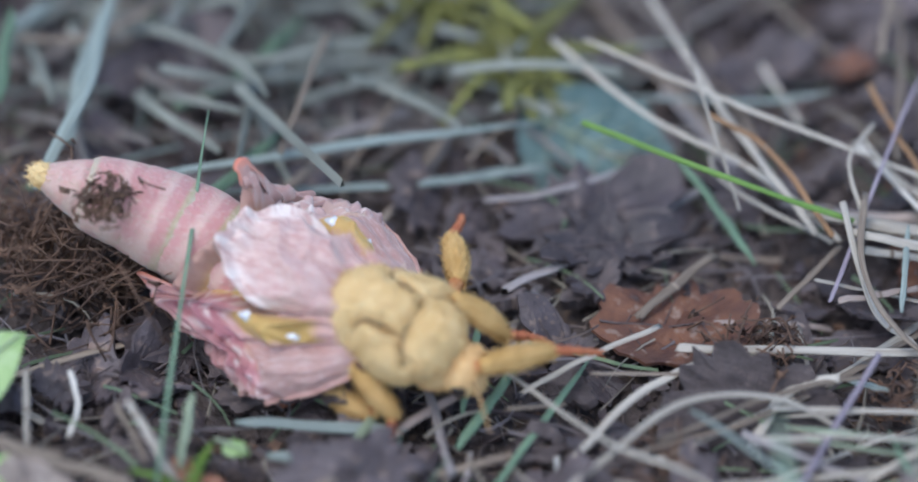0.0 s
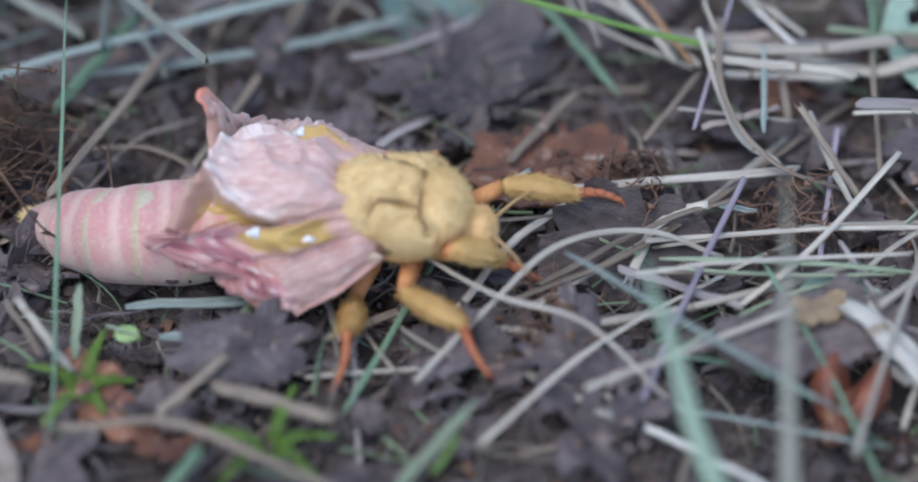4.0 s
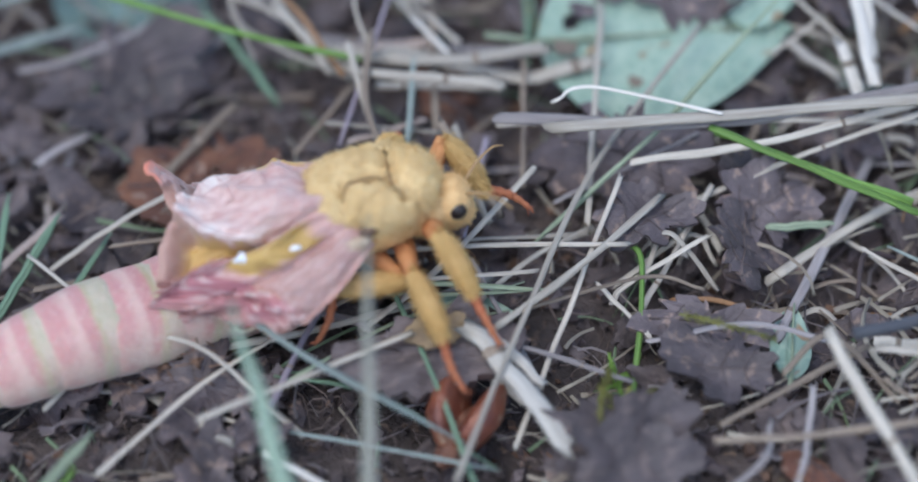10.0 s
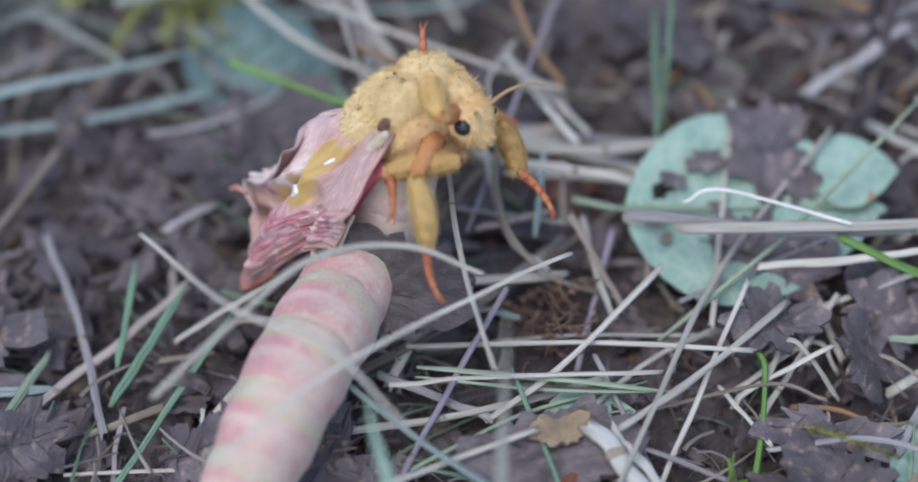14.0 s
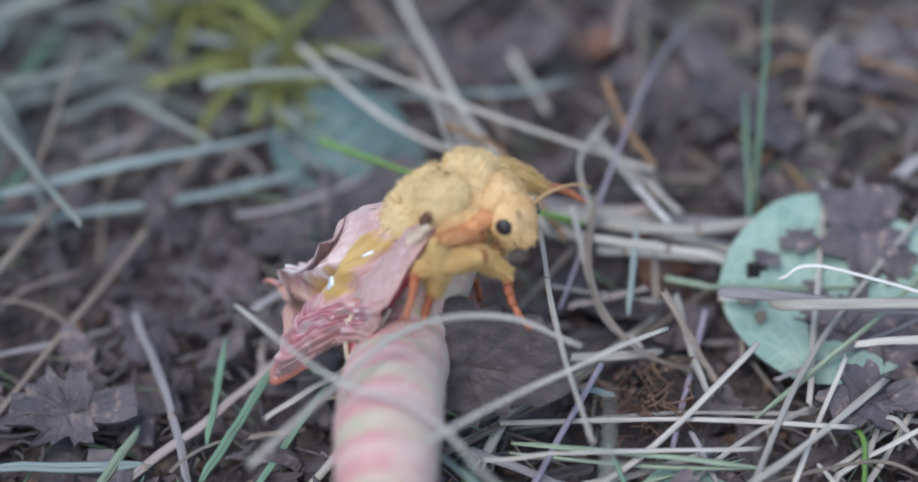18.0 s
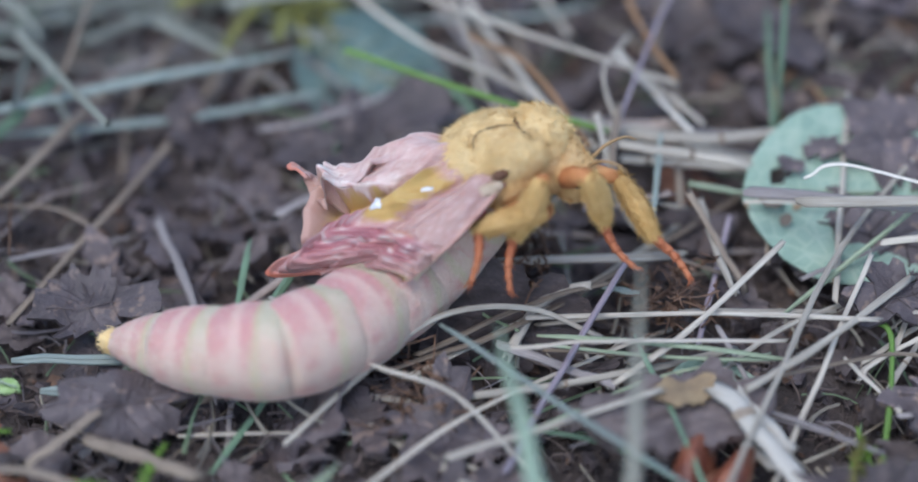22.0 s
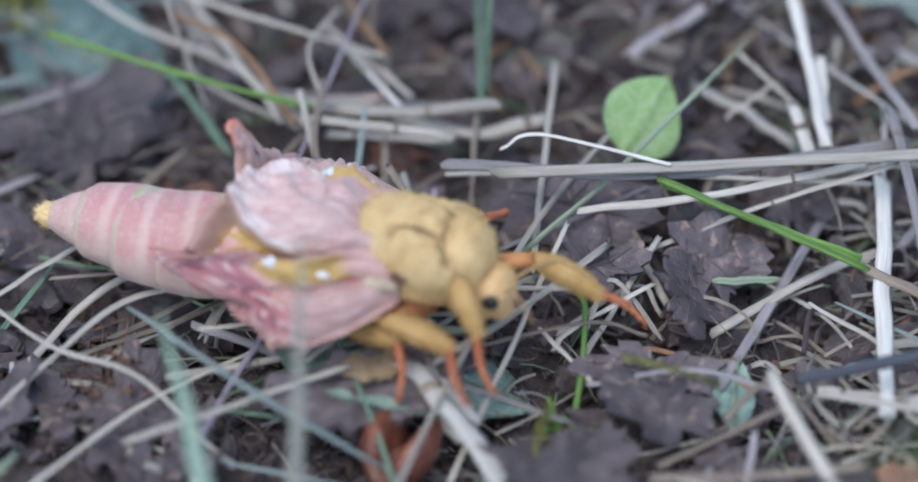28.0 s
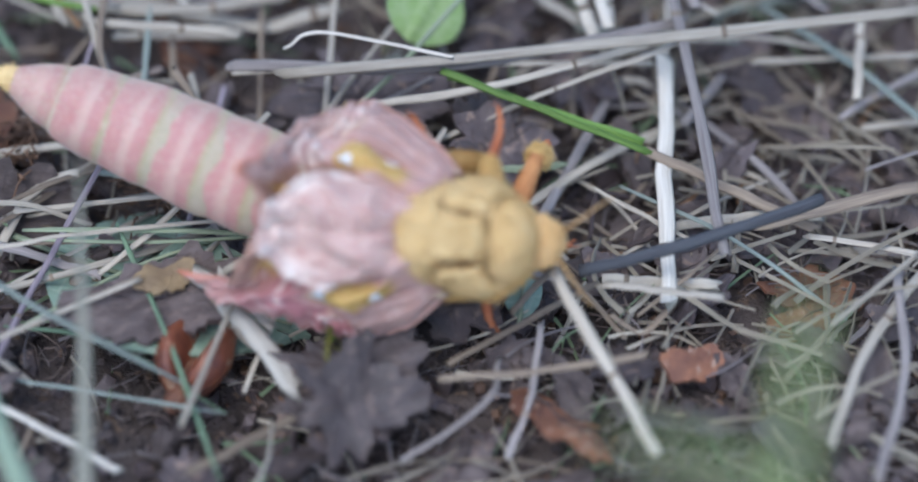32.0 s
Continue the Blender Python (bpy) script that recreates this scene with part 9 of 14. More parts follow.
    walk(legs["front_left"][2], [
        (0, mm(6.2, 4.0, -2.5, -16, 38, 39)),
        (0.25, mm(7.4, 4.2, -2.9, -20, 38, 32)),
        (0.5, mm(10.4, 3.7, -3.7, -30, 37, 17)),
        (0.75, mm(12.1, 2.0, -3.7, -36, 36, 3)),
        (1, mm(12.0, 1.1, -3.5, -37, 35, -2)),
        (1.25, mm(12.0, 2.5, -3.8, -30, 36, 8)),
        (1.5, mm(11.2, 5.4, -4.3, -19, 38, 28)),
        (1.75, mm(9.0, 7.5, -4.0, -7, 38, 47)),
        (2, mm(7.7, 7.9, -3.7, -1, 37, 56)),
        (2.25, mm(6.1, 5.7, -3.3, -3, 41, 55)),
        (2.5, mm(4.6, 3.6, -2.4, -4, 45, 54)),
        (2.75, mm(4.9, 3.8, -2.6, -5, 44, 52)),
        (3, mm(5.9, 4.4, -3.1, -8, 43, 47)),
        (3.25, mm(7.6, 5.2, -3.3, -13, 39, 40)),
        (3.5, mm(9.7, 5.6, -3.3, -18, 35, 33)),
        (3.75, mm(11.5, 5.3, -2.8, -20, 32, 26)),
        (4, mm(11.8, 4.4, -1.9, -24, 27, 20)),
        (4.25, mm(11.9, 3.8, -1.4, -26, 25, 16)),
        (4.5, mm(12.0, 3.5, -1.1, -26, 24, 15)),
        (4.75, mm(10.7, 6.1, -4.2, -19, 37, 32)),
        (5, mm(6.6, 6.1, -5.5, -4, 51, 53)),
        (5.25, mm(6.5, 5.8, -5.4, -5, 52, 51)),
        (5.5, mm(6.3, 5.0, -5.0, -7, 53, 48)),
        (5.75, mm(6.0, 4.4, -4.7, -10, 54, 45)),
        (6, mm(5.8, 4.1, -4.5, -12, 55, 43)),
        (6.25, mm(6.3, 4.5, -4.7, -11, 53, 43)),
        (6.5, mm(7.4, 5.6, -5.0, -11, 48, 43)),
        (6.75, mm(8.6, 6.7, -5.0, -11, 44, 44)),
        (7, mm(9.1, 7.2, -4.9, -11, 42, 44)),
        (7.25, mm(8.0, 3.1, -4.7, -32, 49, 17)),
        (7.5, mm(5.7, 1.0, -3.2, -57, 51, -13)),
        (7.75, mm(8.2, 3.9, -3.5, -32, 41, 25)),
        (8, mm(8.2, 8.6, -1.4, -19, 24, 54)),
        (8.25, mm(8.8, 5.5, -3.8, -31, 39, 35)),
        (8.5, mm(7.7, 2.5, -4.7, -49, 51, 11)),
        (8.75, mm(7.6, 2.4, -4.9, -49, 53, 11)),
        (9, mm(7.5, 2.4, -5.1, -50, 54, 11)),
        (9.25, mm(9.4, 3.3, -5.0, -43, 46, 16)),
        (9.5, mm(11.3, 4.2, -4.2, -39, 37, 20)),
        (9.75, mm(9.4, 3.2, -4.2, -38, 43, 16)),
        (10, mm(7.4, 2.5, -3.8, -37, 48, 15)),
        (10.25, mm(7.8, 2.9, -4.1, -33, 48, 20)),
        (10.5, mm(8.5, 4.2, -4.6, -25, 46, 29)),
        (10.75, mm(9.0, 5.7, -5.1, -21, 45, 37)),
        (11, mm(9.2, 6.3, -5.4, -18, 44, 41)),
        (11.25, mm(8.4, 5.6, -6.1, -19, 51, 40)),
        (11.5, mm(6.6, 3.8, -6.6, -21, 63, 37)),
        (11.75, mm(4.9, 2.5, -6.3, -27, 75, 30)),
        (12, mm(4.2, 1.8, -6.0, -37, 82, 20)),
        (12.25, mm(4.2, 1.8, -6.3, -44, 82, 13)),
        (12.5, mm(4.2, 1.8, -7.0, -39, 83, 19)),
        (12.75, mm(4.1, 1.9, -7.8, -40, 84, 19)),
        (13, mm(4.0, 1.6, -8.2, -56, 85, 3)),
        (13.25, mm(3.8, 1.7, -8.3, -47, 86, 12)),
        (13.5, mm(3.4, 2.0, -8.4, 6, 88, 65)),
        (13.75, mm(2.9, 2.2, -8.4, 58, 86, 118)),
        (14, mm(2.7, 2.3, -8.4, 68, 85, 127)),
        (14.25, mm(2.9, 3.2, -7.4, 43, 79, 102)),
        (14.5, mm(3.0, 3.7, -6.3, 35, 73, 94)),
        (14.75, mm(3.1, 3.8, -6.3, 34, 73, 93)),
        (15, mm(3.1, 3.8, -6.3, 32, 72, 91)),
        (15.25, mm(3.3, 4.0, -6.4, 30, 72, 89)),
        (15.5, mm(3.4, 4.1, -6.4, 27, 71, 86)),
        (15.75, mm(3.5, 4.2, -6.5, 25, 70, 83)),
        (16, mm(3.6, 4.4, -6.5, 23, 69, 81)),
        (16.25, mm(3.7, 4.4, -6.5, 21, 69, 79)),
        (16.5, mm(3.8, 4.5, -6.5, 21, 69, 79)),
        (16.75, mm(2.7, 3.1, -7.7, 48, 80, 107)),
        (17, mm(1.6, 1.4, -8.2, 129, 80, -171)),
        (17.25, mm(2.1, 2.9, -8.1, 71, 80, 131)),
        (17.5, mm(3.4, 5.6, -6.6, 29, 63, 87)),
        (17.75, mm(4.5, 7.0, -3.8, 20, 42, 77)),
        (18, mm(4.8, 7.0, -2.3, 18, 32, 74)),
        (18.25, mm(4.0, 7.0, -3.8, 23, 42, 82)),
        (18.5, mm(1.8, 5.5, -6.3, 46, 61, 109)),
        (18.75, mm(-0.0, 2.4, -7.2, 98, 69, 166)),
        (19, mm(-0.6, 0.8, -6.9, 123, 65, -167)),
        (19.125, mm(-0.3, 0.9, -7.2, 121, 68, -169)),
        (19.25, mm(0.6, 1.4, -8.1, 115, 75, -176)),
        (19.375, mm(2.3, 2.2, -9.0, 78, 84, 146)),
        (19.5, mm(4.5, 3.2, -9.3, -15, 80, 52)),
        (19.625, mm(6.8, 4.1, -8.8, -30, 68, 35)),
        (19.75, mm(8.7, 4.8, -7.6, -35, 57, 30)),
        (19.875, mm(9.9, 5.1, -6.4, -36, 50, 28)),
        (20, mm(10.3, 5.2, -5.9, -37, 47, 27)),
        (20.25, mm(9.7, 4.8, -5.5, -37, 47, 26)),
        (20.5, mm(8.5, 3.9, -4.7, -39, 47, 23)),
        (20.75, mm(7.3, 3.1, -3.9, -42, 47, 20)),
        (21, mm(6.7, 2.8, -3.5, -43, 47, 19)),
        (21.25, mm(7.4, 2.6, -4.5, -47, 51, 13)),
        (21.5, mm(8.4, 1.3, -7.0, -61, 59, -4)),
        (21.75, mm(8.3, -1.0, -9.2, -81, 64, -27)),
        (22, mm(7.4, -1.9, -9.3, -93, 65, -40)),
        (22.25, mm(8.1, -0.9, -9.2, -79, 65, -25)),
        (22.5, mm(9.6, 0.8, -8.3, -59, 60, -5)),
        (22.75, mm(10.1, 2.1, -6.6, -49, 53, 7)),
        (23, mm(10.1, 2.6, -5.7, -43, 49, 12)),
        (23.25, mm(9.8, 3.8, -5.2, -31, 48, 23)),
        (23.5, mm(8.9, 5.2, -4.2, -17, 41, 38)),
        (23.75, mm(7.9, 6.4, -3.0, -7, 34, 50)),
        (24, mm(7.5, 6.8, -1.9, -0, 28, 55)),
        (24.25, mm(7.7, 6.2, -2.6, -4, 32, 51)),
        (24.5, mm(8.1, 5.1, -3.5, -10, 39, 41)),
        (24.75, mm(8.3, 3.7, -4.3, -21, 47, 30)),
        (25, mm(8.2, 2.9, -4.5, -27, 50, 22)),
        (25.25, mm(8.5, 2.5, -4.2, -35, 47, 17)),
        (25.5, mm(9.0, 2.3, -3.2, -39, 40, 11)),
        (25.75, mm(9.2, 2.1, -2.0, -42, 31, 9)),
        (26, mm(9.2, 2.1, -1.4, -46, 27, 8)),
        (26.25, mm(9.5, 0.5, -2.1, -52, 32, -6)),
        (26.5, mm(9.3, -1.3, -2.6, -59, 37, -21)),
        (26.75, mm(9.5, -1.2, -2.7, -57, 36, -18)),
        (27, mm(10.1, -0.8, -2.8, -54, 36, -14)),
        (27.25, mm(10.9, -0.2, -2.9, -50, 35, -7)),
        (27.5, mm(11.7, 0.6, -2.9, -46, 34, 0)),
        (27.75, mm(12.1, 1.7, -2.9, -41, 33, 6)),
        (28, mm(12.1, 2.7, -2.6, -38, 32, 13)),
        (28.25, mm(12.1, 3.4, -2.6, -36, 30, 18)),
        (28.5, mm(12.0, 3.7, -2.4, -34, 30, 18)),
        (28.75, mm(10.6, 5.9, -3.3, -29, 34, 34)),
        (29, mm(7.5, 6.5, -3.5, -23, 38, 50)),
        (29.25, mm(8.4, 6.3, -3.3, -25, 35, 45)),
        (29.5, mm(10.4, 5.8, -2.7, -31, 31, 34)),
        (29.75, mm(11.9, 4.3, -2.3, -43, 29, 20)),
        (30, mm(12.1, 3.3, -2.2, -52, 28, 12)),
        (30.25, mm(12.0, 3.2, -2.6, -53, 30, 12)),
        (30.5, mm(11.0, 3.2, -3.4, -53, 36, 12)),
        (30.75, mm(9.7, 3.7, -3.2, -40, 36, 21)),
        (31, mm(9.1, 4.1, -2.6, -29, 35, 28)),
        (31.25, mm(8.9, 5.7, -1.7, -6, 26, 45)),
        (31.5, mm(7.7, 8.1, -0.3, 13, 14, 64)),
        (31.75, mm(5.5, 8.4, -5.5, 11, 44, 75)),
        (32, mm(4.3, 5.1, -9.3, 7, 71, 74)),
    ])
    walk(legs["front_right"][0], [
        (0, mm(3.2, -1.6, -2.6, 29, -28, 28)),
        (0.25, mm(3.2, -1.6, -2.6, 43, -36, 5)),
        (0.5, mm(3.2, -1.6, -2.6, 80, -51, -45)),
        (0.75, mm(3.2, -1.5, -2.7, 125, -64, -102)),
        (1, mm(3.2, -1.3, -2.8, 153, -70, -131)),
        (1.25, mm(3.2, -1.3, -2.8, 156, -71, -136)),
        (1.5, mm(3.2, -1.2, -2.8, 170, -75, -150)),
        (1.75, mm(3.2, -1.2, -2.8, -169, -79, -172)),
        (2, mm(3.2, -1.2, -2.8, -150, -79, 170)),
        (2.125, mm(3.2, -1.2, -2.8, -151, -74, 170)),
        (2.25, mm(3.2, -1.2, -2.8, -145, -46, 160)),
        (2.2812, mm(3.2, -1.3, -2.8, -147, -35, 163)),
        (2.3125, mm(3.2, -1.3, -2.8, -151, -21, 171)),
        (2.3438, mm(3.2, -1.3, -2.8, -153, -0, -175)),
        (2.375, mm(3.2, -1.3, -2.8, -143, 25, -147)),
        (2.4062, mm(3.2, -1.3, -2.8, -123, 37, -114)),
        (2.4375, mm(3.2, -1.3, -2.8, -108, 37, -92)),
        (2.4688, mm(3.2, -1.3, -2.8, -102, 36, -82)),
        (2.5, mm(3.2, -1.3, -2.8, -101, 35, -79)),
        (2.625, mm(3.2, -1.3, -2.8, -103, 36, -84)),
        (2.75, mm(3.2, -1.3, -2.8, -112, 37, -100)),
        (2.875, mm(3.2, -1.3, -2.8, -128, 27, -131)),
        (3, mm(3.2, -1.3, -2.8, -135, 2, -155)),
        (3.125, mm(3.2, -1.3, -2.8, -137, -24, -157)),
        (3.25, mm(3.2, -1.3, -2.8, -142, -39, -151)),
        (3.375, mm(3.2, -1.3, -2.8, -153, -50, -135)),
        (3.5, mm(3.2, -1.3, -2.8, -173, -55, -110)),
        (3.625, mm(3.2, -1.3, -2.8, 172, -56, -92)),
        (3.75, mm(3.2, -1.3, -2.8, 160, -54, -78)),
        (3.875, mm(3.2, -1.3, -2.8, 153, -52, -69)),
        (4, mm(3.2, -1.3, -2.8, 147, -52, -62)),
        (4.125, mm(3.2, -1.3, -2.8, 144, -50, -57)),
        (4.25, mm(3.2, -1.3, -2.8, 141, -49, -55)),
        (4.375, mm(3.2, -1.3, -2.8, 139, -48, -52)),
        (4.5, mm(3.2, -1.3, -2.8, 139, -48, -52)),
        (4.75, mm(3.2, -1.5, -2.7, -149, -65, -130)),
        (4.875, mm(3.2, -1.5, -2.6, -63, -64, 144)),
        (5, mm(3.2, -1.6, -2.6, -35, -35, 118)),
        (5.25, mm(3.2, -1.6, -2.6, -47, -49, 135)),
        (5.5, mm(3.2, -1.6, -2.6, -93, -66, -170)),
        (5.75, mm(3.2, -1.6, -2.6, -149, -66, -107)),
        (6, mm(3.2, -1.6, -2.6, -168, -62, -86)),
        (6.25, mm(3.2, -1.6, -2.6, -167, -62, -87)),
        (6.5, mm(3.2, -1.6, -2.6, -166, -62, -88)),
        (6.75, mm(3.2, -1.6, -2.6, -164, -62, -90)),
        (7, mm(3.2, -1.6, -2.6, -164, -63, -91)),
        (7.25, mm(3.2, -1.6, -2.6, 177, -52, -66)),
        (7.5, mm(3.2, -1.6, -2.6, 176, -31, -64)),
        (7.75, mm(3.2, -1.6, -2.6, 166, -19, -38)),
        (8, mm(3.2, -1.6, -2.6, 157, -15, -11)),
        (8.25, mm(3.2, -1.6, -2.6, -170, -42, -58)),
        (8.5, mm(3.2, -1.6, -2.6, -137, -80, -93)),
        (8.75, mm(3.2, -1.6, -2.6, -99, -79, -131)),
        (9, mm(3.2, -1.6, -2.6, -41, -44, 174)),
        (9.25, mm(3.2, -1.5, -2.7, -126, -63, -85)),
        (9.5, mm(3.2, -1.4, -2.7, -133, -48, -77)),
        (9.75, mm(3.2, -1.2, -2.9, -133, -39, -77)),
        (10, mm(3.2, -1.0, -2.9, -132, -27, -78)),
        (10.25, mm(3.2, -0.9, -2.9, -134, -24, -74)),
        (10.5, mm(3.2, -0.9, -2.9, -139, -21, -59)),
        (10.75, mm(3.2, -0.9, -2.9, -144, -26, -44)),
        (11, mm(3.2, -1.0, -2.9, -148, -32, -37)),
        (11.25, mm(3.2, -1.0, -2.9, -150, -25, -34)),
        (11.5, mm(3.2, -1.0, -2.9, -151, -4, -38)),
        (11.75, mm(3.2, -1.1, -2.9, -155, 13, -52)),
        (12, mm(3.2, -1.1, -2.9, -158, 18, -61)),
        (12.25, mm(3.2, -1.3, -2.8, -161, 20, -69)),
        (12.5, mm(3.2, -1.3, -2.7, -169, 24, -86)),
        (12.75, mm(3.2, -1.5, -2.7, -175, 21, -104)),
        (13, mm(3.2, -1.6, -2.6, -176, 16, -112)),
        (13.125, mm(3.2, -1.6, -2.6, -177, 16, -117)),
        (13.25, mm(3.2, -1.6, -2.6, 180, 14, -128)),
        (13.375, mm(3.2, -1.6, -2.6, 178, 11, -139)),
        (13.5, mm(3.2, -1.6, -2.6, 177, 9, -143)),
        (13.625, mm(3.2, -1.6, -2.6, -173, -21, -167)),
        (13.6875, mm(3.2, -1.6, -2.6, 174, -50, -155)),
        (13.75, mm(3.2, -1.6, -2.6, 126, -71, -108)),
        (13.875, mm(3.2, -1.6, -2.6, 105, -19, -79)),
        (14, mm(3.2, -1.6, -2.6, 107, -4, -85)),
        (14.0312, mm(3.2, -1.6, -2.6, 107, -6, -86)),
        (14.0625, mm(3.2, -1.6, -2.6, 108, -12, -88)),
        (14.0938, mm(3.2, -1.6, -2.6, 108, -22, -90)),
        (14.125, mm(3.2, -1.6, -2.6, 109, -36, -90)),
        (14.1562, mm(3.2, -1.6, -2.6, 106, -53, -85)),
        (14.1875, mm(3.2, -1.6, -2.6, 92, -70, -67)),
        (14.2188, mm(3.2, -1.6, -2.6, 21, -77, 8)),
        (14.25, mm(3.2, -1.6, -2.6, -20, -62, 53)),
        (14.2812, mm(3.2, -1.6, -2.6, -28, -42, 66)),
        (14.3125, mm(3.2, -1.6, -2.6, -29, -21, 72)),
        (14.3438, mm(3.2, -1.6, -2.6, -29, -2, 78)),
        (14.375, mm(3.2, -1.6, -2.6, -26, 14, 87)),
        (14.3906, mm(3.2, -1.6, -2.6, 3, 59, 101)),
        (14.4062, mm(3.2, -1.6, -2.6, 120, 63, -155)),
        (14.4375, mm(3.2, -1.6, -2.6, 133, 61, -140)),
        (14.4688, mm(3.2, -1.6, -2.6, 138, 59, -134)),
        (14.5, mm(3.2, -1.6, -2.6, 139, 58, -133)),
        (14.5312, mm(3.2, -1.6, -2.6, 139, 58, -133)),
        (14.5625, mm(3.2, -1.6, -2.6, 139, 57, -133)),
        (14.5938, mm(3.2, -1.6, -2.6, 139, 57, -133)),
        (14.625, mm(3.2, -1.6, -2.6, 139, 57, -133)),
        (14.75, mm(3.2, -1.6, -2.6, 138, 55, -134)),
        (15, mm(3.2, -1.6, -2.6, 136, 48, -137)),
        (15.25, mm(3.2, -1.6, -2.6, 133, 38, -142)),
        (15.5, mm(3.2, -1.6, -2.6, 131, 28, -146)),
        (15.75, mm(3.2, -1.6, -2.6, 131, 17, -148)),
        (16, mm(3.2, -1.6, -2.6, 131, 8, -150)),
        (16.25, mm(3.2, -1.6, -2.6, 131, 2, -151)),
        (16.5, mm(3.2, -1.6, -2.6, 131, -1, -151)),
        (16.75, mm(3.2, -1.6, -2.6, 138, -44, -147)),
        (16.875, mm(3.2, -1.6, -2.6, 99, -57, -101)),
        (17, mm(3.2, -1.6, -2.6, 58, -46, -53)),
        (17.25, mm(3.2, -1.6, -2.6, 80, -61, -81)),
        (17.5, mm(3.2, -1.6, -2.6, 133, -48, -143)),
        (17.75, mm(3.2, -1.6, -2.6, 141, -19, -151)),
        (18, mm(3.2, -1.6, -2.6, 142, -5, -149)),
        (18.25, mm(3.2, -1.6, -2.6, 141, -4, -147)),
        (18.5, mm(3.2, -1.6, -2.6, 141, -3, -144)),
        (18.75, mm(3.2, -1.6, -2.6, 141, -2, -141)),
        (19, mm(3.2, -1.6, -2.6, 141, -2, -140)),
        (19.25, mm(3.2, -1.6, -2.6, 141, -1, -135)),
        (19.5, mm(3.2, -1.6, -2.6, 140, 1, -124)),
        (19.75, mm(3.2, -1.6, -2.6, 140, 0, -111)),
        (20, mm(3.2, -1.6, -2.6, 139, -1, -106)),
        (20.25, mm(3.2, -1.6, -2.6, 140, 7, -92)),
        (20.5, mm(3.2, -1.6, -2.6, 139, 8, -60)),
        (20.75, mm(3.2, -1.6, -2.6, 139, -2, -39)),
        (21, mm(3.2, -1.6, -2.6, 138, -8, -33)),
        (21.25, mm(3.2, -1.6, -2.6, 139, -7, -37)),
        (21.5, mm(3.2, -1.6, -2.6, 139, -6, -46)),
        (21.75, mm(3.2, -1.6, -2.6, 140, -6, -57)),
        (22, mm(3.2, -1.6, -2.6, 141, -7, -63)),
        (22.25, mm(3.2, -1.5, -2.7, 142, -9, -67)),
        (22.5, mm(3.2, -1.3, -2.8, 147, -20, -76)),
        (22.75, mm(3.2, -1.2, -2.7, 150, -35, -81)),
        (23, mm(3.2, -1.2, -2.8, 152, -41, -83)),
        (23.25, mm(3.2, -0.8, -2.9, 152, -39, -81)),
        (23.5, mm(3.2, -0.6, -3.0, 155, -42, -85)),
        (23.75, mm(3.2, -0.2, -3.1, 163, -41, -97)),
        (24, mm(3.2, 0.1, -3.0, 165, -33, -102)),
        (24.25, mm(3.2, -0.0, -3.1, 157, -31, -86)),
        (24.5, mm(3.2, -0.1, -3.1, 148, -17, -62)),
        (24.75, mm(3.2, -0.2, -3.1, 144, 0, -42)),
        (25, mm(3.2, -0.3, -3.0, 144, -1, -44)),
        (25.25, mm(3.2, -0.5, -3.0, 141, -1, -47)),
        (25.5, mm(3.2, -0.7, -3.0, 142, -20, -65)),
        (25.75, mm(3.2, -0.8, -3.0, 152, -42, -81)),
        (26, mm(3.2, -1.0, -2.9, 157, -55, -88)),
        (26.25, mm(3.2, -0.8, -2.9, 155, -50, -85)),
        (26.5, mm(3.2, -0.8, -2.9, 154, -44, -83)),
        (26.75, mm(3.2, -0.8, -2.9, 155, -45, -84)),
        (27, mm(3.2, -0.8, -3.0, 157, -47, -87)),
        (27.25, mm(3.2, -0.7, -3.0, 161, -52, -92)),
        (27.5, mm(3.2, -0.7, -3.0, 166, -56, -99)),
        (27.75, mm(3.2, -0.7, -3.0, 174, -60, -108)),
        (28, mm(3.2, -0.7, -3.0, -175, -63, -120)),
        (28.25, mm(3.2, -0.6, -3.0, -166, -65, -130)),
        (28.5, mm(3.2, -0.6, -3.0, -163, -65, -133)),
        (28.75, mm(3.2, -0.7, -3.0, -174, -46, -116)),
        (29, mm(3.2, -0.9, -2.9, 170, -44, -93)),
        (29.25, mm(3.2, -0.9, -3.0, 178, -41, -104)),
        (29.5, mm(3.2, -0.8, -3.0, -165, -39, -133)),
        (29.75, mm(3.2, -1.1, -2.8, -130, -39, -175)),
        (30, mm(3.2, -1.4, -2.7, -110, -32, 162)),
        (30.25, mm(3.2, -1.5, -2.7, -116, -61, 168)),
        (30.5, mm(3.2, -1.5, -2.7, 165, -74, -107)),
        (30.75, mm(3.2, -1.1, -2.9, 143, -44, -81)),
        (31, mm(3.2, -0.5, -3.0, 145, -21, -80)),
        (31.25, mm(3.2, 0.6, -3.0, 150, -6, -79)),
        (31.375, mm(3.2, 1.2, -2.9, 151, 1, -79)),
        (31.5, mm(3.2, 1.6, -2.6, 153, 9, -78)),
        (31.625, mm(3.2, 1.0, -2.9, 151, -7, -79)),
        (31.75, mm(3.2, 0.2, -3.0, 150, -23, -83)),
        (31.875, mm(3.2, -0.4, -3.1, 155, -40, -95)),
        (32, mm(3.2, -1.1, -2.8, 165, -52, -106)),
    ])
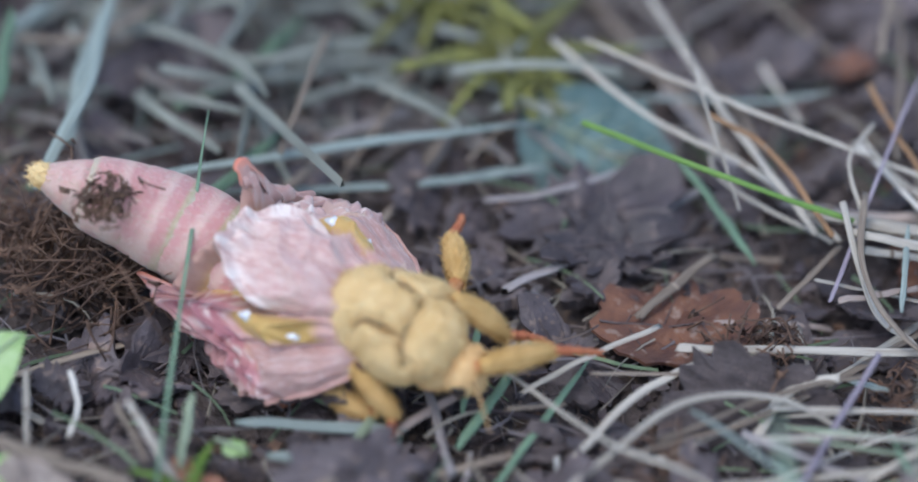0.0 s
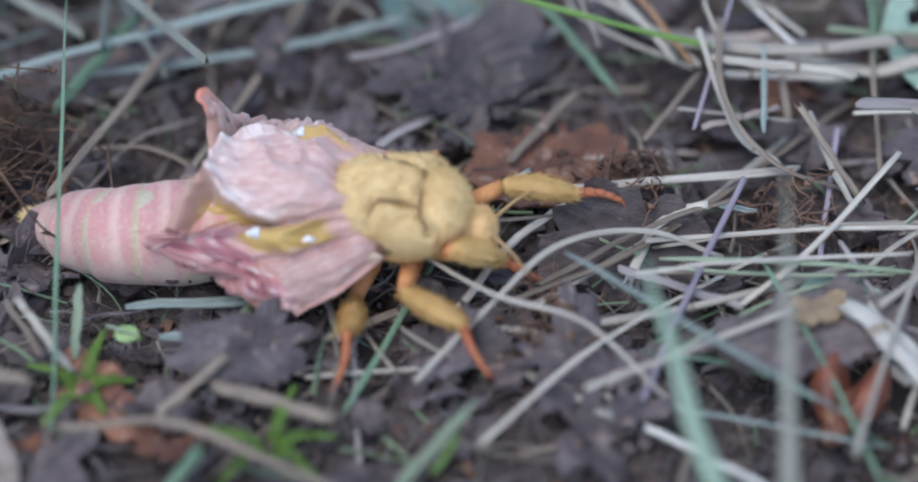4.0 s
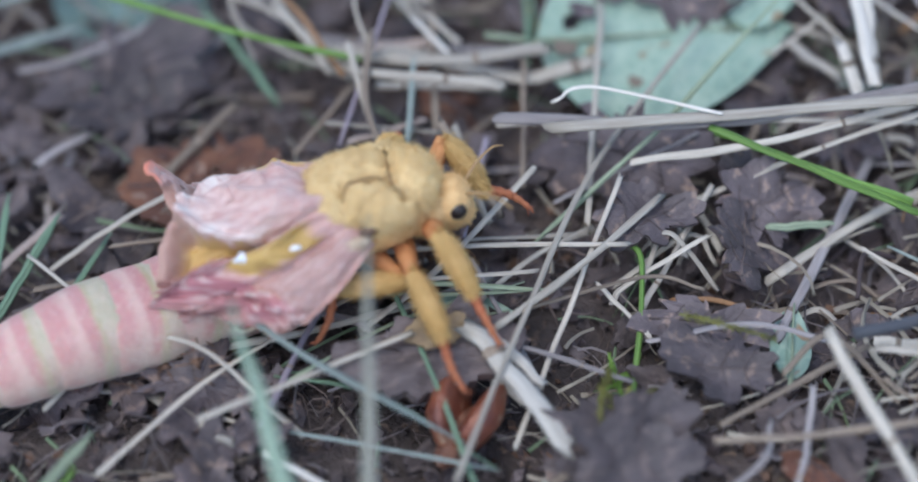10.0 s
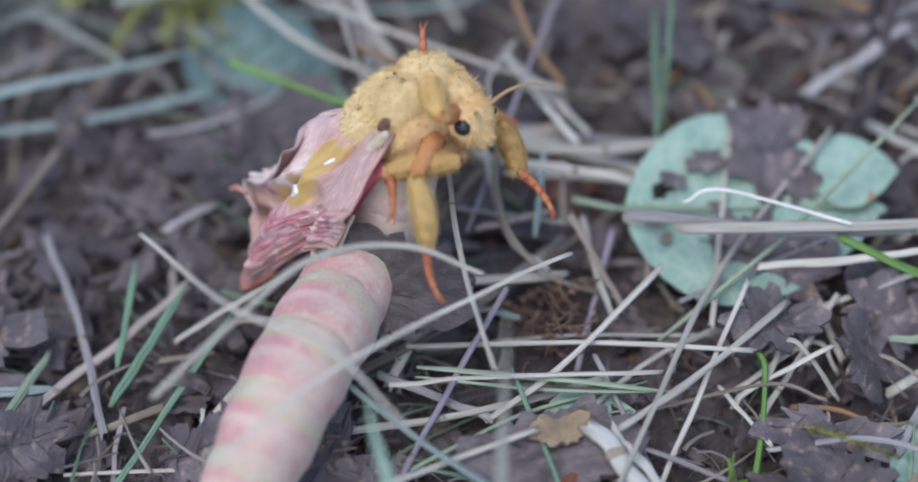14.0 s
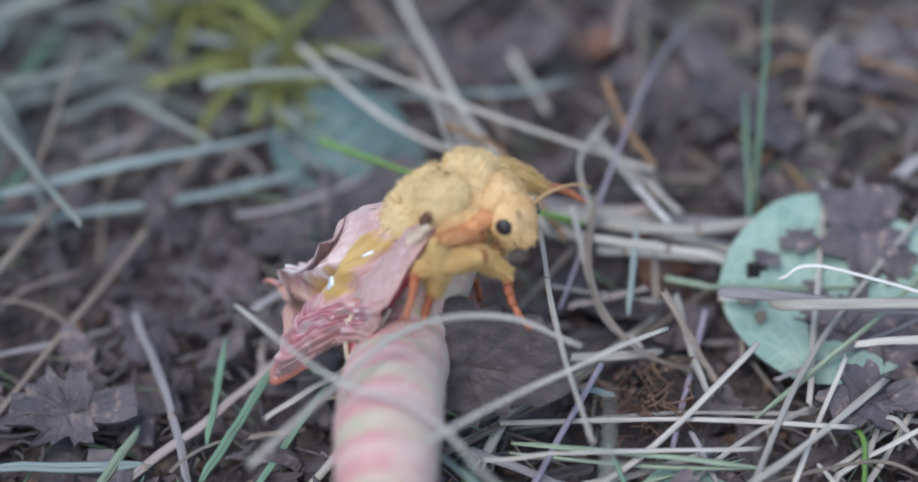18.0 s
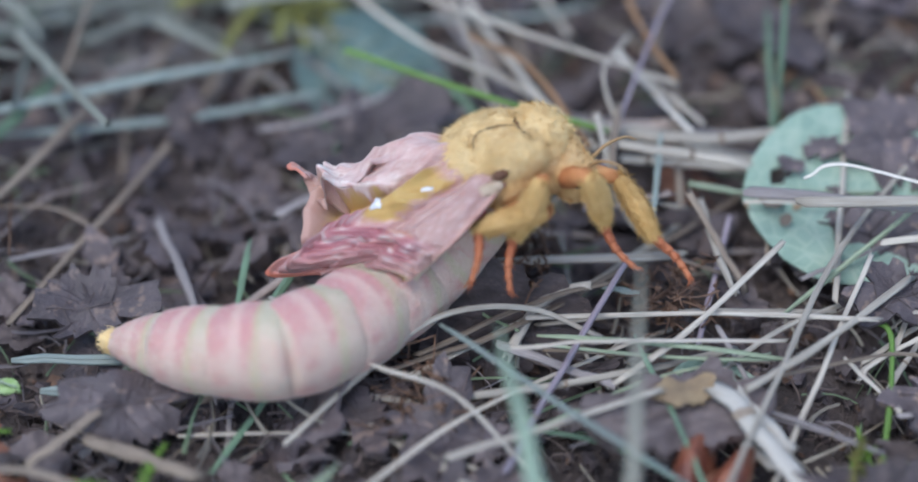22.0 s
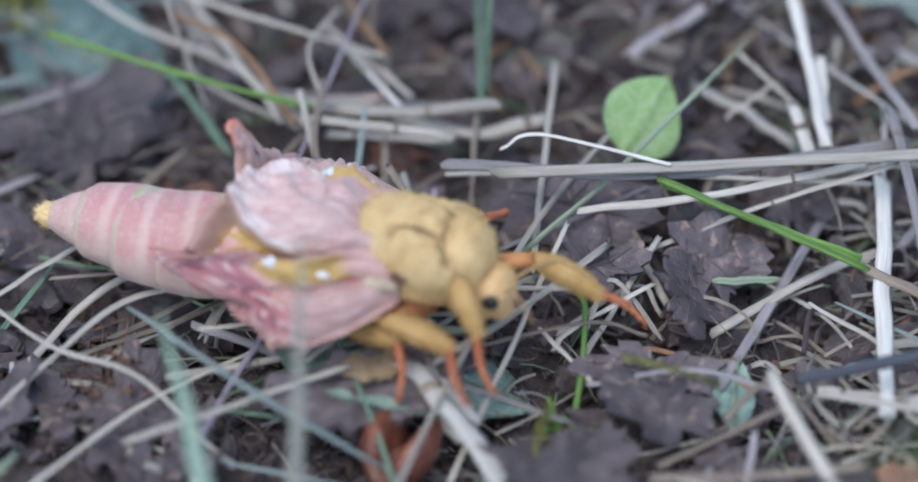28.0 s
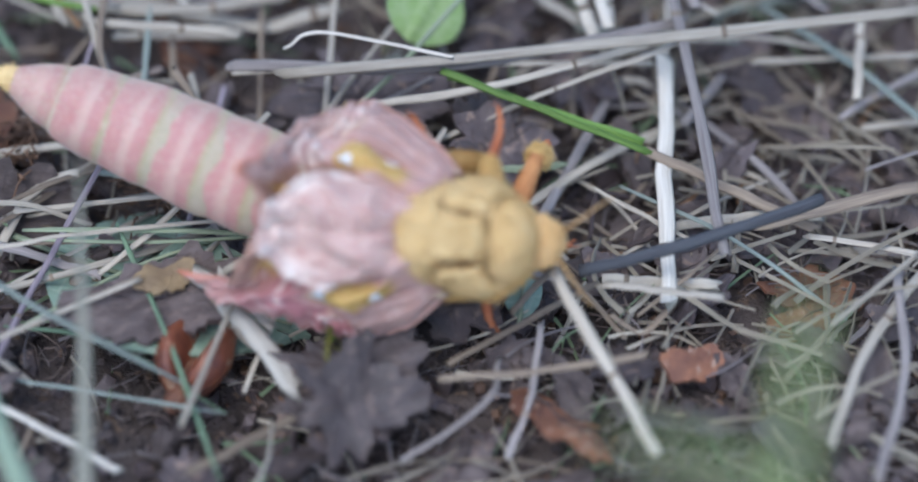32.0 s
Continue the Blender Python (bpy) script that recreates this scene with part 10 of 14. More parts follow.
    walk(legs["front_right"][1], [
        (0, mm(6.6, 0.2, -0.6, 26, 14, 49)),
        (0.25, mm(6.7, -1.3, -0.1, 23, 19, 39)),
        (0.5, mm(5.1, -3.5, 0.7, 13, 26, 13)),
        (0.75, mm(2.8, -3.3, 1.2, 0, 31, -18)),
        (1, mm(2.2, -2.4, 1.3, -7, 35, -36)),
        (1.25, mm(2.2, -2.3, 1.3, -9, 37, -39)),
        (1.5, mm(2.2, -1.8, 1.4, -13, 40, -47)),
        (1.75, mm(2.4, -1.3, 1.4, -19, 42, -58)),
        (2, mm(2.4, -1.0, 1.5, -23, 43, -62)),
        (2.125, mm(2.0, -1.0, 1.4, -15, 46, -50)),
        (2.25, mm(0.4, -0.2, 0.3, -5, 32, -31)),
        (2.2812, mm(-0.1, -0.3, -0.2, -3, 23, -25)),
        (2.3125, mm(-0.7, -0.7, -1.2, -1, 9, -18)),
        (2.3438, mm(-1.1, -1.7, -2.7, -5, -12, -3)),
        (2.375, mm(-0.1, -3.4, -4.5, -21, -37, 23)),
        (2.4062, mm(1.8, -4.4, -5.3, -50, -51, 60)),
        (2.4375, mm(3.1, -4.7, -5.4, -71, -52, 85)),
        (2.4688, mm(3.7, -4.8, -5.2, -81, -50, 98)),
        (2.5, mm(3.9, -4.8, -5.2, -84, -50, 101)),
        (2.625, mm(3.6, -4.8, -5.3, -80, -51, 96)),
        (2.75, mm(2.6, -4.8, -5.3, -65, -51, 75)),
        (2.875, mm(0.7, -4.2, -4.7, -40, -40, 41)),
        (3, mm(-0.7, -3.1, -2.8, -30, -13, 17)),
        (3.125, mm(-0.4, -2.8, -1.0, -28, 13, 13)),
        (3.25, mm(0.3, -2.9, -0.0, -25, 28, 17)),
        (3.375, mm(1.3, -3.3, 0.6, -21, 40, 25)),
        (3.5, mm(2.3, -3.6, 0.8, -14, 46, 35)),
        (3.625, mm(3.1, -3.7, 0.8, -11, 47, 40)),
        (3.75, mm(3.7, -3.8, 0.7, -9, 47, 41)),
        (3.875, mm(4.1, -3.8, 0.7, -9, 47, 41)),
        (4, mm(4.4, -3.7, 0.6, -9, 45, 41)),
        (4.125, mm(4.7, -3.7, 0.5, -10, 43, 40)),
        (4.25, mm(4.8, -3.6, 0.5, -10, 42, 39)),
        (4.375, mm(4.9, -3.6, 0.4, -11, 41, 39)),
        (4.5, mm(5.0, -3.6, 0.4, -11, 41, 39)),
        (4.75, mm(2.0, -2.9, 1.3, -50, 43, -8)),
        (5, mm(1.6, 1.5, -0.1, -96, 13, -65)),
        (5.25, mm(1.2, 0.4, 0.6, -94, 23, -53)),
        (5.5, mm(1.5, -1.9, 1.3, -83, 35, -28)),
        (5.75, mm(2.7, -3.3, 1.3, -71, 39, -5)),
        (6, mm(3.3, -3.6, 1.2, -65, 39, 4)),
        (6.25, mm(3.3, -3.6, 1.2, -65, 39, 5)),
        (6.5, mm(3.3, -3.6, 1.2, -64, 40, 7)),
        (6.75, mm(3.2, -3.6, 1.2, -63, 40, 8)),
        (7, mm(3.2, -3.6, 1.2, -62, 40, 9)),
        (7.25, mm(4.3, -4.0, 0.8, -83, 35, -22)),
        (7.5, mm(4.8, -4.9, -0.4, -102, 16, -52)),
        (7.75, mm(6.4, -4.1, -1.2, -92, 17, -22)),
        (8, mm(7.3, -2.4, -1.5, -84, 19, 9)),
        (8.25, mm(4.9, -4.3, 0.3, -94, 37, -22)),
        (8.5, mm(3.2, -2.4, 1.6, -121, 43, -70)),
        (8.75, mm(2.7, -2.2, 1.6, -101, 62, -42)),
        (9, mm(0.1, -1.3, 0.4, -76, 31, -16)),
        (9.25, mm(3.4, -3.5, 1.2, -69, 71, -15)),
        (9.5, mm(3.8, -4.2, 0.5, -106, 51, -53)),
        (9.75, mm(3.9, -4.4, -0.2, -106, 58, -56)),
        (10, mm(4.0, -4.7, -0.9, -107, 64, -58)),
        (10.25, mm(4.3, -4.7, -1.2, -79, 68, -27)),
        (10.5, mm(5.2, -4.4, -1.3, -25, 61, 32)),
        (10.75, mm(6.0, -3.6, -1.0, -4, 51, 61)),
        (11, mm(6.1, -3.2, -0.6, 3, 47, 69)),
        (11.25, mm(6.4, -3.2, -1.1, 8, 50, 76)),
        (11.5, mm(6.6, -3.7, -2.5, 20, 51, 92)),
        (11.75, mm(5.8, -4.4, -3.8, 24, 50, 97)),
        (12, mm(5.1, -4.7, -4.0, 24, 51, 97)),
        (12.25, mm(4.7, -5.0, -4.3, 25, 51, 99)),
        (12.5, mm(3.5, -5.2, -4.5, 25, 52, 99)),
        (12.75, mm(2.2, -5.4, -4.2, 25, 56, 99)),
        (13, mm(1.7, -5.4, -3.8, 27, 61, 100)),
        (13.125, mm(1.3, -5.3, -3.8, 27, 61, 100)),
        (13.25, mm(0.6, -4.9, -3.6, 29, 62, 102)),
        (13.375, mm(0.0, -4.4, -3.4, 33, 63, 107)),
        (13.5, mm(-0.2, -4.2, -3.3, 36, 63, 110)),
        (13.625, mm(-0.7, -2.5, -1.0, 48, 57, 123)),
        (13.75, mm(2.8, -2.9, 1.5, 41, 12, 128)),
        (13.875, mm(3.9, -5.6, -1.2, 43, -26, 101)),
        (14, mm(3.6, -5.9, -2.3, 47, -32, 93)),
        (14.0312, mm(3.5, -5.9, -2.1, 47, -31, 91)),
        (14.0625, mm(3.3, -5.8, -1.7, 49, -29, 88)),
        (14.0938, mm(3.2, -5.6, -1.0, 51, -24, 83)),
        (14.125, mm(3.2, -5.1, -0.1, 52, -15, 80)),
        (14.1562, mm(3.4, -4.2, 0.8, 52, -5, 79)),
        (14.1875, mm(3.8, -2.9, 1.4, 51, 8, 80)),
        (14.2188, mm(4.2, -1.5, 1.6, 51, 22, 83)),
        (14.25, mm(4.4, 0.0, 1.2, 52, 36, 86)),
        (14.2812, mm(4.5, 1.3, 0.3, 55, 51, 93)),
        (14.3125, mm(4.4, 2.2, -1.0, 64, 64, 104)),
        (14.3438, mm(4.1, 2.6, -2.4, 84, 74, 126)),
        (14.375, mm(3.4, 2.6, -3.7, 127, 82, 171)),
        (14.4062, mm(1.4, -2.4, -6.4, 31, 40, 80)),
        (14.4375, mm(1.6, -2.9, -6.4, 37, 50, 90)),
        (14.4688, mm(1.6, -3.2, -6.3, 42, 56, 95)),
        (14.5, mm(1.6, -3.3, -6.2, 44, 59, 98)),
        (14.5312, mm(1.6, -3.3, -6.2, 44, 59, 98)),
        (14.5625, mm(1.6, -3.3, -6.2, 44, 59, 98)),
        (14.5938, mm(1.6, -3.3, -6.2, 44, 59, 98)),
        (14.625, mm(1.6, -3.3, -6.2, 44, 58, 97)),
        (14.75, mm(1.5, -3.4, -6.1, 43, 58, 96)),
        (15, mm(1.1, -3.5, -5.8, 40, 56, 93)),
        (15.25, mm(0.6, -3.7, -5.3, 36, 54, 88)),
        (15.5, mm(0.1, -3.8, -4.6, 33, 53, 84)),
        (15.75, mm(-0.3, -3.8, -3.9, 30, 53, 81)),
        (16, mm(-0.5, -3.7, -3.2, 28, 54, 79)),
        (16.25, mm(-0.6, -3.7, -2.7, 28, 55, 78)),
        (16.5, mm(-0.6, -3.7, -2.5, 28, 55, 78)),
        (16.75, mm(0.6, -3.3, 0.4, 47, 61, 99)),
        (17, mm(5.0, -4.0, 0.5, 83, 30, 141)),
        (17.25, mm(3.5, -3.7, 1.2, 78, 46, 133)),
        (17.5, mm(0.9, -3.3, 0.6, 53, 61, 99)),
        (17.75, mm(-0.4, -3.5, -1.2, 33, 56, 74)),
        (18, mm(-0.5, -3.8, -2.2, 31, 52, 72)),
        (18.25, mm(-0.4, -3.9, -2.3, 34, 53, 75)),
        (18.5, mm(-0.3, -4.1, -2.4, 40, 56, 84)),
        (18.75, mm(-0.1, -4.3, -2.4, 48, 59, 92)),
        (19, mm(-0.1, -4.4, -2.4, 52, 60, 97)),
        (19.25, mm(0.1, -4.6, -2.5, 49, 59, 94)),
        (19.5, mm(0.8, -5.2, -2.7, 47, 56, 91)),
        (19.75, mm(1.6, -5.6, -2.6, 47, 53, 92)),
        (20, mm(2.0, -5.7, -2.5, 48, 53, 93)),
        (20.25, mm(3.1, -5.9, -3.1, 51, 52, 97)),
        (20.5, mm(5.3, -5.3, -3.2, 55, 59, 101)),
        (20.75, mm(6.5, -4.3, -2.4, 27, 69, 71)),
        (21, mm(6.8, -3.9, -2.0, 6, 66, 47)),
        (21.25, mm(6.6, -4.2, -2.1, 18, 68, 60)),
        (21.5, mm(6.2, -4.7, -2.2, 43, 67, 87)),
        (21.75, mm(5.5, -5.2, -2.1, 55, 61, 100)),
        (22, mm(5.2, -5.4, -2.1, 57, 58, 102)),
        (22.25, mm(4.8, -5.4, -2.0, 54, 58, 99)),
        (22.5, mm(4.2, -5.2, -1.3, 50, 63, 96)),
        (22.75, mm(3.8, -4.7, -0.3, 51, 72, 97)),
        (23, mm(3.6, -4.3, 0.0, 53, 75, 99)),
        (23.25, mm(3.7, -4.2, -0.2, 35, 72, 81)),
        (23.5, mm(3.5, -3.8, -0.1, 3, 63, 43)),
        (23.75, mm(2.8, -3.5, -0.2, -4, 46, 30)),
        (24, mm(2.4, -3.4, -0.7, -1, 34, 29)),
        (24.25, mm(3.5, -3.7, -0.8, -2, 37, 28)),
        (24.5, mm(5.1, -3.7, -1.8, -13, 37, 13)),
        (24.75, mm(6.4, -3.1, -3.1, -27, 27, -13)),
        (25, mm(6.3, -3.2, -2.9, -30, 26, -15)),
        (25.25, mm(6.1, -3.5, -2.9, -36, 28, -21)),
        (25.5, mm(4.9, -4.3, -1.5, -38, 43, -21)),
        (25.75, mm(3.7, -3.9, -0.1, -43, 55, -27)),
        (26, mm(3.3, -3.4, 0.6, -51, 57, -35)),
        (26.25, mm(3.4, -3.7, 0.3, -50, 54, -35)),
        (26.5, mm(3.6, -3.8, -0.1, -49, 51, -35)),
        (26.75, mm(3.5, -3.8, 0.0, -49, 51, -35)),
        (27, mm(3.4, -3.6, 0.2, -47, 52, -32)),
        (27.25, mm(3.1, -3.4, 0.4, -46, 52, -33)),
        (27.5, mm(2.8, -3.1, 0.6, -46, 52, -31)),
        (27.75, mm(2.5, -2.7, 0.8, -44, 50, -30)),
        (28, mm(2.2, -2.3, 0.9, -44, 49, -30)),
        (28.25, mm(2.0, -2.0, 0.9, -45, 47, -32)),
        (28.5, mm(1.9, -1.9, 0.9, -44, 47, -31)),
        (28.75, mm(1.8, -3.5, 0.1, -27, 25, 11)),
        (29, mm(3.0, -4.0, 0.0, -24, 14, 43)),
        (29.25, mm(2.4, -4.0, -0.2, -25, 15, 35)),
        (29.5, mm(0.9, -3.3, -0.2, -32, 20, 15)),
        (29.75, mm(-0.1, -1.4, -0.1, -50, 19, -13)),
        (30, mm(-0.3, -0.3, -0.4, -60, 13, -28)),
        (30.25, mm(1.2, -1.1, 1.0, -63, 32, -37)),
        (30.5, mm(2.9, -2.7, 1.5, -73, 36, -52)),
        (30.75, mm(3.7, -4.1, 0.1, -77, 30, -66)),
        (31, mm(3.9, -4.5, -1.5, -78, 29, -72)),
        (31.25, mm(4.0, -3.5, -2.4, -42, 59, -32)),
        (31.375, mm(4.0, -3.1, -3.0, 9, 55, 23)),
        (31.5, mm(4.1, -2.5, -3.3, 32, 32, 50)),
        (31.625, mm(4.0, -3.2, -2.4, 29, 29, 58)),
        (31.75, mm(3.7, -3.6, -1.4, 25, 33, 61)),
        (31.875, mm(2.9, -3.8, -0.3, 17, 39, 57)),
        (32, mm(2.4, -3.7, 0.6, 3, 46, 47)),
    ])
    walk(legs["front_right"][2], [
        (0, mm(9.9, 4.0, -1.8, 22, 26, 40)),
        (0.25, mm(10.5, 1.8, -1.8, 16, 26, 25)),
        (0.5, mm(9.7, -2.5, -1.6, 3, 26, -8)),
        (0.75, mm(7.0, -4.7, -1.5, -8, 26, -39)),
        (1, mm(5.7, -5.0, -1.6, -13, 28, -53)),
        (1.25, mm(5.4, -4.9, -1.8, -14, 30, -55)),
        (1.5, mm(4.9, -4.8, -2.0, -17, 32, -61)),
        (1.75, mm(4.4, -4.5, -2.1, -19, 34, -67)),
        (2, mm(4.2, -4.4, -2.1, -20, 35, -69)),
        (2.125, mm(4.3, -3.8, -2.4, -16, 40, -62)),
        (2.25, mm(4.2, -2.5, -2.4, -3, 52, -44)),
        (2.2812, mm(4.2, -2.3, -2.3, 2, 57, -38)),
        (2.3125, mm(4.1, -2.2, -2.1, 10, 62, -31)),
        (2.3438, mm(4.0, -2.0, -1.8, 16, 65, -23)),
        (2.375, mm(3.8, -1.7, -1.4, 21, 66, -17)),
        (2.4062, mm(3.5, -1.6, -1.3, 25, 64, -14)),
        (2.4375, mm(3.3, -1.6, -1.3, 27, 64, -10)),
        (2.4688, mm(3.2, -1.5, -1.3, 30, 63, -7)),
        (2.5, mm(3.2, -1.5, -1.3, 30, 63, -7)),
        (2.625, mm(3.2, -1.5, -1.3, 31, 63, -7)),
        (2.75, mm(3.4, -1.6, -1.3, 31, 64, -5)),
        (2.875, mm(3.7, -1.6, -1.4, 34, 65, -4)),
        (3, mm(4.2, -1.6, -1.7, 35, 66, -1)),
        (3.125, mm(4.5, -1.7, -2.1, 36, 63, -1)),
        (3.25, mm(4.7, -1.6, -2.5, 35, 57, -1)),
        (3.375, mm(4.9, -1.5, -2.8, 36, 51, -1)),
        (3.5, mm(5.4, -1.5, -2.9, 36, 49, 1)),
        (3.625, mm(5.8, -1.5, -3.1, 38, 47, 1)),
        (3.75, mm(6.3, -1.5, -3.1, 38, 45, 3)),
        (3.875, mm(6.8, -1.4, -3.2, 39, 43, 4)),
        (4, mm(7.2, -1.3, -3.1, 39, 41, 5)),
        (4.125, mm(7.6, -1.3, -3.1, 40, 39, 6)),
        (4.25, mm(7.8, -1.2, -3.0, 40, 38, 6)),
        (4.375, mm(8.0, -1.1, -2.9, 41, 38, 7)),
        (4.5, mm(8.1, -1.1, -2.9, 40, 37, 6)),
        (4.75, mm(5.8, -3.5, -2.3, 16, 37, -34)),
        (5, mm(3.7, -3.1, -1.3, -4, 28, -73)),
        (5.25, mm(4.1, -3.4, -1.4, 0, 29, -65)),
        (5.5, mm(5.3, -3.9, -1.7, 9, 30, -48)),
        (5.75, mm(6.7, -3.6, -1.9, 19, 31, -30)),
        (6, mm(7.4, -3.3, -2.1, 23, 32, -22)),
        (6.25, mm(7.3, -3.2, -2.1, 23, 32, -22)),
        (6.5, mm(7.2, -3.1, -2.1, 24, 32, -21)),
        (6.75, mm(7.1, -3.0, -2.1, 25, 33, -20)),
        (7, mm(7.1, -3.0, -2.1, 25, 33, -19)),
        (7.25, mm(8.2, -5.6, -2.2, 16, 30, -38)),
        (7.5, mm(7.9, -8.9, -1.8, 8, 26, -57)),
        (7.75, mm(11.0, -6.0, -2.7, 23, 31, -29)),
        (8, mm(12.1, -1.7, -3.2, 41, 33, -0)),
        (8.25, mm(8.8, -5.8, -2.9, 25, 34, -37)),
        (8.5, mm(4.5, -6.0, -1.9, 8, 30, -74)),
        (8.75, mm(4.5, -3.8, -3.0, 18, 49, -60)),
        (9, mm(4.4, -2.4, -2.3, 40, 75, -35)),
        (9.25, mm(5.0, -3.9, -3.8, 24, 53, -51)),
        (9.5, mm(5.8, -6.7, -3.5, 18, 40, -62)),
        (9.75, mm(5.5, -6.8, -4.5, 17, 46, -65)),
        (10, mm(5.2, -6.6, -5.6, 17, 54, -67)),
        (10.25, mm(6.1, -5.6, -6.0, 30, 56, -51)),
        (10.5, mm(7.3, -3.1, -6.0, 62, 57, -17)),
        (10.75, mm(7.6, -0.8, -5.0, 87, 51, 14)),
        (11, mm(7.4, 0.1, -4.4, 94, 46, 24)),
        (11.25, mm(7.2, 0.0, -5.1, 94, 52, 24)),
        (11.5, mm(6.5, -0.4, -6.7, 94, 64, 22)),
        (11.75, mm(5.4, -1.0, -7.7, 90, 75, 19)),
        (12, mm(4.7, -1.5, -8.2, 84, 81, 13)),
        (12.25, mm(4.2, -1.8, -8.3, 69, 84, -2)),
        (12.5, mm(3.0, -2.1, -8.6, -50, 88, -121)),
        (12.75, mm(1.8, -2.5, -8.5, -80, 81, -151)),
        (13, mm(1.2, -2.9, -8.3, -75, 76, -146)),
        (13.125, mm(0.9, -2.8, -8.3, -82, 75, -153)),
        (13.25, mm(0.1, -2.5, -8.2, -93, 72, -165)),
        (13.375, mm(-0.7, -2.1, -8.0, -101, 68, -173)),
        (13.5, mm(-1.0, -1.9, -7.9, -104, 67, -176)),
        (13.625, mm(-2.3, -0.1, -5.4, -122, 51, 165)),
        (13.75, mm(-0.4, 1.1, 0.4, -141, 8, 143)),
        (13.8125, mm(1.3, 0.0, 0.7, -142, -20, 126)),
        (13.875, mm(3.1, -1.0, 1.1, -130, -47, 102)),
        (14, mm(3.4, -1.5, 0.5, -78, -55, 38)),
        (14.0312, mm(3.4, -1.4, 0.6, -80, -52, 41)),
        (14.0625, mm(3.5, -1.2, 0.8, -85, -46, 48)),
        (14.0938, mm(3.7, -0.8, 1.1, -90, -36, 54)),
        (14.125, mm(4.0, -0.1, 1.3, -94, -24, 60)),
        (14.1562, mm(4.4, 0.9, 1.3, -96, -11, 65)),
        (14.1875, mm(4.6, 2.1, 0.7, -96, 3, 69)),
        (14.2188, mm(4.8, 3.3, -0.3, -96, 16, 72)),
        (14.25, mm(4.7, 4.2, -1.9, -96, 28, 76)),
        (14.2812, mm(4.4, 4.6, -3.8, -94, 40, 79)),
        (14.3125, mm(3.9, 4.4, -5.7, -91, 51, 84)),
        (14.3438, mm(3.3, 3.7, -7.4, -87, 60, 89)),
        (14.375, mm(2.7, 2.7, -8.8, -80, 68, 97)),
        (14.4062, mm(2.1, 1.5, -9.8, -68, 75, 110)),
        (14.4375, mm(1.6, 0.4, -10.3, -51, 79, 128)),
        (14.4688, mm(1.4, -0.3, -10.6, -33, 80, 145)),
        (14.5, mm(1.3, -0.6, -10.7, -26, 81, 153)),
        (14.5312, mm(1.3, -0.6, -10.7, -26, 81, 153)),
        (14.5625, mm(1.3, -0.6, -10.7, -26, 81, 153)),
        (14.5938, mm(1.3, -0.6, -10.7, -26, 81, 153)),
        (14.625, mm(1.2, -0.6, -10.6, -26, 80, 153)),
        (14.75, mm(1.2, -0.6, -10.5, -25, 80, 154)),
        (15, mm(0.9, -0.6, -10.1, -22, 79, 156)),
        (15.25, mm(0.6, -0.6, -9.5, -20, 77, 159)),
        (15.5, mm(0.4, -0.6, -8.8, -18, 74, 161)),
        (15.75, mm(0.2, -0.7, -8.0, -16, 72, 163)),
        (16, mm(0.1, -0.7, -7.4, -15, 70, 164)),
        (16.25, mm(0.1, -0.7, -7.0, -14, 68, 165)),
        (16.5, mm(0.1, -0.8, -6.8, -14, 68, 165)),
        (16.75, mm(0.2, -0.8, -4.1, -14, 55, 165)),
        (17, mm(1.5, -1.1, -2.1, -14, 43, 164)),
        (17.25, mm(1.1, -1.0, -2.6, -14, 47, 164)),
        (17.5, mm(0.5, -0.8, -4.0, -14, 56, 164)),
        (17.75, mm(0.4, -0.8, -5.6, -14, 65, 164)),
        (18, mm(0.5, -0.8, -6.3, -14, 69, 163)),
        (18.25, mm(0.4, -0.9, -6.4, -11, 69, 167)),
        (18.5, mm(0.1, -1.2, -6.7, -5, 68, 174)),
        (18.75, mm(-0.3, -1.6, -6.9, 1, 67, 180)),
        (19, mm(-0.4, -1.8, -6.9, 4, 66, -177)),
        (19.25, mm(-0.0, -1.9, -7.0, 6, 68, -174)),
        (19.5, mm(0.8, -2.2, -7.0, 15, 73, -165)),
        (19.75, mm(1.5, -2.5, -6.8, 29, 76, -151)),
        (20, mm(1.9, -2.6, -6.7, 37, 78, -143)),
        (20.25, mm(2.7, -2.7, -7.2, 63, 82, -116)),
        (20.5, mm(4.8, -2.7, -7.7, 145, 78, -34)),
        (20.75, mm(7.2, -2.5, -7.3, 164, 65, -13)),
        (21, mm(8.2, -2.4, -6.8, 168, 59, -9)),
        (21.25, mm(7.6, -2.5, -6.9, 166, 62, -11)),
        (21.5, mm(6.3, -2.6, -6.9, 159, 68, -19)),
        (21.75, mm(5.1, -2.7, -6.7, 148, 74, -31)),
        (22, mm(4.6, -2.7, -6.5, 139, 76, -39)),
        (22.25, mm(4.4, -2.7, -6.3, 138, 77, -42)),
        (22.5, mm(3.9, -2.9, -5.8, 121, 77, -58)),
        (22.75, mm(3.6, -3.1, -5.2, 105, 74, -75)),
        (23, mm(3.4, -3.1, -5.1, 100, 74, -81)),
        (23.25, mm(4.0, -2.6, -5.2, 128, 75, -53)),
        (23.5, mm(5.1, -2.2, -4.7, 163, 65, -17)),
        (23.75, mm(5.9, -1.7, -4.0, 178, 52, -3)),
        (24, mm(6.2, -1.3, -3.6, -174, 45, 2)),
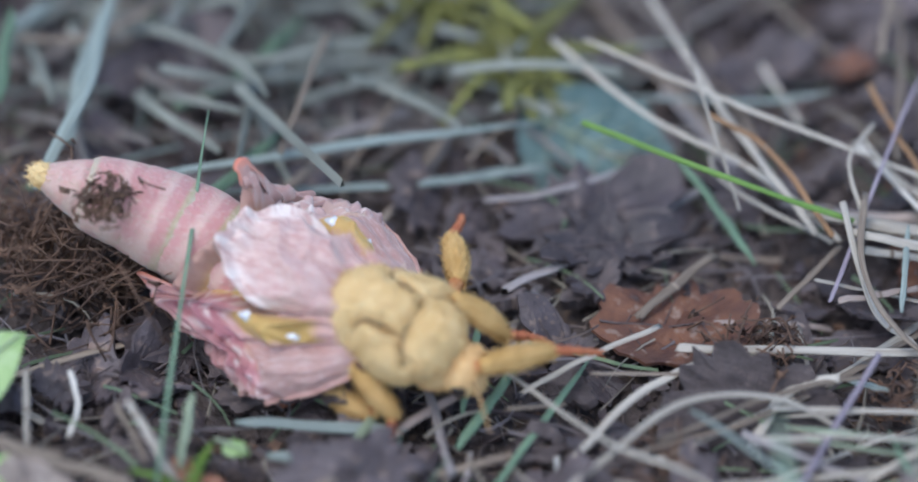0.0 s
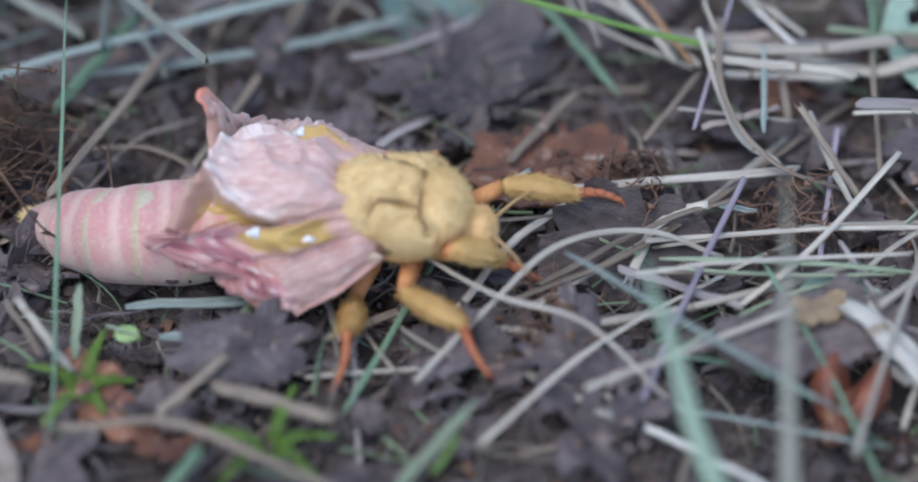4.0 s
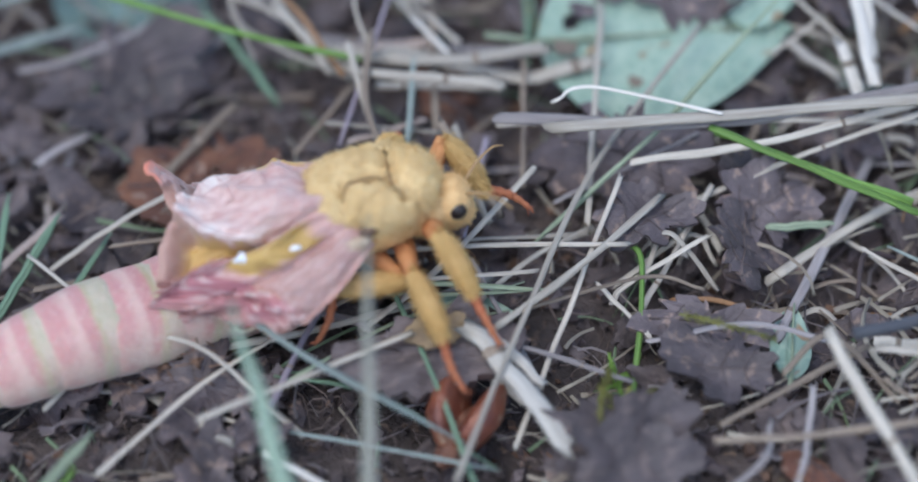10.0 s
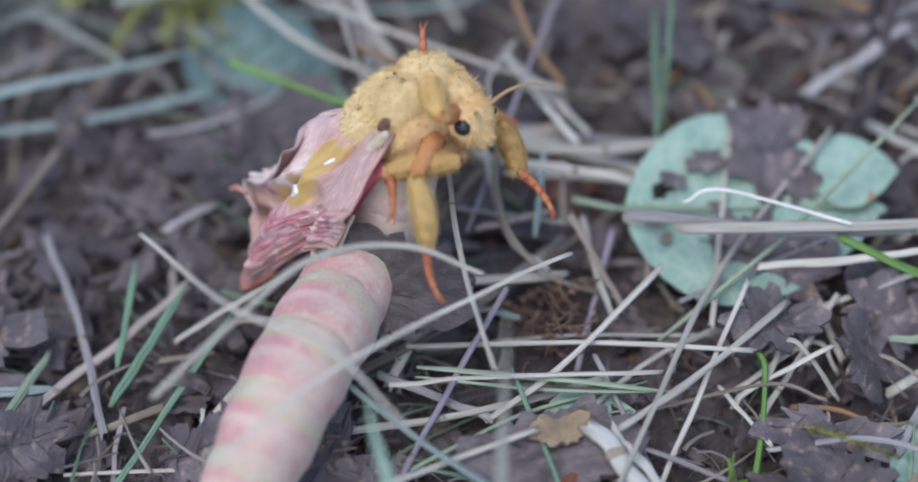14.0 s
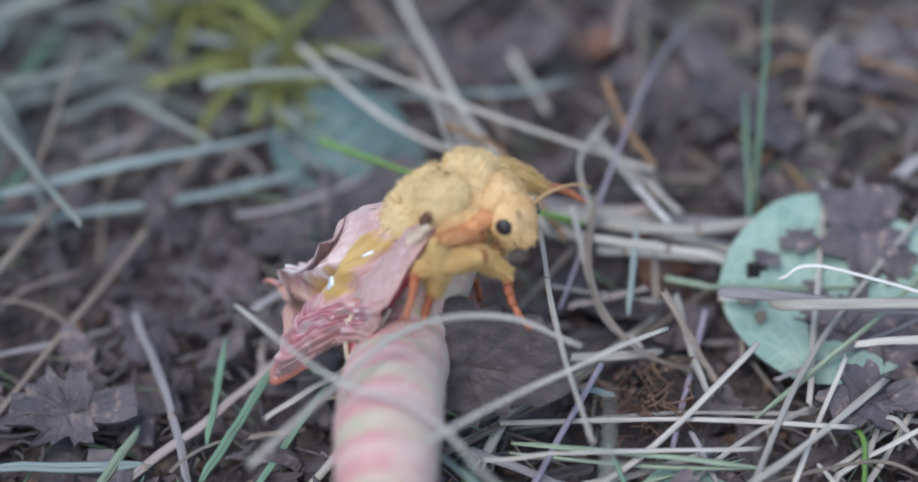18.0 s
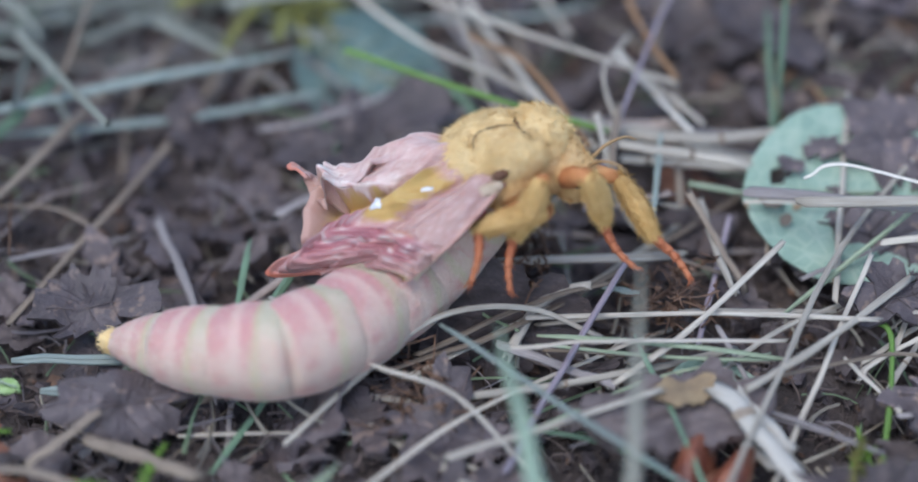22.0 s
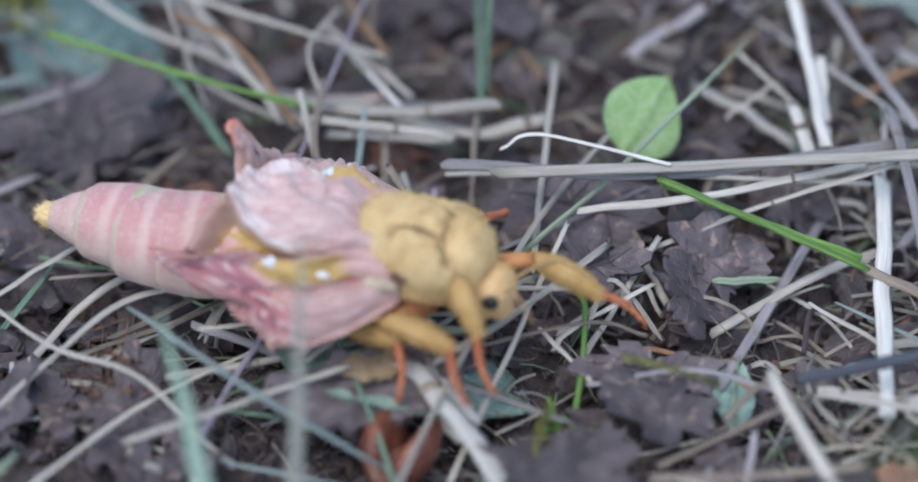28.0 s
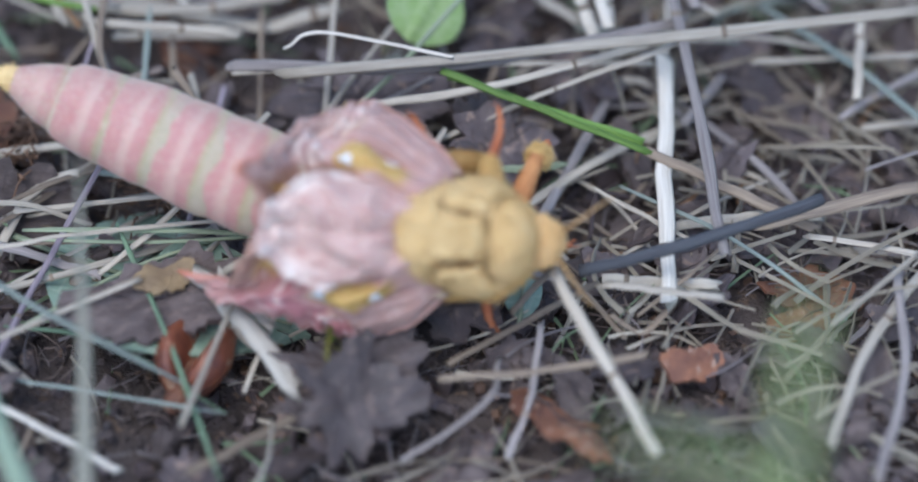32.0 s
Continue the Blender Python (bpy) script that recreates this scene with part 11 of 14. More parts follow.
        (24.25, mm(7.1, -1.8, -4.0, -177, 44, -1)),
        (24.5, mm(9.1, -2.8, -4.9, 179, 43, -5)),
        (24.75, mm(10.9, -4.1, -5.5, 174, 42, -11)),
        (25, mm(10.8, -4.5, -5.2, 171, 42, -14)),
        (25.25, mm(10.4, -5.2, -5.3, 162, 41, -21)),
        (25.5, mm(8.5, -5.8, -5.1, 152, 45, -34)),
        (25.75, mm(6.4, -5.3, -4.2, 140, 47, -48)),
        (26, mm(5.6, -5.1, -3.8, 133, 46, -54)),
        (26.25, mm(5.9, -5.3, -3.9, 136, 45, -53)),
        (26.5, mm(6.3, -5.8, -4.0, 138, 45, -51)),
        (26.75, mm(6.2, -5.7, -4.0, 138, 45, -51)),
        (27, mm(6.1, -5.4, -3.9, 137, 44, -51)),
        (27.25, mm(5.9, -5.1, -3.7, 138, 44, -51)),
        (27.5, mm(5.6, -4.7, -3.5, 138, 44, -52)),
        (27.75, mm(5.4, -4.4, -3.2, 138, 43, -51)),
        (28, mm(5.2, -4.1, -3.1, 139, 44, -51)),
        (28.25, mm(5.0, -3.8, -2.9, 139, 43, -51)),
        (28.5, mm(5.0, -3.7, -2.9, 139, 44, -51)),
        (28.75, mm(6.5, -2.5, -2.1, 155, 29, -14)),
        (29, mm(6.7, -0.5, -1.1, 160, 18, 17)),
        (29.25, mm(6.5, -1.2, -1.5, 158, 21, 9)),
        (29.5, mm(5.7, -2.1, -1.9, 148, 30, -11)),
        (29.75, mm(4.6, -2.6, -1.9, 128, 35, -36)),
        (30, mm(4.2, -2.7, -1.6, 117, 33, -49)),
        (30.25, mm(4.7, -3.7, -1.7, 114, 31, -54)),
        (30.5, mm(5.4, -6.0, -1.5, 109, 27, -63)),
        (30.75, mm(5.5, -8.2, -2.4, 110, 32, -69)),
        (31, mm(5.4, -8.7, -4.0, 112, 40, -72)),
        (31.25, mm(6.3, -5.0, -7.0, 143, 62, -39)),
        (31.375, mm(6.8, -1.9, -7.1, -175, 62, 4)),
        (31.5, mm(6.8, 0.8, -6.1, -145, 49, 33)),
        (31.625, mm(6.4, 0.6, -5.0, -154, 47, 32)),
        (31.75, mm(5.7, 0.3, -4.1, -163, 48, 31)),
        (31.875, mm(5.2, -0.4, -3.6, -174, 51, 26)),
        (32, mm(5.0, -1.1, -3.2, 169, 55, 14)),
    ])
    walk(legs["middle_left"][0], [
        (0, mm(1.0, 2.1, -3.0, 48, -15, 90)),
        (0.5, mm(1.0, 2.1, -3.0, 63, -43, 56)),
        (1, mm(1.0, 2.4, -2.8, 124, -51, -20)),
        (1.25, mm(1.0, 2.4, -2.7, 29, -71, 116)),
        (1.5, mm(1.0, 2.5, -2.7, 14, -27, 173)),
        (1.75, mm(1.0, 2.5, -2.7, -9, -62, -169)),
        (2, mm(1.0, 2.5, -2.6, -108, -69, -74)),
        (2.25, mm(1.0, 2.5, -2.7, -37, -57, -151)),
        (2.5, mm(1.0, 2.4, -2.8, -20, -26, -173)),
        (3, mm(1.0, 2.4, -2.8, -52, -58, -133)),
        (3.5, mm(1.0, 2.4, -2.8, -139, -48, -33)),
        (4, mm(1.0, 2.4, -2.8, -149, -39, -17)),
        (4.5, mm(1.0, 2.4, -2.8, -153, -37, -13)),
        (4.75, mm(1.0, 2.3, -2.9, -125, -86, -57)),
        (5, mm(1.0, 2.1, -3.0, 7, -42, 157)),
        (5.25, mm(1.0, 2.1, -3.0, 68, -83, 94)),
        (5.5, mm(1.0, 2.1, -3.0, 169, -47, -8)),
        (5.75, mm(1.0, 2.1, -3.0, 34, -80, 131)),
        (6, mm(1.0, 2.1, -3.0, 6, -32, 164)),
        (6.25, mm(1.0, 2.1, -3.0, 55, -67, 117)),
        (6.5, mm(1.0, 2.1, -3.0, 138, -47, 36)),
        (7, mm(1.0, 2.1, -3.0, 90, -22, 92)),
        (7.5, mm(1.0, 2.1, -3.0, 94, -22, 82)),
        (8, mm(1.0, 2.1, -3.0, 93, -20, 84)),
        (8.5, mm(1.0, 2.1, -3.0, 93, -15, 84)),
        (9, mm(1.0, 2.1, -3.0, 95, -29, 79)),
        (9.5, mm(1.0, 2.4, -2.8, 102, -39, 66)),
        (10, mm(1.0, 2.7, -2.5, 130, -79, 41)),
        (10.5, mm(1.0, 2.8, -2.4, 6, -40, 171)),
        (10.75, mm(1.0, 2.8, -2.4, -42, -83, -146)),
        (11, mm(1.0, 2.7, -2.4, -167, -48, -28)),
        (11.25, mm(1.0, 2.7, -2.4, -51, -74, -144)),
        (11.5, mm(1.0, 2.7, -2.5, -14, -28, 175)),
        (11.75, mm(1.0, 2.6, -2.6, -32, -59, -161)),
        (12, mm(1.0, 2.6, -2.6, -116, -67, -75)),
        (12.25, mm(1.0, 2.5, -2.7, -42, -57, -151)),
        (12.5, mm(1.0, 2.4, -2.7, -23, -27, -173)),
        (13, mm(1.0, 2.1, -3.0, -11, -59, 180)),
        (13.25, mm(1.0, 2.1, -3.0, -158, -73, -31)),
        (13.5, mm(1.0, 2.1, -3.0, -173, -28, -14)),
        (13.75, mm(1.0, 2.1, -3.0, -171, -81, -21)),
        (14, mm(1.0, 2.1, -3.0, 0, -46, 162)),
        (14.25, mm(1.0, 2.1, -3.0, 132, -85, 32)),
        (14.5, mm(1.0, 2.1, -3.0, 174, -38, -8)),
        (15, mm(1.0, 2.1, -3.0, 175, -42, -10)),
        (15.5, mm(1.0, 2.1, -3.0, 179, -50, -15)),
        (16, mm(1.0, 2.1, -3.0, -176, -59, -21)),
        (16.5, mm(1.0, 2.1, -3.0, -173, -63, -24)),
        (16.75, mm(1.0, 2.1, -3.0, -21, -68, -175)),
        (17, mm(1.0, 2.1, -3.0, -8, -22, 175)),
        (17.5, mm(1.0, 2.1, -3.0, -34, -73, -155)),
        (18, mm(1.0, 2.1, -3.0, -155, -47, -32)),
        (18.25, mm(1.0, 2.1, -3.0, -93, -79, -103)),
        (18.5, mm(1.0, 2.1, -3.0, -13, -50, 169)),
        (18.75, mm(1.0, 2.1, -3.0, -168, -80, -29)),
        (19, mm(1.0, 2.1, -3.0, -178, -31, -11)),
        (19.25, mm(1.0, 2.1, -3.0, 149, -83, 19)),
        (19.5, mm(1.0, 2.1, -3.0, 7, -43, 158)),
        (19.75, mm(1.0, 2.1, -3.0, 77, -83, 87)),
        (20, mm(1.0, 2.1, -3.0, 169, -46, -6)),
        (20.25, mm(1.0, 2.1, -3.0, 60, -81, 106)),
        (20.5, mm(1.0, 2.1, -3.0, 10, -37, 160)),
        (20.75, mm(1.0, 2.1, -3.0, 32, -81, 133)),
        (21, mm(1.0, 2.1, -3.0, 174, -53, -13)),
        (21.25, mm(1.0, 2.1, -3.0, 0, -77, 165)),
        (21.5, mm(1.0, 2.1, -3.0, 0, -26, 169)),
        (21.75, mm(1.0, 2.1, -3.0, -11, -61, -180)),
        (22, mm(1.0, 2.1, -3.0, -127, -77, -64)),
        (22.25, mm(1.0, 2.3, -2.9, -34, -59, -158)),
        (22.5, mm(1.0, 2.4, -2.8, -24, -26, -173)),
        (23, mm(1.0, 2.6, -2.6, -28, -58, -165)),
        (23.5, mm(1.0, 3.0, -2.1, 18, -58, 132)),
        (24, mm(1.0, 3.4, -1.4, 71, -52, 73)),
        (24.5, mm(1.0, 3.4, -1.6, 79, -46, 62)),
        (25, mm(1.0, 3.2, -1.8, 84, -41, 52)),
        (25.5, mm(1.0, 2.9, -2.1, 72, -36, 69)),
        (26, mm(1.0, 2.8, -2.4, 64, -33, 81)),
        (26.5, mm(1.0, 2.9, -2.3, 59, -42, 90)),
        (27, mm(1.0, 2.9, -2.2, 44, -50, 113)),
        (27.5, mm(1.0, 3.0, -2.2, 17, -59, 146)),
        (28, mm(1.0, 3.0, -2.2, -13, -56, -180)),
        (28.5, mm(1.0, 3.0, -2.1, -23, -50, -167)),
        (28.75, mm(1.0, 2.9, -2.3, -127, -71, -58)),
        (29, mm(1.0, 2.8, -2.4, -167, -28, -19)),
        (29.25, mm(1.0, 2.8, -2.3, -134, -77, -58)),
        (29.5, mm(1.0, 2.9, -2.3, -14, -47, 173)),
        (29.75, mm(1.0, 2.6, -2.6, -132, -88, -64)),
        (30, mm(1.0, 2.3, -2.8, 175, -45, -10)),
        (30.25, mm(1.0, 2.3, -2.9, 52, -84, 114)),
        (30.5, mm(1.0, 2.2, -2.9, 8, -38, 161)),
        (30.75, mm(1.0, 2.6, -2.5, -57, -82, -138)),
        (31, mm(1.0, 3.1, -2.0, -156, -44, -36)),
        (31.25, mm(1.0, 3.6, -0.8, -91, -48, -109)),
        (31.5, mm(1.0, 3.6, 0.6, -70, -20, -160)),
        (31.75, mm(1.0, 3.5, -1.1, -68, -44, -133)),
        (32, mm(1.0, 2.6, -2.6, -115, -68, -75)),
    ])
    walk(legs["middle_left"][1], [
        (0, mm(1.0, 6.2, -1.9, 49, 20, 129)),
        (0.5, mm(2.7, 4.7, -0.1, 51, 38, 135)),
        (1, mm(3.5, 1.4, 0.6, 43, 30, 127)),
        (1.25, mm(0.4, 2.2, -0.0, 51, 13, 75)),
        (1.5, mm(-2.8, 2.9, -0.7, 70, 9, 24)),
        (1.75, mm(-0.7, 2.0, 0.4, 75, 26, 55)),
        (2, mm(1.4, 1.0, 1.4, 90, 37, 93)),
        (2.25, mm(-0.7, 1.5, 0.3, 69, 27, 59)),
        (2.5, mm(-2.8, 1.9, -0.8, 56, 9, 35)),
        (3, mm(-0.5, 0.7, 0.9, 66, 30, 66)),
        (3.5, mm(3.4, 0.9, 0.4, 97, 25, 119)),
        (4, mm(4.2, 1.4, -0.1, 102, 20, 133)),
        (4.5, mm(4.4, 1.6, -0.2, 103, 19, 137)),
        (4.75, mm(1.2, 2.5, -0.1, 87, 35, 82)),
        (5, mm(-1.9, 3.4, -0.1, 60, 29, 22)),
        (5.25, mm(1.0, 2.5, 0.0, 92, 45, 77)),
        (5.5, mm(3.9, 1.7, 0.2, 126, 32, 135)),
        (5.75, mm(0.7, 2.4, -0.3, 82, 42, 73)),
        (6, mm(-2.5, 3.1, -0.7, 51, 18, 21)),
        (6.25, mm(0.4, 3.4, -0.3, 80, 32, 71)),
        (6.5, mm(3.4, 3.8, 0.2, 111, 21, 122)),
        (7, mm(0.9, 6.1, -1.4, 119, -17, 133)),
        (7.5, mm(1.5, 6.0, -1.4, 123, 6, 118)),
        (8, mm(1.4, 6.1, -1.5, 118, 29, 95)),
        (8.5, mm(1.4, 6.2, -1.9, 116, 39, 89)),
        (9, mm(1.7, 5.8, -0.9, 130, 41, 113)),
        (9.5, mm(2.4, 5.4, -0.1, 139, 30, 136)),
        (10, mm(1.6, 3.3, 1.8, 111, 37, 95)),
        (10.25, mm(-0.3, 3.2, 1.1, 83, 33, 56)),
        (10.5, mm(-2.2, 3.3, 0.4, 66, 17, 26)),
        (10.75, mm(0.7, 2.4, 0.5, 86, 30, 74)),
        (11, mm(3.5, 1.3, 0.7, 110, 24, 124)),
        (11.25, mm(0.4, 2.2, 0.2, 81, 26, 71)),
        (11.5, mm(-2.8, 3.0, -0.5, 64, 8, 25)),
        (11.75, mm(-0.7, 2.0, 0.5, 68, 25, 55)),
        (12, mm(1.4, 1.0, 1.4, 87, 36, 93)),
        (12.25, mm(-0.7, 1.5, 0.3, 66, 26, 60)),
        (12.5, mm(-2.8, 1.9, -0.8, 54, 9, 35)),
        (13, mm(-1.2, 2.1, 0.7, 50, 39, 44)),
        (13.25, mm(1.7, 1.6, -0.2, 97, 39, 99)),
        (13.5, mm(4.7, 1.1, -1.0, 125, 13, 136)),
        (13.75, mm(1.4, 2.1, -0.5, 104, 35, 87)),
        (14, mm(-1.9, 3.0, 0.1, 68, 31, 26)),
        (14.25, mm(1.2, 2.3, -0.1, 100, 40, 85)),
        (14.5, mm(4.4, 1.6, -0.4, 126, 23, 139)),
        (15, mm(4.2, 1.5, -0.1, 125, 26, 136)),
        (15.5, mm(3.7, 1.4, 0.3, 122, 32, 129)),
        (16, mm(3.1, 1.3, 0.7, 117, 38, 121)),
        (16.5, mm(2.8, 1.3, 0.8, 114, 41, 116)),
        (16.75, mm(-0.1, 1.9, -0.3, 72, 35, 62)),
        (17, mm(-3.0, 2.5, -1.4, 51, 8, 26)),
        (17.5, mm(-0.1, 1.6, 1.1, 64, 45, 64)),
        (18, mm(3.5, 0.5, 0.1, 107, 25, 119)),
        (18.25, mm(0.9, 1.6, 0.2, 89, 36, 78)),
        (18.5, mm(-1.7, 2.6, 0.3, 66, 34, 33)),
        (18.75, mm(1.5, 2.0, -0.2, 103, 38, 91)),
        (19, mm(4.6, 1.4, -0.8, 127, 17, 139)),
        (19.25, mm(1.4, 2.3, -0.4, 100, 39, 85)),
        (19.5, mm(-1.9, 3.3, -0.1, 62, 29, 23)),
        (19.75, mm(1.0, 2.5, 0.0, 94, 44, 79)),
        (20, mm(4.0, 1.8, 0.1, 126, 31, 137)),
        (20.25, mm(0.9, 2.5, -0.2, 85, 44, 76)),
        (20.5, mm(-2.2, 3.3, -0.4, 51, 23, 21)),
        (20.75, mm(0.7, 2.4, 0.0, 80, 43, 70)),
        (21, mm(3.5, 1.5, 0.4, 119, 35, 129)),
        (21.25, mm(0.4, 2.2, -0.3, 76, 38, 68)),
        (21.5, mm(-2.8, 2.8, -1.1, 52, 12, 23)),
        (21.75, mm(-0.7, 2.0, 0.1, 61, 34, 52)),
        (22, mm(1.4, 1.2, 1.2, 87, 46, 93)),
        (22.25, mm(-0.7, 1.5, 0.2, 63, 30, 58)),
        (22.5, mm(-2.8, 1.9, -0.8, 54, 9, 35)),
        (23, mm(-1.2, 2.0, 1.0, 58, 33, 49)),
        (23.5, mm(-0.5, 4.7, 1.6, 62, 16, 39)),
        (24, mm(1.8, 6.0, 2.0, 68, -18, 36)),
        (24.5, mm(2.4, 5.9, 1.5, 70, -15, 23)),
        (25, mm(3.0, 5.7, 1.0, 70, -14, 13)),
        (25.5, mm(2.3, 6.2, 0.5, 61, -10, 25)),
        (26, mm(1.6, 6.3, -0.1, 55, -2, 39)),
        (26.5, mm(1.0, 6.1, 0.6, 58, 2, 36)),
        (27, mm(-0.1, 5.4, 1.1, 58, 13, 35)),
        (27.5, mm(-0.8, 4.3, 1.5, 59, 22, 38)),
        (28, mm(-1.4, 3.0, 1.4, 60, 24, 41)),
        (28.5, mm(-1.7, 2.4, 1.2, 61, 22, 42)),
        (28.75, mm(1.5, 2.0, 0.4, 92, 27, 93)),
        (29, mm(4.6, 1.5, -0.4, 118, 7, 137)),
        (29.25, mm(1.4, 2.3, 0.2, 101, 24, 86)),
        (29.5, mm(-1.9, 3.2, 0.8, 78, 22, 29)),
        (29.75, mm(1.0, 2.5, 0.4, 96, 34, 80)),
        (30, mm(4.0, 1.8, 0.2, 123, 28, 135)),
        (30.25, mm(0.9, 2.5, -0.1, 86, 41, 77)),
        (30.5, mm(-2.2, 3.3, -0.3, 53, 22, 22)),
        (30.75, mm(0.7, 2.4, 0.5, 85, 31, 73)),
        (31, mm(3.5, 1.3, 0.9, 105, 17, 123)),
        (31.25, mm(0.4, 1.8, 1.3, 91, -3, 72)),
        (31.5, mm(-2.8, 2.2, 2.1, 110, -15, 21)),
        (31.75, mm(-0.7, 1.6, 1.3, 83, 3, 59)),
        (32, mm(1.4, 1.0, 1.4, 86, 36, 93)),
    ])
    walk(legs["middle_left"][2], [
        (0, mm(-2.1, 10.1, -3.6, 42, 34, 111)),
        (0.5, mm(-0.2, 7.6, -3.2, 37, 36, 102)),
        (1, mm(0.9, 5.0, -2.1, 31, 32, 93)),
        (1.5, mm(1.9, 5.1, -1.5, 24, 25, 73)),
        (2, mm(1.2, 5.1, -1.8, 30, 29, 85)),
        (2.5, mm(1.4, 4.8, -1.6, 27, 26, 81)),
        (3, mm(1.3, 4.9, -1.6, 28, 27, 83)),
        (3.5, mm(1.1, 4.9, -1.8, 30, 28, 88)),
        (4, mm(0.9, 5.0, -1.9, 33, 29, 93)),
        (4.5, mm(0.8, 5.0, -1.9, 34, 30, 95)),
        (5, mm(2.3, 5.1, -2.6, 19, 37, 66)),
        (5.5, mm(0.8, 4.8, -2.6, 39, 38, 95)),
        (6, mm(2.1, 4.9, -2.3, 25, 34, 69)),
        (6.5, mm(0.8, 7.9, -1.7, 37, 24, 92)),
        (7, mm(-2.5, 9.7, 0.1, 46, 13, 115)),
        (7.5, mm(-0.9, 10.6, -1.9, 42, 25, 102)),
        (8, mm(1.1, 10.7, -4.0, 35, 35, 90)),
        (8.5, mm(1.5, 10.2, -5.2, 33, 41, 86)),
        (9, mm(0.1, 9.4, -4.3, 40, 39, 97)),
        (9.5, mm(-0.9, 8.6, -2.7, 44, 30, 106)),
        (10, mm(1.3, 7.4, -1.4, 36, 23, 87)),
        (10.5, mm(2.2, 5.5, -1.2, 31, 22, 70)),
        (11, mm(0.9, 5.3, -1.5, 43, 25, 93)),
        (11.5, mm(1.9, 5.2, -1.2, 36, 21, 74)),
        (12, mm(1.2, 5.1, -1.7, 41, 28, 85)),
        (12.5, mm(1.4, 4.8, -1.6, 38, 26, 80)),
        (13, mm(1.7, 4.9, -2.6, 35, 37, 76)),
        (13.5, mm(1.0, 4.6, -2.2, 43, 33, 89)),
        (14, mm(2.1, 5.0, -2.6, 32, 37, 69)),
        (14.5, mm(0.8, 4.8, -2.4, 50, 36, 95)),
        (15, mm(0.8, 4.8, -2.4, 49, 36, 94)),
        (15.5, mm(0.9, 4.8, -2.5, 48, 37, 92)),
        (16, mm(1.0, 4.8, -2.5, 47, 37, 90)),
        (16.5, mm(1.0, 4.8, -2.6, 46, 38, 89)),
        (17, mm(1.7, 4.7, -2.1, 39, 32, 76)),
        (17.5, mm(1.5, 4.9, -2.6, 42, 38, 80)),
        (18, mm(1.2, 4.6, -2.1, 44, 32, 85)),
        (18.5, mm(1.9, 5.0, -2.6, 37, 37, 72)),
        (19, mm(0.9, 4.7, -2.3, 51, 34, 93)),
        (19.5, mm(2.3, 5.0, -2.6, 37, 37, 67)),
        (20, mm(0.7, 4.8, -2.6, 57, 38, 96)),
        (20.5, mm(2.2, 5.0, -2.5, 42, 35, 67)),
        (21, mm(0.9, 4.8, -2.6, 60, 38, 93)),
        (21.5, mm(1.9, 4.8, -2.2, 48, 33, 72)),
        (22, mm(1.2, 4.8, -2.6, 56, 38, 85)),
        (22.5, mm(1.4, 4.8, -1.6, 54, 26, 81)),
        (23, mm(1.7, 5.2, -1.8, 54, 28, 78)),
        (23.5, mm(3.4, 7.8, 0.2, 54, 12, 69)),
        (24, mm(5.9, 8.8, 3.4, 59, -3, 59)),
        (24.5, mm(7.0, 7.9, 3.0, 57, -0, 49)),
        (25, mm(7.9, 6.8, 2.3, 55, 3, 40)),
        (25.5, mm(6.9, 8.4, 1.3, 51, 8, 50)),
        (26, mm(5.6, 9.5, 0.0, 50, 15, 60)),
        (26.5, mm(5.1, 9.3, 0.4, 52, 12, 62)),
        (27, mm(4.1, 8.4, -0.0, 53, 14, 65)),
        (27.5, mm(3.0, 7.2, -0.4, 55, 16, 70)),
        (28, mm(2.2, 6.1, -0.7, 57, 18, 73)),
        (28.5, mm(1.9, 5.6, -0.7, 58, 18, 75)),
        (29, mm(0.9, 5.1, -1.0, 63, 20, 93)),
        (29.5, mm(2.3, 5.5, -1.1, 57, 22, 71)),
        (30, mm(0.7, 5.0, -2.3, 70, 34, 96)),
        (30.5, mm(2.2, 5.1, -2.3, 56, 33, 68)),
        (31, mm(0.9, 5.4, -0.6, 70, 16, 93)),
        (31.5, mm(1.9, 4.1, 3.4, 79, -28, 73)),
        (32, mm(1.2, 5.2, -1.7, 69, 28, 86)),
    ])
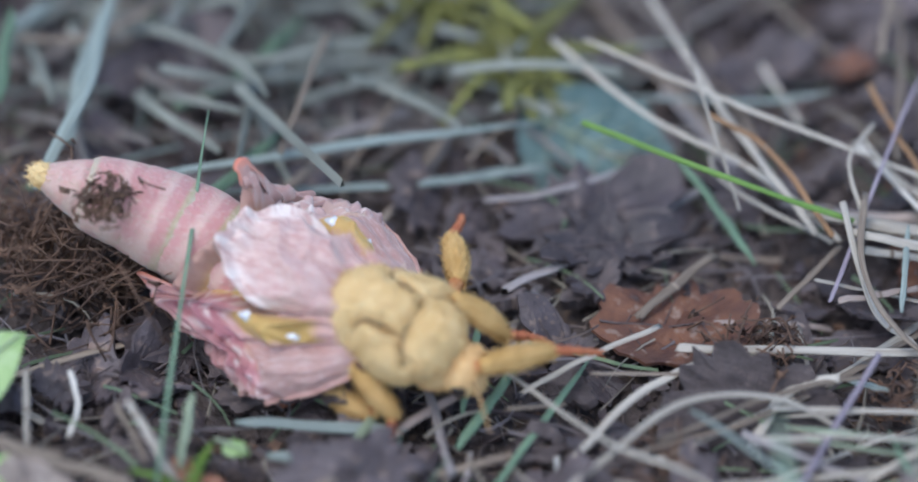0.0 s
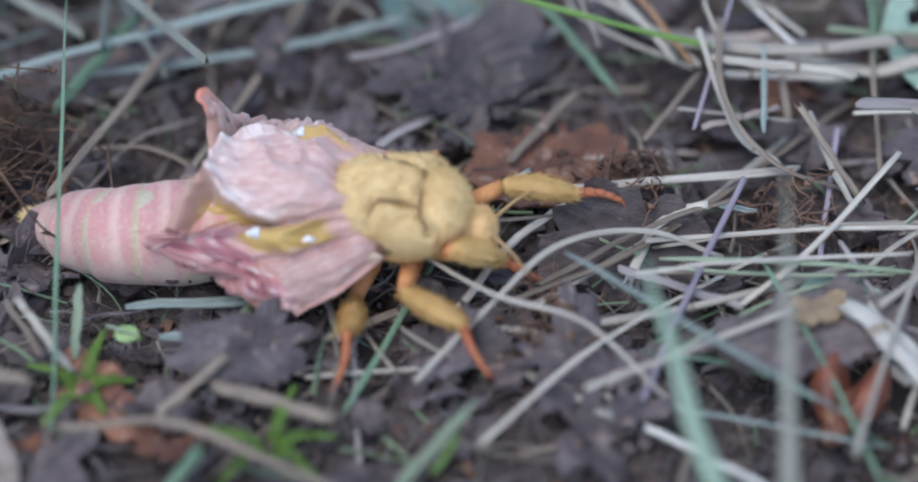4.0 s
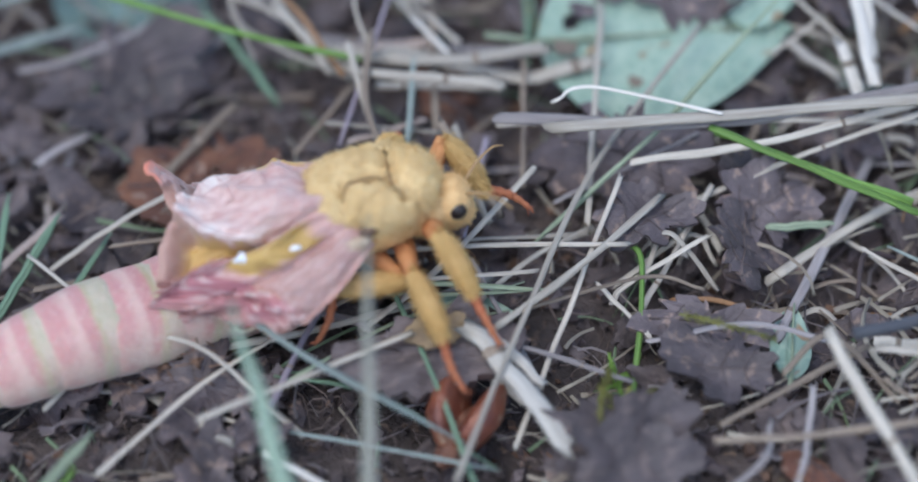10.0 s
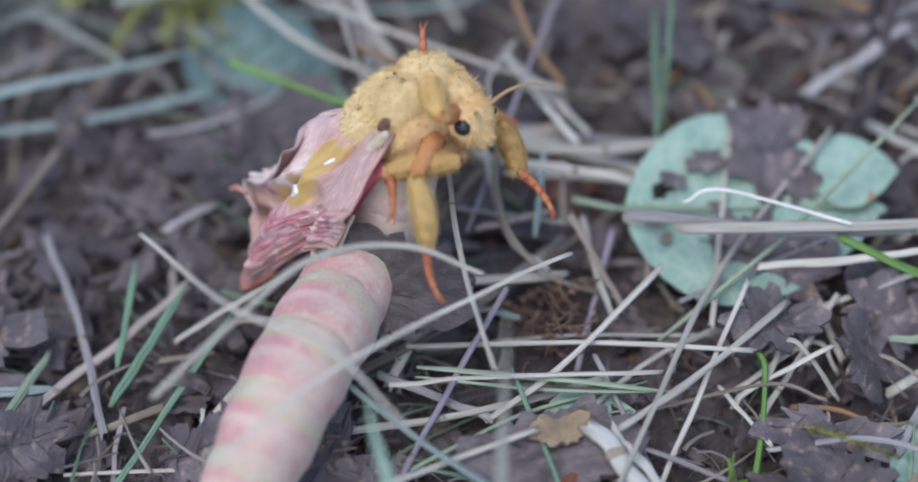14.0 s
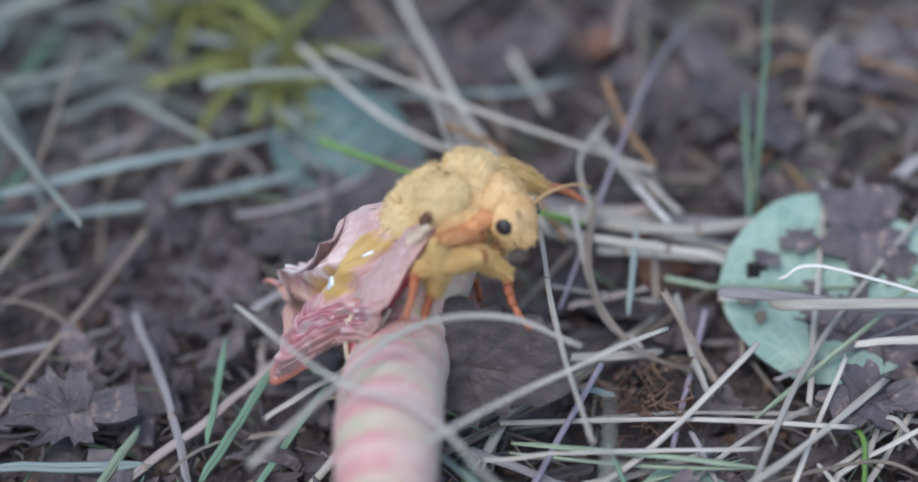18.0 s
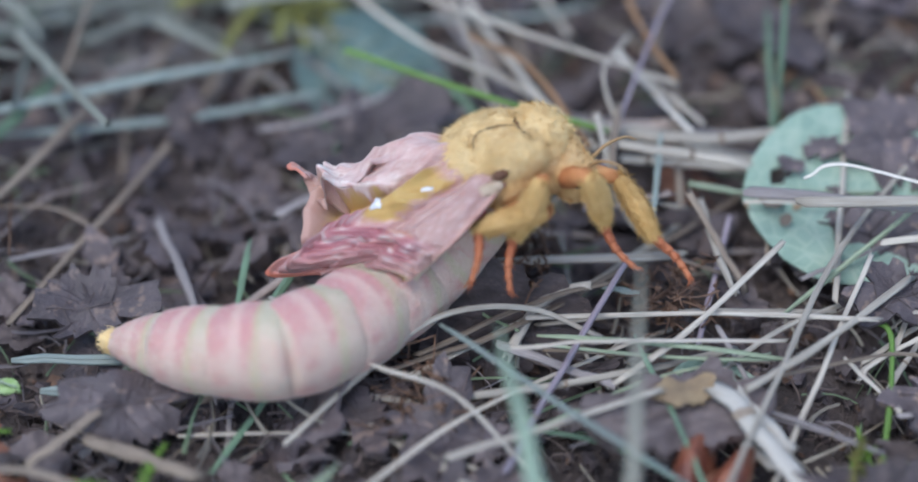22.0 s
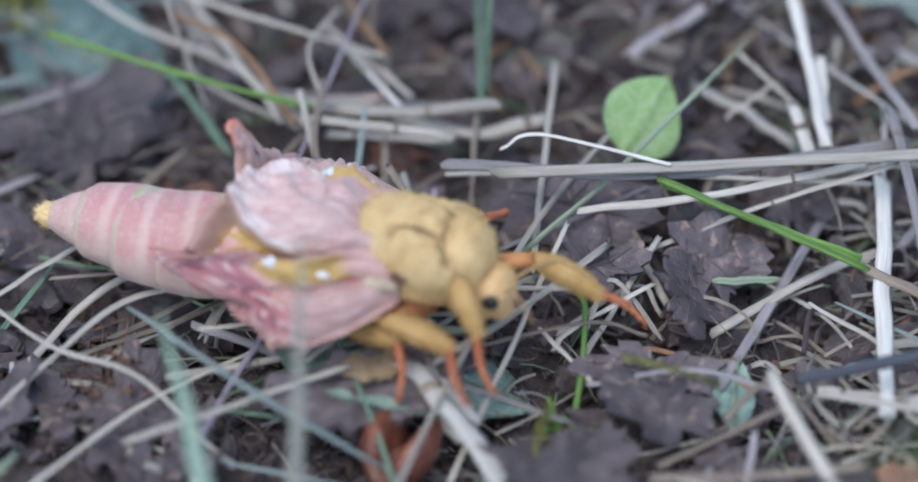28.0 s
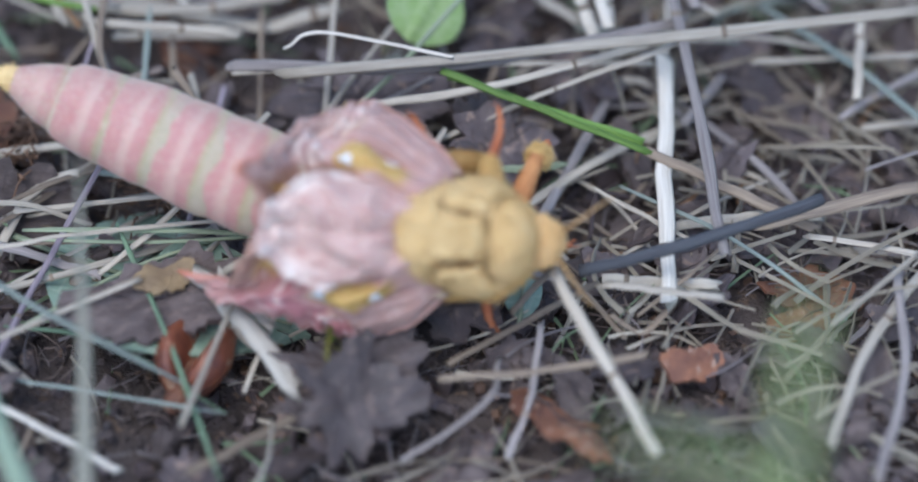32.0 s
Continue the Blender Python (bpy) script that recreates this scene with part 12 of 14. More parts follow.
    walk(legs["middle_right"][0], [
        (0, mm(1.0, -2.1, -3.0, 95, -42, -157)),
        (0.25, mm(1.0, -2.1, -3.0, 90, -44, -148)),
        (0.5, mm(1.0, -2.1, -3.0, 81, -42, -136)),
        (0.75, mm(1.0, -1.9, -3.1, 72, -26, -125)),
        (1, mm(1.0, -1.8, -3.2, 67, -9, -116)),
        (1.25, mm(1.0, -1.7, -3.2, 67, -12, -116)),
        (1.5, mm(1.0, -1.7, -3.3, 66, -15, -113)),
        (1.75, mm(1.0, -1.6, -3.3, 64, -15, -109)),
        (2, mm(1.0, -1.6, -3.3, 64, -14, -107)),
        (2.25, mm(1.0, -1.7, -3.2, 63, -20, -102)),
        (2.5, mm(1.0, -1.8, -3.2, 60, -23, -96)),
        (2.75, mm(1.0, -1.8, -3.2, 60, -22, -96)),
        (3, mm(1.0, -1.8, -3.2, 60, -21, -96)),
        (3.25, mm(1.0, -1.8, -3.2, 60, -19, -95)),
        (3.5, mm(1.0, -1.8, -3.2, 60, -17, -93)),
        (3.75, mm(1.0, -1.8, -3.2, 59, -16, -91)),
        (4, mm(1.0, -1.8, -3.2, 58, -16, -89)),
        (4.25, mm(1.0, -1.8, -3.2, 58, -15, -87)),
        (4.5, mm(1.0, -1.8, -3.2, 58, -15, -86)),
        (4.75, mm(1.0, -1.9, -3.1, 75, -11, -127)),
        (5, mm(1.0, -2.1, -3.0, 66, 43, -121)),
        (5.25, mm(1.0, -2.1, -3.0, 61, 38, -129)),
        (5.5, mm(1.0, -2.1, -3.0, 58, 28, -134)),
        (5.75, mm(1.0, -2.1, -3.0, 62, 29, -126)),
        (6, mm(1.0, -2.1, -3.0, 68, 33, -114)),
        (6.25, mm(1.0, -2.1, -3.0, 102, 35, -59)),
        (6.375, mm(1.0, -2.1, -3.0, 116, 4, -48)),
        (6.5, mm(1.0, -2.1, -3.0, 125, -28, -44)),
        (6.75, mm(1.0, -2.1, -3.0, 136, -24, -76)),
        (7, mm(1.0, -2.1, -3.0, 140, -18, -92)),
        (7.25, mm(1.0, -2.1, -3.0, 133, -25, -75)),
        (7.5, mm(1.0, -2.1, -3.0, 120, -49, -51)),
        (7.75, mm(1.0, -2.1, -3.0, -169, -82, -120)),
        (8, mm(1.0, -2.1, -3.0, -112, -59, -180)),
        (8.25, mm(1.0, -2.1, -3.0, -59, -74, 121)),
        (8.375, mm(1.0, -2.1, -3.0, 6, -57, 39)),
        (8.5, mm(1.0, -2.1, -3.0, 11, -28, 14)),
        (8.75, mm(1.0, -2.1, -3.0, 10, -32, 18)),
        (9, mm(1.0, -2.1, -3.0, 2, -44, 29)),
        (9.25, mm(1.0, -2.0, -3.1, -13, -60, 46)),
        (9.5, mm(1.0, -1.8, -3.2, -25, -66, 60)),
        (9.75, mm(1.0, -1.6, -3.3, 136, -52, -87)),
        (10, mm(1.0, -1.4, -3.4, 143, -5, -83)),
        (10.25, mm(1.0, -1.4, -3.4, 143, -4, -83)),
        (10.5, mm(1.0, -1.3, -3.5, 143, -1, -84)),
        (10.75, mm(1.0, -1.4, -3.4, 142, 1, -86)),
        (11, mm(1.0, -1.4, -3.4, 141, 2, -87)),
        (11.25, mm(1.0, -1.4, -3.4, 141, 1, -87)),
        (11.5, mm(1.0, -1.5, -3.4, 141, 2, -87)),
        (11.75, mm(1.0, -1.5, -3.3, 141, 2, -87)),
        (12, mm(1.0, -1.6, -3.3, 141, 1, -87)),
        (12.25, mm(1.0, -1.6, -3.3, 142, -2, -88)),
        (12.5, mm(1.0, -1.8, -3.2, 142, -4, -90)),
        (12.75, mm(1.0, -1.9, -3.1, 142, -7, -93)),
        (13, mm(1.0, -2.1, -3.0, 143, -10, -94)),
        (13.25, mm(1.0, -2.1, -3.0, 143, -6, -98)),
        (13.5, mm(1.0, -2.1, -3.0, 143, 4, -105)),
        (13.75, mm(1.0, -2.1, -3.0, 142, 14, -113)),
        (14, mm(1.0, -2.1, -3.0, 141, 19, -117)),
        (14.25, mm(1.0, -2.1, -3.0, 141, 11, -116)),
        (14.5, mm(1.0, -2.1, -3.0, 142, 4, -115)),
        (14.75, mm(1.0, -2.1, -3.0, 142, 4, -115)),
        (15, mm(1.0, -2.1, -3.0, 142, 6, -116)),
        (15.25, mm(1.0, -2.1, -3.0, 142, 8, -116)),
        (15.5, mm(1.0, -2.1, -3.0, 142, 10, -117)),
        (15.75, mm(1.0, -2.1, -3.0, 141, 13, -118)),
        (16, mm(1.0, -2.1, -3.0, 141, 15, -118)),
        (16.25, mm(1.0, -2.1, -3.0, 141, 16, -119)),
        (16.5, mm(1.0, -2.1, -3.0, 141, 17, -119)),
        (16.75, mm(1.0, -2.1, -3.0, 142, 2, -117)),
        (17, mm(1.0, -2.1, -3.0, 142, -12, -111)),
        (17.25, mm(1.0, -2.1, -3.0, 142, -12, -111)),
        (17.5, mm(1.0, -2.1, -3.0, 142, -13, -110)),
        (17.75, mm(1.0, -2.1, -3.0, 142, -14, -110)),
        (18, mm(1.0, -2.1, -3.0, 142, -14, -110)),
        (18.25, mm(1.0, -2.1, -3.0, 142, -15, -110)),
        (18.5, mm(1.0, -2.1, -3.0, 142, -16, -109)),
        (18.75, mm(1.0, -2.1, -3.0, 142, -17, -109)),
        (19, mm(1.0, -2.1, -3.0, 142, -17, -108)),
        (19.25, mm(1.0, -2.1, -3.0, 141, -14, -106)),
        (19.5, mm(1.0, -2.1, -3.0, 140, -10, -99)),
        (19.75, mm(1.0, -2.1, -3.0, 138, -10, -91)),
        (20, mm(1.0, -2.1, -3.0, 137, -12, -87)),
        (20.25, mm(1.0, -2.1, -3.0, 137, -17, -85)),
        (20.5, mm(1.0, -2.1, -3.0, 135, -29, -80)),
        (20.75, mm(1.0, -2.1, -3.0, 131, -42, -72)),
        (21, mm(1.0, -2.1, -3.0, 127, -48, -66)),
        (21.25, mm(1.0, -2.1, -3.0, 128, -43, -67)),
        (21.5, mm(1.0, -2.1, -3.0, 129, -35, -69)),
        (21.75, mm(1.0, -2.1, -3.0, 131, -29, -72)),
        (22, mm(1.0, -2.1, -3.0, 132, -27, -73)),
        (22.25, mm(1.0, -1.9, -3.1, 132, -26, -72)),
        (22.5, mm(1.0, -1.8, -3.2, 133, -28, -73)),
        (22.75, mm(1.0, -1.7, -3.3, 135, -31, -74)),
        (23, mm(1.0, -1.6, -3.3, 136, -31, -77)),
        (23.25, mm(1.0, -1.3, -3.5, 132, -36, -68)),
        (23.5, mm(1.0, -0.9, -3.6, 111, -31, -32)),
        (23.625, mm(1.0, -0.7, -3.5, 114, 0, -23)),
        (23.75, mm(1.0, -0.5, -3.6, 124, 31, -11)),
        (24, mm(1.0, -0.1, -3.7, 129, 56, -14)),
        (24.25, mm(1.0, -0.2, -3.6, 130, 48, -11)),
        (24.5, mm(1.0, -0.3, -3.6, 133, 34, -7)),
        (24.625, mm(1.0, -0.4, -3.6, 58, 35, -93)),
        (24.75, mm(1.0, -0.4, -3.6, 35, -20, -139)),
        (25, mm(1.0, -0.6, -3.6, 34, -15, -130)),
        (25.25, mm(1.0, -0.8, -3.6, 34, -18, -123)),
        (25.5, mm(1.0, -1.0, -3.5, 32, -20, -109)),
        (25.75, mm(1.0, -1.2, -3.4, 30, -15, -98)),
        (26, mm(1.0, -1.3, -3.4, 29, -14, -91)),
        (26.25, mm(1.0, -1.3, -3.4, 27, -10, -87)),
        (26.5, mm(1.0, -1.1, -3.5, 28, -4, -83)),
        (26.75, mm(1.0, -1.1, -3.5, 28, -6, -86)),
        (27, mm(1.0, -1.1, -3.5, 29, -9, -92)),
        (27.25, mm(1.0, -1.1, -3.6, 31, -12, -100)),
        (27.5, mm(1.0, -1.0, -3.5, 32, -13, -108)),
        (27.75, mm(1.0, -1.0, -3.5, 35, -9, -117)),
        (28, mm(1.0, -1.0, -3.5, 34, -5, -124)),
        (28.25, mm(1.0, -0.9, -3.5, 35, -0, -127)),
        (28.5, mm(1.0, -0.9, -3.5, 34, 2, -129)),
        (28.75, mm(1.0, -1.1, -3.5, 40, -5, -94)),
        (29, mm(1.0, -1.3, -3.4, 43, -6, -52)),
        (29.25, mm(1.0, -1.3, -3.4, 46, -6, -69)),
        (29.5, mm(1.0, -1.2, -3.5, 52, -5, -98)),
        (29.75, mm(1.0, -1.6, -3.4, 60, 3, -126)),
        (30, mm(1.0, -1.9, -3.1, 61, 23, -131)),
        (30.25, mm(1.0, -1.9, -3.1, 60, 7, -132)),
        (30.5, mm(1.0, -2.0, -3.1, 61, -6, -128)),
        (30.75, mm(1.0, -1.4, -3.3, 54, -1, -122)),
        (31, mm(1.0, -0.8, -3.6, 50, 10, -119)),
        (31.25, mm(1.0, 0.5, -3.6, 35, 22, -131)),
        (31.5, mm(1.0, 1.7, -3.2, 15, 17, -146)),
        (31.75, mm(1.0, 0.2, -3.6, 39, -14, -153)),
        (32, mm(1.0, -1.5, -3.3, 68, -21, -171)),
    ])
    walk(legs["middle_right"][1], [
        (0, mm(-1.9, -3.4, -0.1, 57, 29, -22)),
        (0.25, mm(-1.6, -3.7, 0.0, 55, 29, -26)),
        (0.5, mm(-1.3, -4.4, -0.1, 51, 19, -36)),
        (0.75, mm(-1.2, -5.1, -1.3, 50, -1, -41)),
        (1, mm(-0.9, -5.6, -2.5, 51, -16, -45)),
        (1.25, mm(-0.8, -5.5, -2.3, 51, -10, -43)),
        (1.5, mm(-0.6, -5.4, -2.2, 51, -4, -37)),
        (1.75, mm(-0.3, -5.5, -2.1, 51, 0, -30)),
        (2, mm(-0.2, -5.6, -2.2, 52, 1, -27)),
        (2.25, mm(0.1, -5.6, -1.7, 50, 9, -37)),
        (2.5, mm(0.6, -5.7, -1.5, 48, 14, -48)),
        (2.75, mm(0.6, -5.8, -1.6, 48, 12, -47)),
        (3, mm(0.6, -5.8, -1.7, 48, 9, -43)),
        (3.25, mm(0.7, -5.8, -1.8, 50, 6, -40)),
        (3.5, mm(0.8, -5.8, -1.9, 50, 2, -35)),
        (3.75, mm(0.9, -5.9, -2.0, 50, -1, -30)),
        (4, mm(1.1, -5.9, -2.0, 49, -3, -27)),
        (4.25, mm(1.2, -5.9, -2.0, 49, -5, -25)),
        (4.5, mm(1.2, -5.9, -2.0, 50, -6, -24)),
        (4.75, mm(-1.5, -5.3, -2.3, 46, -8, -5)),
        (4.875, mm(-1.1, -5.0, -4.1, 33, -35, 5)),
        (5, mm(-0.6, -4.8, -5.9, 2, -58, 35)),
        (5.25, mm(-1.2, -4.7, -5.6, 14, -53, 20)),
        (5.5, mm(-1.6, -4.8, -5.0, 28, -46, 2)),
        (5.75, mm(-1.2, -5.2, -5.1, 38, -53, -12)),
        (6, mm(-0.5, -5.4, -5.3, 46, -62, -21)),
        (6.25, mm(2.8, -5.1, -5.4, 143, -63, -126)),
        (6.375, mm(3.3, -4.9, -3.2, 156, -31, -134)),
        (6.5, mm(3.7, -4.7, -1.0, 163, 1, -133)),
        (6.75, mm(2.0, -5.9, -1.3, 163, 4, -134)),
        (7, mm(0.9, -6.2, -1.7, 163, 3, -133)),
        (7.25, mm(2.0, -5.8, -1.2, 163, 12, -134)),
        (7.5, mm(2.8, -4.3, 0.3, 170, 35, -123)),
        (7.75, mm(0.7, -2.6, 1.3, -152, 50, -76)),
        (8, mm(-1.2, -2.1, 0.7, -127, 39, -44)),
        (8.25, mm(0.4, -1.1, 1.1, -146, 42, -76)),
        (8.375, mm(2.5, -1.1, 0.1, -157, 29, -109)),
        (8.5, mm(4.7, -1.1, -1.0, -159, 13, -136)),
        (8.75, mm(4.5, -1.0, -0.7, -158, 17, -133)),
        (9, mm(3.7, -0.6, 0.0, -154, 26, -123)),
        (9.25, mm(2.5, -0.4, 0.6, -146, 36, -109)),
        (9.5, mm(1.8, -0.4, 0.8, -140, 42, -100)),
        (9.75, mm(1.1, -4.4, 0.0, -123, 59, -76)),
        (10, mm(1.5, -5.7, -3.0, -122, 45, -75)),
        (10.25, mm(1.5, -5.6, -3.1, -125, 47, -79)),
        (10.5, mm(1.4, -5.6, -3.3, -133, 51, -90)),
        (10.75, mm(1.3, -5.7, -3.5, -142, 52, -101)),
        (11, mm(1.2, -5.7, -3.6, -146, 53, -107)),
        (11.25, mm(1.2, -5.7, -3.5, -147, 55, -108)),
        (11.5, mm(1.2, -5.7, -3.4, -152, 62, -115)),
        (11.75, mm(1.2, -5.7, -3.4, -158, 66, -121)),
        (12, mm(1.2, -5.8, -3.3, -161, 68, -124)),
        (12.25, mm(1.2, -5.9, -3.1, -179, 68, -143)),
        (12.5, mm(1.0, -6.0, -2.8, 149, 61, 179)),
        (12.75, mm(0.8, -6.2, -2.5, 132, 52, 159)),
        (13, mm(0.7, -6.3, -2.2, 130, 48, 153)),
        (13.25, mm(0.4, -6.3, -2.5, 130, 49, 154)),
        (13.5, mm(-0.1, -6.2, -3.3, 132, 50, 156)),
        (13.75, mm(-0.6, -5.9, -4.1, 136, 51, 161)),
        (14, mm(-0.9, -5.7, -4.4, 139, 52, 165)),
        (14.25, mm(-0.9, -5.9, -3.8, 134, 46, 158)),
        (14.5, mm(-0.8, -6.0, -3.3, 130, 40, 153)),
        (14.75, mm(-0.8, -6.0, -3.3, 130, 41, 153)),
        (15, mm(-0.8, -6.0, -3.4, 130, 41, 152)),
        (15.25, mm(-0.9, -5.9, -3.6, 130, 43, 152)),
        (15.5, mm(-0.9, -5.9, -3.8, 129, 44, 151)),
        (15.75, mm(-1.0, -5.8, -3.9, 129, 45, 151)),
        (16, mm(-1.0, -5.8, -4.1, 129, 46, 151)),
        (16.25, mm(-1.0, -5.7, -4.2, 129, 47, 150)),
        (16.5, mm(-1.0, -5.7, -4.3, 128, 48, 150)),
        (16.75, mm(-0.9, -5.9, -3.1, 121, 36, 139)),
        (17, mm(-0.5, -6.0, -2.1, 118, 26, 132)),
        (17.25, mm(-0.5, -6.0, -2.1, 118, 26, 133)),
        (17.5, mm(-0.5, -6.0, -2.0, 119, 25, 135)),
        (17.75, mm(-0.4, -6.0, -2.0, 120, 24, 137)),
        (18, mm(-0.4, -6.0, -2.0, 120, 24, 138)),
        (18.25, mm(-0.4, -6.0, -1.9, 120, 23, 138)),
        (18.5, mm(-0.4, -6.0, -1.8, 120, 22, 139)),
        (18.75, mm(-0.3, -6.0, -1.8, 120, 20, 139)),
        (19, mm(-0.3, -6.0, -1.7, 120, 20, 139)),
        (19.25, mm(-0.1, -6.1, -1.9, 119, 25, 136)),
        (19.5, mm(0.3, -6.3, -2.3, 115, 36, 127)),
        (19.75, mm(1.0, -6.3, -2.2, 108, 42, 115)),
        (20, mm(1.2, -6.3, -2.1, 104, 44, 109)),
        (20.25, mm(1.3, -6.2, -1.7, 106, 47, 111)),
        (20.5, mm(1.6, -5.8, -0.9, 111, 54, 119)),
        (20.75, mm(2.0, -5.2, -0.1, 122, 60, 131)),
        (21, mm(2.2, -4.8, 0.2, 130, 63, 141)),
        (21.25, mm(2.2, -5.0, -0.1, 132, 59, 143)),
        (21.5, mm(2.3, -5.4, -0.5, 137, 52, 148)),
        (21.75, mm(2.2, -5.7, -0.9, 140, 44, 153)),
        (22, mm(2.1, -5.8, -1.0, 141, 41, 155)),
        (22.25, mm(2.1, -5.6, -1.2, 142, 44, 158)),
        (22.5, mm(2.1, -5.4, -1.2, 151, 55, 172)),
        (22.75, mm(2.0, -5.2, -1.0, 169, 65, -167)),
        (23, mm(1.9, -5.2, -1.1, -177, 69, -152)),
        (23.25, mm(2.3, -4.5, -1.0, 173, 64, -159)),
        (23.5, mm(4.1, -2.8, -1.3, 169, 36, -160)),
        (23.625, mm(4.4, -2.1, -3.6, 170, 4, -158)),
        (23.75, mm(4.6, -1.1, -5.9, 169, -29, -157)),
        (24, mm(3.3, -0.6, -7.3, 163, -53, -151)),
        (24.25, mm(3.8, -0.7, -6.9, 161, -43, -147)),
        (24.5, mm(4.5, -0.8, -6.1, 159, -23, -137)),
        (24.625, mm(1.2, -1.9, -4.1, 45, -44, -46)),
        (24.75, mm(-2.1, -3.0, -2.2, -12, 26, -27)),
        (25, mm(-1.7, -3.8, -2.5, -12, 23, -22)),
        (25.25, mm(-1.2, -4.2, -2.2, -16, 26, -26)),
        (25.5, mm(-0.3, -4.9, -2.1, -20, 30, -27)),
        (25.75, mm(0.5, -5.4, -2.4, -25, 30, -32)),
        (26, mm(0.9, -5.5, -2.4, -28, 29, -34)),
        (26.25, mm(1.2, -5.5, -2.7, -29, 28, -39)),
        (26.5, mm(1.5, -5.4, -3.2, -31, 28, -46)),
        (26.75, mm(1.3, -5.5, -3.1, -29, 28, -44)),
        (27, mm(0.9, -5.3, -2.8, -26, 27, -37)),
        (27.25, mm(0.3, -5.2, -2.6, -23, 24, -30)),
        (27.5, mm(-0.3, -5.0, -2.6, -21, 20, -22)),
        (27.75, mm(-0.9, -4.7, -2.7, -19, 12, -17)),
        (28, mm(-1.4, -4.6, -3.2, -18, 4, -13)),
        (28.25, mm(-1.6, -4.4, -3.5, -18, -2, -10)),
        (28.5, mm(-1.7, -4.3, -3.7, -17, -4, -8)),
        (28.75, mm(0.7, -5.5, -3.1, -20, 2, -3)),
        (29, mm(3.6, -4.7, -3.0, -23, 1, -3)),
        (29.25, mm(2.5, -5.3, -3.1, -22, 2, 7)),
        (29.5, mm(0.4, -5.5, -3.1, -21, -0, 20)),
        (29.75, mm(-1.5, -5.0, -3.5, -27, -12, 24)),
        (30, mm(-1.6, -4.9, -4.9, -33, -33, 30)),
        (30.25, mm(-1.9, -5.1, -3.7, -30, -20, 21)),
        (30.5, mm(-1.6, -5.3, -2.6, -28, -10, 6)),
        (30.75, mm(-1.3, -5.0, -3.4, -15, -13, -15)),
        (31, mm(-1.1, -4.5, -4.3, -3, -12, -27)),
        (31.25, mm(-1.6, -2.5, -5.3, 16, 2, -24)),
        (31.5, mm(-2.4, -0.5, -4.5, 40, 21, -9)),
        (31.75, mm(-2.7, -1.8, -2.6, 13, 24, -14)),
        (32, mm(-3.0, -2.2, -1.8, -14, 12, -24)),
    ])
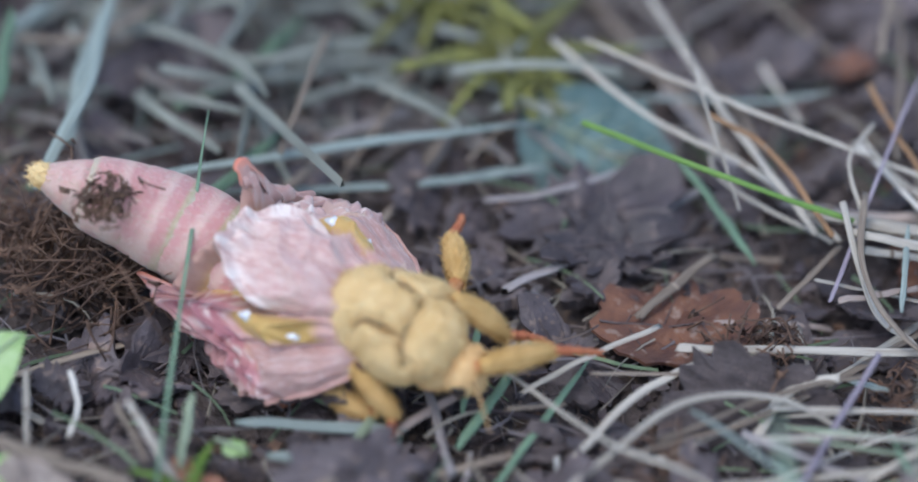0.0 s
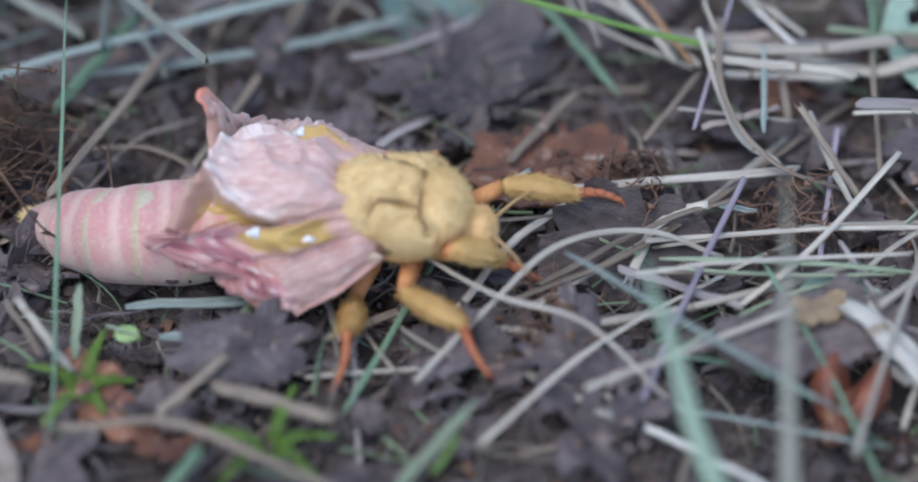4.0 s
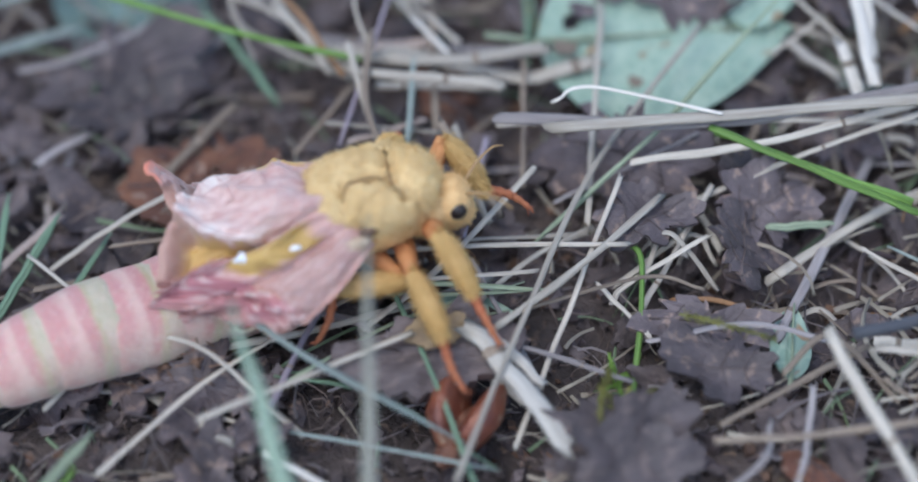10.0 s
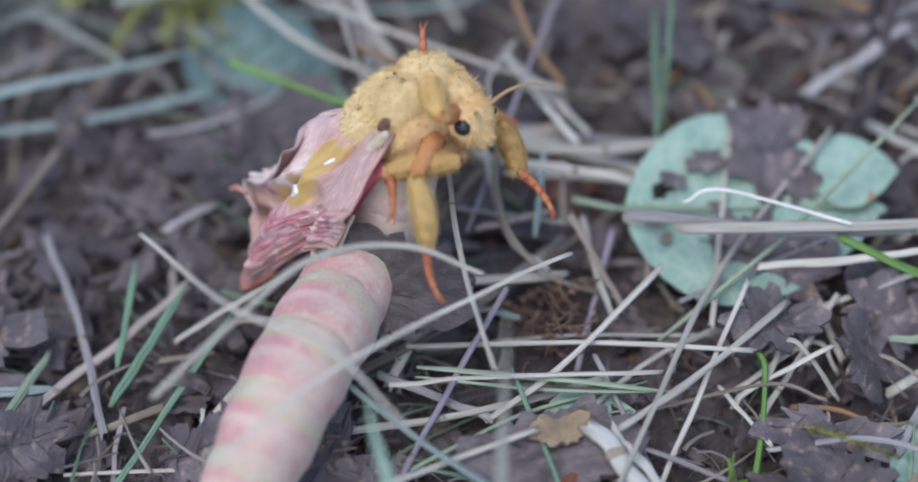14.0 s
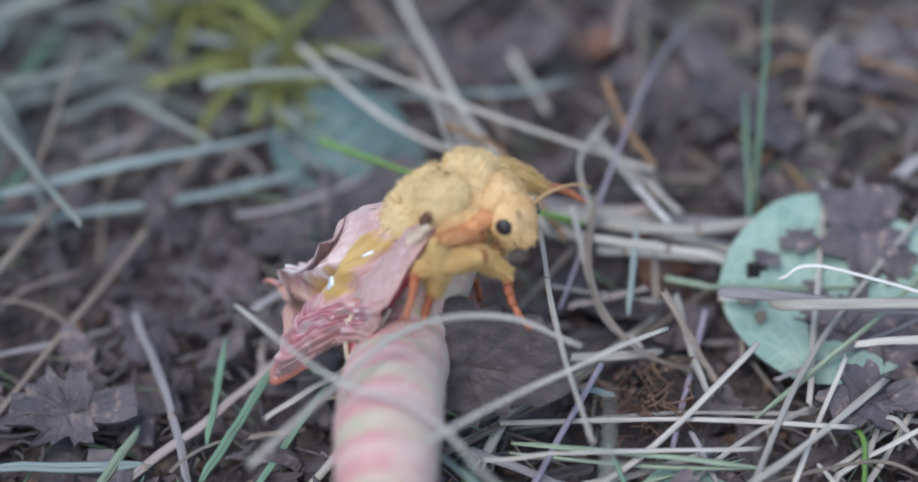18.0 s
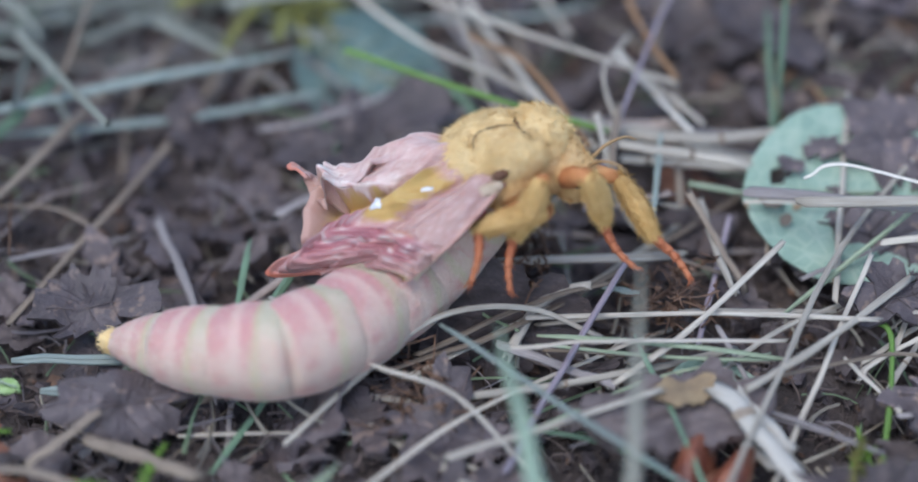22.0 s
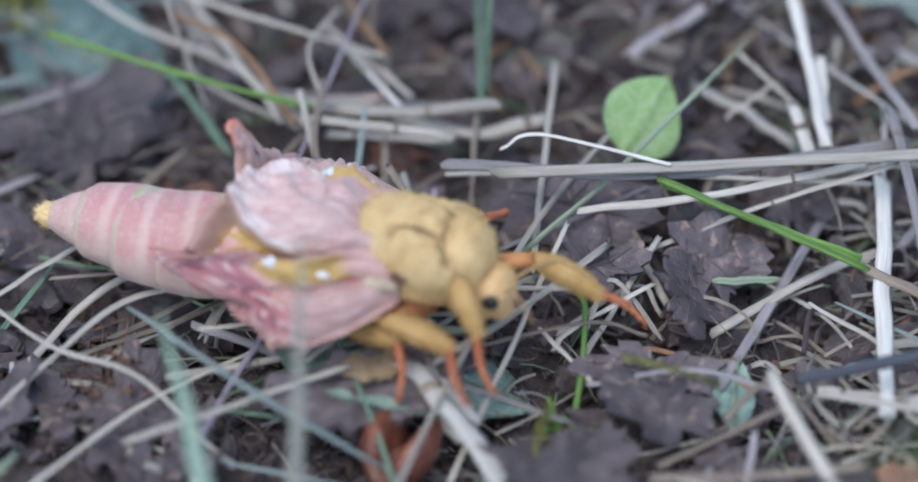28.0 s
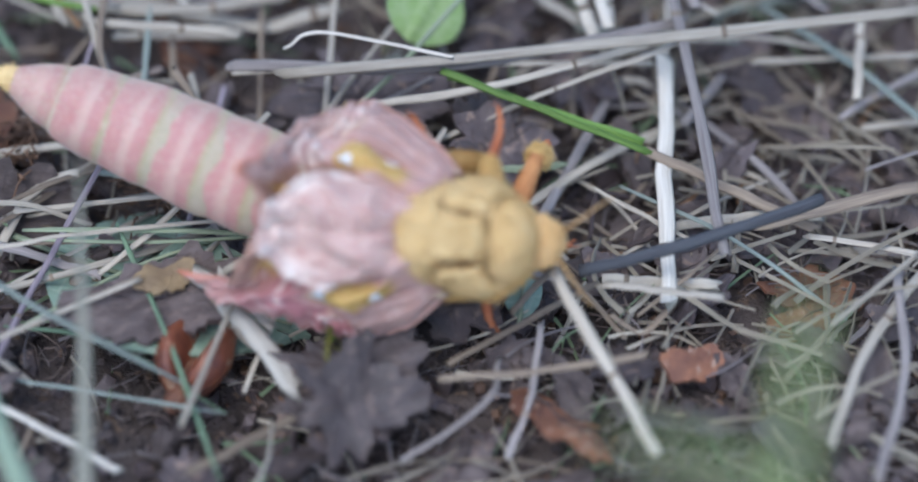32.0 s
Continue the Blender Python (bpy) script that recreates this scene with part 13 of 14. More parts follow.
    walk(legs["middle_right"][2], [
        (0, mm(2.3, -5.1, -2.6, 39, 37, -66)),
        (0.25, mm(2.5, -5.7, -2.5, 38, 33, -68)),
        (0.5, mm(2.7, -7.2, -1.9, 36, 26, -72)),
        (0.75, mm(2.7, -8.5, -1.2, 35, 21, -76)),
        (1, mm(2.6, -9.1, -1.1, 35, 20, -77)),
        (1.25, mm(2.9, -9.0, -1.4, 36, 22, -74)),
        (1.5, mm(3.5, -8.6, -1.8, 39, 24, -68)),
        (1.75, mm(4.1, -8.2, -2.1, 42, 27, -62)),
        (2, mm(4.4, -7.9, -2.3, 44, 28, -59)),
        (2.25, mm(4.2, -8.8, -2.5, 41, 29, -63)),
        (2.5, mm(4.0, -9.5, -2.7, 38, 30, -68)),
        (2.75, mm(4.1, -9.5, -2.7, 39, 29, -67)),
        (3, mm(4.3, -9.3, -2.5, 40, 28, -65)),
        (3.25, mm(4.7, -9.1, -2.4, 41, 27, -62)),
        (3.5, mm(5.1, -8.8, -2.1, 42, 26, -59)),
        (3.75, mm(5.4, -8.5, -1.9, 45, 25, -55)),
        (4, mm(5.7, -8.3, -1.8, 46, 24, -52)),
        (4.25, mm(5.9, -8.1, -1.7, 46, 23, -50)),
        (4.5, mm(6.0, -8.0, -1.5, 46, 23, -49)),
        (4.75, mm(3.6, -5.8, -1.6, 43, 23, -54)),
        (5, mm(1.6, -3.2, -1.5, 39, 24, -60)),
        (5.25, mm(1.8, -3.7, -1.5, 38, 22, -63)),
        (5.5, mm(2.0, -4.7, -1.3, 36, 19, -70)),
        (5.75, mm(1.9, -5.8, -0.9, 34, 16, -76)),
        (6, mm(1.8, -6.3, -0.8, 33, 15, -79)),
        (6.25, mm(1.4, -7.0, -0.8, 32, 16, -85)),
        (6.5, mm(0.2, -8.5, -1.1, 28, 20, -97)),
        (6.75, mm(-1.6, -9.7, -1.6, 24, 23, -109)),
        (7, mm(-2.6, -10.0, -1.9, 22, 25, -115)),
        (7.25, mm(-1.5, -9.5, -2.3, 24, 27, -109)),
        (7.5, mm(0.4, -7.9, -2.7, 32, 32, -96)),
        (7.75, mm(1.5, -5.9, -2.7, 40, 36, -82)),
        (8, mm(1.7, -4.9, -2.6, 44, 37, -76)),
        (8.25, mm(1.3, -4.8, -2.4, 40, 35, -83)),
        (8.5, mm(1.0, -4.6, -2.2, 36, 33, -89)),
        (8.75, mm(1.1, -4.6, -2.2, 36, 34, -89)),
        (9, mm(1.1, -4.5, -2.2, 37, 35, -87)),
        (9.25, mm(1.2, -4.4, -2.5, 38, 38, -86)),
        (9.5, mm(1.2, -4.2, -2.7, 40, 41, -85)),
        (9.75, mm(1.7, -6.9, -4.4, 42, 45, -81)),
        (10, mm(2.5, -9.1, -6.7, 45, 51, -78)),
        (10.25, mm(2.1, -9.0, -7.0, 43, 52, -80)),
        (10.5, mm(1.4, -8.9, -7.4, 39, 54, -87)),
        (10.75, mm(0.7, -8.7, -7.7, 34, 55, -92)),
        (11, mm(0.3, -8.7, -7.7, 30, 56, -97)),
        (11.25, mm(0.3, -8.5, -7.8, 30, 56, -97)),
        (11.5, mm(0.2, -8.0, -8.1, 29, 60, -98)),
        (11.75, mm(0.2, -7.6, -8.3, 28, 62, -99)),
        (12, mm(0.1, -7.3, -8.2, 28, 62, -99)),
        (12.25, mm(-0.4, -7.1, -8.0, 21, 62, -106)),
        (12.5, mm(-1.5, -6.0, -7.5, 7, 62, -123)),
        (12.75, mm(-2.2, -5.1, -6.7, -4, 60, -137)),
        (13, mm(-2.4, -4.8, -6.1, -7, 58, -142)),
        (13.25, mm(-2.6, -4.8, -6.5, -8, 59, -143)),
        (13.5, mm(-3.2, -4.9, -7.3, -11, 60, -146)),
        (13.75, mm(-3.7, -4.9, -8.1, -13, 61, -149)),
        (14, mm(-3.9, -4.9, -8.5, -15, 61, -151)),
        (14.25, mm(-4.2, -4.5, -7.6, -18, 58, -155)),
        (14.5, mm(-4.3, -4.2, -6.6, -21, 54, -159)),
        (14.75, mm(-4.3, -4.2, -6.7, -21, 55, -159)),
        (15, mm(-4.3, -4.2, -6.9, -21, 56, -159)),
        (15.25, mm(-4.3, -4.1, -7.1, -22, 57, -159)),
        (15.5, mm(-4.2, -4.1, -7.4, -22, 58, -159)),
        (15.75, mm(-4.2, -4.0, -7.6, -22, 59, -159)),
        (16, mm(-4.1, -4.0, -7.9, -22, 60, -160)),
        (16.25, mm(-4.1, -4.0, -8.0, -22, 61, -160)),
        (16.5, mm(-4.0, -3.9, -8.1, -22, 61, -160)),
        (16.75, mm(-4.1, -3.2, -6.2, -29, 54, -168)),
        (17, mm(-3.7, -2.6, -4.4, -33, 46, -174)),
        (17.25, mm(-3.7, -2.6, -4.3, -33, 46, -174)),
        (17.5, mm(-3.8, -2.7, -4.2, -32, 45, -173)),
        (17.75, mm(-3.9, -2.8, -4.1, -32, 43, -172)),
        (18, mm(-4.0, -2.9, -4.0, -31, 43, -171)),
        (18.25, mm(-4.0, -2.8, -3.9, -32, 42, -172)),
        (18.5, mm(-4.0, -2.8, -3.8, -32, 41, -172)),
        (18.75, mm(-4.0, -2.8, -3.6, -32, 40, -172)),
        (19, mm(-4.0, -2.8, -3.5, -32, 39, -172)),
        (19.25, mm(-3.5, -2.8, -4.2, -31, 45, -171)),
        (19.5, mm(-2.2, -2.9, -5.3, -26, 59, -166)),
        (19.75, mm(-0.7, -2.8, -5.7, -16, 72, -156)),
        (20, mm(-0.0, -2.8, -5.7, -6, 78, -146)),
        (20.25, mm(0.1, -2.9, -5.5, -0, 77, -140)),
        (20.5, mm(0.2, -3.1, -5.1, 9, 75, -130)),
        (20.75, mm(0.3, -3.2, -4.7, 17, 72, -122)),
        (21, mm(0.3, -3.3, -4.5, 19, 71, -119)),
        (21.25, mm(0.1, -3.4, -4.5, 14, 69, -125)),
        (21.5, mm(-0.5, -3.7, -4.6, 7, 63, -133)),
        (21.75, mm(-1.2, -4.0, -4.5, 2, 57, -139)),
        (22, mm(-1.5, -4.1, -4.4, -0, 54, -141)),
        (22.25, mm(-1.3, -4.3, -4.8, 2, 56, -137)),
        (22.5, mm(-0.9, -5.0, -5.4, 12, 58, -124)),
        (22.75, mm(-0.1, -5.7, -5.7, 25, 58, -109)),
        (23, mm(0.3, -5.9, -5.9, 31, 58, -102)),
        (23.25, mm(0.2, -5.2, -5.7, 28, 60, -104)),
        (23.5, mm(0.2, -4.2, -4.4, 23, 56, -109)),
        (23.75, mm(0.4, -3.0, -3.3, 18, 51, -114)),
        (24, mm(0.6, -2.2, -3.1, 15, 52, -116)),
        (24.25, mm(0.6, -2.8, -3.3, 22, 52, -107)),
        (24.5, mm(1.1, -4.0, -4.0, 36, 52, -89)),
        (24.75, mm(2.1, -5.0, -4.5, 51, 49, -70)),
        (25, mm(2.7, -5.6, -4.7, 56, 48, -64)),
        (25.25, mm(3.0, -6.2, -4.5, 55, 45, -62)),
        (25.5, mm(3.6, -7.0, -4.7, 56, 44, -60)),
        (25.75, mm(4.4, -7.6, -5.0, 57, 44, -57)),
        (26, mm(4.7, -8.1, -4.9, 56, 42, -57)),
        (26.25, mm(4.7, -8.3, -5.2, 56, 43, -58)),
        (26.5, mm(4.7, -8.7, -5.6, 56, 44, -59)),
        (26.75, mm(4.7, -8.5, -5.5, 58, 44, -58)),
        (27, mm(4.6, -8.1, -5.2, 58, 44, -58)),
        (27.25, mm(4.4, -7.6, -4.8, 59, 43, -55)),
        (27.5, mm(4.2, -6.9, -4.3, 60, 40, -54)),
        (27.75, mm(3.9, -6.3, -3.9, 62, 40, -53)),
        (28, mm(3.7, -5.7, -3.5, 62, 38, -52)),
        (28.25, mm(3.5, -5.3, -3.4, 61, 37, -51)),
        (28.5, mm(3.4, -5.2, -3.3, 62, 38, -51)),
        (28.75, mm(5.9, -5.6, -3.3, 72, 33, -33)),
        (29, mm(8.8, -4.9, -2.9, 78, 29, -17)),
        (29.25, mm(7.7, -4.5, -3.2, 79, 30, -18)),
        (29.5, mm(5.3, -3.7, -3.2, 79, 33, -20)),
        (29.75, mm(3.1, -3.0, -2.5, 71, 34, -26)),
        (30, mm(2.2, -2.7, -2.0, 65, 32, -30)),
        (30.25, mm(2.7, -3.3, -1.9, 61, 29, -36)),
        (30.5, mm(3.4, -4.8, -1.6, 54, 24, -48)),
        (30.75, mm(3.6, -6.4, -2.2, 57, 26, -58)),
        (31, mm(3.4, -6.8, -3.2, 59, 34, -61)),
        (31.25, mm(3.1, -4.7, -5.5, 75, 54, -51)),
        (31.5, mm(2.5, -1.3, -6.4, 123, 72, -6)),
        (31.75, mm(1.9, -3.0, -4.7, 67, 64, -58)),
        (32, mm(1.7, -4.3, -2.9, 47, 42, -74)),
    ])
    walk(legs["hind_left"][0], [
        (0, mm(-1.8, 2.1, -2.8, 83, 51, 7)),
        (0.5, mm(-1.8, 2.1, -2.8, 124, 8, 54)),
        (1, mm(-1.8, 2.4, -2.6, 127, 56, 27)),
        (1.5, mm(-1.8, 2.5, -2.5, 150, 3, 47)),
        (2, mm(-1.8, 2.5, -2.4, 151, 40, 39)),
        (2.5, mm(-1.8, 2.4, -2.6, 150, 12, 34)),
        (3, mm(-1.8, 2.4, -2.6, 150, 14, 30)),
        (3.5, mm(-1.8, 2.4, -2.6, 148, 22, 24)),
        (4, mm(-1.8, 2.4, -2.6, 145, 35, 17)),
        (4.5, mm(-1.8, 2.4, -2.6, 144, 46, 15)),
        (5, mm(-1.8, 2.1, -2.8, 152, 7, 55)),
        (5.25, mm(-1.8, 2.1, -2.8, 147, 35, 40)),
        (5.5, mm(-1.8, 2.1, -2.8, 127, 59, 11)),
        (6, mm(-1.8, 2.1, -2.8, 154, 8, 51)),
        (6.5, mm(-1.8, 2.1, -2.8, 143, 52, 26)),
        (7, mm(-1.8, 2.1, -2.8, 155, 11, 40)),
        (7.5, mm(-1.8, 2.1, -2.8, 156, 36, 38)),
        (8, mm(-1.8, 2.1, -2.8, 151, 20, 26)),
        (8.5, mm(-1.8, 2.1, -2.8, 158, 21, 47)),
        (9, mm(-1.8, 2.1, -2.8, 136, 38, 13)),
        (9.5, mm(-1.8, 2.3, -2.6, 151, 7, 53)),
        (10, mm(-1.8, 2.7, -2.3, 140, 47, 21)),
        (10.5, mm(-1.8, 2.7, -2.2, 156, -3, 54)),
        (11, mm(-1.8, 2.6, -2.2, 151, 52, 36)),
        (11.5, mm(-1.8, 2.7, -2.3, 161, 1, 46)),
        (12, mm(-1.8, 2.6, -2.4, 160, 40, 40)),
        (12.5, mm(-1.8, 2.4, -2.5, 158, 12, 34)),
        (13, mm(-1.8, 2.1, -2.8, 157, 28, 42)),
        (13.5, mm(-1.8, 2.1, -2.8, 144, 28, 19)),
        (14, mm(-1.8, 2.1, -2.8, 152, 15, 51)),
        (14.5, mm(-1.8, 2.1, -2.8, 125, 47, 9)),
        (15, mm(-1.8, 2.1, -2.8, 127, 49, 11)),
        (15.5, mm(-1.8, 2.1, -2.8, 131, 51, 17)),
        (16, mm(-1.8, 2.1, -2.8, 136, 52, 23)),
        (16.5, mm(-1.8, 2.1, -2.8, 139, 52, 26)),
        (17, mm(-1.8, 2.1, -2.8, 152, 11, 40)),
        (17.5, mm(-1.8, 2.1, -2.8, 153, 36, 38)),
        (18, mm(-1.8, 2.1, -2.8, 148, 20, 26)),
        (18.5, mm(-1.8, 2.1, -2.8, 154, 21, 47)),
        (19, mm(-1.8, 2.1, -2.8, 133, 38, 13)),
        (19.5, mm(-1.8, 2.1, -2.8, 146, 11, 53)),
        (20, mm(-1.8, 2.1, -2.8, 120, 51, 7)),
        (20.5, mm(-1.8, 2.1, -2.8, 146, 8, 54)),
        (21, mm(-1.8, 2.1, -2.8, 131, 58, 19)),
        (21.5, mm(-1.8, 2.1, -2.8, 153, 9, 46)),
        (22, mm(-1.8, 2.1, -2.8, 149, 45, 32)),
        (22.5, mm(-1.8, 2.4, -2.6, 157, 12, 34)),
        (23, mm(-1.8, 2.5, -2.5, 164, 22, 45)),
        (23.5, mm(-1.8, 3.0, -1.9, 165, 19, 28)),
        (24, mm(-1.8, 3.3, -1.2, 173, -11, 52)),
        (24.5, mm(-1.8, 3.2, -1.4, 162, 35, 34)),
        (25, mm(-1.8, 3.2, -1.6, 161, -14, 54)),
        (25.25, mm(-1.8, 3.0, -1.8, 161, 18, 47)),
        (25.5, mm(-1.8, 2.9, -1.9, 154, 51, 37)),
        (26, mm(-1.8, 2.6, -2.3, 161, -2, 51)),
        (26.5, mm(-1.8, 2.9, -2.1, 163, 43, 41)),
        (27, mm(-1.8, 2.9, -2.0, 163, 35, 41)),
        (27.5, mm(-1.8, 2.8, -2.0, 165, 21, 43)),
        (28, mm(-1.8, 2.9, -2.0, 166, 10, 47)),
        (28.5, mm(-1.8, 2.9, -1.9, 167, 6, 51)),
        (29, mm(-1.8, 2.8, -2.2, 149, 34, 23)),
        (29.5, mm(-1.8, 2.8, -2.1, 155, -2, 54)),
        (30, mm(-1.8, 2.3, -2.6, 125, 50, 12)),
        (30.5, mm(-1.8, 2.2, -2.7, 147, 6, 54)),
        (31, mm(-1.8, 3.0, -1.8, 161, 47, 44)),
        (31.5, mm(-1.8, 3.4, 0.7, -158, -35, 33)),
        (32, mm(-1.8, 2.6, -2.4, 160, 39, 39)),
    ])
    walk(legs["hind_left"][1], [
        (0, mm(0.9, 2.4, -6.1, 123, -41, 151)),
        (0.5, mm(0.7, 5.5, -3.4, 99, -5, -172)),
        (1, mm(0.4, 3.5, -6.1, 97, -53, 163)),
        (1.5, mm(1.2, 5.5, -2.8, 71, -6, -174)),
        (2, mm(0.8, 4.6, -5.1, 67, -44, -180)),
        (2.5, mm(1.7, 4.8, -3.4, 67, -12, 179)),
        (3, mm(1.8, 4.5, -3.5, 67, -14, 178)),
        (3.5, mm(1.9, 4.1, -4.1, 69, -21, 172)),
        (4, mm(1.5, 3.4, -5.1, 71, -33, 165)),
        (4.5, mm(1.1, 3.1, -5.7, 74, -41, 159)),
        (5, mm(0.7, 5.6, -3.4, 59, -5, -172)),
        (5.5, mm(0.4, 2.5, -6.5, 67, -49, 150)),
        (6, mm(0.9, 5.4, -3.4, 41, -5, -173)),
        (6.5, mm(0.6, 3.3, -6.2, 46, -48, 164)),
        (7, mm(1.4, 4.8, -3.6, 32, -9, -178)),
        (7.5, mm(1.0, 4.2, -5.3, 31, -36, 178)),
        (8, mm(1.8, 3.8, -4.3, 32, -17, 173)),
        (8.5, mm(0.9, 5.0, -4.3, 28, -21, -174)),
        (9, mm(1.5, 2.9, -5.5, 42, -32, 161)),
        (9.5, mm(0.7, 5.8, -3.1, 29, -9, -171)),
        (10, mm(0.9, 3.7, -5.4, 35, -46, 163)),
        (10.5, mm(0.7, 6.1, -2.0, 22, -3, -171)),
        (11, mm(0.4, 4.2, -5.6, 28, -54, 173)),
        (11.5, mm(1.2, 5.7, -2.3, 18, -5, -173)),
        (12, mm(0.8, 4.7, -5.1, 18, -44, -178)),
        (12.5, mm(1.7, 4.8, -3.4, 21, -12, 179)),
        (13, mm(1.0, 4.7, -4.8, 24, -28, -177)),
        (13.5, mm(1.8, 3.3, -4.8, 31, -24, 167)),
        (14, mm(0.8, 5.3, -3.9, 26, -15, -173)),
        (14.5, mm(1.1, 2.5, -6.0, 46, -39, 154)),
        (15, mm(1.0, 2.6, -6.0, 45, -41, 155)),
        (15.5, mm(0.8, 2.9, -6.1, 43, -44, 159)),
        (16, mm(0.6, 3.1, -6.2, 40, -47, 162)),
        (16.5, mm(0.6, 3.3, -6.2, 38, -48, 164)),
        (17, mm(1.4, 4.8, -3.6, 26, -9, -178)),
        (17.5, mm(1.0, 4.2, -5.3, 26, -36, 178)),
        (18, mm(1.8, 3.8, -4.3, 26, -17, 173)),
        (18.5, mm(0.9, 5.0, -4.3, 22, -21, -174)),
        (19, mm(1.5, 2.9, -5.5, 36, -32, 161)),
        (19.5, mm(0.7, 5.5, -3.6, 29, -10, -172)),
        (20, mm(0.9, 2.4, -6.1, 49, -41, 151)),
        (20.5, mm(0.7, 5.5, -3.4, 35, -5, -172)),
        (21, mm(0.4, 2.8, -6.4, 48, -51, 156)),
        (21.5, mm(1.2, 5.1, -3.5, 29, -7, -175)),
        (22, mm(0.8, 3.7, -5.8, 32, -43, 172)),
        (22.5, mm(1.7, 4.8, -3.4, 20, -12, 179)),
        (23, mm(1.0, 5.3, -4.0, 13, -27, -172)),
        (23.5, mm(1.8, 4.8, -3.3, 8, -27, 177)),
        (24, mm(0.8, 6.6, -0.3, -7, -9, -166)),
        (24.5, mm(1.1, 5.2, -4.0, 5, -46, -179)),
        (25, mm(0.7, 6.5, -0.6, 7, -1, -171)),
        (25.5, mm(0.4, 4.5, -5.3, 21, -55, 174)),
        (26, mm(0.9, 6.0, -2.1, 18, -3, -173)),
        (26.5, mm(0.6, 4.9, -4.9, 13, -50, -177)),
        (27, mm(0.9, 5.2, -4.4, 11, -43, -175)),
        (27.5, mm(1.2, 5.6, -3.5, 8, -30, -172)),
        (28, mm(1.1, 6.0, -2.7, 7, -22, -168)),
        (28.5, mm(0.9, 6.2, -2.4, 6, -18, -167)),
        (29, mm(1.5, 4.1, -4.6, 24, -36, 170)),
        (29.5, mm(0.7, 6.3, -2.0, 17, -7, -169)),
        (30, mm(0.9, 2.8, -5.9, 47, -43, 154)),
        (30.5, mm(0.7, 5.6, -3.2, 34, -5, -172)),
        (31, mm(0.4, 5.0, -4.9, 13, -54, -175)),
        (31.5, mm(1.2, 5.4, 3.1, -34, 1, -172)),
        (32, mm(0.8, 4.7, -5.1, 18, -44, -179)),
    ])
